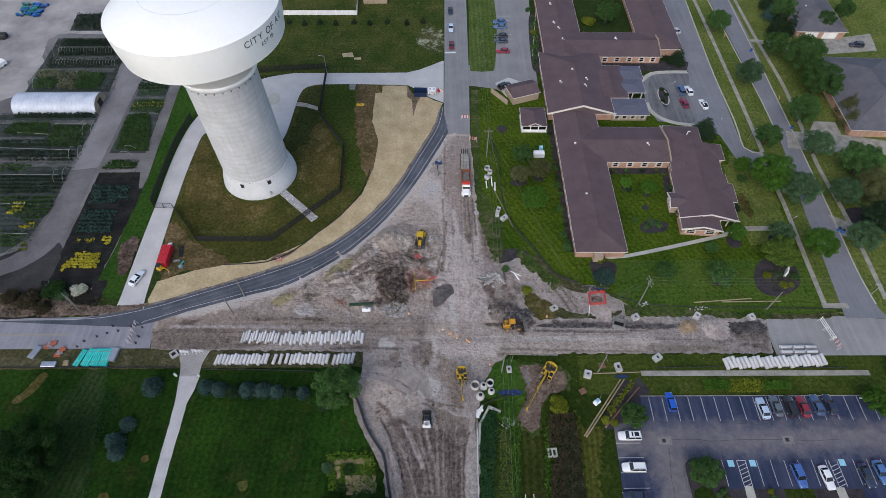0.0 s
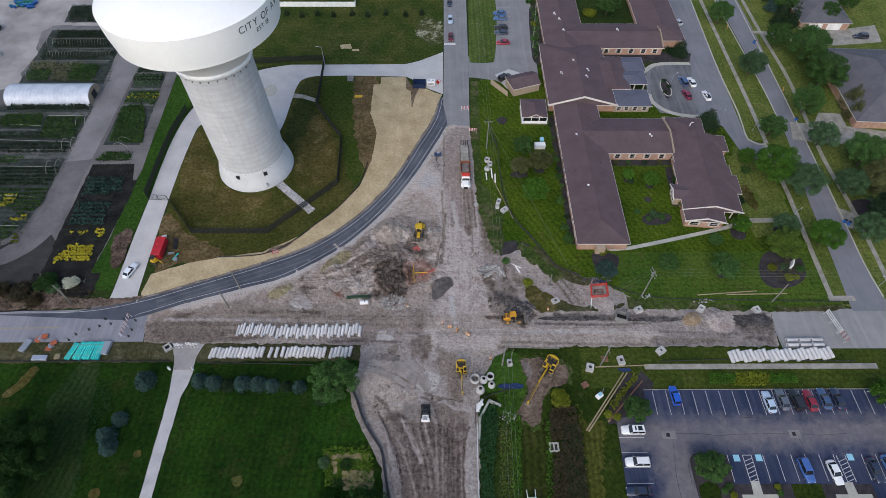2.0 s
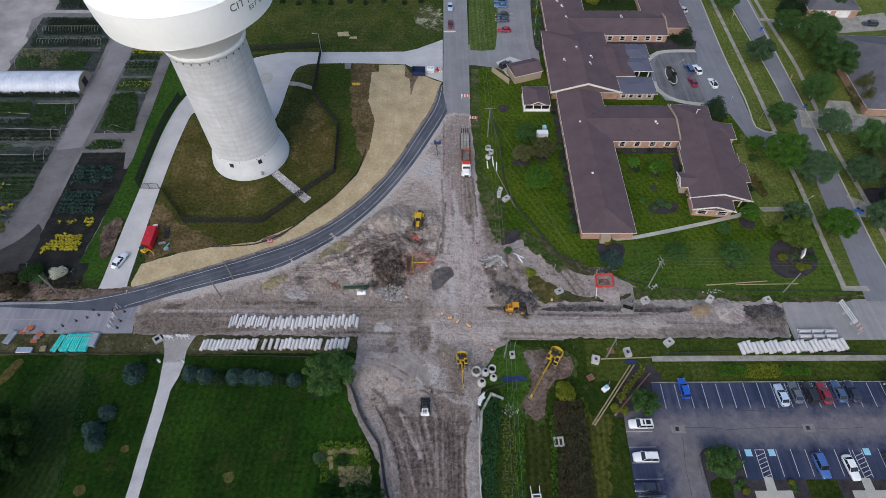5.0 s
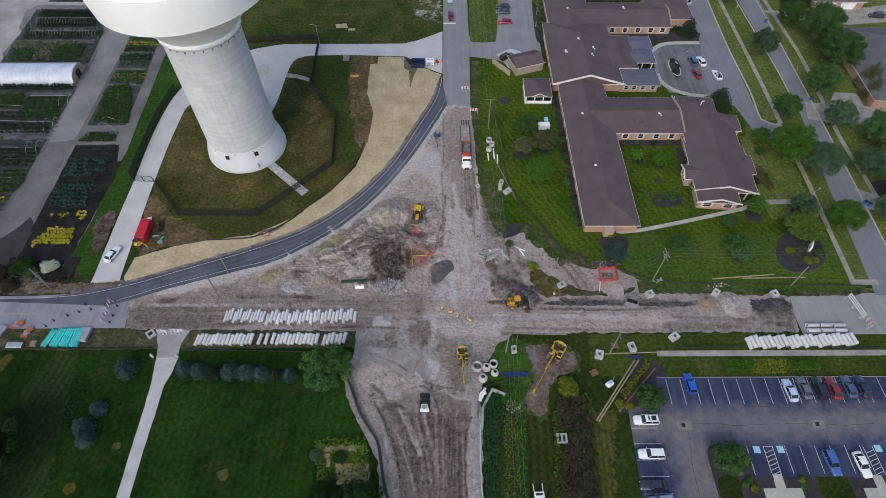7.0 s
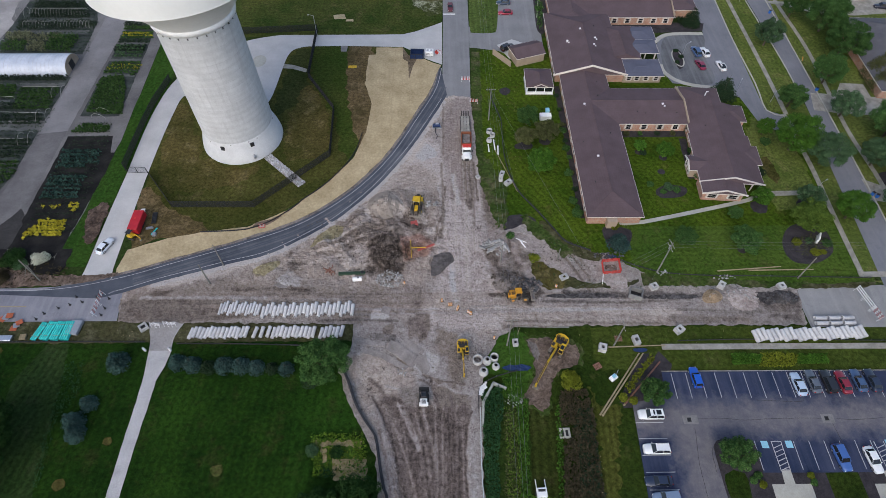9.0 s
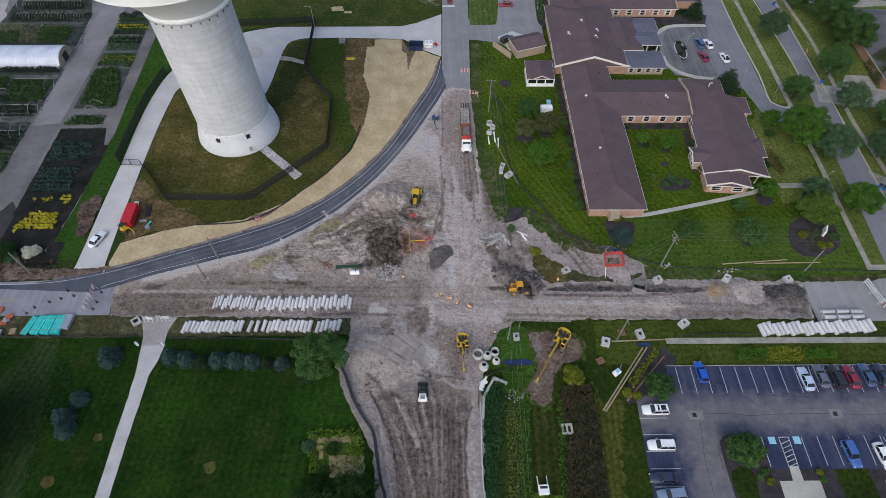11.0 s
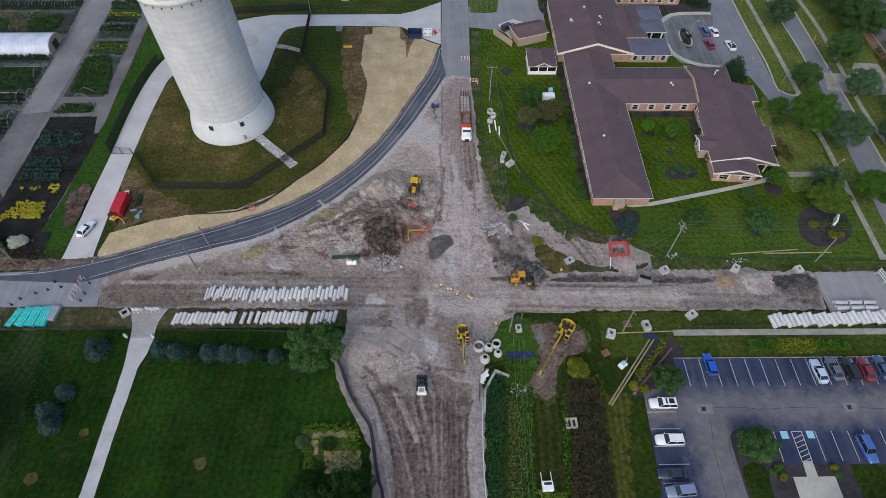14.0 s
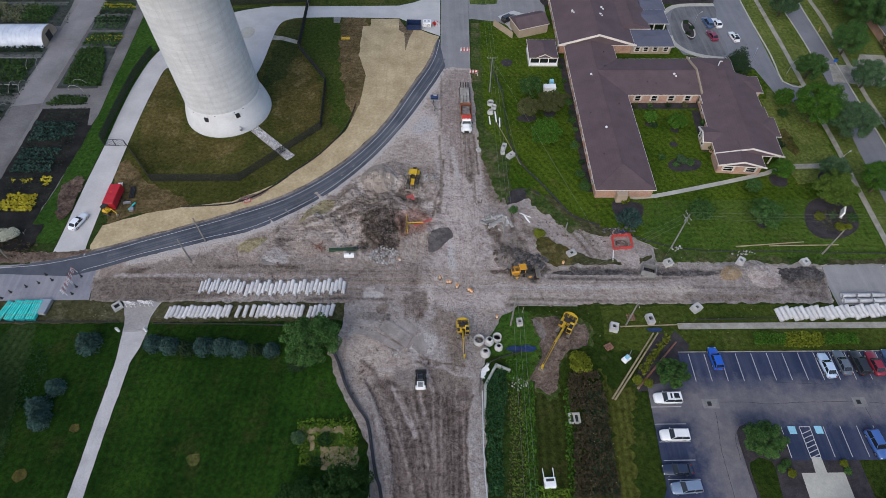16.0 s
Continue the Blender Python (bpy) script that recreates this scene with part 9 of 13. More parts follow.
for i, pts in enumerate(([(-109.8, 83.2), (-103.8, 82.3), (-102.3, 101.9), (-101.7, 119.1), (-105.6, 134.5), (-132.9, 134.6)], [(-92.0, 77.2), (-81.5, 78.7), (-83.4, 106.9), (-84.9, 114.5), (-92.5, 115.7), (-94.0, 97.9)], [(-127.1, 145.2), (-101.6, 145.6), (-108.4, 172.0), (-129.9, 172.8)])):
    bed_plants("nursery_plants", pts, M_NURSERY_DIM, "scattered dark green potted plants between the rows", 660 + i, 0.4, 1.6, 0.7, 0.16, 9)
bed_plants("weeds", [(-71.0, 47.5), (-67.7, 47.5), (-66.6, 40.6), (-68.5, 36.3), (-67.2, 24.4), (-68.6, 24.4), (-70.1, 38.3)], M_WEED, "line of rank weeds at the mown lawn's edge", 790, 0.5, 0.7, 0.6, 0.14, 8)
bed_plants("ditch_weeds", [(7.9, 40.3), (11.9, 42.1), (11.6, 37.0), (10.8, 33.0), (10.1, 28.7), (10.0, 21.0), (7.7, 21.0), (7.7, 29.6)], M_WEED, "dense dark green weeds in the ditch", 700, 1.0, 0.4, 0.36, 0.15, 20)
bed_plants("ditch_weeds", [(11.7, 37.0), (14.3, 37.5), (13.9, 29.5), (13.6, 20.9), (10.4, 21.0), (11.3, 27.8), (11.5, 32.7)], M_LEAF_OLIVE, "olive and yellow-green weeds along the ditch", 701, 0.7, 0.5, 0.42, 0.15, 9)
bed_plants("ditch_weeds", [(11.7, 38.0), (14.3, 38.0), (13.9, 29.5), (13.6, 20.9), (11.0, 21.0), (11.6, 27.8), (11.7, 32.7)], M_WEED_LIME, "bright lime-green weeds along the ditch", 707, 0.8, 0.7, 0.55, 0.15, 10)
bed_plants("ditch_weeds", [(11.7, 43.1), (15.3, 43.5), (15.6, 40.6), (16.1, 37.0), (15.5, 29.5), (15.1, 20.9), (13.4, 20.9), (13.8, 29.5), (14.0, 38.0), (11.7, 40.2)], M_LEAF_BRIGHT, "bright green weeds under the wires", 705, 0.8, 0.42, 0.38, 0.16, 15)
bed_plants("ditch_weeds", [(15.1, 20.9), (19.9, 20.8), (20.1, 22.0), (18.0, 22.5), (15.5, 22.8)], M_WEED_LIME, "green weeds at the swale's low end", 708, 0.7, 0.45, 0.42, 0.16, 10)
bed_plants("reed_bed", [(22.4, 40.7), (27.3, 41.1), (27.7, 37.8), (27.8, 33.0), (27.3, 27.6), (27.5, 23.3), (27.3, 20.7), (20.4, 20.8), (21.9, 31.8), (23.5, 31.8), (23.9, 34.2), (21.5, 34.2), (21.7, 36.9)], M_LEAF_BROWN, "dry brown reeds in a swale", 702, 1.1, 0.45, 0.42, 0.17, 22)
bed_plants("reed_bed", [(24.3, 36.9), (27.5, 36.8), (27.8, 33.0), (27.3, 27.6), (27.4, 23.3), (27.1, 20.7), (23.0, 20.8), (24.1, 28.5)], M_LEAF_DARK, "dark green sedge among the dry reeds", 703, 1.15, 0.7, 0.6, 0.17, 20)
bed_plants("reed_bed", [(25.1, 40.7), (28.2, 41.9), (27.9, 36.8), (28.0, 27.6), (27.5, 20.7), (22.1, 20.8)], M_LEAF_STRAW, "pale dead stalks among the reeds", 709, 1.15, 1.9, 1.5, 0.08, 4)
bed_plants("reed_bed", [(21.2, 37.9), (22.2, 37.9), (21.7, 31.2), (20.6, 20.8), (19.6, 20.8), (20.5, 29.4)], M_LEAF_BRIGHT, "green weeds along the swale's edge", 706, 0.6, 0.5, 0.42, 0.17, 12)
for i, pts in enumerate(([(-22.5, 32.7), (-21.0, 32.8), (-19.9, 26.0), (-21.5, 26.3)], [(-19.9, 31.0), (-16.7, 31.2), (-16.7, 29.0), (-19.4, 28.9)], [(-20.4, 27.7), (-17.7, 27.4), (-17.7, 25.6), (-20.4, 25.6)], [(-15.2, 32.4), (-13.0, 32.4), (-12.6, 28.9), (-15.6, 29.2)], [(-21.5, 33.2), (-13.4, 32.9), (-13.4, 32.4), (-21.0, 32.5)])):
    bed_plants("garden_plants", pts, M_WEED_LIME if i != 2 else M_WEED, "leafy vegetables and weeds in the plot", 720 + i, 0.6, 0.5, 0.45, 0.16, 12)
bed_plants("hedge_plants", [(56.0, 45.8), (61.4, 45.8), (62.3, 47.8), (56.5, 47.9)], M_LEAF_BRIGHT, "clipped bright green hedge strip", 704, 0.8, 0.28, 0.26, 0.17, 16)
bed_plants("hedge_plants", [(68.6, 45.7), (74.4, 45.7), (74.8, 47.7), (69.3, 47.8)], M_LEAF_BRIGHT, "clipped bright green hedge strip", 705, 0.8, 0.28, 0.26, 0.17, 16)
bed_plants("hedge_plants", [(61.2, 45.2), (68.4, 45.1), (69.4, 48.0), (62.3, 48.1)], M_LEAF_LIME, "low yellow-green groundcover strip", 706, 0.4, 0.42, 0.38, 0.2, 9)
bed_plants("garden_vegetables", [(-22.3, 31.8), (-13.4, 32.1), (-12.6, 26.0), (-20.8, 26.2)], M_LEAF_LIME, "low vegetable rows in straw mulch", 707, 0.4, 1.3, 0.9, 0.14, 9)
bed_plants("hedge_plants", [(32.9, 185.8), (35.7, 185.8), (33.8, 166.9), (31.9, 155.9), (31.0, 155.9), (31.1, 162.1)], M_LEAF, "mixed green hedge plants in the car park bed", 713, 0.9, 1.1, 0.7, 0.2, 16)
bed_plants("hedge_plants", [(74.0, 164.0), (77.2, 161.8), (81.5, 158.3), (80.0, 155.8), (74.9, 157.7)], M_LEAF_DARK, "dark green hedge by the entrance", 714, 0.9, 0.9, 0.6, 0.2, 16)
bed_plants("hedge_plants", [(34.3, 41.1), (40.7, 47.8), (41.4, 47.2), (35.1, 40.1)], M_LEAF_LIME, "row of lime-green shrubs in mulch", 708, 0.9, 0.42, 0.4, 0.16, 16)
bed_plants("groundcover", [(78.1, 73.9), (79.8, 76.2), (83.4, 76.9), (87.1, 76.1), (86.7, 73.8), (84.5, 72.1), (81.0, 71.1), (78.4, 71.6)], M_LEAF_OLIVE, "low olive groundcover plants in the mulch bed", 715, 0.35, 0.9, 0.75, 0.16, 9)
bed_plants("groundcover", [(81.8, 76.1), (84.0, 75.6), (83.2, 74.1), (81.2, 74.1)], M_LEAF_GREY, "grey-green low juniper in the mulch bed", 716, 0.5, 0.5, 0.45, 0.17, 12)
bed_plants("weeds", [(-101.4, 64.7), (-104.5, 71.6), (-91.4, 72.3), (-76.7, 68.3), (-81.1, 66.0), (-89.7, 64.6)], M_LEAF_BROWN, "dry brown brush along the road", 709, 0.8, 1.3, 1.1, 0.22, 12)

# weeds along the site's edges
for i, pts in enumerate(([(10.4, 99.8), (11.3, 88.9), (12.8, 77.5), (14.5, 76.8), (14.2, 88.9), (13.0, 99.7)], [(19.8, 70.8), (24.0, 68.6), (26.6, 65.1), (22.3, 63.4), (20.4, 66.5)], [(19.1, 81.4), (24.8, 74.4), (30.0, 67.1), (31.7, 67.1), (25.6, 75.9), (20.4, 82.2)], [(31.8, 64.1), (47.0, 62.9), (69.1, 62.9), (69.5, 63.8), (47.2, 63.8), (32.1, 65.1)])):
    bed_plants("weed_tufts", pts, M_WEED, "sparse green weeds at the edge of the dirt", 740 + i, 0.3, 1.1, 1.0, 0.16, 6)
for i, (x, y) in enumerate(((32.4, 85), (32.5, 90.5), (32.4, 96), (32.6, 101), (32.4, 107), (32.5, 113), (32.5, 119), (32.4, 124.5), (48.5, 109.4), (52.0, 109.5), (56.5, 109.4), (60.5, 109.5), (62.2, 96.5), (62.8, 101.5))):
    make_shrub(x, y, 0.75 + 0.12 * (i % 3), 1.0, (M_LEAF, M_LEAF_DARK, M_LEAF_OLIVE)[i % 3], ("rounded green shrub along the brick wall", "dark green shrub along the brick wall", "olive shrub along the brick wall")[i % 3], 760 + i, 200)

bed_plants("dry_tufts", [(-69, 96), (-64, 83), (-50, 80.5), (-36, 86), (-26, 97), (-20, 112), (-19, 126), (-30, 140), (-40, 120), (-40, 100), (-58, 97), (-62, 118)], M_LEAF_OLIVE, "scattered dead grass tufts on the thin lawn", 780, 0.07, 4.6, 4.2, 0.10, 4)
bed_plants("dry_tufts", [(-66, 84), (-45, 81), (-34, 87), (-40, 93), (-60, 94)], M_LEAF_OLIVE, "scattered dead grass tufts on the thin lawn", 781, 0.07, 3.4, 3.0, 0.10, 4)
bed_plants("dry_tufts", [(10, 88), (17, 86), (22, 100), (22, 140), (10.6, 140)], M_LEAF_STRAW, "scattered pale debris and dead grass on the verge", 782, 0.07, 2.6, 2.2, 0.09, 3)
bed_plants("dry_tufts", [(14, 52.5), (60, 52.6), (60, 45.5), (40, 45.6), (20, 46)], M_LEAF_STRAW, "scattered pale debris on the verge", 783, 0.07, 3.4, 3.0, 0.10, 3)
bed_plants("dry_tufts", [(-64, 55.6), (-20, 55.0), (-20, 51.8), (-64, 51.8)], M_LEAF_STRAW, "scattered dead grass on the worn verge", 784, 0.07, 1.6, 1.4, 0.10, 3)

bed_plants("garden_plants", [(-17.4, 28.6), (-12.8, 28.8), (-12.3, 25.5), (-17.4, 25.6)], M_LEAF_BRIGHT, "rows of green vegetable plants growing through straw", 811, 0.4, 0.9, 0.7, 0.22, 7)
bed_plants("garden_plants", [(-22.8, 33.6), (-13.1, 33.3), (-12.9, 30.7), (-15.9, 31.7), (-22.4, 31.9)], M_WEED_LIME, "band of mixed weeds along the plot", 812, 0.4, 1.0, 0.7, 0.2, 5)


# ---- vehicles ----
def loft(bm, sections):
    """Skins closed rings of equal length and caps both ends."""
    rings = [[bm.verts.new(p) for p in s] for s in sections]
    n = len(rings[0])
    for a, b in zip(rings, rings[1:]):
        for k in range(n):
            bm.faces.new((a[k], a[(k + 1) % n], b[(k + 1) % n], b[k]))
    bm.faces.new(rings[0][::-1])
    bm.faces.new(rings[-1])
    for f in bm.faces:
        f.smooth = True


def body_ring(x, w, z0, z1, soft):
    return [(x, -w, z0 + soft), (x, -w + soft * 0.6, z0), (x, w - soft * 0.6, z0), (x, w, z0 + soft), (x, w, z1 - soft), (x, w - soft * 1.4, z1), (x, -w + soft * 1.4, z1), (x, -w, z1 - soft)]


def bend(bm, pts, r, seg=6):
    """A tube that follows a bent line in a plane across x."""
    rings = []
    for k, p in enumerate(pts):
        d = (Vector(pts[min(k + 1, len(pts) - 1)]) - Vector(pts[max(k - 1, 0)])).normalized()
        n = Vector((1, 0, 0))
        b = d.cross(n)
        rings.append([tuple(Vector(p) + n * r * math.cos(a) + b * r * math.sin(a)) for a in (2 * math.pi * j / seg for j in range(seg))])
    loft(bm, rings)


CAR_SHAPES = {
    # name: length, half width, hood, belt, roof heights, windscreen base and top, rear glass top and base
    "sedan": (4.75, 0.91, 0.86, 0.95, 1.45, 0.85, 0.15, -1.25, -1.85),
    "suv": (4.8, 0.95, 1.0, 1.08, 1.74, 0.95, 0.35, -1.95, -2.25),
    "hatch": (4.3, 0.88, 0.9, 0.98, 1.5, 0.8, 0.2, -1.6, -1.98),
}
CAR_PAINTS = {}


def car_paint(c):
    if c not in CAR_PAINTS:
        m, nt, b = nodes_of("car_paint")
        col = blend(nt, spread(nt, add_noise(nt, where(nt, False), 1.5, 4.0), 0.3, 0.7), tuple(v * 0.92 for v in c), c)
        nt.links.new(col, b.inputs["Base Color"])
        b.inputs["Roughness"].default_value = 0.28
        b.inputs["Coat Weight"].default_value = 0.6
        CAR_PAINTS[c] = m
    return CAR_PAINTS[c]


M_LAMP = plain("lamp_glass", (0.7, 0.7, 0.68), 0.15)
M_TAIL = plain("tail_lamp_red", (0.35, 0.02, 0.02), 0.2)


def car(p, turn, paint, label, shape="sedan", group="parked cars", sunroof=False, rack=False, z=0.06):
    """A car whose nose points along its own +x, turned by that many degrees."""
    L, w, hood, belt, roof, ws0, ws1, rg1, rg0 = CAR_SHAPES[shape]
    c = thing("car", p[0], p[1], z, turn, label, "car", group)
    c.scale = (0.97, 0.93, 0.95)
    h = L / 2
    mp = car_paint(paint)
    bm = bmesh.new()
    loft(bm, [body_ring(h, w * 0.62, 0.34, 0.62, 0.08), body_ring(h - 0.12, w * 0.84, 0.26, hood * 0.84, 0.1), body_ring(h - 0.55, w * 0.97, 0.2, hood * 0.95, 0.12), body_ring(ws0, w, 0.2, hood, 0.12), body_ring(ws0 - 0.3, w, 0.2, belt, 0.12),
              body_ring(rg0 + 0.2, w, 0.2, belt, 0.12), body_ring(rg0, w * 0.98, 0.2, belt * (0.98 if shape == "sedan" else 1.0), 0.12), body_ring(-h + 0.2, w * 0.92, 0.24, belt * 0.95, 0.12), body_ring(-h, w * 0.72, 0.36, belt * 0.8, 0.1)])
    body = part("body", bm, mp, c)
    gw, rw = w * 0.94, w * 0.74
    bm = bmesh.new()
    lo = [(ws0, -gw, belt - 0.06), (ws0, gw, belt - 0.06), (rg0, gw, belt - 0.06), (rg0, -gw, belt - 0.06)]
    hi = [(ws1, -rw, roof - 0.04), (ws1, rw, roof - 0.04), (rg1, rw, roof - 0.04), (rg1, -rw, roof - 0.04)]
    loft(bm, [lo, hi])
    for f in bm.faces:
        f.smooth = False
    part("glass", bm, M_GLASS, c, "dark tinted car windows")
    bm = bmesh.new()
    box(bm, ((ws1 + rg1) / 2, 0, roof - 0.02), (ws1 - rg1 + 0.1, rw * 2 + 0.06, 0.09), bevel=0.035)
    top = part("roof", bm, mp, c)
    for s in (-1, 1):
        for x0, x1, r in ((ws0, ws1, 0.035), (rg0, rg1, 0.05), ((ws1 + rg1) / 2, (ws1 + rg1) / 2, 0.035)):
            bm = bmesh.new()
            rod(bm, (x0, s * gw, belt - 0.03), (x1, s * rw, roof - 0.04), r, seg=5)
            part("pillar", bm, mp, top)
    if sunroof:
        for x, l in (((ws1 + rg1) / 2 + 0.55, 0.3), ((ws1 + rg1) / 2 - 0.35, 0.9)):
            bm = bmesh.new()
            box(bm, (x, 0, roof + 0.03), (l, rw * 1.3, 0.015))
            part("sunroof", bm, M_GLASS, top)
    if rack:
        for s in (-1, 1):
            bm = bmesh.new()
            rod(bm, (ws1 - 0.2, s * rw * 0.9, roof + 0.08), (rg1 + 0.2, s * rw * 0.9, roof + 0.08), 0.025, seg=5)
            part("roof_rail", bm, M_DARK, top)
    for x in (h * 0.62, -h * 0.6):
        for s in (-1, 1):
            bm = bmesh.new()
            rod(bm, (x, s * (w - 0.2), 0.32), (x, s * (w + 0.015), 0.32), 0.32, seg=14)
            wheel = part("tyre", bm, M_RUBBER, c)
            bm = bmesh.new()
            rod(bm, (x, s * (w - 0.02), 0.32), (x, s * (w + 0.025), 0.32), 0.2, seg=10)
            part("rim", bm, M_ALU, wheel)
    for s in (-1, 1):
        bm = bmesh.new()
        box(bm, (h - 0.14, s * w * 0.66, hood * 0.74), (0.2, 0.3, 0.13), -s * 0.35, bevel=0.03)
        part("headlight", bm, M_LAMP, c)
        bm = bmesh.new()
        box(bm, (-h + 0.1, s * w * 0.7, belt * 0.82), (0.16, 0.3, 0.14), s * 0.3, bevel=0.03)
        part("tail_light", bm, M_TAIL, c)
        bm = bmesh.new()
        box(bm, (ws0 - 0.15, s * (w + 0.08), belt + 0.02), (0.12, 0.2, 0.14), bevel=0.03)
        part("mirror", bm, mp, c)
    return c


WHITE, BLACK, NAVY, RED, BLUE, SILVER, PALEBLUE, GREY = (0.75, 0.76, 0.77), (0.02, 0.02, 0.024), (0.02, 0.03, 0.06), (0.22, 0.015, 0.03), (0.01, 0.09, 0.48), (0.45, 0.47, 0.5), (0.42, 0.52, 0.66), (0.10, 0.12, 0.15)
ROW = "parked nose-in in the marked lot"
car((48.1, 43.0), 93, BLUE, "bright blue hatchback " + ROW, "hatch")
car((66.9, 41.5), 93, PALEBLUE, "pale silver-blue sedan " + ROW)
car((69.8, 42.0), 93, GREY, "dark grey convertible-roofed sedan " + ROW)
car((72.6, 41.9), 93, BLACK, "black estate car " + ROW, "suv")
car((75.4, 41.8), 93, RED, "dark red sedan " + ROW)
car((78.4, 42.1), 93, (0.05, 0.09, 0.18), "slate blue sedan " + ROW)
car((81.1, 42.1), 93, NAVY, "dark navy sedan " + ROW)
car((38.1, 36.0), 180, WHITE, "white sport utility car with dark sunroof", "suv", sunroof=True, rack=True)
car((37.7, 29.9), 180, WHITE, "white sport utility car with roof rails", "suv", rack=True)
car((36.8, 24.6), 180, NAVY, "dark navy sedan in an edge bay")
car((37.5, 22.0), 184, (0.16, 0.22, 0.32), "blue-grey sport utility car in an edge bay", "suv")
car((69.3, 28.1), -85, (0.05, 0.12, 0.35), "blue sedan backed into a bay", "suv")
car((74.6, 27.7), -85, WHITE, "white sedan backed into a bay")
car((82.4, 28.0), -85, NAVY, "dark navy sedan backed into a bay")
car((85.5, 28.6), -85, (0.07, 0.16, 0.36), "blue sedan backed into a bay")
car((4.3, 188.6), -90, NAVY, "dark blue car waiting on the road", group="cars on the road")
car((4.4, 178.1), -90, PALEBLUE, "pale blue car waiting on the road", group="cars on the road")
car((4.4, 167.8), -90, (0.12, 0.012, 0.02), "dark red car at the stop line", group="cars on the road")
for q, c, lab in (((21.6, 181.8), (0.04, 0.12, 0.3), "blue car"), ((21.6, 178.7), (0.06, 0.14, 0.3), "slate blue car"), ((21.6, 173.3), BLACK, "black car"), ((21.4, 170.3), (0.03, 0.05, 0.09), "dark blue car"), ((21.6, 164.6), (0.28, 0.01, 0.03), "bright red car")):
    car(q, 180, c, lab + " parked beside the grass strip", group="cars in the staff car park")
car((76.0, 144.0), 97, (0.05, 0.10, 0.22), "dark blue car at the entrance loop", "suv", "cars at the loop")
car((78.5, 143.7), 97, WHITE, "white car at the entrance loop", "sedan", "cars at the loop")
car((75.5, 137.8), 100, (0.20, 0.01, 0.04), "dark red car at the entrance loop", "sedan", "cars at the loop")
car((81.3, 137.2), 97, WHITE, "white car with dark roof at the loop", "sedan", "cars at the loop", sunroof=True)
car((82.3, 176.3), 120, SILVER, "silver car beside the entrance drive", "sedan", "cars at the loop")
car((141.7, 167.3), 172, (0.02, 0.022, 0.04), "dark van on a house driveway", "suv", "cars at the houses")
car((144.4, 152.6), 172, (0.35, 0.02, 0.03), "red car beside a house", "sedan", "cars at the houses")
car((-72.8, 74.6), 70, (0.72, 0.76, 0.82), "white police-style sedan with open boot on concrete", "sedan", "cars on the concrete driveway", z=0.08)
car((20.8, 146.4), 35, BLACK, "black car backed against the shed", "suv", "cars by the shed")

# ---- road works machines ----
M_YELLOW = surface("machine_yellow", (0.44, 0.275, 0.010), (0.60, 0.385, 0.018), 1.5, 9.0, 0.55, 0, 0.22, 0.004, False)
M_ORANGE = surface("machine_orange", (0.48, 0.22, 0.012), (0.60, 0.29, 0.02), 1.2, 9.0, 0.5, 0, 0.12, 0.004, False)
M_DUSTY_TYRE = plain("dusty_tyre", (0.10, 0.092, 0.084), 0.9, 0, 0.3)
M_TRACK = plain("track_steel", (0.05, 0.045, 0.04), 0.8, 0.3, 0.3)
M_BUCKET = plain("worn_bucket_steel", (0.26, 0.23, 0.20), 0.6, 0.5, 0.3)
M_REDPAINT = surface("red_paint", (0.36, 0.01, 0.02), (0.46, 0.02, 0.03), 0.6, 7.0, 0.5, 0, 0.08, 0.004, False)
M_FADED_RED = plain("dusty_faded_red", (0.40, 0.085, 0.075), 0.8, 0, 0.25)
M_RUSTY_ORANGE = plain("faded_orange_sign", (0.42, 0.11, 0.05), 0.75, 0, 0.25)
M_RUST = plain("rusted_steel", (0.24, 0.085, 0.045), 0.85, 0, 0.3)
M_SAFETY = plain("orange_safety_plastic", (0.55, 0.045, 0.03), 0.7, 0, 0.12)
M_BARREL = plain("barrel_orange", (0.62, 0.26, 0.04), 0.6, 0, 0.1)


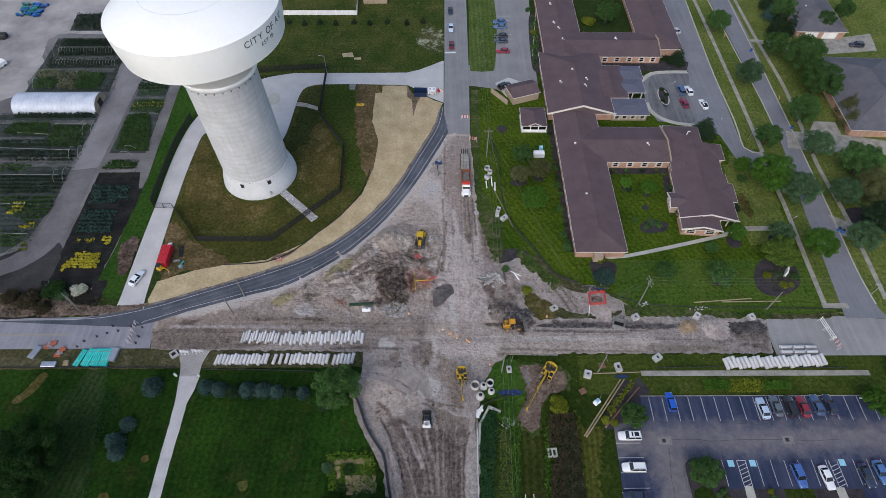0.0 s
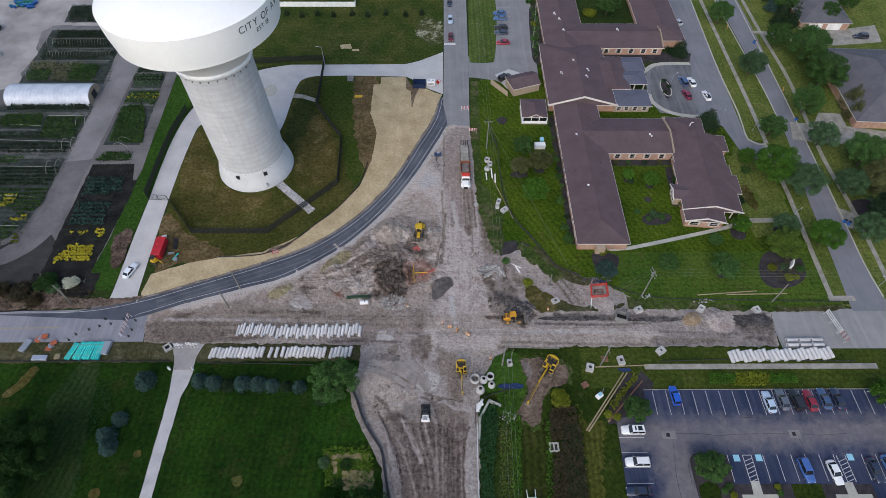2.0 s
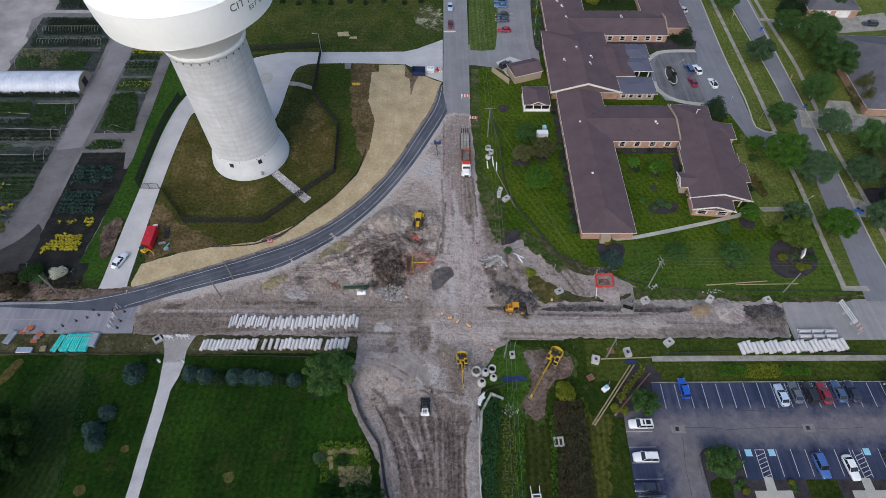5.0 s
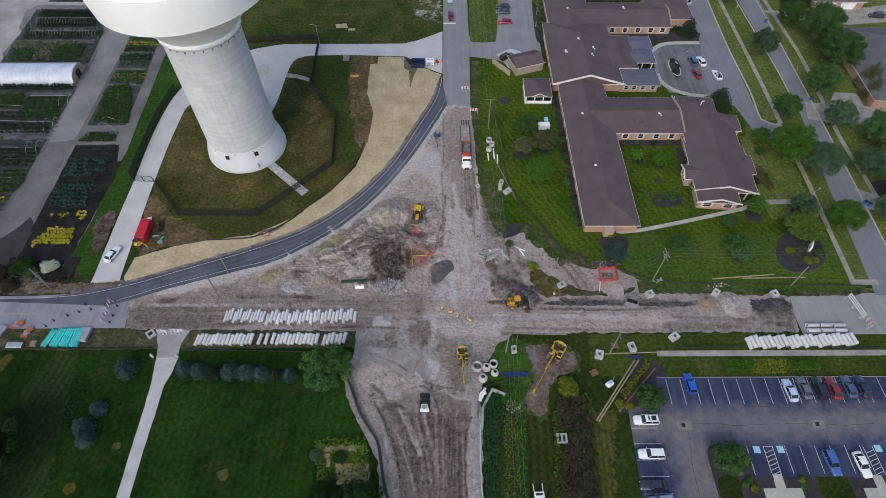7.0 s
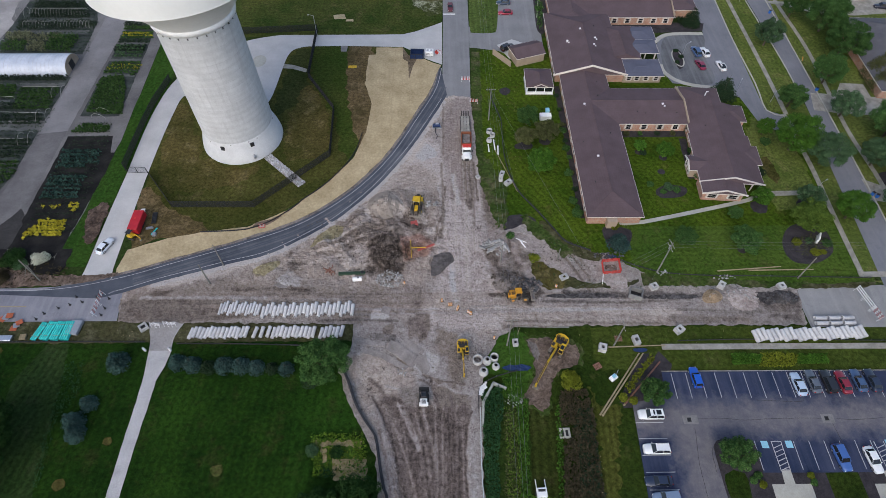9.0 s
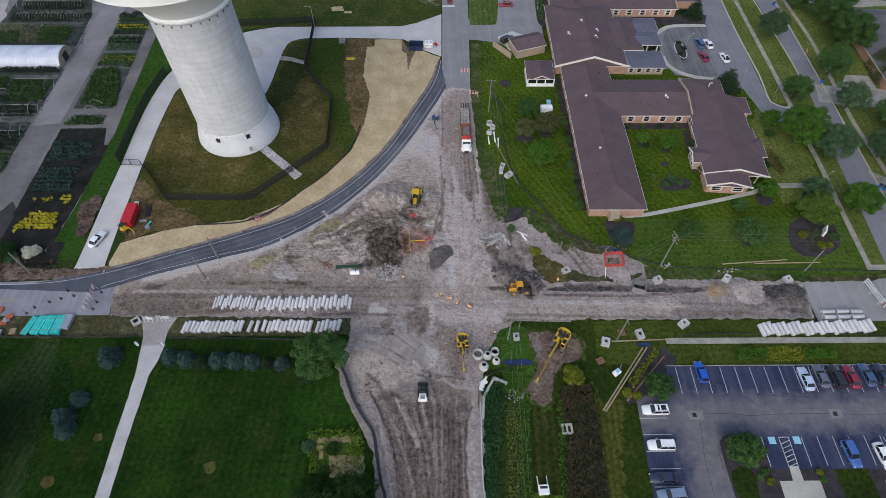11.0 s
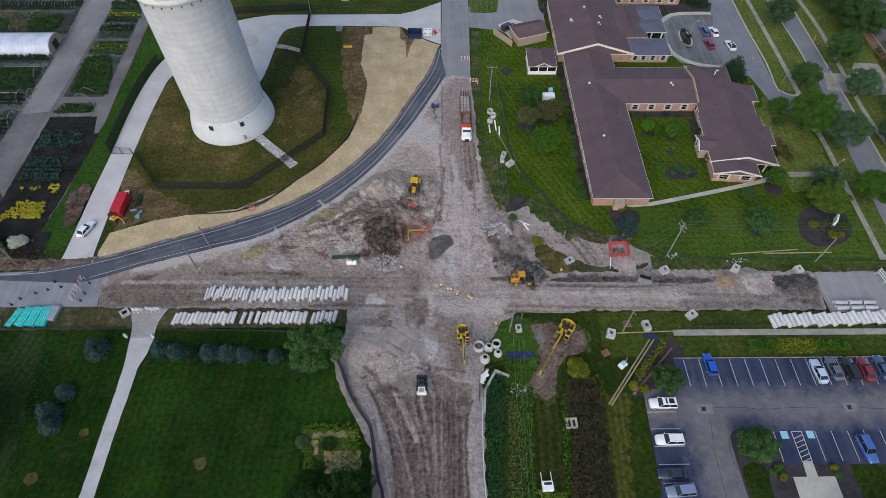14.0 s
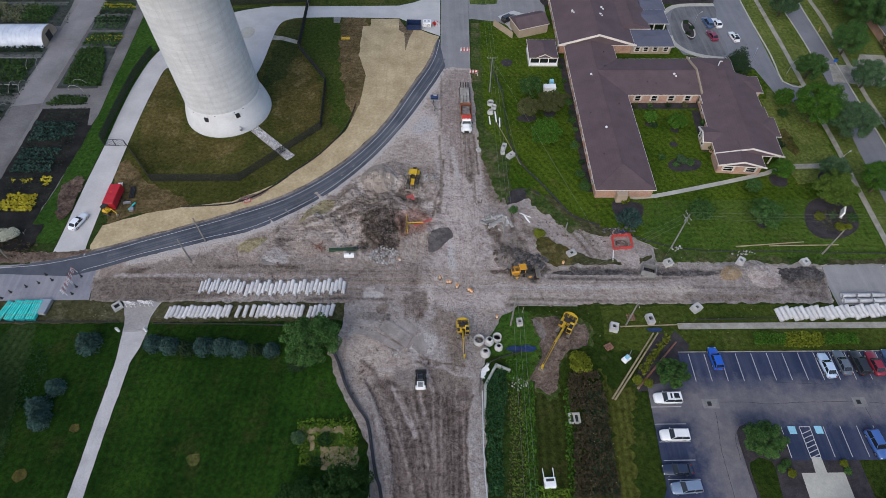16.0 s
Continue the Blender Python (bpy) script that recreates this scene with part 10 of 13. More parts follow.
def excavator(p, turn, label, size=1.0, reach=6.0, dip=2.2):
    """A tracked digger; its boom points along its own +x."""
    e = thing("excavator", p[0], p[1], 0.08, turn, label, "excavator", "diggers on the site")
    e.scale = (size, size, size)
    for s in (-1, 1):
        bm = bmesh.new()
        box(bm, (0, s * 1.05, 0.42), (3.6, 0.55, 0.8), bevel=0.22)
        t = part("track", bm, M_TRACK, e)
        for k in range(12):
            bm = bmesh.new()
            box(bm, (-1.6 + k * 0.29, s * 1.05, 0.84), (0.2, 0.57, 0.05))
            part("track_pad", bm, M_BUCKET, t)
    bm = bmesh.new()
    rod(bm, (0, 0, 0.75), (0, 0, 1.1), 0.85, seg=20)
    part("turntable", bm, M_DARK, e)
    bm = bmesh.new()
    box(bm, (-0.55, -0.75, 1.5), (2.4, 1.1, 0.85), bevel=0.12), box(bm, (-0.9, 0.6, 1.45), (1.6, 1.4, 0.8), bevel=0.12)
    body = part("upper_body", bm, M_YELLOW, e)
    bm = bmesh.new()
    arc = [(-1.45 - 1.0 * math.cos(t), 1.34 * math.sin(t)) for t in (-1.45 + 2.9 * k / 12 for k in range(13))]
    slab(bm, arc[::-1], 1.15, 2.25)
    part("counterweight", bm, M_YELLOW, e)
    for y, w in ((-0.75, 0.75), (0.1, 0.7), (0.85, 0.55)):
        bm = bmesh.new()
        for k in range(5):
            box(bm, (-1.75 + k * 0.2, y, 2.27), (0.13, w, 0.06))
        part("engine_grille", bm, M_DARK, body)
    bm = bmesh.new()
    box(bm, (-0.75, 0.1, 2.0), (0.9, 1.9, 0.25), bevel=0.05)
    part("engine_deck", bm, M_TRACK, body)
    bm = bmesh.new()
    rod(bm, (-1.05, -0.7, 2.1), (-1.05, -0.7, 2.75), 0.08, seg=8)
    part("exhaust", bm, M_DARK, body)
    bm = bmesh.new()
    box(bm, (0.3, -0.98, 1.96), (0.8, 0.55, 0.08), bevel=0.02)
    part("hatch", bm, M_TRACK, body)
    bm = bmesh.new()
    box(bm, (0.45, 0.85, 2.05), (1.7, 0.95, 1.6), bevel=0.12, top=0.92)
    cab = part("cab", bm, M_YELLOW, e)
    for c, s in (((0.45, 1.32, 2.2), (1.2, 0.04, 0.9)), ((0.45, 0.38, 2.2), (1.2, 0.04, 0.9)), ((1.28, 0.85, 2.15), (0.05, 0.75, 1.0)), ((0.62, 0.85, 2.87), (0.85, 0.66, 0.03)), ((-0.38, 0.85, 2.3), (0.04, 0.7, 0.7))):
        bm = bmesh.new()
        box(bm, c, s)
        part("cab_window", bm, M_GLASS, cab)
    knee = Vector((reach * 0.52, -0.15, 3.6))
    tip = Vector((reach * 0.95, -0.15, 2.4))
    end = Vector((reach * 0.92, -0.15, 0.7 - dip * 0.0))
    bm = bmesh.new()
    for a, b, w0, w1 in ((Vector((0.7, -0.15, 1.7)), knee, 0.34, 0.40), (knee, tip, 0.40, 0.26)):
        d = (b - a).normalized()
        n = Vector((-d.z, 0, d.x))
        q = [[c + n * h * sz + Vector((0, sy * 0.15, 0)) for sz, sy in ((-1, -1), (1, -1), (1, 1), (-1, 1))] for c, h in ((a, w0), (b, w1))]
        loft(bm, q)
    for f in bm.faces:
        f.smooth = False
    boom = part("boom", bm, M_YELLOW, e)
    bm = bmesh.new()
    d = (end - tip).normalized()
    q = [[c + Vector((hx, sy * 0.17, 0)) for hx, sy in ((-h, -1), (h, -1), (h, 1), (-h, 1))] for c, h in ((tip + Vector((0, 0, 0.5)), 0.22), (end, 0.15))]
    loft(bm, q)
    for f in bm.faces:
        f.smooth = False
    part("stick", bm, M_YELLOW, e)
    for a, b in ((Vector((0.9, -0.5, 1.4)), knee * 0.7 + Vector((0, -0.35, 0.6))), (Vector((0.9, 0.22, 1.4)), knee * 0.7 + Vector((0, 0.3, 0.6))), (knee + Vector((0.2, 0, 0.5)), tip + Vector((-0.1, 0, 0.5)))):
        bm = bmesh.new()
        rod(bm, a, b, 0.09, seg=8)
        part("hydraulic_ram", bm, M_TRACK, boom)
    bm = bmesh.new()
    q = []
    for y in (-0.55, 0.55):
        q.append([end + Vector((dx, y + 0.0, dz)) for dx, dz in ((0.25, 0.2), (0.35, -0.35), (0.0, -0.72), (-0.55, -0.75), (-0.25, -0.35), (-0.2, 0.15))])
    loft(bm, q)
    for f in bm.faces:
        f.smooth = False
    bucket = part("bucket", bm, M_BUCKET, e)
    for k in range(4):
        bm = bmesh.new()
        box(bm, (end.x - 0.68, end.y - 0.42 + k * 0.28, end.z - 0.74), (0.3, 0.1, 0.07), top=0.6)
        part("tooth", bm, M_BUCKET, bucket)
    return e


excavator((4.6, 48.8), -88, "yellow tracked excavator digging at the road edge", 0.82, 7.0)
p, q = (23.0, 49.2), (17.6, 40.7)
excavator(p, math.degrees(math.atan2(q[1] - p[1], q[0] - p[0])), "yellow tracked excavator with long boom on stripped soil", 1.0, 10.2)


def wheel_loader(p, turn, label, paint, size=1.0, backhoe=False, name="wheel_loader"):
    """A loader on four tyres, bucket at its +x end."""
    e = thing(name, p[0], p[1], 0.08, turn, label, "loader", "loaders on the site")
    e.scale = (size, size, size)
    for x in (-1.55, 1.45):
        for s in (-1, 1):
            bm = bmesh.new()
            rod(bm, (x, s * 0.75, 0.75), (x, s * 1.3, 0.75), 0.75, seg=18)
            t = part("tyre", bm, M_DUSTY_TYRE, e)
            bm = bmesh.new()
            rod(bm, (x, s * 1.2, 0.75), (x, s * 1.33, 0.75), 0.36, seg=12)
            part("rim", bm, paint, t)
            bm = bmesh.new()
            for k in range(14):
                a = 2 * math.pi * k / 14
                box(bm, (x + 0.76 * math.cos(a), s * 1.02, 0.75 + 0.76 * math.sin(a)), (0.1, 0.5, 0.08), 0, (0, -a))
            part("tread", bm, M_DUSTY_TYRE, t)
    bm = bmesh.new()
    box(bm, (-1.7, 0, 1.45), (2.1, 1.25, 1.1), bevel=0.16, top=0.88)
    hood = part("engine_hood", bm, paint, e)
    for x, l in ((-2.35, 0.5), (-1.45, 0.75)):
        bm = bmesh.new()
        for k in range(5):
            box(bm, (x - l / 2 + (k + 0.5) * l / 5, 0, 2.015), (l / 8, 0.8, 0.05))
        part("hood_louvre", bm, M_DARK, hood)
    for x in (-1.55, 1.45):
        for s in (-1, 1):
            bm = bmesh.new()
            box(bm, (x, s * 0.98, 1.6), (1.35, 0.5, 0.07), bevel=0.03)
            part("mudguard", bm, M_TRACK if x > 0 else paint, e)
    for s in (-1, 1):
        bm = bmesh.new()
        for k in range(3):
            box(bm, (0.0, s * (0.95 + 0.06 * k), 1.25 - 0.32 * k), (0.55, 0.25, 0.05))
        part("step", bm, M_TRACK, e)
        bm = bmesh.new()
        box(bm, (0.55, s * 0.55, 2.95), (0.12, 0.22, 0.16), bevel=0.03)
        part("work_lamp", bm, M_LAMP, e)
    bm = bmesh.new()
    box(bm, (-2.85, 0, 1.05), (0.3, 1.7, 0.6), bevel=0.06)
    part("counterweight", bm, M_TRACK, e)
    bm = bmesh.new()
    box(bm, (-2.77, 0, 1.5), (0.05, 0.9, 0.7))
    part("grille", bm, M_DARK, hood)
    bm = bmesh.new()
    rod(bm, (-1.2, 0.5, 2.0), (-1.2, 0.5, 2.7), 0.07, seg=8)
    part("exhaust", bm, M_DARK, hood)
    bm = bmesh.new()
    box(bm, (0.0, 0, 1.2), (3.4, 1.0, 0.7), bevel=0.1)
    part("frame", bm, M_TRACK if backhoe else paint, e)
    bm = bmesh.new()
    box(bm, (-0.25, 0, 2.25), (1.35, 1.4, 1.5), bevel=0.08, top=0.9)
    cab = part("cab", bm, M_GLASS, e)
    bm = bmesh.new()
    box(bm, (-0.25, 0, 3.05), (1.6, 1.6, 0.14), bevel=0.05)
    part("cab_roof", bm, paint, cab)
    for sx in (-0.85, 0.35):
        for s in (-1, 1):
            bm = bmesh.new()
            rod(bm, (sx, s * 0.68, 1.5), (sx * 0.95, s * 0.62, 3.0), 0.05, seg=6)
            part("pillar", bm, paint, cab)
    for s in (-1, 1):
        bm = bmesh.new()
        rod(bm, (0.6, s * 0.5, 1.8), (2.2, s * 0.5, 1.35), 0.10, seg=6), rod(bm, (2.2, s * 0.5, 1.35), (3.0, s * 0.5, 0.6), 0.10, seg=6)
        part("lift_arm", bm, M_TRACK, e)
    bm = bmesh.new()
    prof = [(0.0, 0.95), (-0.25, 0.5), (-0.15, 0.1), (0.15, 0.0), (0.95, 0.02), (0.95, 0.08), (0.2, 0.1), (-0.02, 0.2), (-0.1, 0.5), (0.1, 0.92)]
    loft(bm, [[(3.1 + x, y, 0.12 + z) for x, z in prof] for y in (-1.35, 1.35)])
    for f in bm.faces:
        f.smooth = False
    for y in (-1.35, 1.35):
        box(bm, (3.4, y, 0.45), (0.8, 0.06, 0.7), top=0.7)
    part("bucket", bm, M_BUCKET, e, "dusty steel loading bucket")
    if backhoe:
        bm = bmesh.new()
        rod(bm, (-2.8, 0, 1.0), (-3.6, 0.1, 2.6), 0.16, seg=6), rod(bm, (-3.6, 0.1, 2.6), (-4.6, 0.2, 1.4), 0.13, seg=6), rod(bm, (-4.6, 0.2, 1.4), (-4.5, 0.2, 0.5), 0.12, seg=6)
        part("hoe_arm", bm, M_TRACK, e)
        bm = bmesh.new()
        box(bm, (-4.4, 0.2, 0.35), (0.6, 0.6, 0.6), top=0.6, bevel=0.06)
        part("hoe_bucket", bm, M_BUCKET, e)
    return e


wheel_loader((-4.8, 85.2), -97, "yellow wheel loader with lowered bucket on dirt", M_YELLOW, 0.98)
wheel_loader((16.5, 61.1), 4, "orange-yellow backhoe loader beside a dark soil heap", M_ORANGE, 0.85, True, "backhoe_loader")
p = (-2.8, 39.4)
sk = thing("skid_steer", p[0], p[1], 0.08, 90, "white compact track loader with dark cab and bucket", "loader", "loaders on the site")
for s in (-1, 1):
    bm = bmesh.new()
    box(bm, (-0.2, s * 0.78, 0.38), (2.1, 0.4, 0.7), bevel=0.2)
    part("track", bm, M_TRACK, sk)
    bm = bmesh.new()
    rod(bm, (-1.3, s * 0.72, 1.5), (1.0, s * 0.72, 1.2), 0.1, seg=6), rod(bm, (1.0, s * 0.72, 1.2), (1.6, s * 0.72, 0.5), 0.1, seg=6)
    part("lift_arm", bm, M_DARK, sk)
bm = bmesh.new()
box(bm, (-0.95, 0, 1.05), (1.3, 1.3, 0.95), bevel=0.12)
rear = part("engine_body", bm, M_WHITE, sk)
bm = bmesh.new()
for k in range(5):
    box(bm, (-1.3 + k * 0.16, 0, 1.54), (0.08, 0.8, 0.04))
part("louvre", bm, M_DARK, rear)
for s in (-1, 1):
    bm = bmesh.new()
    box(bm, (-1.35, s * 0.72, 1.2), (0.5, 0.22, 0.8), bevel=0.05)
    part("tower", bm, M_WHITE, rear)
bm = bmesh.new()
box(bm, (0.25, 0, 1.3), (1.25, 1.15, 1.5), bevel=0.08, top=0.92)
scab = part("cab", bm, M_DARK, sk)
bm = bmesh.new()
box(bm, (0.1, 0, 2.07), (0.6, 0.8, 0.05), bevel=0.02)
part("roof_window", bm, M_GLASS, scab)
bm = bmesh.new()
box(bm, (0.88, 0, 1.45), (0.05, 0.85, 0.9), 0, (0, 0.1))
part("front_window", bm, M_GLASS, scab)
bm = bmesh.new()
loft(bm, [[(1.5 + x, y, 0.1 + z) for x, z in ((0.0, 0.7), (-0.2, 0.35), (-0.1, 0.0), (0.8, 0.0), (0.8, 0.06), (0.05, 0.1), (-0.05, 0.35), (0.08, 0.68))] for y in (-0.95, 0.95)])
for f in bm.faces:
    f.smooth = False
part("bucket", bm, M_TRACK, sk)

# dump truck
def dump_truck(p, turn):
    """A short dump truck; its nose points along its own +x, its origin under the nose."""
    t = thing("dump_truck", p[0], p[1], 0.08, turn, "white-nosed dump truck with red roof and rusty box", "truck")
    bm = bmesh.new()
    box(bm, (-4.6, 0, 0.85), (9.0, 0.9, 0.35), bevel=0.05)
    part("chassis", bm, M_DARK, t)
    bm = bmesh.new()
    box(bm, (-3.1, 0, 1.75), (1.7, 2.3, 1.9), bevel=0.15, top=0.92)
    cab = part("cab", bm, M_WHITE, t)
    bm = bmesh.new()
    box(bm, (-3.35, 0, 2.74), (1.2, 2.1, 0.12), bevel=0.04)
    part("cab_roof", bm, M_SAFETY, cab, "orange-red cab roof")
    bm = bmesh.new()
    for k in range(5):
        rod(bm, (-2.72, -0.7 + 0.35 * k, 2.78), (-2.72, -0.7 + 0.35 * k, 2.9), 0.06, seg=6)
    part("marker_lamp", bm, M_LAMP, cab)
    bm = bmesh.new()
    box(bm, (-1.2, 0, 1.4), (2.3, 2.0, 1.2), bevel=0.25, top=0.88)
    hood = part("hood", bm, M_WHITE, t)
    bm = bmesh.new()
    box(bm, (-2.2, 0, 2.15), (0.06, 1.9, 0.85), 0, (0, -0.45))
    part("windscreen", bm, M_GLASS, cab)
    bm = bmesh.new()
    box(bm, (-0.03, 0, 1.25), (0.08, 1.1, 0.7))
    part("grille", bm, M_DARK, hood)
    for s in (-1, 1):
        bm = bmesh.new()
        box(bm, (-3.0, s * 1.13, 2.05), (0.9, 0.05, 0.6))
        part("side_window", bm, M_GLASS, cab)
        bm = bmesh.new()
        box(bm, (-0.05, s * 0.75, 1.2), (0.1, 0.32, 0.26))
        part("headlight", bm, M_LAMP, hood)
        bm = bmesh.new()
        box(bm, (-1.2, s * 1.05, 1.05), (1.4, 0.42, 0.2), bevel=0.08)
        part("fender", bm, M_WHITE, hood)
        bm = bmesh.new()
        box(bm, (-2.3, s * 1.38, 2.0), (0.1, 0.28, 0.5), bevel=0.03)
        part("mirror", bm, M_DARK, cab)
    bm = bmesh.new()
    for c, sz in (((-6.6, 0, 1.2), (4.6, 2.4, 0.15)), ((-6.6, 1.2, 1.75), (4.6, 0.1, 1.1)), ((-6.6, -1.2, 1.75), (4.6, 0.1, 1.1)), ((-4.35, 0, 1.95), (0.1, 2.4, 1.5)), ((-8.9, 0, 1.75), (0.1, 2.4, 1.1))):
        box(bm, c, sz)
    bed = part("bed", bm, M_RUST, t, "rust-red steel dump box")
    for k in range(4):
        for s in (-1, 1):
            bm = bmesh.new()
            box(bm, (-8.4 + k * 1.2, s * 1.28, 1.75), (0.12, 0.08, 1.1))
            part("stake", bm, M_RUST, bed)
    bm = bmesh.new()
    box(bm, (-6.6, 0, 1.6), (4.4, 2.2, 0.6), top=0.8)
    part("load", bm, M_WET, bed, "dark damp soil load")
    for x in (-1.2, -6.0, -7.4):
        for s in (-1, 1):
            bm = bmesh.new()
            rod(bm, (x, s * 0.75, 0.5), (x, s * 1.15, 0.5), 0.5, seg=14)
            w = part("tyre", bm, M_RUBBER, t)
            bm = bmesh.new()
            rod(bm, (x, s * 1.1, 0.5), (x, s * 1.18, 0.5), 0.25, seg=10)
            part("rim", bm, M_STEEL, w)


def equipment_trailer(p, turn, l):
    """A plank-decked tag trailer with raised ramps; its hitch points along its own +x."""
    t = thing("equipment_trailer", p[0], p[1], 0.08, turn, "flatbed equipment trailer with grey plank deck behind the truck", "trailer")
    bm = bmesh.new()
    for s in (-1, 1):
        box(bm, (-l / 2, s * 1.2, 0.85), (l, 0.12, 0.3))
    for k in range(5):
        box(bm, (-0.4 - k * (l - 0.8) / 4, 0, 0.8), (0.12, 2.4, 0.2))
    part("frame", bm, M_DARK, t)
    for k in range(3):
        for n in range(2):
            bm = bmesh.new()
            box(bm, (-l / 4 - n * l / 2, -0.76 + 0.76 * k, 0.97), (l / 2 - 0.15, 0.66, 0.07), bevel=0.01)
            part("deck_plank", bm, M_CONC_TAN, t)
    bm = bmesh.new()
    for s in (-1, 1):
        rod(bm, (0.0, s * 1.0, 0.8), (2.6, 0, 0.8), 0.1, seg=6)
    rod(bm, (1.3, 0, 0.1), (1.3, 0, 1.3), 0.08, seg=6)
    part("drawbar", bm, M_DARK, t)
    for k in range(4):
        bm = bmesh.new()
        box(bm, (-l - 0.75, -0.9 + 0.6 * k, 1.15), (1.6, 0.28, 0.1), 0, (0, 0.35))
        part("ramp", bm, M_TRACK, t)
    for x in (-l * 0.6, -l * 0.75):
        for s in (-1, 1):
            bm = bmesh.new()
            rod(bm, (x, s * 0.8, 0.42), (x, s * 1.15, 0.42), 0.42, seg=12)
            part("tyre", bm, M_RUBBER, t)


dump_truck((7.2, 99.5), -90.6)
equipment_trailer((7.2, 109.4), -90.6, 6.4)

# red enclosed trailer with gear round it
p = (-67.4, 80.7)
tr = thing("cargo_trailer", p[0], p[1], 0.05, 90, "red enclosed cargo trailer with white nose", "trailer")
tr.scale = (0.86, 0.9, 0.82)
bm = bmesh.new()
box(bm, (0, 0, 1.55), (6.4, 2.5, 2.2), bevel=0.12)
body = part("body", bm, M_REDPAINT, tr)
bm = bmesh.new()
for k in range(9):
    box(bm, (-2.9 + k * 0.72, 0, 2.665), (0.04, 2.4, 0.02))
part("roof_ribs", bm, M_REDPAINT, body)
bm = bmesh.new()
box(bm, (0.4, 0.2, 2.72), (0.45, 0.45, 0.12), bevel=0.03)
part("roof_hatch", bm, M_SAFETY, body)
bm = bmesh.new()
box(bm, (3.7, 0, 1.1), (1.1, 1.3, 0.9), bevel=0.12, top=0.85)
part("nose_box", bm, M_WHITE, tr)
for s in (-1, 1):
    bm = bmesh.new()
    rod(bm, (3.0, s * 0.9, 0.5), (4.6, 0, 0.5), 0.07, seg=6)
    part("tow_bar", bm, M_DARK, tr)
    for x in (-0.6, 0.5):
        bm = bmesh.new()
        rod(bm, (x, s * 1.05, 0.38), (x, s * 1.3, 0.38), 0.38, seg=12)
        part("tyre", bm, M_RUBBER, tr)
bm = bmesh.new()
box(bm, (-3.22, 0, 1.5), (0.05, 2.2, 1.9))
part("rear_door", bm, M_REDPAINT, tr)
p = (-67.7, 77.2)
mn = thing("mini_excavator", p[0], p[1], 0.05, -20, "small yellow mini excavator behind the trailer", "excavator")
for s in (-1, 1):
    bm = bmesh.new()
    box(bm, (0, s * 0.6, 0.25), (1.7, 0.32, 0.48), bevel=0.14)
    part("track", bm, M_TRACK, mn)
bm = bmesh.new()
box(bm, (-0.15, 0, 0.95), (1.4, 1.3, 0.75), bevel=0.2)
part("upper_body", bm, M_YELLOW, mn)
bm = bmesh.new()
for x in (-0.5, 0.4):
    for s in (-1, 1):
        rod(bm, (x, s * 0.5, 1.2), (x, s * 0.5, 2.2), 0.04, seg=5)
box(bm, (-0.05, 0, 2.25), (1.2, 1.2, 0.08), bevel=0.03)
part("canopy", bm, M_DARK, mn)
bm = bmesh.new()
rod(bm, (0.6, 0, 0.9), (1.5, 0, 1.9), 0.12, seg=6), rod(bm, (1.5, 0, 1.9), (2.3, 0, 1.0), 0.1, seg=6), rod(bm, (2.3, 0, 1.0), (2.2, 0, 0.35), 0.09, seg=6)
part("boom", bm, M_YELLOW, mn)
bm = bmesh.new()
box(bm, (2.15, 0, 0.25), (0.45, 0.5, 0.45), top=0.7, bevel=0.04)
part("bucket", bm, M_BUCKET, mn)
for p, s, m, lab in (((-64.5, 82.7), (1.1, 3.2, 0.5), M_DARK, "black plastic pipe bundle beside the trailer"), ((-64.8, 79.8), (1.6, 0.5, 0.4), M_ALU, "pale metal frame beside the trailer"), ((-63.2, 78.0), (0.9, 0.9, 0.5), M_STEEL, "grey reel beside the trailer"), ((-67.6, 84.6), (1.0, 1.2, 0.9), M_WHITE, "white crate beside the trailer")):
    pk = thing("site_gear", p[0], p[1], 0.04, 8, lab, "site gear")
    for k in range(4):
        bm = bmesh.new()
        if s[0] < s[1]:
            rod(bm, (-s[0] / 2 + (k + 0.5) * s[0] / 4, -s[1] / 2, s[2] / 2), (-s[0] / 2 + (k + 0.5) * s[0] / 4, s[1] / 2, s[2] / 2), s[0] / 8, seg=8)
        else:
            box(bm, (0, 0, s[2] * (0.15 + 0.25 * k)), (s[0] * (1 - 0.05 * k), s[1], s[2] * 0.16))
        part("tube" if s[0] < s[1] else "slab", bm, m, pk)

# ---- concrete pipes and basins ----
M_PIPE = surface("new_concrete_pipe", (0.40, 0.40, 0.415), (0.51, 0.51, 0.525), 1.0, 8.0, 0.85, 0, 0.08, 0.004, False, 0.10)
M_BASIN = surface("precast_concrete", (0.36, 0.355, 0.35), (0.47, 0.465, 0.46), 0.8, 7.0, 0.85, 0, 0.08, 0.004, False, 0.10)


def pipe_mesh(r, l, name="concrete_pipe", material=None, wall=0.16):
    """A hollow pipe lying along y, with a bell at one end and a spigot at the other."""
    bm = bmesh.new()
    ri = r * (1 - wall * 1.3)
    prof = [(ri, -l / 2), (r * 0.93, -l / 2), (r * 0.93, -l / 2 + 0.1), (r, -l / 2 + 0.12), (r, l / 2 - 0.35), (r * 1.12, l / 2 - 0.22), (r * 1.12, l / 2), (r * 0.95, l / 2), (ri, l / 2 - 0.12), (ri, -l / 2)]
    lathe(bm, prof, 20)
    bmesh.ops.rotate(bm, verts=bm.verts, cent=(0, 0, 0), matrix=Matrix.Rotation(-math.pi / 2, 3, 'X'))
    bmesh.ops.translate(bm, verts=bm.verts, vec=(0, 0, r * 1.06))
    return mesh_of(name, bm, material or M_PIPE)


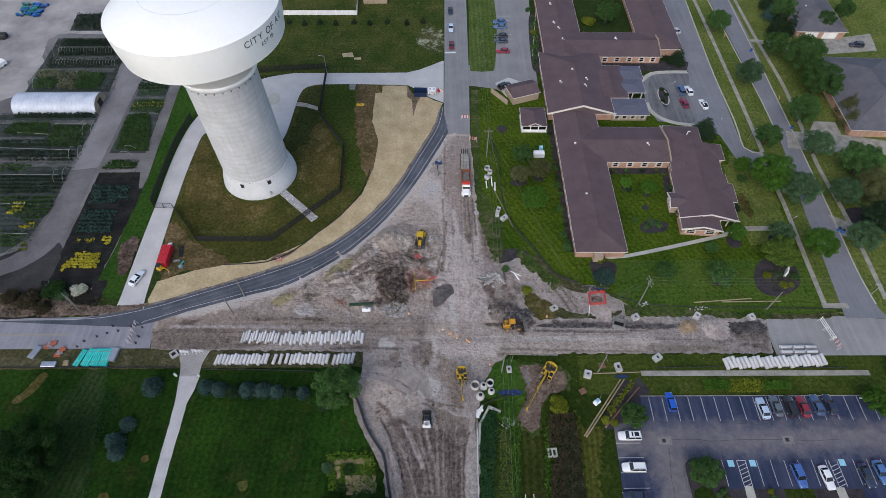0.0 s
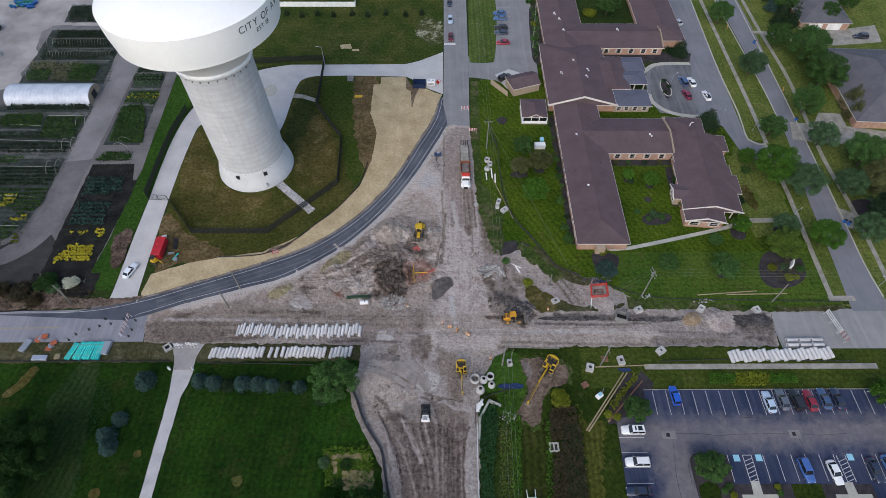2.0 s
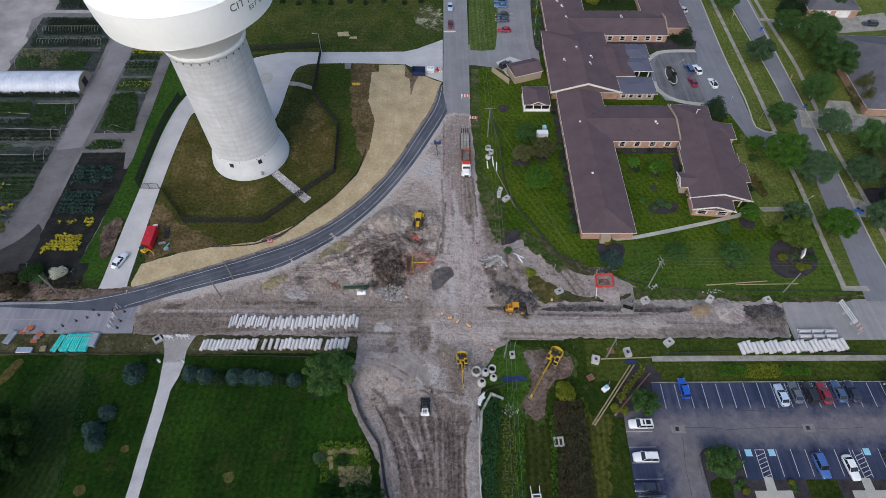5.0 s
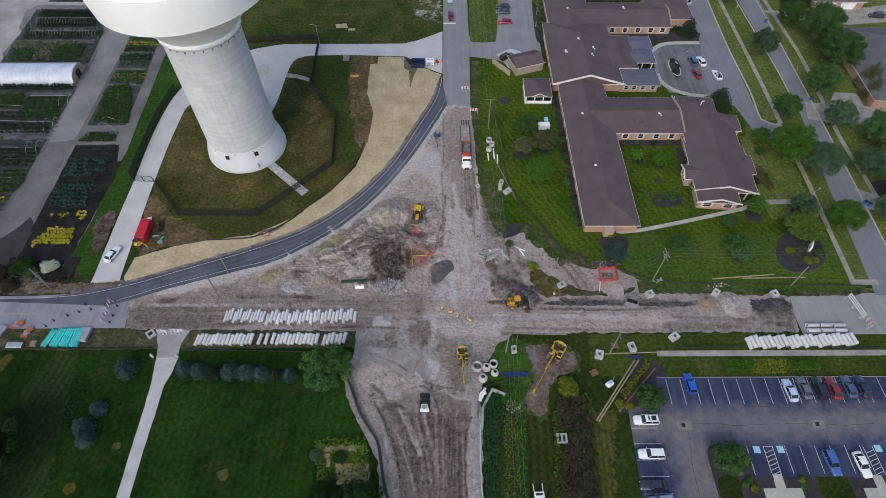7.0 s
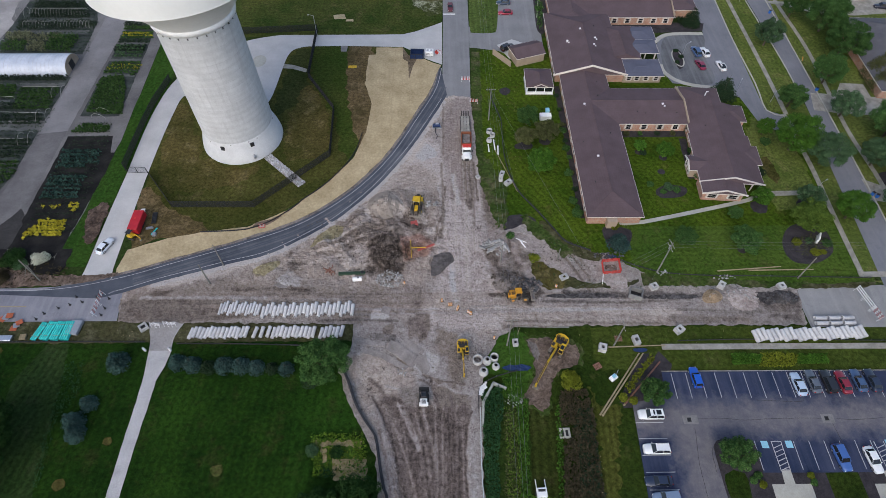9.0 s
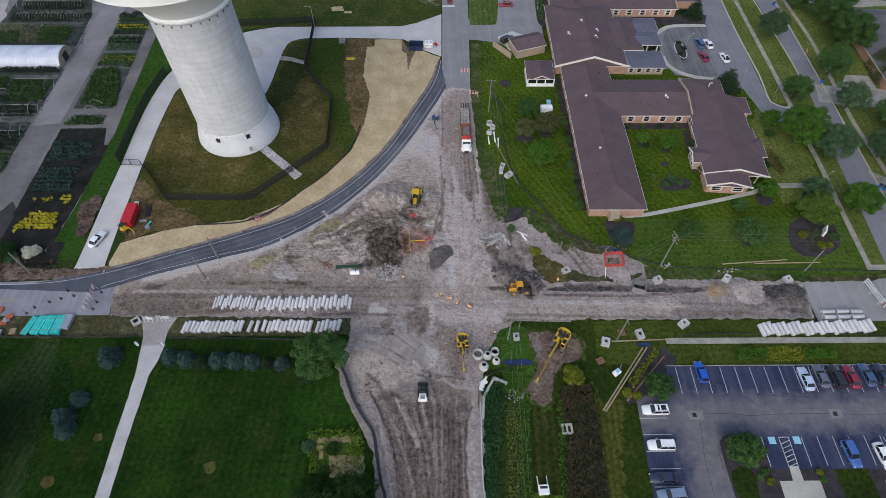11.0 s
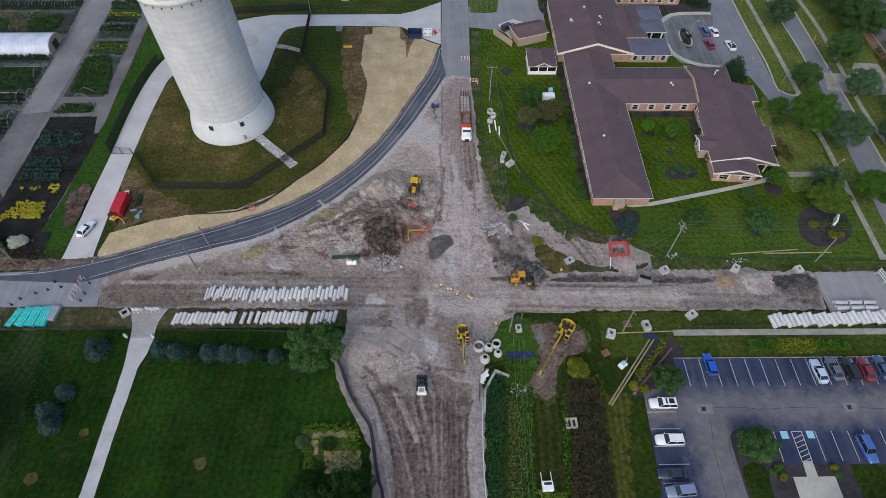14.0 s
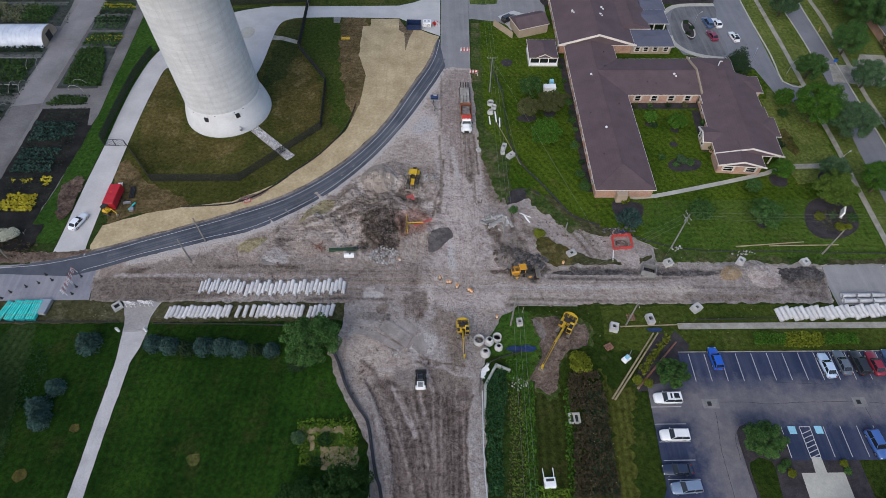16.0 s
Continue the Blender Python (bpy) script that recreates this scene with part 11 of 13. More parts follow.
P_SMALL, P_MID, P_LOW, P_BIG, P_FLAT = pipe_mesh(0.27, 2.5), pipe_mesh(0.36, 2.5), pipe_mesh(0.36, 2.3), pipe_mesh(0.41, 2.5), pipe_mesh(0.42, 2.4)
rnd = random.Random(11)


def lay_pipes(me, start, end, n, turn, label, group, stagger=0.0, z=0.1, skip=()):
    for k in range(n):
        if k in skip:
            continue
        f = k / (n - 1)
        x, y = start[0] + (end[0] - start[0]) * f, start[1] + (end[1] - start[1]) * f
        ob = new("concrete_pipe", me)
        up = stagger * ((k * 7) % 3) / 2 if stagger else 0.0
        ob.matrix_basis = pose(x + rnd.uniform(-0.05, 0.05), y + up + rnd.uniform(-0.1, 0.1), z, 0, 0, turn + rnd.uniform(-2.5, 2.5))
        tagged(ob, label, "pipe", group)


lay_pipes(P_SMALL, (-44.2, 58.6), (-36.4, 58.2), 14, -6, "slim pale concrete drain pipe lying on dirt", "slim pipes beside the road", 0.7, z=0.13)
lay_pipes(P_MID, (-35.4, 57.8), (-17.4, 58.1), 25, -5, "pale concrete drain pipe lying on dirt", "pipes beside the road", 0.8, z=0.13)
lay_pipes(P_LOW, (-48.8, 53.2), (-38.0, 53.2), 15, -9, "pale concrete drain pipe lying on the verge", "pipes on the verge", 0.25, z=0.03)
lay_pipes(P_LOW, (-36.2, 53.2), (-33.6, 53.2), 3, -9, "pale concrete drain pipe lying on the verge", "pipes on the verge", 0.2, z=0.03)
lay_pipes(P_LOW, (-32.6, 53.2), (-19.2, 53.1), 18, -9, "pale concrete drain pipe lying on the verge", "pipes on the verge", 0.3, z=0.03, skip=(11,))
lay_pipes(P_BIG, (62.4, 51.5), (84.0, 52.0), 24, 7, "large pale concrete pipe lying on grass", "pipes on the eastern verge", 0.35, z=0.03)
for k in range(3):
    for r in range(2):
        ob = new("concrete_pipe", P_FLAT)
        ob.matrix_basis = pose(76.6 + k * 2.75 + r * 0.15, 54.3 + r * 1.15, 0.06, 0, 0, 90)
        tagged(ob, "large pale concrete pipe lying end to end on asphalt", "pipe", "pipes on the road")
M_TEAL = surface("teal_plastic_pipe", (0.02, 0.42, 0.40), (0.04, 0.55, 0.52), 0.8, 7.0, 0.5, 0, 0.08, 0.003, False, 0.12)
T_PIPE = pipe_mesh(0.2, 4.0, "plastic_pipe", M_TEAL, 0.08)
bx = (-78.2, 54.3)
for g in range(4):
    b = thing("pipe_bundle", bx[0] - 0.6 + g * 1.85, bx[1] - 0.3, 0.03, -14 + g * 4, "strapped bundle of teal plastic sewer pipes on grass", "pipe bundle", "teal pipe bundles")
    n = 4 if g else 3
    for lv in range(2 if g else 1):
        for k in range(n):
            ob = new("plastic_pipe", T_PIPE)
            ob.matrix_basis = pose(-0.6 + k * 0.42, 0, lv * 0.42 - 0.01, 0, 0, 0)
            ob.parent = b
    for y in (-1.2, 1.2):
        bm = bmesh.new()
        box(bm, (0.03, y, 0.86 if g else 0.44), (1.75, 0.07, 0.03))
        part("strap", bm, M_TIMBER, b)
p = (-72.1, 54.7)
pl = thing("steel_plate_stack", p[0], p[1], 0.03, -6, "stack of grey trench panels on grass", "panel stack")
for k in range(4):
    bm = bmesh.new()
    box(bm, (0, 0, 0.1 + k * 0.19), (2.2, 3.0, 0.14), bevel=0.02)
    part("panel", bm, M_STEEL, pl)

M_CONC_GREY = surface("grey_precast_concrete", (0.17, 0.17, 0.17), (0.24, 0.24, 0.235), 0.8, 7.0, 0.9, 0, 0.12, 0.006, False)


def basin(p, turn, s=(1.25, 1.25, 1.1), hole=0.55, z=0.05, label="precast concrete catch basin with square opening", group="catch basins"):
    b = thing("catch_basin", p[0], p[1], z, turn, label, "catch basin", group)
    w, d, h = s
    t = 0.17
    for c, q in (((0, -d / 2 + t / 2, h / 2), (w, t, h)), ((0, d / 2 - t / 2, h / 2), (w, t, h)), ((-w / 2 + t / 2, 0, h / 2), (t, d - 2 * t, h)), ((w / 2 - t / 2, 0, h / 2), (t, d - 2 * t, h))):
        bm = bmesh.new()
        box(bm, c, q, bevel=0.02)
        part("wall", bm, M_BASIN if hole else M_CONC_GREY, b)
    if hole:
        bm = bmesh.new()
        hw = hole / 2
        for c, q in (((0, (hw + d / 2) / 2, h + 0.05), (w, d / 2 - hw, 0.1)), ((0, -(hw + d / 2) / 2, h + 0.05), (w, d / 2 - hw, 0.1)), (((hw + w / 2) / 2, 0, h + 0.05), (w / 2 - hw, hole, 0.1)), ((-(hw + w / 2) / 2, 0, h + 0.05), (w / 2 - hw, hole, 0.1))):
            box(bm, c, q)
        part("lid", bm, M_BASIN, b)
    # black floor paints the shade inside the concrete box
    bm = bmesh.new()
    box(bm, (0, 0, 0.05), (w - t, d - t, 0.08))
    part("shade_floor", bm, M_DARK, b)


for q, a, s, hl in (((44.9, 63.1), 20, (1.5, 1.3, 1.0), 0.55), ((59.1, 63.3), 50, (1.5, 1.3, 1.0), 0.55), ((71.5, 62.9), 15, (1.4, 1.4, 1.0), 0.5), ((47.6, 53.0), 30, (1.7, 1.4, 1.0), 0.55), ((31.7, 49.2), -15, (1.5, 1.5, 1.1), 0.6),
                    ((38.6, 50.8), 10, (1.2, 1.9, 0.9), 0.7), ((26.5, 65.7), 25, (1.7, 1.2, 0.7), 0.6), ((15.5, 95.4), -20, (1.0, 1.7, 0.8), 0.6), ((16.8, 92.7), 40, (1.9, 1.1, 0.8), 0.55), ((15.1, 93.7), 0, (0.9, 0.9, 0.7), 0.4), ((14.9, 50.5), 5, (1.0, 1.3, 0.9), 0.6), ((9.7, 94.7), 30, (0.9, 0.9, 0.5), 0.4), ((-58.6, 54.7), 40, (1.6, 1.6, 0.5), 0.9)):
    basin(q, a, s, hl)
basin((40.7, 61.3), -20, (2.6, 2.1, 1.5), 0.0, 0.06, "large open precast concrete junction box", "junction boxes")
p = (22.2, 32.9)
inl = thing("swale_inlet", p[0], p[1], 0.03, 2, "grey concrete swale inlet with two dark openings", "drain inlet")
bm = bmesh.new()
for c, q in (((0, 0.75, 0.2), (1.9, 0.3, 0.4)), ((0, -0.75, 0.2), (1.9, 0.3, 0.4)), ((-0.8, 0, 0.2), (0.3, 1.2, 0.4)), ((0.8, 0, 0.2), (0.3, 1.2, 0.4)), ((0, 0, 0.2), (0.25, 1.2, 0.4))):
    box(bm, c, q)
part("frame", bm, M_CONC_OLD, inl)
# flat black plate paints the shade in both openings
bm = bmesh.new()
box(bm, (0, 0, 0.05), (1.6, 1.3, 0.08))
part("pit", bm, M_DARK, inl)


def ring_unit(p, r, h, cone, label):
    g = thing("manhole_ring", p[0], p[1], 0.06, 0, label, "manhole ring", "manhole rings")
    bm = bmesh.new()
    if cone:
        lathe(bm, [(r, 0), (r, h * 0.45), (r * 0.6, h), (r * 0.45, h), (r * 0.42, h * 0.95), (r * 0.84, h * 0.4), (r * 0.84, 0), (r, 0)], 28)
    else:
        lathe(bm, [(r, 0), (r, h), (r * 0.82, h), (r * 0.82, 0.04), (r, 0)], 28)
    part("ring", bm, M_BASIN, g)
    # dark disc puts the shade inside the ring into its colour
    bm = bmesh.new()
    rod(bm, (0, 0, 0.005), (0, 0, 0.03), r * 0.8, seg=20)
    part("shaded_soil", bm, M_SOIL, g)


for q, r, h, c in (((7.4, 46.9), 0.95, 1.2, False), ((8.4, 44.6), 0.9, 1.3, True), ((9.2, 46.8), 0.85, 1.3, True), ((10.6, 47.4), 0.78, 1.1, False), ((10.8, 45.7), 0.75, 1.0, True), ((13.4, 110.6), 0.75, 0.9, False), ((14.1, 109.1), 0.65, 0.9, False), ((13.2, 107.4), 0.75, 1.0, True)):
    ring_unit(q, r, h, c, "round precast manhole ring standing on grass")
for q, a, l in (((14.4, 105.9), 80, 3.6), ((15.2, 104.0), 75, 3.0), ((12.9, 104.7), 80, 2.6)):
    pp = new("plastic_pipe", pipe_mesh(0.16, l, "plastic_pipe", M_WHITE, 0.1))
    pp.matrix_basis = pose(q[0], q[1], 0.02, 0, 0, a - 90 + 12)
    tagged(pp, "short white plastic pipe lying on grass", "pipe", "white pipes")

# headwall beside the ditch
M_HEADWALL = surface("pale_headwall", (0.28, 0.29, 0.26), (0.36, 0.37, 0.34), 0.8, 7.0, 0.85, 0, 0.08, 0.004, False)
hw = thing("headwall", 0, 0, 0, 0, "pale bent concrete headwall at the ditch", "headwall")
for a, b in (((7.7, 34.3), (8.1, 38.7)), ((8.1, 38.7), (10.1, 42.2)), ((10.1, 42.2), (12.3, 41.2))):
    d = Vector(b) - Vector(a)
    m = (Vector(a) + Vector(b)) / 2
    bm = bmesh.new()
    box(bm, (m.x, m.y, 0.5), (d.length + 0.3, 0.42, 0.9), math.atan2(d.y, d.x), bevel=0.06)
    part("wall_length", bm, M_HEADWALL, hw)
for q, a, s in (((8.2, 41.6), 30, (1.4, 0.9)), ((7.8, 40.7), -10, (1.0, 1.3)), ((8.6, 42.4), 60, (0.8, 0.5))):
    b = thing("broken_slab", q[0], q[1], 0.04, a, "broken piece of white concrete by the ditch", "concrete slab", "broken slabs")
    bm = bmesh.new()
    box(bm, (0, 0, 0.15), (s[0], s[1], 0.25), 0, (0.12, 0.1), 0.05)
    part("slab", bm, M_WHITE, b)
    bm = bmesh.new()
    rod(bm, (s[0] / 2, 0, 0.2), (s[0] / 2 + 0.4, 0.1, 0.25), 0.02, seg=5)
    part("rebar", bm, M_TRACK, b)

# silt fences: posts with dark fabric
M_FABRIC = plain("black_silt_fabric", (0.022, 0.024, 0.03), 0.85)
M_RAIL = plain("pale_rail", (0.45, 0.50, 0.52), 0.6)


def silt_fence(pts, label, high=0.6, gap=2.5, step=2.5, material=None, thick=0.05):
    line = glide(pts, False, step)
    f = thing("silt_fence", line[0][0], line[0][1], 0, 0, label, "silt fence", "silt fences")
    o = Vector((line[0][0], line[0][1], 0))
    for k, (a, b) in enumerate(zip(line, line[1:])):
        a, b = Vector((*a, 0)) - o, Vector((*b, 0)) - o
        d = b - a
        bm = bmesh.new()
        lean = 0.10
        box(bm, (a + b) / 2 + Vector((0, 0, high / 2 + 0.02)), (d.length + 0.02, thick, high), math.atan2(d.y, d.x), (lean, 0))
        part("fabric", bm, material or M_FABRIC, f)
        bm = bmesh.new()
        rod(bm, a, a + Vector((0, 0, high + 0.2)), 0.035, seg=5)
        part("stake", bm, M_POLE, f)


silt_fence([(-95.6, 51.8), (-76.0, 51.7), (-57.4, 51.5)], "low black silt fence along the lawn", 0.5)
silt_fence([(-51.1, 51.1), (-37.9, 50.9), (-26.8, 50.5)], "low black silt fence along the lawn", 0.5)
# thickened so the black fabric takes in the fence's dark shadow
silt_fence([(-18.3, 45.6), (-16.9, 42.9), (-15.6, 39.5), (-14.6, 37.5), (-12.9, 34.9), (-11.3, 32.7), (-10.6, 29.8), (-10.0, 26.7), (-9.3, 23.8), (-8.5, 21.2), (-8.4, 12)], "low black silt fence beside the dug road", 1.0, step=1.6, thick=0.42)
silt_fence([(7.0, 36.6), (7.3, 40.7), (8.1, 42.2), (10.8, 43.7), (15.0, 44.9)], "low black silt fence round the ditch end", 0.6)
silt_fence([(7.5, 37.7), (7.2, 24.6), (7.9, 12)], "low pale rail fence along the ditch", 0.55, material=M_RAIL, thick=0.16)
silt_fence([(14.5, 127.9), (15.0, 122.3), (16.7, 115.6), (16.6, 109.2), (16.6, 103.2), (17.1, 97.8), (18.0, 93.6), (19.6, 89.2), (22.0, 85.6), (24.5, 81.5), (26.5, 78.0), (28.1, 75.3), (30.7, 73.9), (33.3, 72.8)], "low black silt fence across the lawn", 0.5, thick=0.14)
silt_fence([(-32.1, 87.5), (-26.2, 93.6), (-21.0, 102.4), (-19.3, 110.8)], "low black silt fence beside the straw mat", 0.5)
silt_fence([(-53.1, 78.6), (-42.9, 79.3), (-37.1, 82.2), (-32.1, 87.1)], "low black silt fence beside the straw mat", 0.5)
silt_fence([(38.0, 70.9), (49.2, 66.7), (72.8, 65.7), (91.8, 65.2)], "low dark silt fence along the front lawn", 0.35)
silt_fence([(46.9, 50.8), (61.7, 51.0), (88.8, 50.5)], "low dark silt fence along the sidewalk", 0.35)

# chain-link fence round the tower
M_MESH = plain("black_chain_link", (0.008, 0.009, 0.010), 0.7)


def mesh_bay(l, high=2.1):
    vs, fs = [], []

    def strip(p, q, w):
        a, b = np.array(p, float), np.array(q, float)
        d = b - a
        n = np.cross(d / np.linalg.norm(d), (0, 1, 0)) * w
        o = np.array((0, w, 0))
        k = len(vs)
        for c in (a, b):
            vs.extend([tuple(c + n), tuple(c + o), tuple(c - n), tuple(c - o)])
        fs.extend([(k + j, k + (j + 1) % 4, k + 4 + (j + 1) % 4, k + 4 + j) for j in range(4)])

    m = int(l / 0.16)
    h = 0
    for j in range(-int(high / 0.16), m):
        x0, z0, x1, z1 = j * 0.16, 0.05, j * 0.16 + high, high
        if x0 < 0:
            z0, x0 = z0 - x0, 0
        if x1 > l:
            z1, x1 = z1 - (x1 - l), l
        if z1 > z0:
            strip((x0, 0, z0), (x1, 0, z1), 0.022)
            strip((l - x0, 0, z0), (l - x1, 0, z1), 0.022)
    me = bpy.data.meshes.new("mesh_panel")
    me.from_pydata(vs, [], fs)
    me.materials.append(M_MESH)
    return me


BAY = mesh_bay(3.0)
bm = bmesh.new()
rod(bm, (0, 0, 0), (0, 0, 2.25), 0.05, seg=7), rod(bm, (0, 0, 2.25), (0, 0, 2.32), 0.06, 0.01, seg=7)
POST = mesh_of("fence_post", bm, M_MESH)
bm = bmesh.new()
rod(bm, (0, 0, 2.12), (3.0, 0, 2.12), 0.035, seg=6)
RAIL = mesh_of("top_rail", bm, M_MESH)
bm = bmesh.new()
rod(bm, (0, 0, 0.1), (3.0, 0, 0.1), 0.02, seg=5)
LOW_RAIL = mesh_of("bottom_rail", bm, M_MESH)


def chain_fence(pts, label):
    f = thing("chain_link_fence", pts[0][0], pts[0][1], 0.0, 0, label, "fence", "tower fence")
    o = Vector((pts[0][0], pts[0][1], 0))
    for a, b in zip(pts, pts[1:]):
        a, b = Vector((*a, 0)) - o, Vector((*b, 0)) - o
        n = max(1, round((b - a).length / 3.0))
        d = (b - a) / n
        ang = math.atan2(d.y, d.x)
        k0 = d.length / 3.0
        for k in range(n):
            q = a + d * k
            for nm, me in (("mesh_panel", BAY), ("top_rail", RAIL), ("bottom_rail", LOW_RAIL)):
                ob = new(nm, me)
                ob.matrix_basis = Matrix.Translation(q) @ Matrix.Rotation(ang, 4, 'Z') @ Matrix.Diagonal((k0, 1, 1, 1))
                ob.parent = f
            ob = new("fence_post", POST)
            ob.matrix_basis = Matrix.Translation(q)
            ob.parent = f


chain_fence([(-36.2, 156.1), (-36.0, 133.3), (-27.4, 119.4), (-26.7, 102.4), (-42.6, 85.9), (-61.5, 86.1), (-70.0, 96.7)], "black chain-link fence round the water tower")
chain_fence([(-75.2, 97.2), (-76.2, 98.3), (-76.2, 113.4), (-75.9, 122.0), (-74.3, 132.5)], "black chain-link fence beside the concrete drive")
chain_fence([(-36.2, 156.1), (-47.1, 155.3), (-58.9, 154.5)], "black chain-link fence behind the water tower")
p, q = (-75.1, 97.2), (-70.2, 96.9)
gt = thing("gate", p[0], p[1], 0, math.degrees(math.atan2(q[1] - p[1], q[0] - p[0])), "black double swing gate across the drive", "gate")
wd = math.hypot(q[0] - p[0], q[1] - p[1])
for k in range(2):
    bm = bmesh.new()
    x0 = k * wd / 2
    for a, b in (((x0, 0, 0.15), (x0 + wd / 2, 0, 0.15)), ((x0, 0, 2.0), (x0 + wd / 2, 0, 2.0)), ((x0, 0, 0.15), (x0, 0, 2.0)), ((x0 + wd / 2 - 0.05, 0, 0.15), (x0 + wd / 2 - 0.05, 0, 2.0))):
        rod(bm, a, b, 0.05, seg=6)
    lf = part("gate_leaf", bm, M_MESH, gt)
    for j in range(8):
        bm = bmesh.new()
        rod(bm, (x0 + (j + 0.5) * wd / 16, 0, 0.15), (x0 + (j + 0.5) * wd / 16, 0, 2.0), 0.022, seg=4)
        part("bar", bm, M_MESH, lf)

# white vinyl fence in the far field
vf = thing("vinyl_fence", 0, 0, 0, 0, "white vinyl privacy fence at a far yard", "fence")
for a, b in (((-56.2, 187.2), (-29.1, 187.0)), ((-29.1, 187.0), (-29.5, 197.0))):
    a, b = Vector((*a, 0)), Vector((*b, 0))
    n = max(1, round((b - a).length / 2.4))
    d = (b - a) / n
    for k in range(n):
        m = a + d * (k + 0.5)
        bm = bmesh.new()
        box(bm, (m.x, m.y, 0.9), (d.length - 0.12, 0.06, 1.7), math.atan2(d.y, d.x))
        box(bm, (m.x, m.y, 1.8), (d.length, 0.1, 0.1), math.atan2(d.y, d.x))
        part("fence_panel", bm, M_WHITE, vf)
        bm = bmesh.new()
        q = a + d * k
        box(bm, (q.x, q.y, 0.95), (0.14, 0.14, 1.95), bevel=0.03)
        part("fence_post", bm, M_WHITE, vf)
fs = thing("garden_shed", *(-23.0, 196.2), 0, 0, "far garden shed with tan walls", "shed")
roof_block(fs, -4.5, -2, 4.5, 5, 2.6, 0.4, 'x', (False, False), M_ROOF_GREY)
wall_block(fs, -4.5, -2, 4.5, 5, 2.5, M_SIDING, 0.3)

# ---- poles and wires ----
M_WIRE = plain("wire", (0.15, 0.16, 0.16), 0.7)
POLE_TOPS = {}


def utility_pole(key, p, high, label, arms=1, face=0.0, transformer=False):
    u = thing("utility_pole", p[0], p[1], 0, face, label, "utility pole", "utility poles")
    bm = bmesh.new()
    rod(bm, (0, 0, 0), (0, 0, high), 0.17, 0.11, 10)
    part("pole", bm, M_POLE, u)
    for k in range(arms):
        z = high - 0.35 - k * 1.1
        bm = bmesh.new()
        box(bm, (0, 0.14, z), (2.4, 0.1, 0.13))
        arm = part("crossarm", bm, M_POLE, u)
        for x in (-1.1, -0.4, 0.4, 1.1):
            bm = bmesh.new()
            rod(bm, (x, 0.14, z + 0.06), (x, 0.14, z + 0.26), 0.05, 0.03, 7)
            part("insulator", bm, M_STEEL, arm)
    if transformer:
        bm = bmesh.new()
        rod(bm, (0.35, -0.2, high - 2.4), (0.35, -0.2, high - 1.5), 0.25, seg=12)
        part("transformer", bm, M_STEEL, u, "grey pole transformer")
    POLE_TOPS[key] = (p[0], p[1], high, face)


utility_pole("e1", (46.6, 67.0), 10.6, "grey utility pole with transformer and crossarms", 2, 100, True)
utility_pole("c1", (13.3, 50.2), 10.2, "pale wooden utility pole at the corner", 1, 0)
utility_pole("c2", (34.2, 50.0), 8.5, "pale wooden utility pole beside the verge", 1, 90)
utility_pole("n1", (13.5, 115.4), 10.0, "pale wooden utility pole on the lawn", 1, 0)
utility_pole("w1", (-47.8, 64.9), 7.2, "dark leaning wooden pole on dirt", 0, 0)
utility_pole("w2", (-46.0, 69.6), 7.4, "dark wooden pole beside the bypass", 0, 0)
utility_pole("w3", (-83.7, 66.1), 7.6, "slim grey wooden pole at the soil bank", 0, 0)
utility_pole("e2", (76.2, 65.3), 7.5, "dark wooden pole on the front lawn", 0, 0)
utility_pole("x1", (13.4, 70.0), 6.0, "slim wooden pole beside the rubble", 0, 0)
utility_pole("x2", (25.8, 70.5), 4.0, "slim wooden stub pole among rubble", 0, 0)


def wire(a, b, sag, r=0.013):
    a, b = Vector(a), Vector(b)
    cu = bpy.data.curves.new("overhead_wire", 'CURVE')
    cu.dimensions, cu.bevel_depth, cu.bevel_resolution = '3D', r, 0
    s = cu.splines.new('POLY')
    s.points.add(16)
    for k in range(17):
        t = k / 16
        q = a.lerp(b, t)
        s.points[k].co = (q.x, q.y, q.z - sag * 4 * t * (1 - t), 1)
    cu.materials.append(M_WIRE)
    ob = new("overhead_wire", cu)
    tagged(ob, "thin dark overhead utility wire between poles", "wire", "overhead wires")


for dx in (-0.9, 0.0, 0.7):
    wire((13.5 + dx, 50.4, 10.1), (10.8 + dx, -40, 10.1), 0.9, 0.016)
    wire((13.5 + dx, 50.4, 10.1), (13.5 + dx, 115.4, 9.9), 1.2)
    wire((13.5 + dx, 115.4, 9.9), (13.0 + dx, 210, 9.8), 1.2)
e1 = POLE_TOPS["e1"]
for dy in (-0.8, 0.0, 0.8):
    wire((e1[0], e1[1] + dy, 10.2), (e1[0] + 70, e1[1] + dy, 10.2), 1.0)
    wire((e1[0], e1[1] + dy, 10.2), (13.4, 50.3 + dy, 10.0), 0.8)
wire((e1[0], e1[1], 9), (34.2, 50, 8.3), 0.5)
wire((13.5, 115.4, 9.6), (31.5, 73.1) + (0.4,), 0.3, 0.02)
wire((13.5, 115.4, 9.6), (18.6, 90.5) + (0.1,), 0.2, 0.02)
wire((34.2, 50, 8.3), (13.0, 66, 5.8), 0.4)


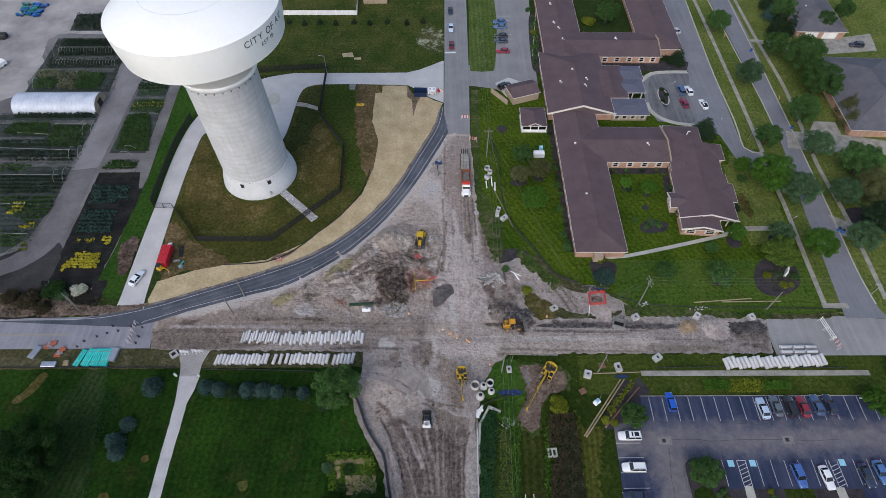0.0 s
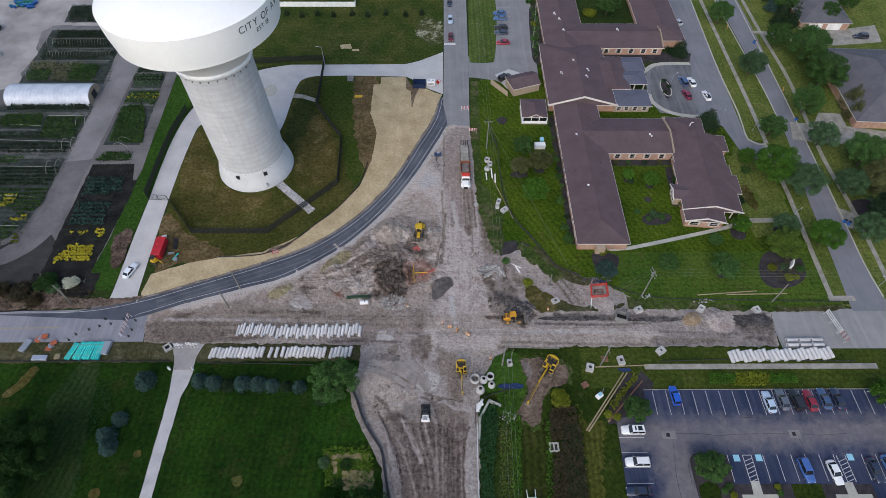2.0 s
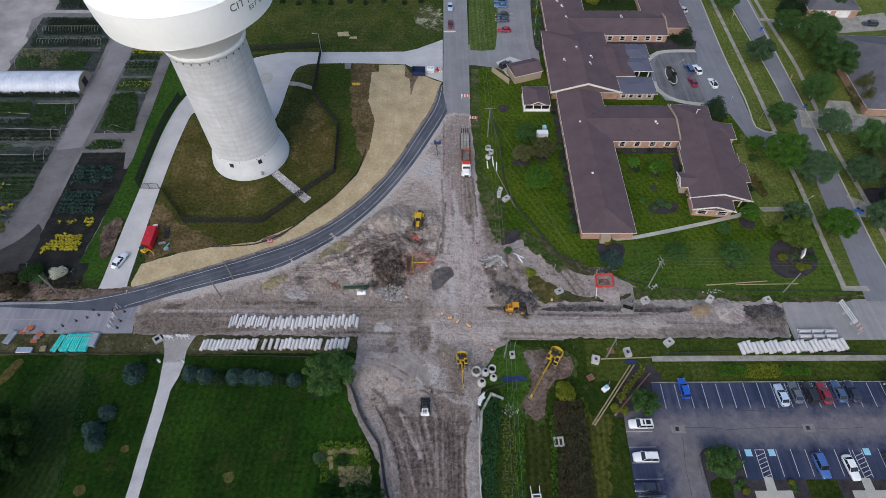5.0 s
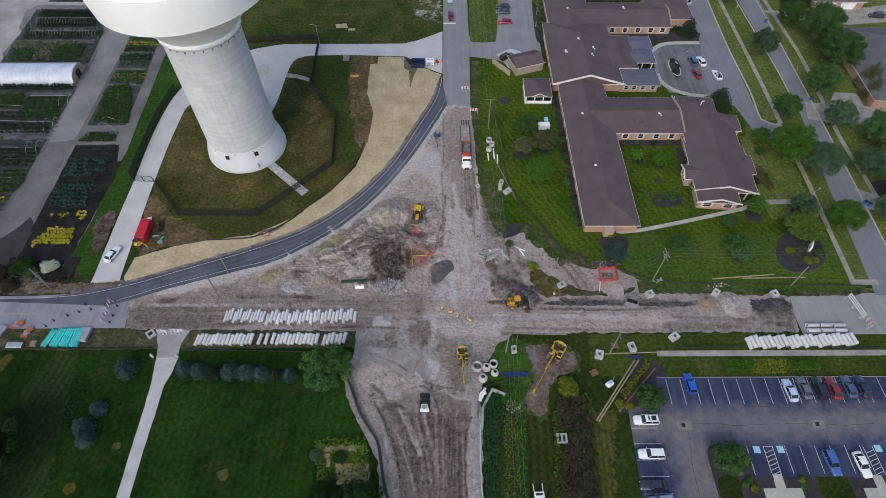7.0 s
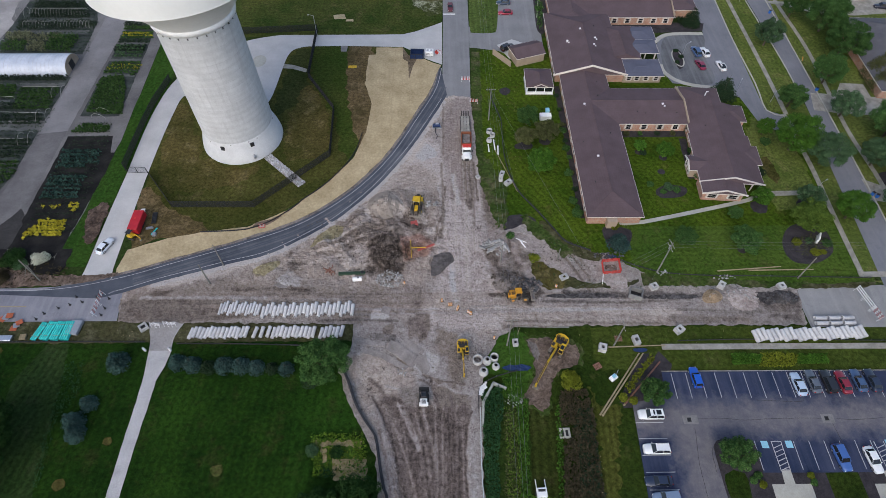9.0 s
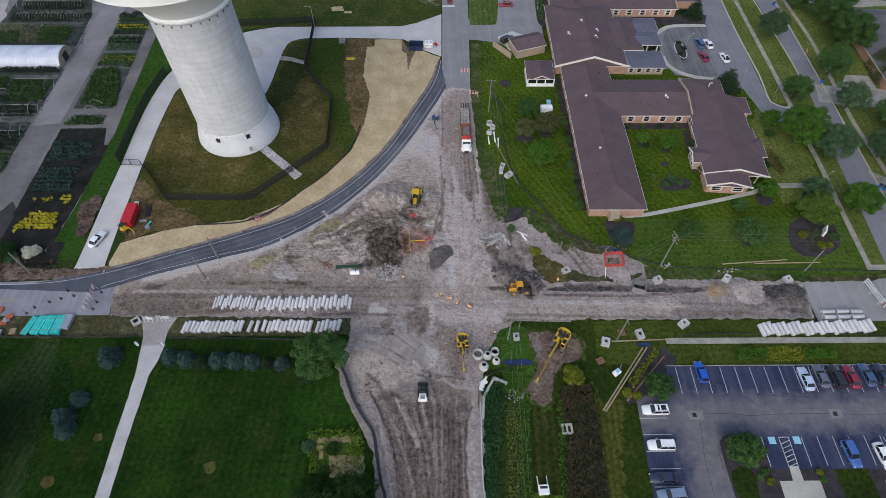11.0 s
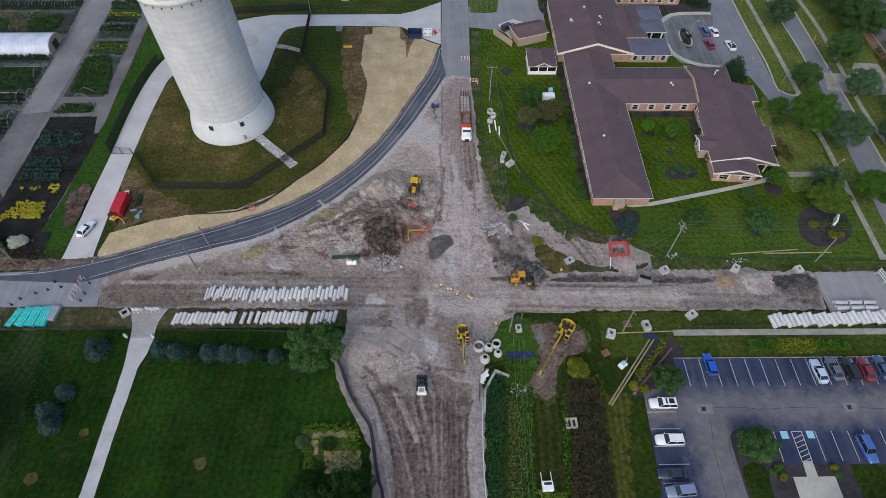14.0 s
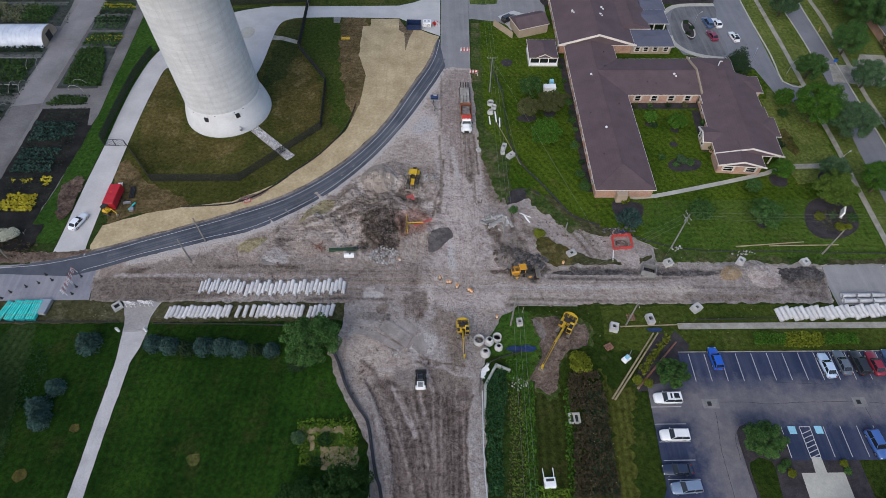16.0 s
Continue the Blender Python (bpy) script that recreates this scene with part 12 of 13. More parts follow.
def street_lamp(p, turn, high, label):
    l = thing("street_lamp", p[0], p[1], 0, turn, label, "street lamp", "street lamps")
    bm = bmesh.new()
    rod(bm, (0, 0, 0), (0, 0, high), 0.09, 0.06, 8)
    part("post", bm, M_STEEL, l)
    bm = bmesh.new()
    rod(bm, (0, 0, high - 0.1), (1.2, 0, high + 0.15), 0.04, seg=6)
    part("arm", bm, M_STEEL, l)
    bm = bmesh.new()
    box(bm, (1.45, 0, high + 0.15), (0.6, 0.28, 0.14), bevel=0.04)
    part("lamp_head", bm, M_STEEL, l)


street_lamp((81.5, 125.1), 60, 4.2, "grey street lamp beside the drive")
street_lamp((89.6, 89.6), 30, 3.3, "grey street lamp beside the sidewalk")
street_lamp((90.3, 122.0), 30, 3.6, "grey street lamp on the verge")
street_lamp((-36.1, 153.8), 180, 6.5, "pale lamp post at the tower fence")
street_lamp((102.7, 69.4), 180, 4, "grey street lamp on the verge")
street_lamp((72.0, 143.3), 30, 3.6, "grey lamp post on the turning island")

# ---- traffic control ----
def barrel(p, label="orange and white striped traffic barrel on dirt"):
    b = thing("traffic_barrel", p[0], p[1], 0.10, 0, label, "traffic barrel", "traffic barrels")
    b.scale = (0.78, 0.78, 0.9)
    bm = bmesh.new()
    lathe(bm, [(0.0, 0.0), (0.30, 0.0), (0.29, 0.3), (0.27, 0.32), (0.26, 0.6), (0.24, 0.62), (0.22, 0.9), (0.2, 0.95), (0, 0.95)], 14)
    part("drum", bm, M_BARREL, b)
    for z in (0.36, 0.66):
        bm = bmesh.new()
        lathe(bm, [(0.272, z), (0.285, z), (0.28, z + 0.13), (0.262, z + 0.13)], 14)
        part("stripe", bm, M_WHITE, b)
    bm = bmesh.new()
    lathe(bm, [(0, 0.0), (0.42, 0.0), (0.42, 0.06), (0.3, 0.09), (0, 0.09)], 14)
    part("base", bm, M_RUBBER, b)


for q in ((0.7, 60.3), (2.1, 59.3), (2.6, 59.3), (3.8, 58.2), (4.0, 58.6), (6.0, 57.6), (6.4, 57.3), (6.6, 57.2), (-7.1, 64.5), (24.6, 63.5), (10.9, 51.7)):
    barrel(q)
for q in ((-80.7, 56.8), (-79.6, 58.1), (-77.2, 59.3), (-75.2, 60.1), (-72.9, 60.7), (-70.3, 61.8), (-67.8, 59.2), (-67.7, 61.5), (-68.0, 57.6), (-74.5, 61.9)):
    c = thing("traffic_cone", q[0], q[1], 0.06, 0, "small dark traffic marker on asphalt", "traffic cone", "traffic cones")
    bm = bmesh.new()
    rod(bm, (0, 0, 0.04), (0, 0, 0.8), 0.16, 0.05, 10)
    part("cone", bm, M_DARK, c)
    bm = bmesh.new()
    box(bm, (0, 0, 0.025), (0.45, 0.45, 0.05), bevel=0.02)
    part("base", bm, M_RUBBER, c)


def barricade(p, turn, label, w=2.4, two=M_SAFETY, ground_z=0.05, tall=1.0):
    b = thing("barricade", p[0], p[1], ground_z, turn, label, "barricade", "barricades")
    for x in (-w / 2 + 0.1, w / 2 - 0.1):
        for s in (-1, 1):
            bm = bmesh.new()
            rod(bm, (x, s * 0.4, 0), (x, 0, 1.5 * tall), 0.035, seg=5)
            part("leg", bm, M_WHITE, b)
    for z in (0.6, 1.0, 1.4):
        for k in range(6):
            bm = bmesh.new()
            box(bm, (-w / 2 + (k + 0.5) * w / 6, -0.08, z * tall), (w / 6, 0.05, 0.22 * tall), 0, (0.35, 0))
            part("board", bm, two if k % 2 else M_WHITE, b)


barricade((8.0, 131.6), 0, "striped orange and white road barricade", ground_z=0.012)
barricade((9.9, 122.2), -5, "striped pale road barricade", 2.2, ground_z=0.012)
for q, a in (((87.2, 61.0), -79), ((87.7, 58.5), -79), ((88.2, 56.0), -79)):
    last = q[1] < 57
    barricade(q, a, "red and white striped barricade at the road end" if last else "white boarded barricade at the road end", 2.5, M_FADED_RED if last else M_WHITE, tall=1.35)
for q, a in (((-69.2, 58.6), 88), ((-69.2, 61.3), 90)):
    barricade(q, a, "faded red and white striped barricade closing the old lane", 2.6, M_FADED_RED, tall=1.2)
for q in ((-56.7, 55.1), (-55.7, 55.0), (-54.2, 55.3), (-53.3, 55.1), (-52.6, 55.2)):
    barricade(q, rnd.uniform(-8, 8), "small white sawhorse across the driveway", 0.9, M_WHITE)
for q, a in (((-86.7, 57.1), 20), ((-83.8, 55.3), 50)):
    s = thing("sign_stand", q[0], q[1], 0.04, a, "folded orange warning sign on its stand", "road sign", "folded signs")
    for k in range(3):
        bm = bmesh.new()
        box(bm, (k * 0.7 - 0.7, 0.1 * k, 0.2 + 0.12 * k), (1.2, 1.2, 0.04), 0.78 + k * 0.3, (0.15, 0.1))
        part("sign_face", bm, M_RUSTY_ORANGE if k != 1 else M_STEEL, s)
    for k in range(2):
        bm = bmesh.new()
        rod(bm, (-1.2, -0.4 + k, 0.1), (1.4, -0.2 + k, 0.14), 0.04, seg=5)
        part("leg", bm, M_DARK, s)
for q, a, s_, m, lab in (((-89.4, 55.4), -18, (1.5, 3.0, 0.5), M_STEEL, "grey steel trench plate on grass"), ((-85.2, 52.5), 0, (3.2, 1.2, 0.5), M_ALU, "pale light tower trailer on grass"), ((-81.6, 52.8), 5, (1.2, 1.2, 0.4), M_TIMBER, "wooden pallet crate on grass")):
    b = thing("site_crate", q[0], q[1], 0.03, a, lab, "site gear")
    bm = bmesh.new()
    box(bm, (0, 0, s_[2] / 2), s_, 0, (0, 0), 0.05)
    part("body", bm, m, b)
    for k in range(3):
        bm = bmesh.new()
        box(bm, ((k - 1) * s_[0] * 0.32, 0, s_[2] + 0.03), (s_[0] * 0.12, s_[1] * 0.95, 0.06))
        part("rib", bm, m, b)

gp = thing("gate_posts", -54.3, 49.7, 0.03, 0, "two white gate posts with a dark chain across the driveway", "gate")
for x in (-2.5, 2.4):
    bm = bmesh.new()
    box(bm, (x, 0, 0.65), (0.34, 0.34, 1.3), bevel=0.04)
    post = part("post", bm, M_WHITE, gp)
    bm = bmesh.new()
    box(bm, (x, 0, 1.34), (0.42, 0.42, 0.1), bevel=0.03, top=0.7)
    part("cap", bm, M_STEEL, post)
bm = bmesh.new()
bend(bm, [(-2.4 + 0.6 * k, 0, 0.95 - 0.45 * (1 - ((k - 4) / 4) ** 2)) for k in range(9)], 0.05)
part("chain", bm, M_DARK, gp)

pm = thing("water_pump", -0.2, 112.6, 0.05, 5, "blue-grey skid pump on dirt", "pump")
bm = bmesh.new()
rod(bm, (-0.9, 0, 0.75), (0.9, 0, 0.75), 0.5, seg=14)
part("tank", bm, M_BLUE_TARP, pm)
bm = bmesh.new()
box(bm, (0, 0, 0.12), (2.2, 1.2, 0.14)), box(bm, (0.2, 0, 1.3), (0.8, 0.5, 0.25), bevel=0.05)
part("skid", bm, M_STEEL, pm)
bm = bmesh.new()
bend(bm, [(-0.3, -0.6, 0.3), (-0.5, -1.8, 0.1), (-0.1, -3.2, 0.08), (-0.4, -4.4, 0.08)], 0.09)
part("hose", bm, M_DARK, pm)
yb = thing("insulation_board", -24.1, 138.1, 0.03, -2, "yellow board lying on the grass", "board")
for k in range(2):
    bm = bmesh.new()
    box(bm, (-0.6 + 1.2 * k, 0.04 * k, 0.06 + 0.03 * k), (1.15, 1.1, 0.08), 0.03 * k, bevel=0.01)
    part("board", bm, M_YELLOW, yb)
tp = thing("pipe_offcut", -63.9, 78.0, 0.04, 65, "short teal plastic pipe offcut beside the trailer", "pipe")
bm = bmesh.new()
rod(bm, (0, 0, 0.16), (2.0, 0, 0.16), 0.16, seg=12)
part("pipe", bm, M_TEAL, tp)
# trench box and safety fence
p = (-6.6, 72.7)
tb = thing("trench_box", p[0], p[1], 0.05, 4, "yellow trench shield with red spreader beam in the pit", "trench box")
for x in (-0.55, 0.75):
    bm = bmesh.new()
    box(bm, (x, 0, 1.0), (0.14, 4.0, 1.9), bevel=0.03)
    part("shield_wall", bm, M_YELLOW if x > 0 else M_RED_SOIL, tb)
bm = bmesh.new()
rod(bm, (0.8, 0.1, 1.5), (4.0, 0.2, 1.2), 0.12, seg=8)
part("spreader", bm, M_YELLOW, tb)
p = (-2.9, 73.5)
rb = thing("steel_beam", p[0], p[1], 0.15, 24, "red steel beam lying by the trench", "steel beam")
bm = bmesh.new()
for z in (0.05, 0.45):
    box(bm, (0, 0, z + 0.05), (4.6, 0.5, 0.06))
box(bm, (0, 0, 0.3), (4.6, 0.06, 0.4))
part("beam", bm, M_FADED_RED, rb)
bm = bmesh.new()
box(bm, (-3.2, -0.5, 0.06), (3.4, 0.5, 0.08), -0.3)
part("plate", bm, M_FADED_RED, rb)
p = (-5.3, 80.4)
sp = thing("steel_plate", p[0], p[1], 0.25, 20, "faded red steel plate on the dirt", "steel plate")
bm = bmesh.new()
box(bm, (0, 0, 0.1), (1.5, 1.7, 0.12), 0, (0.1, 0.05), 0.03)
part("plate", bm, M_FADED_RED, sp)
bm = bmesh.new()
rod(bm, (-0.2, 0, 0.15), (0.2, 0, 0.15), 0.06, seg=6)
part("lifting_eye", bm, M_TRACK, sp)
c = [(35.2, 69.7), (38.9, 70.0), (38.8, 66.9), (35.0, 66.6)]
sf = thing("safety_fence", c[0][0], c[0][1], 0, 0, "bright orange plastic safety fence round a hole", "fence")
for a, b in zip(c, c[1:] + c[:1]):
    a, b = Vector(a) - Vector(c[0]), Vector(b) - Vector(c[0])
    d = b - a
    bm = bmesh.new()
    for k in range(6):
        box(bm, ((a.x + b.x) / 2, (a.y + b.y) / 2, 0.15 + k * 0.19), (d.length, 0.04, 0.06), math.atan2(d.y, d.x))
    for k in range(int(d.length / 0.25)):
        q = a + d * (k / int(d.length / 0.25))
        box(bm, (q.x, q.y, 0.6), (0.05, 0.04, 1.1))
    part("netting", bm, M_SAFETY, sf)
    bm = bmesh.new()
    rod(bm, (a.x, a.y, 0), (a.x, a.y, 1.3), 0.03, seg=5)
    part("stake", bm, M_TRACK, sf)
sheet("dug_hole", glide([(35.9, 68.8), (38.0, 68.9), (38.1, 67.5), (36.0, 67.4)], step=0.7), M_RED_SOIL, 0.12, label="small dug hole inside the safety fence", category="hole")
for q, a in (((35.3, 51.4), 0), ((30.2, 45.6), 25)):
    b = thing("pallet", q[0], q[1], 0.03, a, "reddish brick-coloured pallet lying on grass", "pallet", "pallets")
    for k in range(5):
        bm = bmesh.new()
        box(bm, (-0.6 + k * 0.3, 0, 0.2), (0.22, 1.2, 0.06))
        part("slat", bm, M_TIMBER_RED, b)
    for y in (-0.5, 0, 0.5):
        bm = bmesh.new()
        box(bm, (0, y, 0.1), (1.4, 0.1, 0.14))
        part("bearer", bm, M_TIMBER, b)

# timbers and poles lying about
def lying_pole(a, b, r, material, label, sub="poles on the ground", z=0.0):
    a, b = Vector((*a, z + r)), Vector((*b, z + r))
    o = thing("timber_pole", a.x, a.y, 0.02, 0, label, "timber pole", sub)
    bm = bmesh.new()
    rod(bm, (0, 0, a.z), b - a + Vector((0, 0, a.z)), r, r * 0.8, 9)
    part("shaft", bm, material, o)
    bm = bmesh.new()
    d = (b - a).normalized()
    rod(bm, Vector((0, 0, a.z)) - d * 0.05, Vector((0, 0, a.z)) + d * 0.3, r * 1.08, seg=9)
    part("butt_band", bm, M_TIMBER, o)


lying_pole((29.1, 36.2), (38.7, 48.2), 0.17, M_TIMBER, "long pale utility pole lying on grass")
lying_pole((29.5, 36.0), (39.5, 48.2), 0.17, M_TIMBER, "long pale utility pole lying on grass")
lying_pole((33.7, 37.9), (42.3, 46.4), 0.19, M_TIMBER_RED, "red-brown timber pole lying in mulch")
lying_pole((59.7, 67.2), (73.6, 68.2), 0.13, M_TIMBER, "long pale timber pole lying on the lawn")
lying_pole((66.4, 67.3), (80.3, 67.4), 0.13, M_TIMBER, "long pale timber pole lying on the lawn")
lying_pole((33.1, 49.6), (44.2, 49.9), 0.13, M_TIMBER, "long pale timber pole beside the sidewalk")
lying_pole((14.3, 104.7), (18.9, 90.1), 0.08, M_TIMBER, "thin pale timber lying on the lawn")
lying_pole((34.4, 63.8), (35.1, 66.8), 0.12, M_WHITE, "short white marker post lying on grass")
bent = thing("bent_rail", 18.2, 75.5, 0.3, 0, "bent white steel rail lying on rubble", "rail")
for line in ((17.3, 76.0), (18.2, 75.5), (18.5, 74.6), (19.1, 73.5)), ((18.2, 75.5), (19.4, 74.8)):
    bm = bmesh.new()
    bend(bm, [(x - 18.2, y - 75.5, 0.2) for x, y in line], 0.2)
    part("rail", bm, M_WHITE, bent)
for q, a in (((21.2, 67.6), 20), ((21.9, 66.9), 60), ((24.3, 66.1), -50), ((15.6, 52.6), 70), ((18.8, 49.9), 75)):
    d = Vector((math.cos(radians(a)), math.sin(radians(a)))) * 1.4
    lying_pole(q, (q[0] + d.x, q[1] + d.y), 0.06, M_TIMBER, "short pale board lying on the ground", "loose boards")

# blue sheeting and hoses
# the first flat sheet stands in for a curved navy hose
for i, (q, s, lab) in enumerate((((15.0, 45.4), (5.2, 1.2), "dark blue flat hose lying across the ditch"), ((39.2, 48.9), (2.6, 0.9), "dark blue cable coil on the sidewalk"), ((37.7, 71.1), (2.2, 0.8), "dark blue sheeting by the lawn edge"))):
    t = sheet("blue_sheeting", ragged(glide([(q[0] - s[0] / 2, q[1] - s[1] / 3), (q[0] + s[0] / 4, q[1] - s[1] / 2), (q[0] + s[0] / 2, q[1]), (q[0] + s[0] / 4, q[1] + s[1] / 2), (q[0] - s[0] / 2, q[1] + s[1] / 3)], step=0.6), 0.2, 1.0, 0.5), M_BLUE_TARP, 0.18, 0.4, lambda x, y: 0.15 * (noise.noise((x * 2, y * 2, 0)) + 0.4), label=lab, category="sheeting", kind="stuff")
p = (32.7, 43.1)
pm = thing("survey_cart", p[0], p[1], 0.03, 35, "white and teal utility cart on grass", "cart")
bm = bmesh.new()
box(bm, (0, 0, 0.5), (1.5, 1.0, 0.6), bevel=0.08)
part("box", bm, M_WHITE, pm)
bm = bmesh.new()
box(bm, (0.2, 0.1, 0.84), (0.8, 0.7, 0.08), bevel=0.03)
part("lid", bm, M_BLUE_PAINT, pm)
for s in (-1, 1):
    bm = bmesh.new()
    rod(bm, (0, s * 0.5, 0.25), (0, s * 0.6, 0.25), 0.25, seg=10)
    part("wheel", bm, M_RUBBER, pm)
bm = bmesh.new()
rod(bm, (0.7, 0, 0.4), (1.9, 0.6, 0.5), 0.05, seg=6)
part("tow_bar", bm, M_STEEL, pm)
p = (16.9, 23.3)
ms = thing("message_board", p[0], p[1], 0.03, 2, "white trailer sign with two drawbars in the weeds", "sign trailer")
bm = bmesh.new()
box(bm, (0, -0.4, 0.7), (1.7, 1.5, 0.9), bevel=0.08)
bd = part("body", bm, M_WHITE, ms)
bm = bmesh.new()
box(bm, (0, -0.1, 1.17), (1.2, 0.4, 0.05))
part("display", bm, M_DARK, bd)
for s in (-1, 1):
    bm = bmesh.new()
    rod(bm, (s * 0.75, 0.2, 0.6), (s * 0.8, 1.8, 0.5), 0.07, seg=6)
    part("drawbar", bm, M_WHITE, ms)
    bm = bmesh.new()
    rod(bm, (s * 0.85, -0.4, 0.3), (s * 1.0, -0.4, 0.3), 0.3, seg=10)
    part("wheel", bm, M_RUBBER, ms)
p = (-17.0, 65.4)
tk = thing("water_tank", p[0], p[1], 0.1, 3, "white cylindrical tank on skids in the dirt", "tank")
tk.scale = (0.72, 0.8, 0.8)
bm = bmesh.new()
rod(bm, (-1.3, 0, 0.85), (1.3, 0, 0.85), 0.62, seg=20)
part("tank", bm, M_WHITE, tk)
for s in (-1, 1):
    bm = bmesh.new()
    box(bm, (0, s * 0.4, 0.12), (2.6, 0.14, 0.24))
    part("skid", bm, M_TRACK, tk)
bm = bmesh.new()
rod(bm, (0.3, 0, 1.4), (0.3, 0, 1.6), 0.2, seg=10)
part("cap", bm, M_DARK, tk)
# solid made-up bar in place of thin dark green and brown foliage
p = (-18.3, 67.0)
bar = thing("green_bar", p[0], p[1], 0.08, 2, "dark green bar behind the tank", "trough")
bm = bmesh.new()
box(bm, (0, 0, 0.35), (5.6, 0.7, 0.7), bevel=0.06)
part("trough", bm, plain("dark_green_paint", (0.02, 0.05, 0.025), 0.6), bar)
bm = bmesh.new()
box(bm, (2.2, 0, 0.8), (0.6, 0.6, 0.3), bevel=0.05)
part("cap", bm, M_DARK, bar)
p = (-23.1, 67.6)
rs = thing("rusty_scrap", p[0], p[1], 0.15, 20, "heap of rusty red-brown pipe scrap", "scrap heap")
for k in range(9):
    bm = bmesh.new()
    a = rnd.uniform(0, 3.1)
    q = Vector((rnd.uniform(-1, 1), rnd.uniform(-0.6, 0.6), rnd.uniform(0.1, 0.6)))
    d = Vector((math.cos(a), math.sin(a), rnd.uniform(-0.2, 0.2))) * rnd.uniform(0.5, 1.0)
    rod(bm, q - d, q + d, 0.12, seg=7)
    part("scrap_pipe", bm, M_TIMBER_RED, rs)
p = (-39.7, 80.3)
mc = thing("inlet_guard", p[0], p[1], 0.1, 12, "pale plate with red border over a drain inlet", "inlet guard")
bm = bmesh.new()
box(bm, (0, 0, 0.1), (1.5, 1.3, 0.16), bevel=0.04)
part("frame", bm, M_FADED_RED, mc)
bm = bmesh.new()
box(bm, (0, 0, 0.19), (1.1, 0.9, 0.05))
part("plate", bm, M_CONC_OLD, mc)
bm = bmesh.new()
box(bm, (0, 0, 0.23), (0.4, 0.4, 0.05))
part("grate", bm, M_FADED_RED, mc)
sheet("mud_patch", ragged(glide([(-41.6, 79.9), (-40.6, 81.6), (-38.6, 82.0), (-36.0, 83.4), (-36.2, 82.4), (-38.5, 80.6)], step=0.6), 0.25, 0.8, 0.4), M_DARK_SOIL, 0.14, label="dark mud round the drain inlet", category="soil")

# dumpster, generator and folded signs at the driveway mouth
ds = thing("dumpster", -5.7, 142.9, 0.08, -3, "black open-topped roll-off dumpster on concrete", "dumpster")
bm = bmesh.new()
for c, sz in (((0, 0, 0.15), (3.8, 2.6, 0.1)), ((0, 1.3, 0.85), (3.8, 0.08, 1.4)), ((0, -1.3, 0.85), (3.8, 0.08, 1.4)), ((1.9, 0, 0.85), (0.08, 2.6, 1.4)), ((-1.9, 0, 0.85), (0.08, 2.6, 1.4))):
    box(bm, c, sz)
part("shell", bm, M_BLUE_TARP, ds)
bm = bmesh.new()
for c, sz in (((0, 1.3, 1.57), (3.9, 0.14, 0.08)), ((0, -1.3, 1.57), (3.9, 0.14, 0.08)), ((1.9, 0, 1.57), (0.14, 2.6, 0.08)), ((-1.9, 0, 1.57), (0.14, 2.6, 0.08))):
    box(bm, c, sz)
part("rim", bm, M_DARK, ds)
for k in range(6):
    for sd in (-1, 1):
        bm = bmesh.new()
        box(bm, (-1.65 + k * 0.66, sd * 1.37, 0.85), (0.1, 0.08, 1.3))
        part("rib", bm, M_DARK, ds)
gn = thing("generator", -2.1, 143.6, 0.08, -3, "white enclosed generator with two grey roof hatches", "generator")
bm = bmesh.new()
box(bm, (0, 0, 0.85), (2.3, 1.9, 1.3), bevel=0.08)
gbody = part("housing", bm, M_WHITE, gn)
for x in (-0.55, 0.55):
    bm = bmesh.new()
    box(bm, (x, 0.1, 1.52), (0.6, 0.7, 0.06), bevel=0.02)
    part("roof_hatch", bm, M_STEEL, gbody)
bm = bmesh.new()
for k in range(6):
    box(bm, (-0.8 + k * 0.32, -0.96, 0.85), (0.12, 0.03, 0.8))
part("vent", bm, M_DARK, gbody)
for x in (-0.7, 0.7):
    bm = bmesh.new()
    rod(bm, (x, -0.8, 0.2), (x, 0.8, 0.2), 0.2, seg=10)
    part("roller", bm, M_RUBBER, gn)
ss = thing("sign_stack", 0.5, 144.2, 0.08, 10, "orange and white folded road signs at the driveway mouth", "road sign")
for k in range(4):
    bm = bmesh.new()
    box(bm, (-0.5 + 0.3 * k, 0.2 * (k % 2), 0.5 + 0.12 * k), (1.1, 1.1, 0.05), 0.78 + 0.25 * k, (0.5, 0.2 * k))
    part("sign_face", bm, M_SAFETY if k != 2 else M_WHITE, ss)
for k in range(3):
    bm = bmesh.new()
    rod(bm, (-0.6 + 0.6 * k, -0.8, 0.0), (-0.5 + 0.5 * k, 0.3, 1.1), 0.05, seg=5)
    part("leg", bm, M_WHITE if k else M_DARK, ss)

# ---- nursery ----
M_POLY = surface("translucent_greenhouse_film", (0.40, 0.44, 0.53), (0.52, 0.56, 0.64), 0.35, 2.0, 0.25, 0, 0.05, 0.02, False)
gx0, gx1, gy, gw, gh = -128.6, -103.6, 138.6, 4.1, 3.4
gh_ = thing("hoop_greenhouse", gx0, gy, 0, 0, "long hoop greenhouse with shiny pale film", "greenhouse")
L = gx1 - gx0
nb = 22
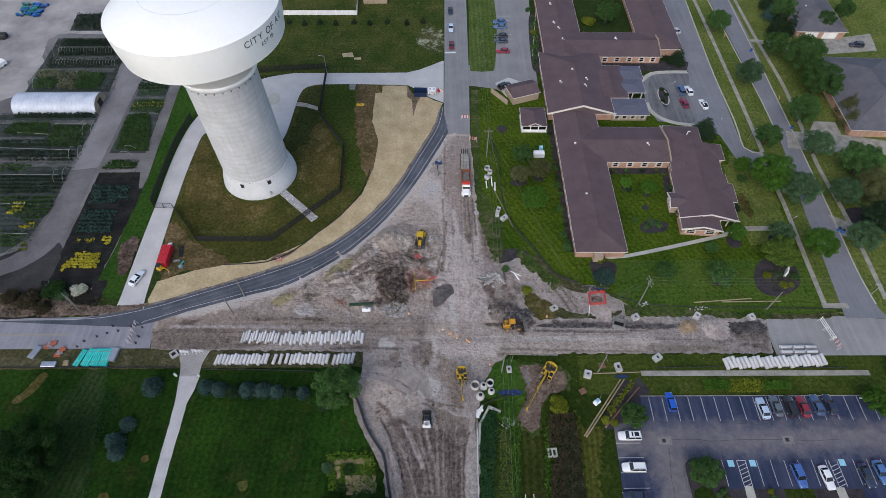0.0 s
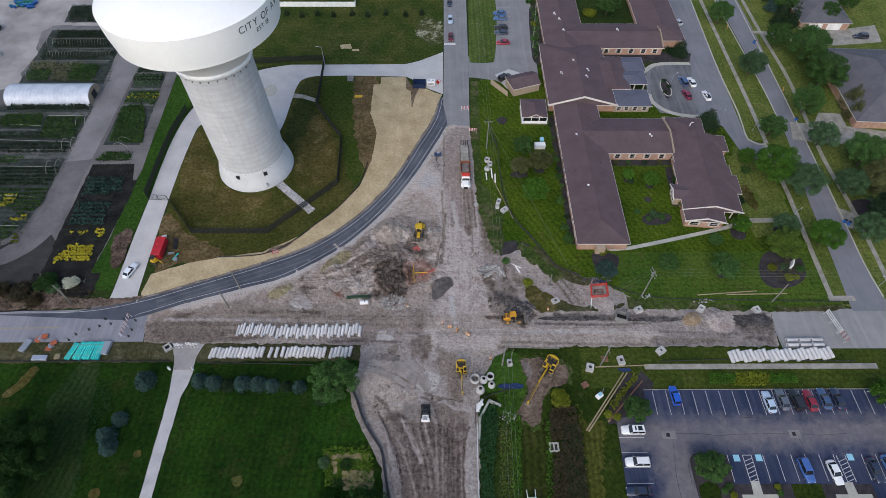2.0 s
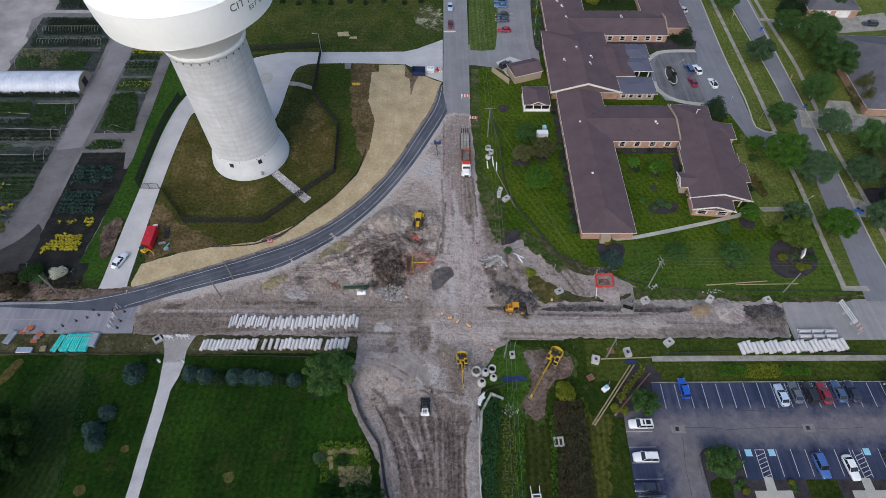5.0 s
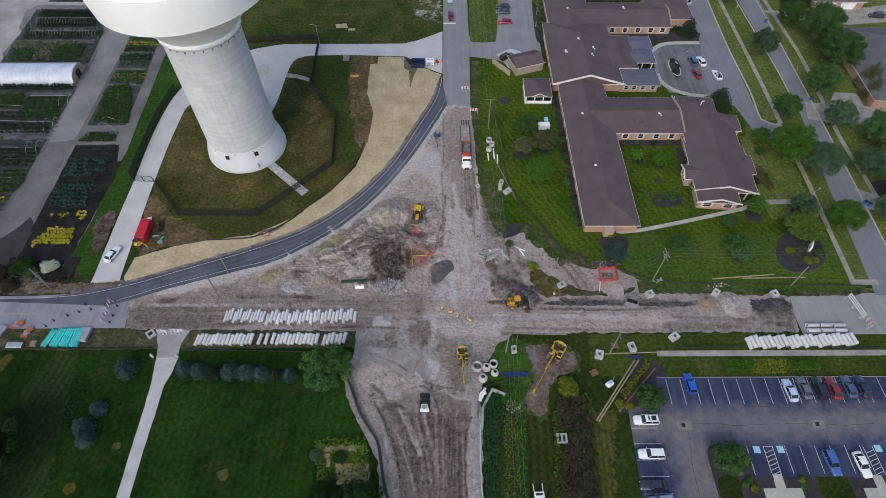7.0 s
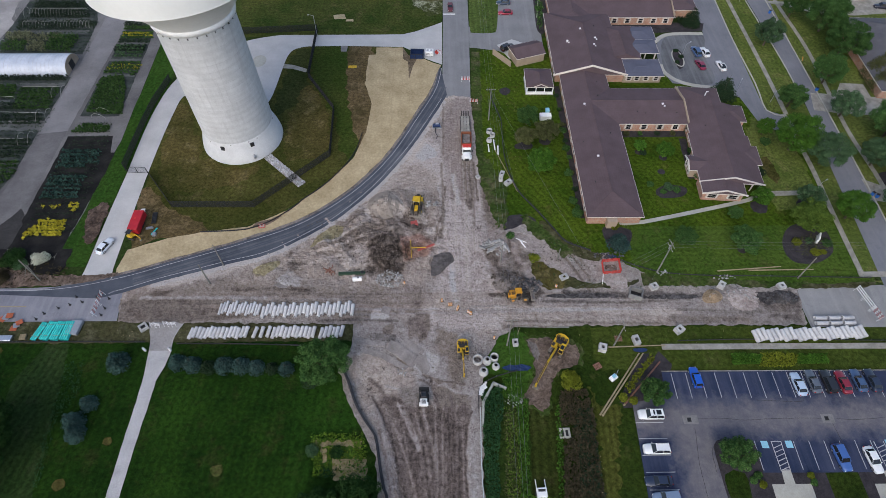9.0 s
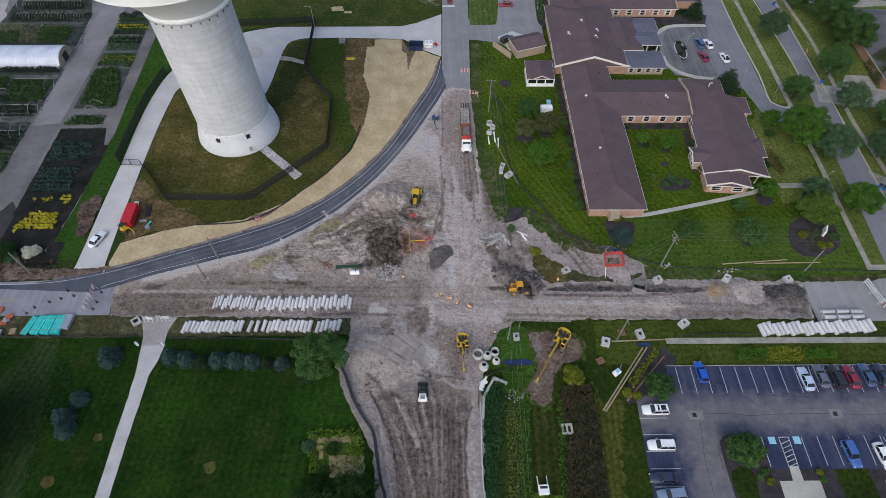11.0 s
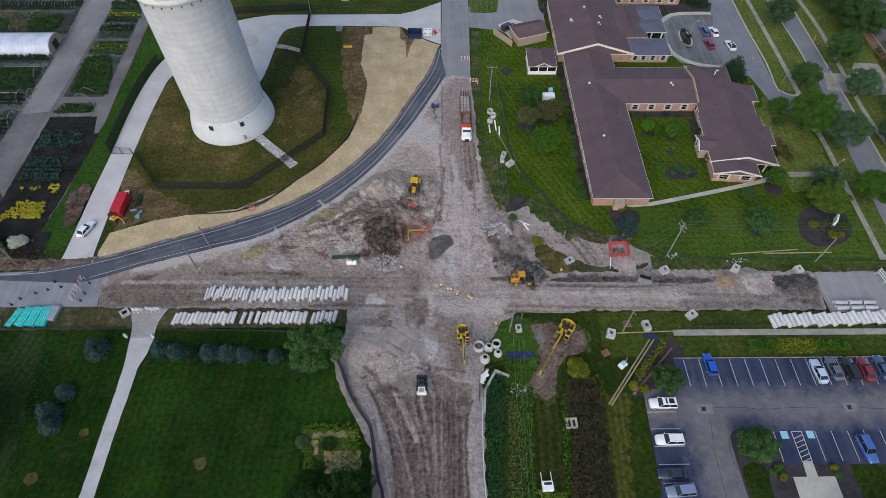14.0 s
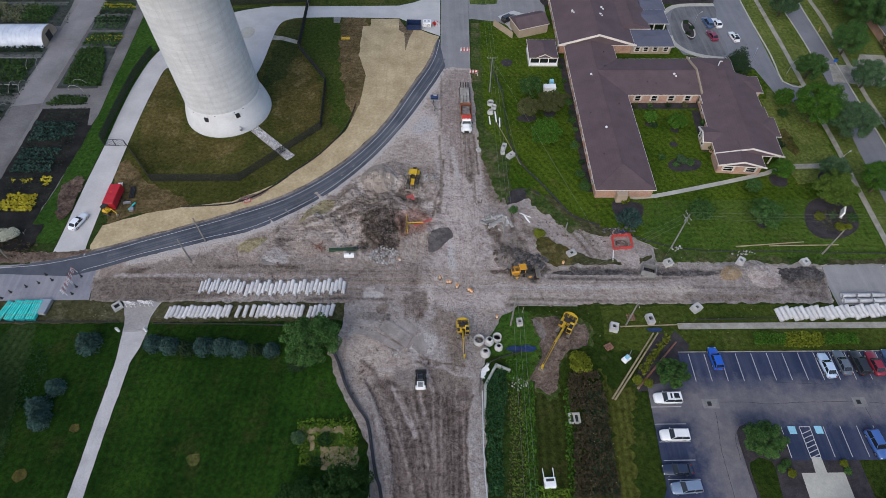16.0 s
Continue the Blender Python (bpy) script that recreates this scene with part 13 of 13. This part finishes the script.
for k in range(nb):
    bm = bmesh.new()
    x0, x1 = k * L / nb, (k + 1) * L / nb
    arcs = []
    for x, puff in ((x0, 0.0), ((x0 + x1) / 2, 0.09), (x1, 0.0)):
        arcs.append([(x, -(gw + puff) * math.cos(math.pi * j / 16), (gh + puff) * math.sin(math.pi * j / 16) ** 0.8) for j in range(17)])
    vv = [[bm.verts.new(q) for q in a] for a in arcs]
    for a, b in zip(vv, vv[1:]):
        for j in range(16):
            f = bm.faces.new((a[j], a[j + 1], b[j + 1], b[j]))
            f.smooth = True
    part("film_bay", bm, M_POLY, gh_)
for k in range(nb + 1):
    bm = bmesh.new()
    x = k * L / nb
    q = [(x, -gw * 1.002 * math.cos(math.pi * j / 16), gh * 1.002 * math.sin(math.pi * j / 16) ** 0.8) for j in range(17)]
    bend(bm, q, 0.02)
    part("hoop", bm, M_STEEL, gh_)
for x in (0.03, L - 0.03):
    bm = bmesh.new()
    vs = [bm.verts.new((x, -gw * 0.99 * math.cos(math.pi * j / 16), gh * 0.99 * math.sin(math.pi * j / 16) ** 0.8)) for j in range(17)]
    vs2 = [bm.verts.new((x + 0.06, v.co.y, v.co.z)) for v in vs]
    bm.faces.new(vs), bm.faces.new(vs2[::-1])
    e = part("end_wall", bm, M_SIDING, gh_, "weathered end wall with door opening")
    bm = bmesh.new()
    box(bm, (x + 0.08, 0, 1.1), (0.1, 2.4, 2.2))
    part("doorway", bm, M_DARK, e)
M_PIPEWHITE = plain("white_irrigation_pipe", (0.3, 0.3, 0.28), 0.6)
for a, b in (((-121.4, 109.1), (-105.0, 108.8)), ((-116.7, 98.6), (-105.3, 98.1)), ((-112.2, 88.6), (-104.9, 88.3)), ((-124.0, 125.9), (-114.6, 125.1)), ((-126.1, 119.5), (-103.9, 118.5)), ((-113.9, 129.5), (-103.8, 129.4))):
    a, b = Vector((*a, 0.5)), Vector((*b, 0.5))
    o = thing("irrigation_line", a.x, a.y, 0.03, 0, "thin white irrigation pipe on short stands", "irrigation pipe", "irrigation lines")
    bm = bmesh.new()
    rod(bm, (0, 0, 0.5), b - a + Vector((0, 0, 0.5)), 0.06, seg=6)
    part("pipe", bm, M_PIPEWHITE, o)
    n = 5
    for k in range(n):
        q = (b - a) * (k / (n - 1))
        bm = bmesh.new()
        rod(bm, (q.x, q.y, 0), (q.x, q.y, 0.5), 0.03, seg=5)
        part("stand", bm, M_PIPEWHITE, o)
for q, a, w, l in (((-104.5, 108.8), 10, 3, 5), ((-103.6, 117.6), 10, 3, 5), ((-103.2, 127.0), 10, 2.5, 5), ((-129.6, 165.8), 10, 3, 5), ((-129.2, 148.5), 10, 3, 5), ((-88.7, 117.9), 80, 2.5, 4)):
    o = thing("bent_hoop_frame", q[0], q[1], 0.03, a, "low pale hoop frame at the bed's end", "hoop frame", "hoop frames")
    for k in range(2):
        bm = bmesh.new()
        x = k * 2.4 - 1.2
        pts = [(x, -l / 2 * math.cos(math.pi * j / 10), 1.6 * math.sin(math.pi * j / 10)) for j in range(11)]
        bend(bm, pts, 0.04)
        part("hoop", bm, M_PIPEWHITE, o)
for y, x0, x1, n, z in ((166.0, -126.5, -109.0, 20, 1.5), (159.6, -126.0, -106.0, 22, 1.2)):
    o = thing("low_tunnel_frame", x0, y, 0.05, 0, "row of thin pale hoops over dark potted plants", "hoop frame", "low tunnel frames")
    for k in range(n):
        x = (x1 - x0) * k / (n - 1)
        bm = bmesh.new()
        bend(bm, [(x, -1.7 * math.cos(math.pi * j / 8), z * math.sin(math.pi * j / 8)) for j in range(9)], 0.035)
        part("hoop", bm, M_PIPEWHITE, o)
    bm = bmesh.new()
    rod(bm, (0, 0, z), (x1 - x0, 0, z), 0.03, seg=5)
    part("ridge_wire", bm, M_PIPEWHITE, o)
M_POTGREEN = plain("green_plastic_pots", (0.03, 0.23, 0.18), 0.6, 0, 0.1, 0.2)
M_POTBLUE = plain("blue_plastic_pots", (0.02, 0.12, 0.42), 0.6, 0, 0.1, 0.2)
for k in range(64):
    c = (-146.4, 190.2)
    x, y = c[0] + rnd.uniform(-4.4, 4.4), c[1] + rnd.uniform(-3.8, 3.8)
    if k < 1:
        bm = bmesh.new()
        lathe(bm, [(0.0, 0.0), (0.55, 0.0), (0.75, 1.0), (0.82, 1.0), (0.82, 1.1), (0.68, 1.1), (0.5, 0.1), (0, 0.1)], 14)
        POTG = mesh_of("plant_tub", bm, M_POTGREEN)
        bm = bmesh.new()
        lathe(bm, [(0.0, 0.0), (0.55, 0.0), (0.75, 1.0), (0.82, 1.0), (0.82, 1.1), (0.68, 1.1), (0.5, 0.1), (0, 0.1)], 14)
        POTB = mesh_of("plant_tub", bm, M_POTBLUE)
    right = x > c[0] + 3
    ob = new("plant_tub", POTB if right or rnd.random() < 0.4 else POTG)
    ob.matrix_basis = pose(x, y, 0.03, 0, 0, rnd.uniform(0, 360)) @ Matrix.Scale(rnd.uniform(0.6, 0.85), 4)
    tagged(ob, "large blue plastic plant tub on gravel" if ob.data is POTB else "large green plastic plant tub on gravel", "plant tub", "plant tubs")
for q, a, lab in (((-150.6, 173.2), 12, "dark flatbed trailer at the nursery edge"), ((-143.4, 156.9), 64, "white van roof at the nursery edge")):
    o = thing("nursery_vehicle", q[0], q[1], 0.012, a, lab, "trailer")
    bm = bmesh.new()
    box(bm, (0, 0, 1.0), (6, 2.2, 1.4), bevel=0.15)
    part("body", bm, M_WHITE if "white" in lab else M_DARK, o)
    for x in (-1.8, 1.8):
        for s in (-1, 1):
            bm = bmesh.new()
            rod(bm, (x, s * 0.9, 0.35), (x, s * 1.15, 0.35), 0.35, seg=10)
            part("tyre", bm, M_RUBBER, o)

for a, b, r in (((-93.9, 74.1), (-92.0, 71.8), 0.12), ((-89.6, 71.0), (-84.1, 66.7), 0.09), ((-87.7, 70.2), (-86.3, 66.4), 0.13), ((-82.7, 71.7), (-81.8, 70.9), 0.08), ((-97.6, 70.8), (-94.6, 68.6), 0.1)):
    d = Vector(b) - Vector(a)
    o = thing("dead_branch", a[0], a[1], 0.1, math.degrees(math.atan2(d.y, d.x)), "bare pale dead branch leaning in the thicket", "branch", "dead branches")
    bm = bmesh.new()
    rod(bm, (0, 0, 0.2), (d.length * 0.55, 0.1, 1.3), r, r * 0.7, 6), rod(bm, (d.length * 0.55, 0.1, 1.3), (d.length, -0.1, 1.0), r * 0.7, r * 0.3, 6)
    part("bough", bm, M_POLE, o)
    bm = bmesh.new()
    rod(bm, (d.length * 0.4, 0.08, 1.0), (d.length * 0.6, 0.9, 1.6), r * 0.4, 0.02, 5), rod(bm, (d.length * 0.6, 0.08, 1.25), (d.length * 0.8, -0.7, 1.7), r * 0.35, 0.02, 5)
    part("twig", bm, M_POLE, o)

# monument sign, bins and small street things
p = (84.2, 75.3)
sg = thing("monument_sign", p[0], p[1], 0.04, 60, "small white monument sign in the mulch bed", "sign")
bm = bmesh.new()
box(bm, (0, 0, 0.9), (2.2, 0.35, 1.4), bevel=0.05)
part("panel", bm, M_WHITE, sg)
bm = bmesh.new()
box(bm, (0, 0, 0.12), (2.5, 0.6, 0.24), bevel=0.04)
part("plinth", bm, M_CONC_OLD, sg)
p = (90.2, 43.5)
sg = thing("monument_sign", p[0], p[1], 0.04, 150, "angled white sign beside the lot tree", "sign")
for k in range(2):
    bm = bmesh.new()
    box(bm, (0.9 * (k * 2 - 1), 0.4 * k, 0.9), (2.2, 0.25, 1.4), 0.5 * (k * 2 - 1), bevel=0.05)
    part("panel", bm, M_WHITE, sg)
for q in ((103.3, 87.7), (102.6, 88.4), (104.7, 126.7), (105.0, 164.5)):
    b = thing("wheelie_bin", q[0], q[1], 0.06, rnd.uniform(0, 90), "blue plastic wheelie bin at the kerb", "bin", "kerbside bins")
    bm = bmesh.new()
    box(bm, (0, 0, 0.5), (0.6, 0.65, 0.95), bevel=0.05)
    part("body", bm, M_POTBLUE, b)
    bm = bmesh.new()
    box(bm, (0, 0, 1.02), (0.66, 0.72, 0.1), bevel=0.04)
    part("lid", bm, M_DARK, b)
for q in ((97.8, 171.6), (104.9, 139.0)):
    b = thing("road_sign", q[0], q[1], 0.02, 30, "orange diamond warning sign on the verge", "road sign", "warning signs")
    bm = bmesh.new()
    rod(bm, (0, 0, 0), (0, 0, 1.6), 0.04, seg=6)
    part("post", bm, M_STEEL, b)
    bm = bmesh.new()
    box(bm, (0, -0.05, 1.6), (1.1, 0.05, 1.1), 0, (-0.7, 0.785))
    part("plate", bm, M_BARREL, b)
p = (28.4, 115.8)
b = thing("utility_cabinet", p[0], p[1], 0.03, 0, "white utility cabinet on the lawn", "cabinet")
bm = bmesh.new()
box(bm, (0, 0, 0.7), (3.0, 1.6, 1.4), bevel=0.06)
part("body", bm, M_WHITE, b)
bm = bmesh.new()
box(bm, (0.9, 2.6, 0.5), (1.0, 1.2, 1.0), bevel=0.05)
part("side_unit", bm, M_BLUE_PAINT, b)
sheet("turning_island", glide([(69.7, 144.1), (71.2, 145.2), (72.1, 143.0), (71.1, 138.1), (69.5, 136.6), (68.9, 139.2)], step=0.8), M_MULCH, 0.16, label="mulched oval island in the drive", category="traffic island", skirt=0.14)

# ---- rubble ----
M_RUBBLE = surface("broken_concrete", (0.19, 0.186, 0.18), (0.44, 0.43, 0.42), 1.0, 6.0, 0.9, 0, 0.15, 0.02, False, 0.3)
M_CLOD = surface("soil_clods", (0.052, 0.043, 0.036), (0.128, 0.106, 0.089), 1.0, 6.0, 0.95, 0, 0.2, 0.02, False, 0.3)
M_ASPHCHUNK = surface("broken_asphalt", (0.05, 0.05, 0.055), (0.10, 0.10, 0.105), 1.0, 6.0, 0.9, 0, 0.2, 0.02, False, 0.3)
CH_R = [stone_mesh("chunk", 0.38, 40 + k, M_RUBBLE) for k in range(4)]
CH_C = [stone_mesh("clod", 0.25, 50 + k, M_CLOD) for k in range(4)]
CH_A = [stone_mesh("chunk", 0.42, 60 + k, M_ASPHCHUNK) for k in range(4)]


def heap(name, p, rx, ry, n, meshes, label, seed, low=0.4, high=1.2, piece="chunk"):
    r_ = random.Random(seed)
    h = thing(name, p[0], p[1], 0, 0, label, "rubble")
    for k in range(n):
        a, d = r_.uniform(0, 6.283), math.sqrt(r_.random())
        x, y = rx * d * math.cos(a), ry * d * math.sin(a)
        ob = new(piece, r_.choice(meshes))
        s = r_.uniform(low, high)
        ob.matrix_basis = Matrix.LocRotScale((x, y, 0.05 + site_height(p[0] + x, p[1] + y) + 0.1 * s), Euler((r_.random() * 6, r_.random() * 6, r_.random() * 6)), Vector((s * r_.uniform(0.7, 1.5), s, s * 0.7)))
        ob.parent = h


heap("rubble_heap", (-10.2, 65.6), 2.9, 2.1, 170, CH_R, "spread of broken grey concrete rubble", 1, 0.35, 0.95)
heap("rubble_heap", (12.2, 73.7), 2.4, 2.2, 26, CH_R, "heap of broken concrete slabs", 2, 0.8, 2.0)
heap("rubble_heap", (62.4, 60.9), 3.4, 2.0, 26, CH_R, "pale broken concrete rubble on the road", 3, 0.3, 0.9)
heap("rubble_heap", (18.2, 63.9), 3.4, 2.0, 70, CH_A, "dark broken asphalt rubble", 4, 0.5, 1.4)
heap("rubble_heap", (71.0, 60.3), 3.4, 1.2, 46, CH_A, "dark broken asphalt heap on the road", 5, 0.25, 0.8)
heap("rubble_heap", (37.0, 71.4), 3.4, 1.0, 40, CH_A, "dark brush and rubble by the lawn", 6, 0.4, 1.0)
heap("rubble_heap", (37.4, 65.0), 2.4, 1.4, 60, CH_R, "small pale stones spilled beside the net guard", 17, 0.15, 0.4)
heap("rubble_heap", (47.9, 66.7), 1.2, 0.8, 10, CH_R, "pale broken rock at the pole's foot", 7, 0.4, 0.9)
heap("rubble_heap", (60.4, 65.4), 2.6, 0.6, 16, CH_R, "pale broken rock on the lawn edge", 8, 0.4, 0.8)
heap("rubble_heap", (13.6, 38.9), 1.6, 1.2, 26, CH_R, "pale broken rock below the soil ramp", 9, 0.4, 0.8)
heap("rubble_heap", (-1.1, 86.0), 2.0, 1.2, 20, CH_R, "broken kerb pieces beside the loader", 10, 0.6, 1.5)
heap("rubble_heap", (-7.1, 44.8), 0.9, 0.8, 14, CH_R, "small ring of grey rocks in the dirt", 11, 0.5, 0.9)
heap("clod_field", (-12.0, 73.4), 7, 7, 110, CH_C, "loose dark clods on churned soil", 12, 0.3, 0.9, "clod")
heap("clod_field", (-19.2, 78.3), 11, 5, 150, CH_C, "loose brown clods on churned soil", 13, 0.25, 0.8, "clod")
heap("clod_field", (14.6, 65.1), 3.4, 3, 60, CH_C, "loose dark clods on a soil heap", 14, 0.5, 1.6, "clod")
heap("clod_field", (-1.8, 83.4), 8, 6, 90, CH_C, "loose brown clods on churned soil", 15, 0.25, 0.7, "clod")
heap("clod_field", (27.9, 71.2), 9, 4, 110, CH_C, "loose brown clods and rubble", 16, 0.3, 0.9, "clod")
for i, (q, a, s) in enumerate((((-6.9, 48.6), -38, (6.6, 2.6)), ((-11.0, 52.1), -5, (5.0, 1.6)), ((-5.4, 50.1), -38, (4.0, 1.6)))):
    b = thing("old_pavement_slab", q[0], q[1], 0.06, a, "remnant slab of old grey pavement in the dirt", "pavement slab", "old pavement slabs")
    bm = bmesh.new()
    slab(bm, ragged(rect(-s[0] / 2, -s[1] / 2, s[0] / 2, s[1] / 2), 0.12, 1.0, 0.6), 0.0, 0.16)
    part("slab", bm, M_SLAB if i != 1 else M_WET, b)

# long broken kerb pieces tipped beside the lane
for i, (q, turn, l, tilt) in enumerate((((11.2, 74.2), 28, 3.4, 4), ((12.1, 73.6), 24, 3.0, 0), ((12.6, 75.1), 20, 2.6, 7), ((13.7, 74.2), -58, 3.2, 5), ((14.6, 74.5), -64, 2.8, 0), ((11.5, 72.7), 34, 2.2, 3), ((15.2, 73.6), -70, 2.4, 4))):
    bm = bmesh.new()
    box(bm, (0, 0, 0.22), (l, 0.55, 0.42), bevel=0.06, top=0.92)
    for v in bm.verts:
        v.co += Vector((0.05 * noise.noise((v.co.x, v.co.y, i)), 0.06 * noise.noise((v.co.y * 2, v.co.x, i + 3)), 0))
    ob = part("kerb_piece", bm, M_RUBBLE)
    ob.matrix_basis = pose(q[0], q[1], 0.06 + 0.16 * (i % 3), 0, tilt, turn)
    tagged(ob, "long grey broken concrete kerb piece in a pile", "kerb piece", "broken kerb pieces")
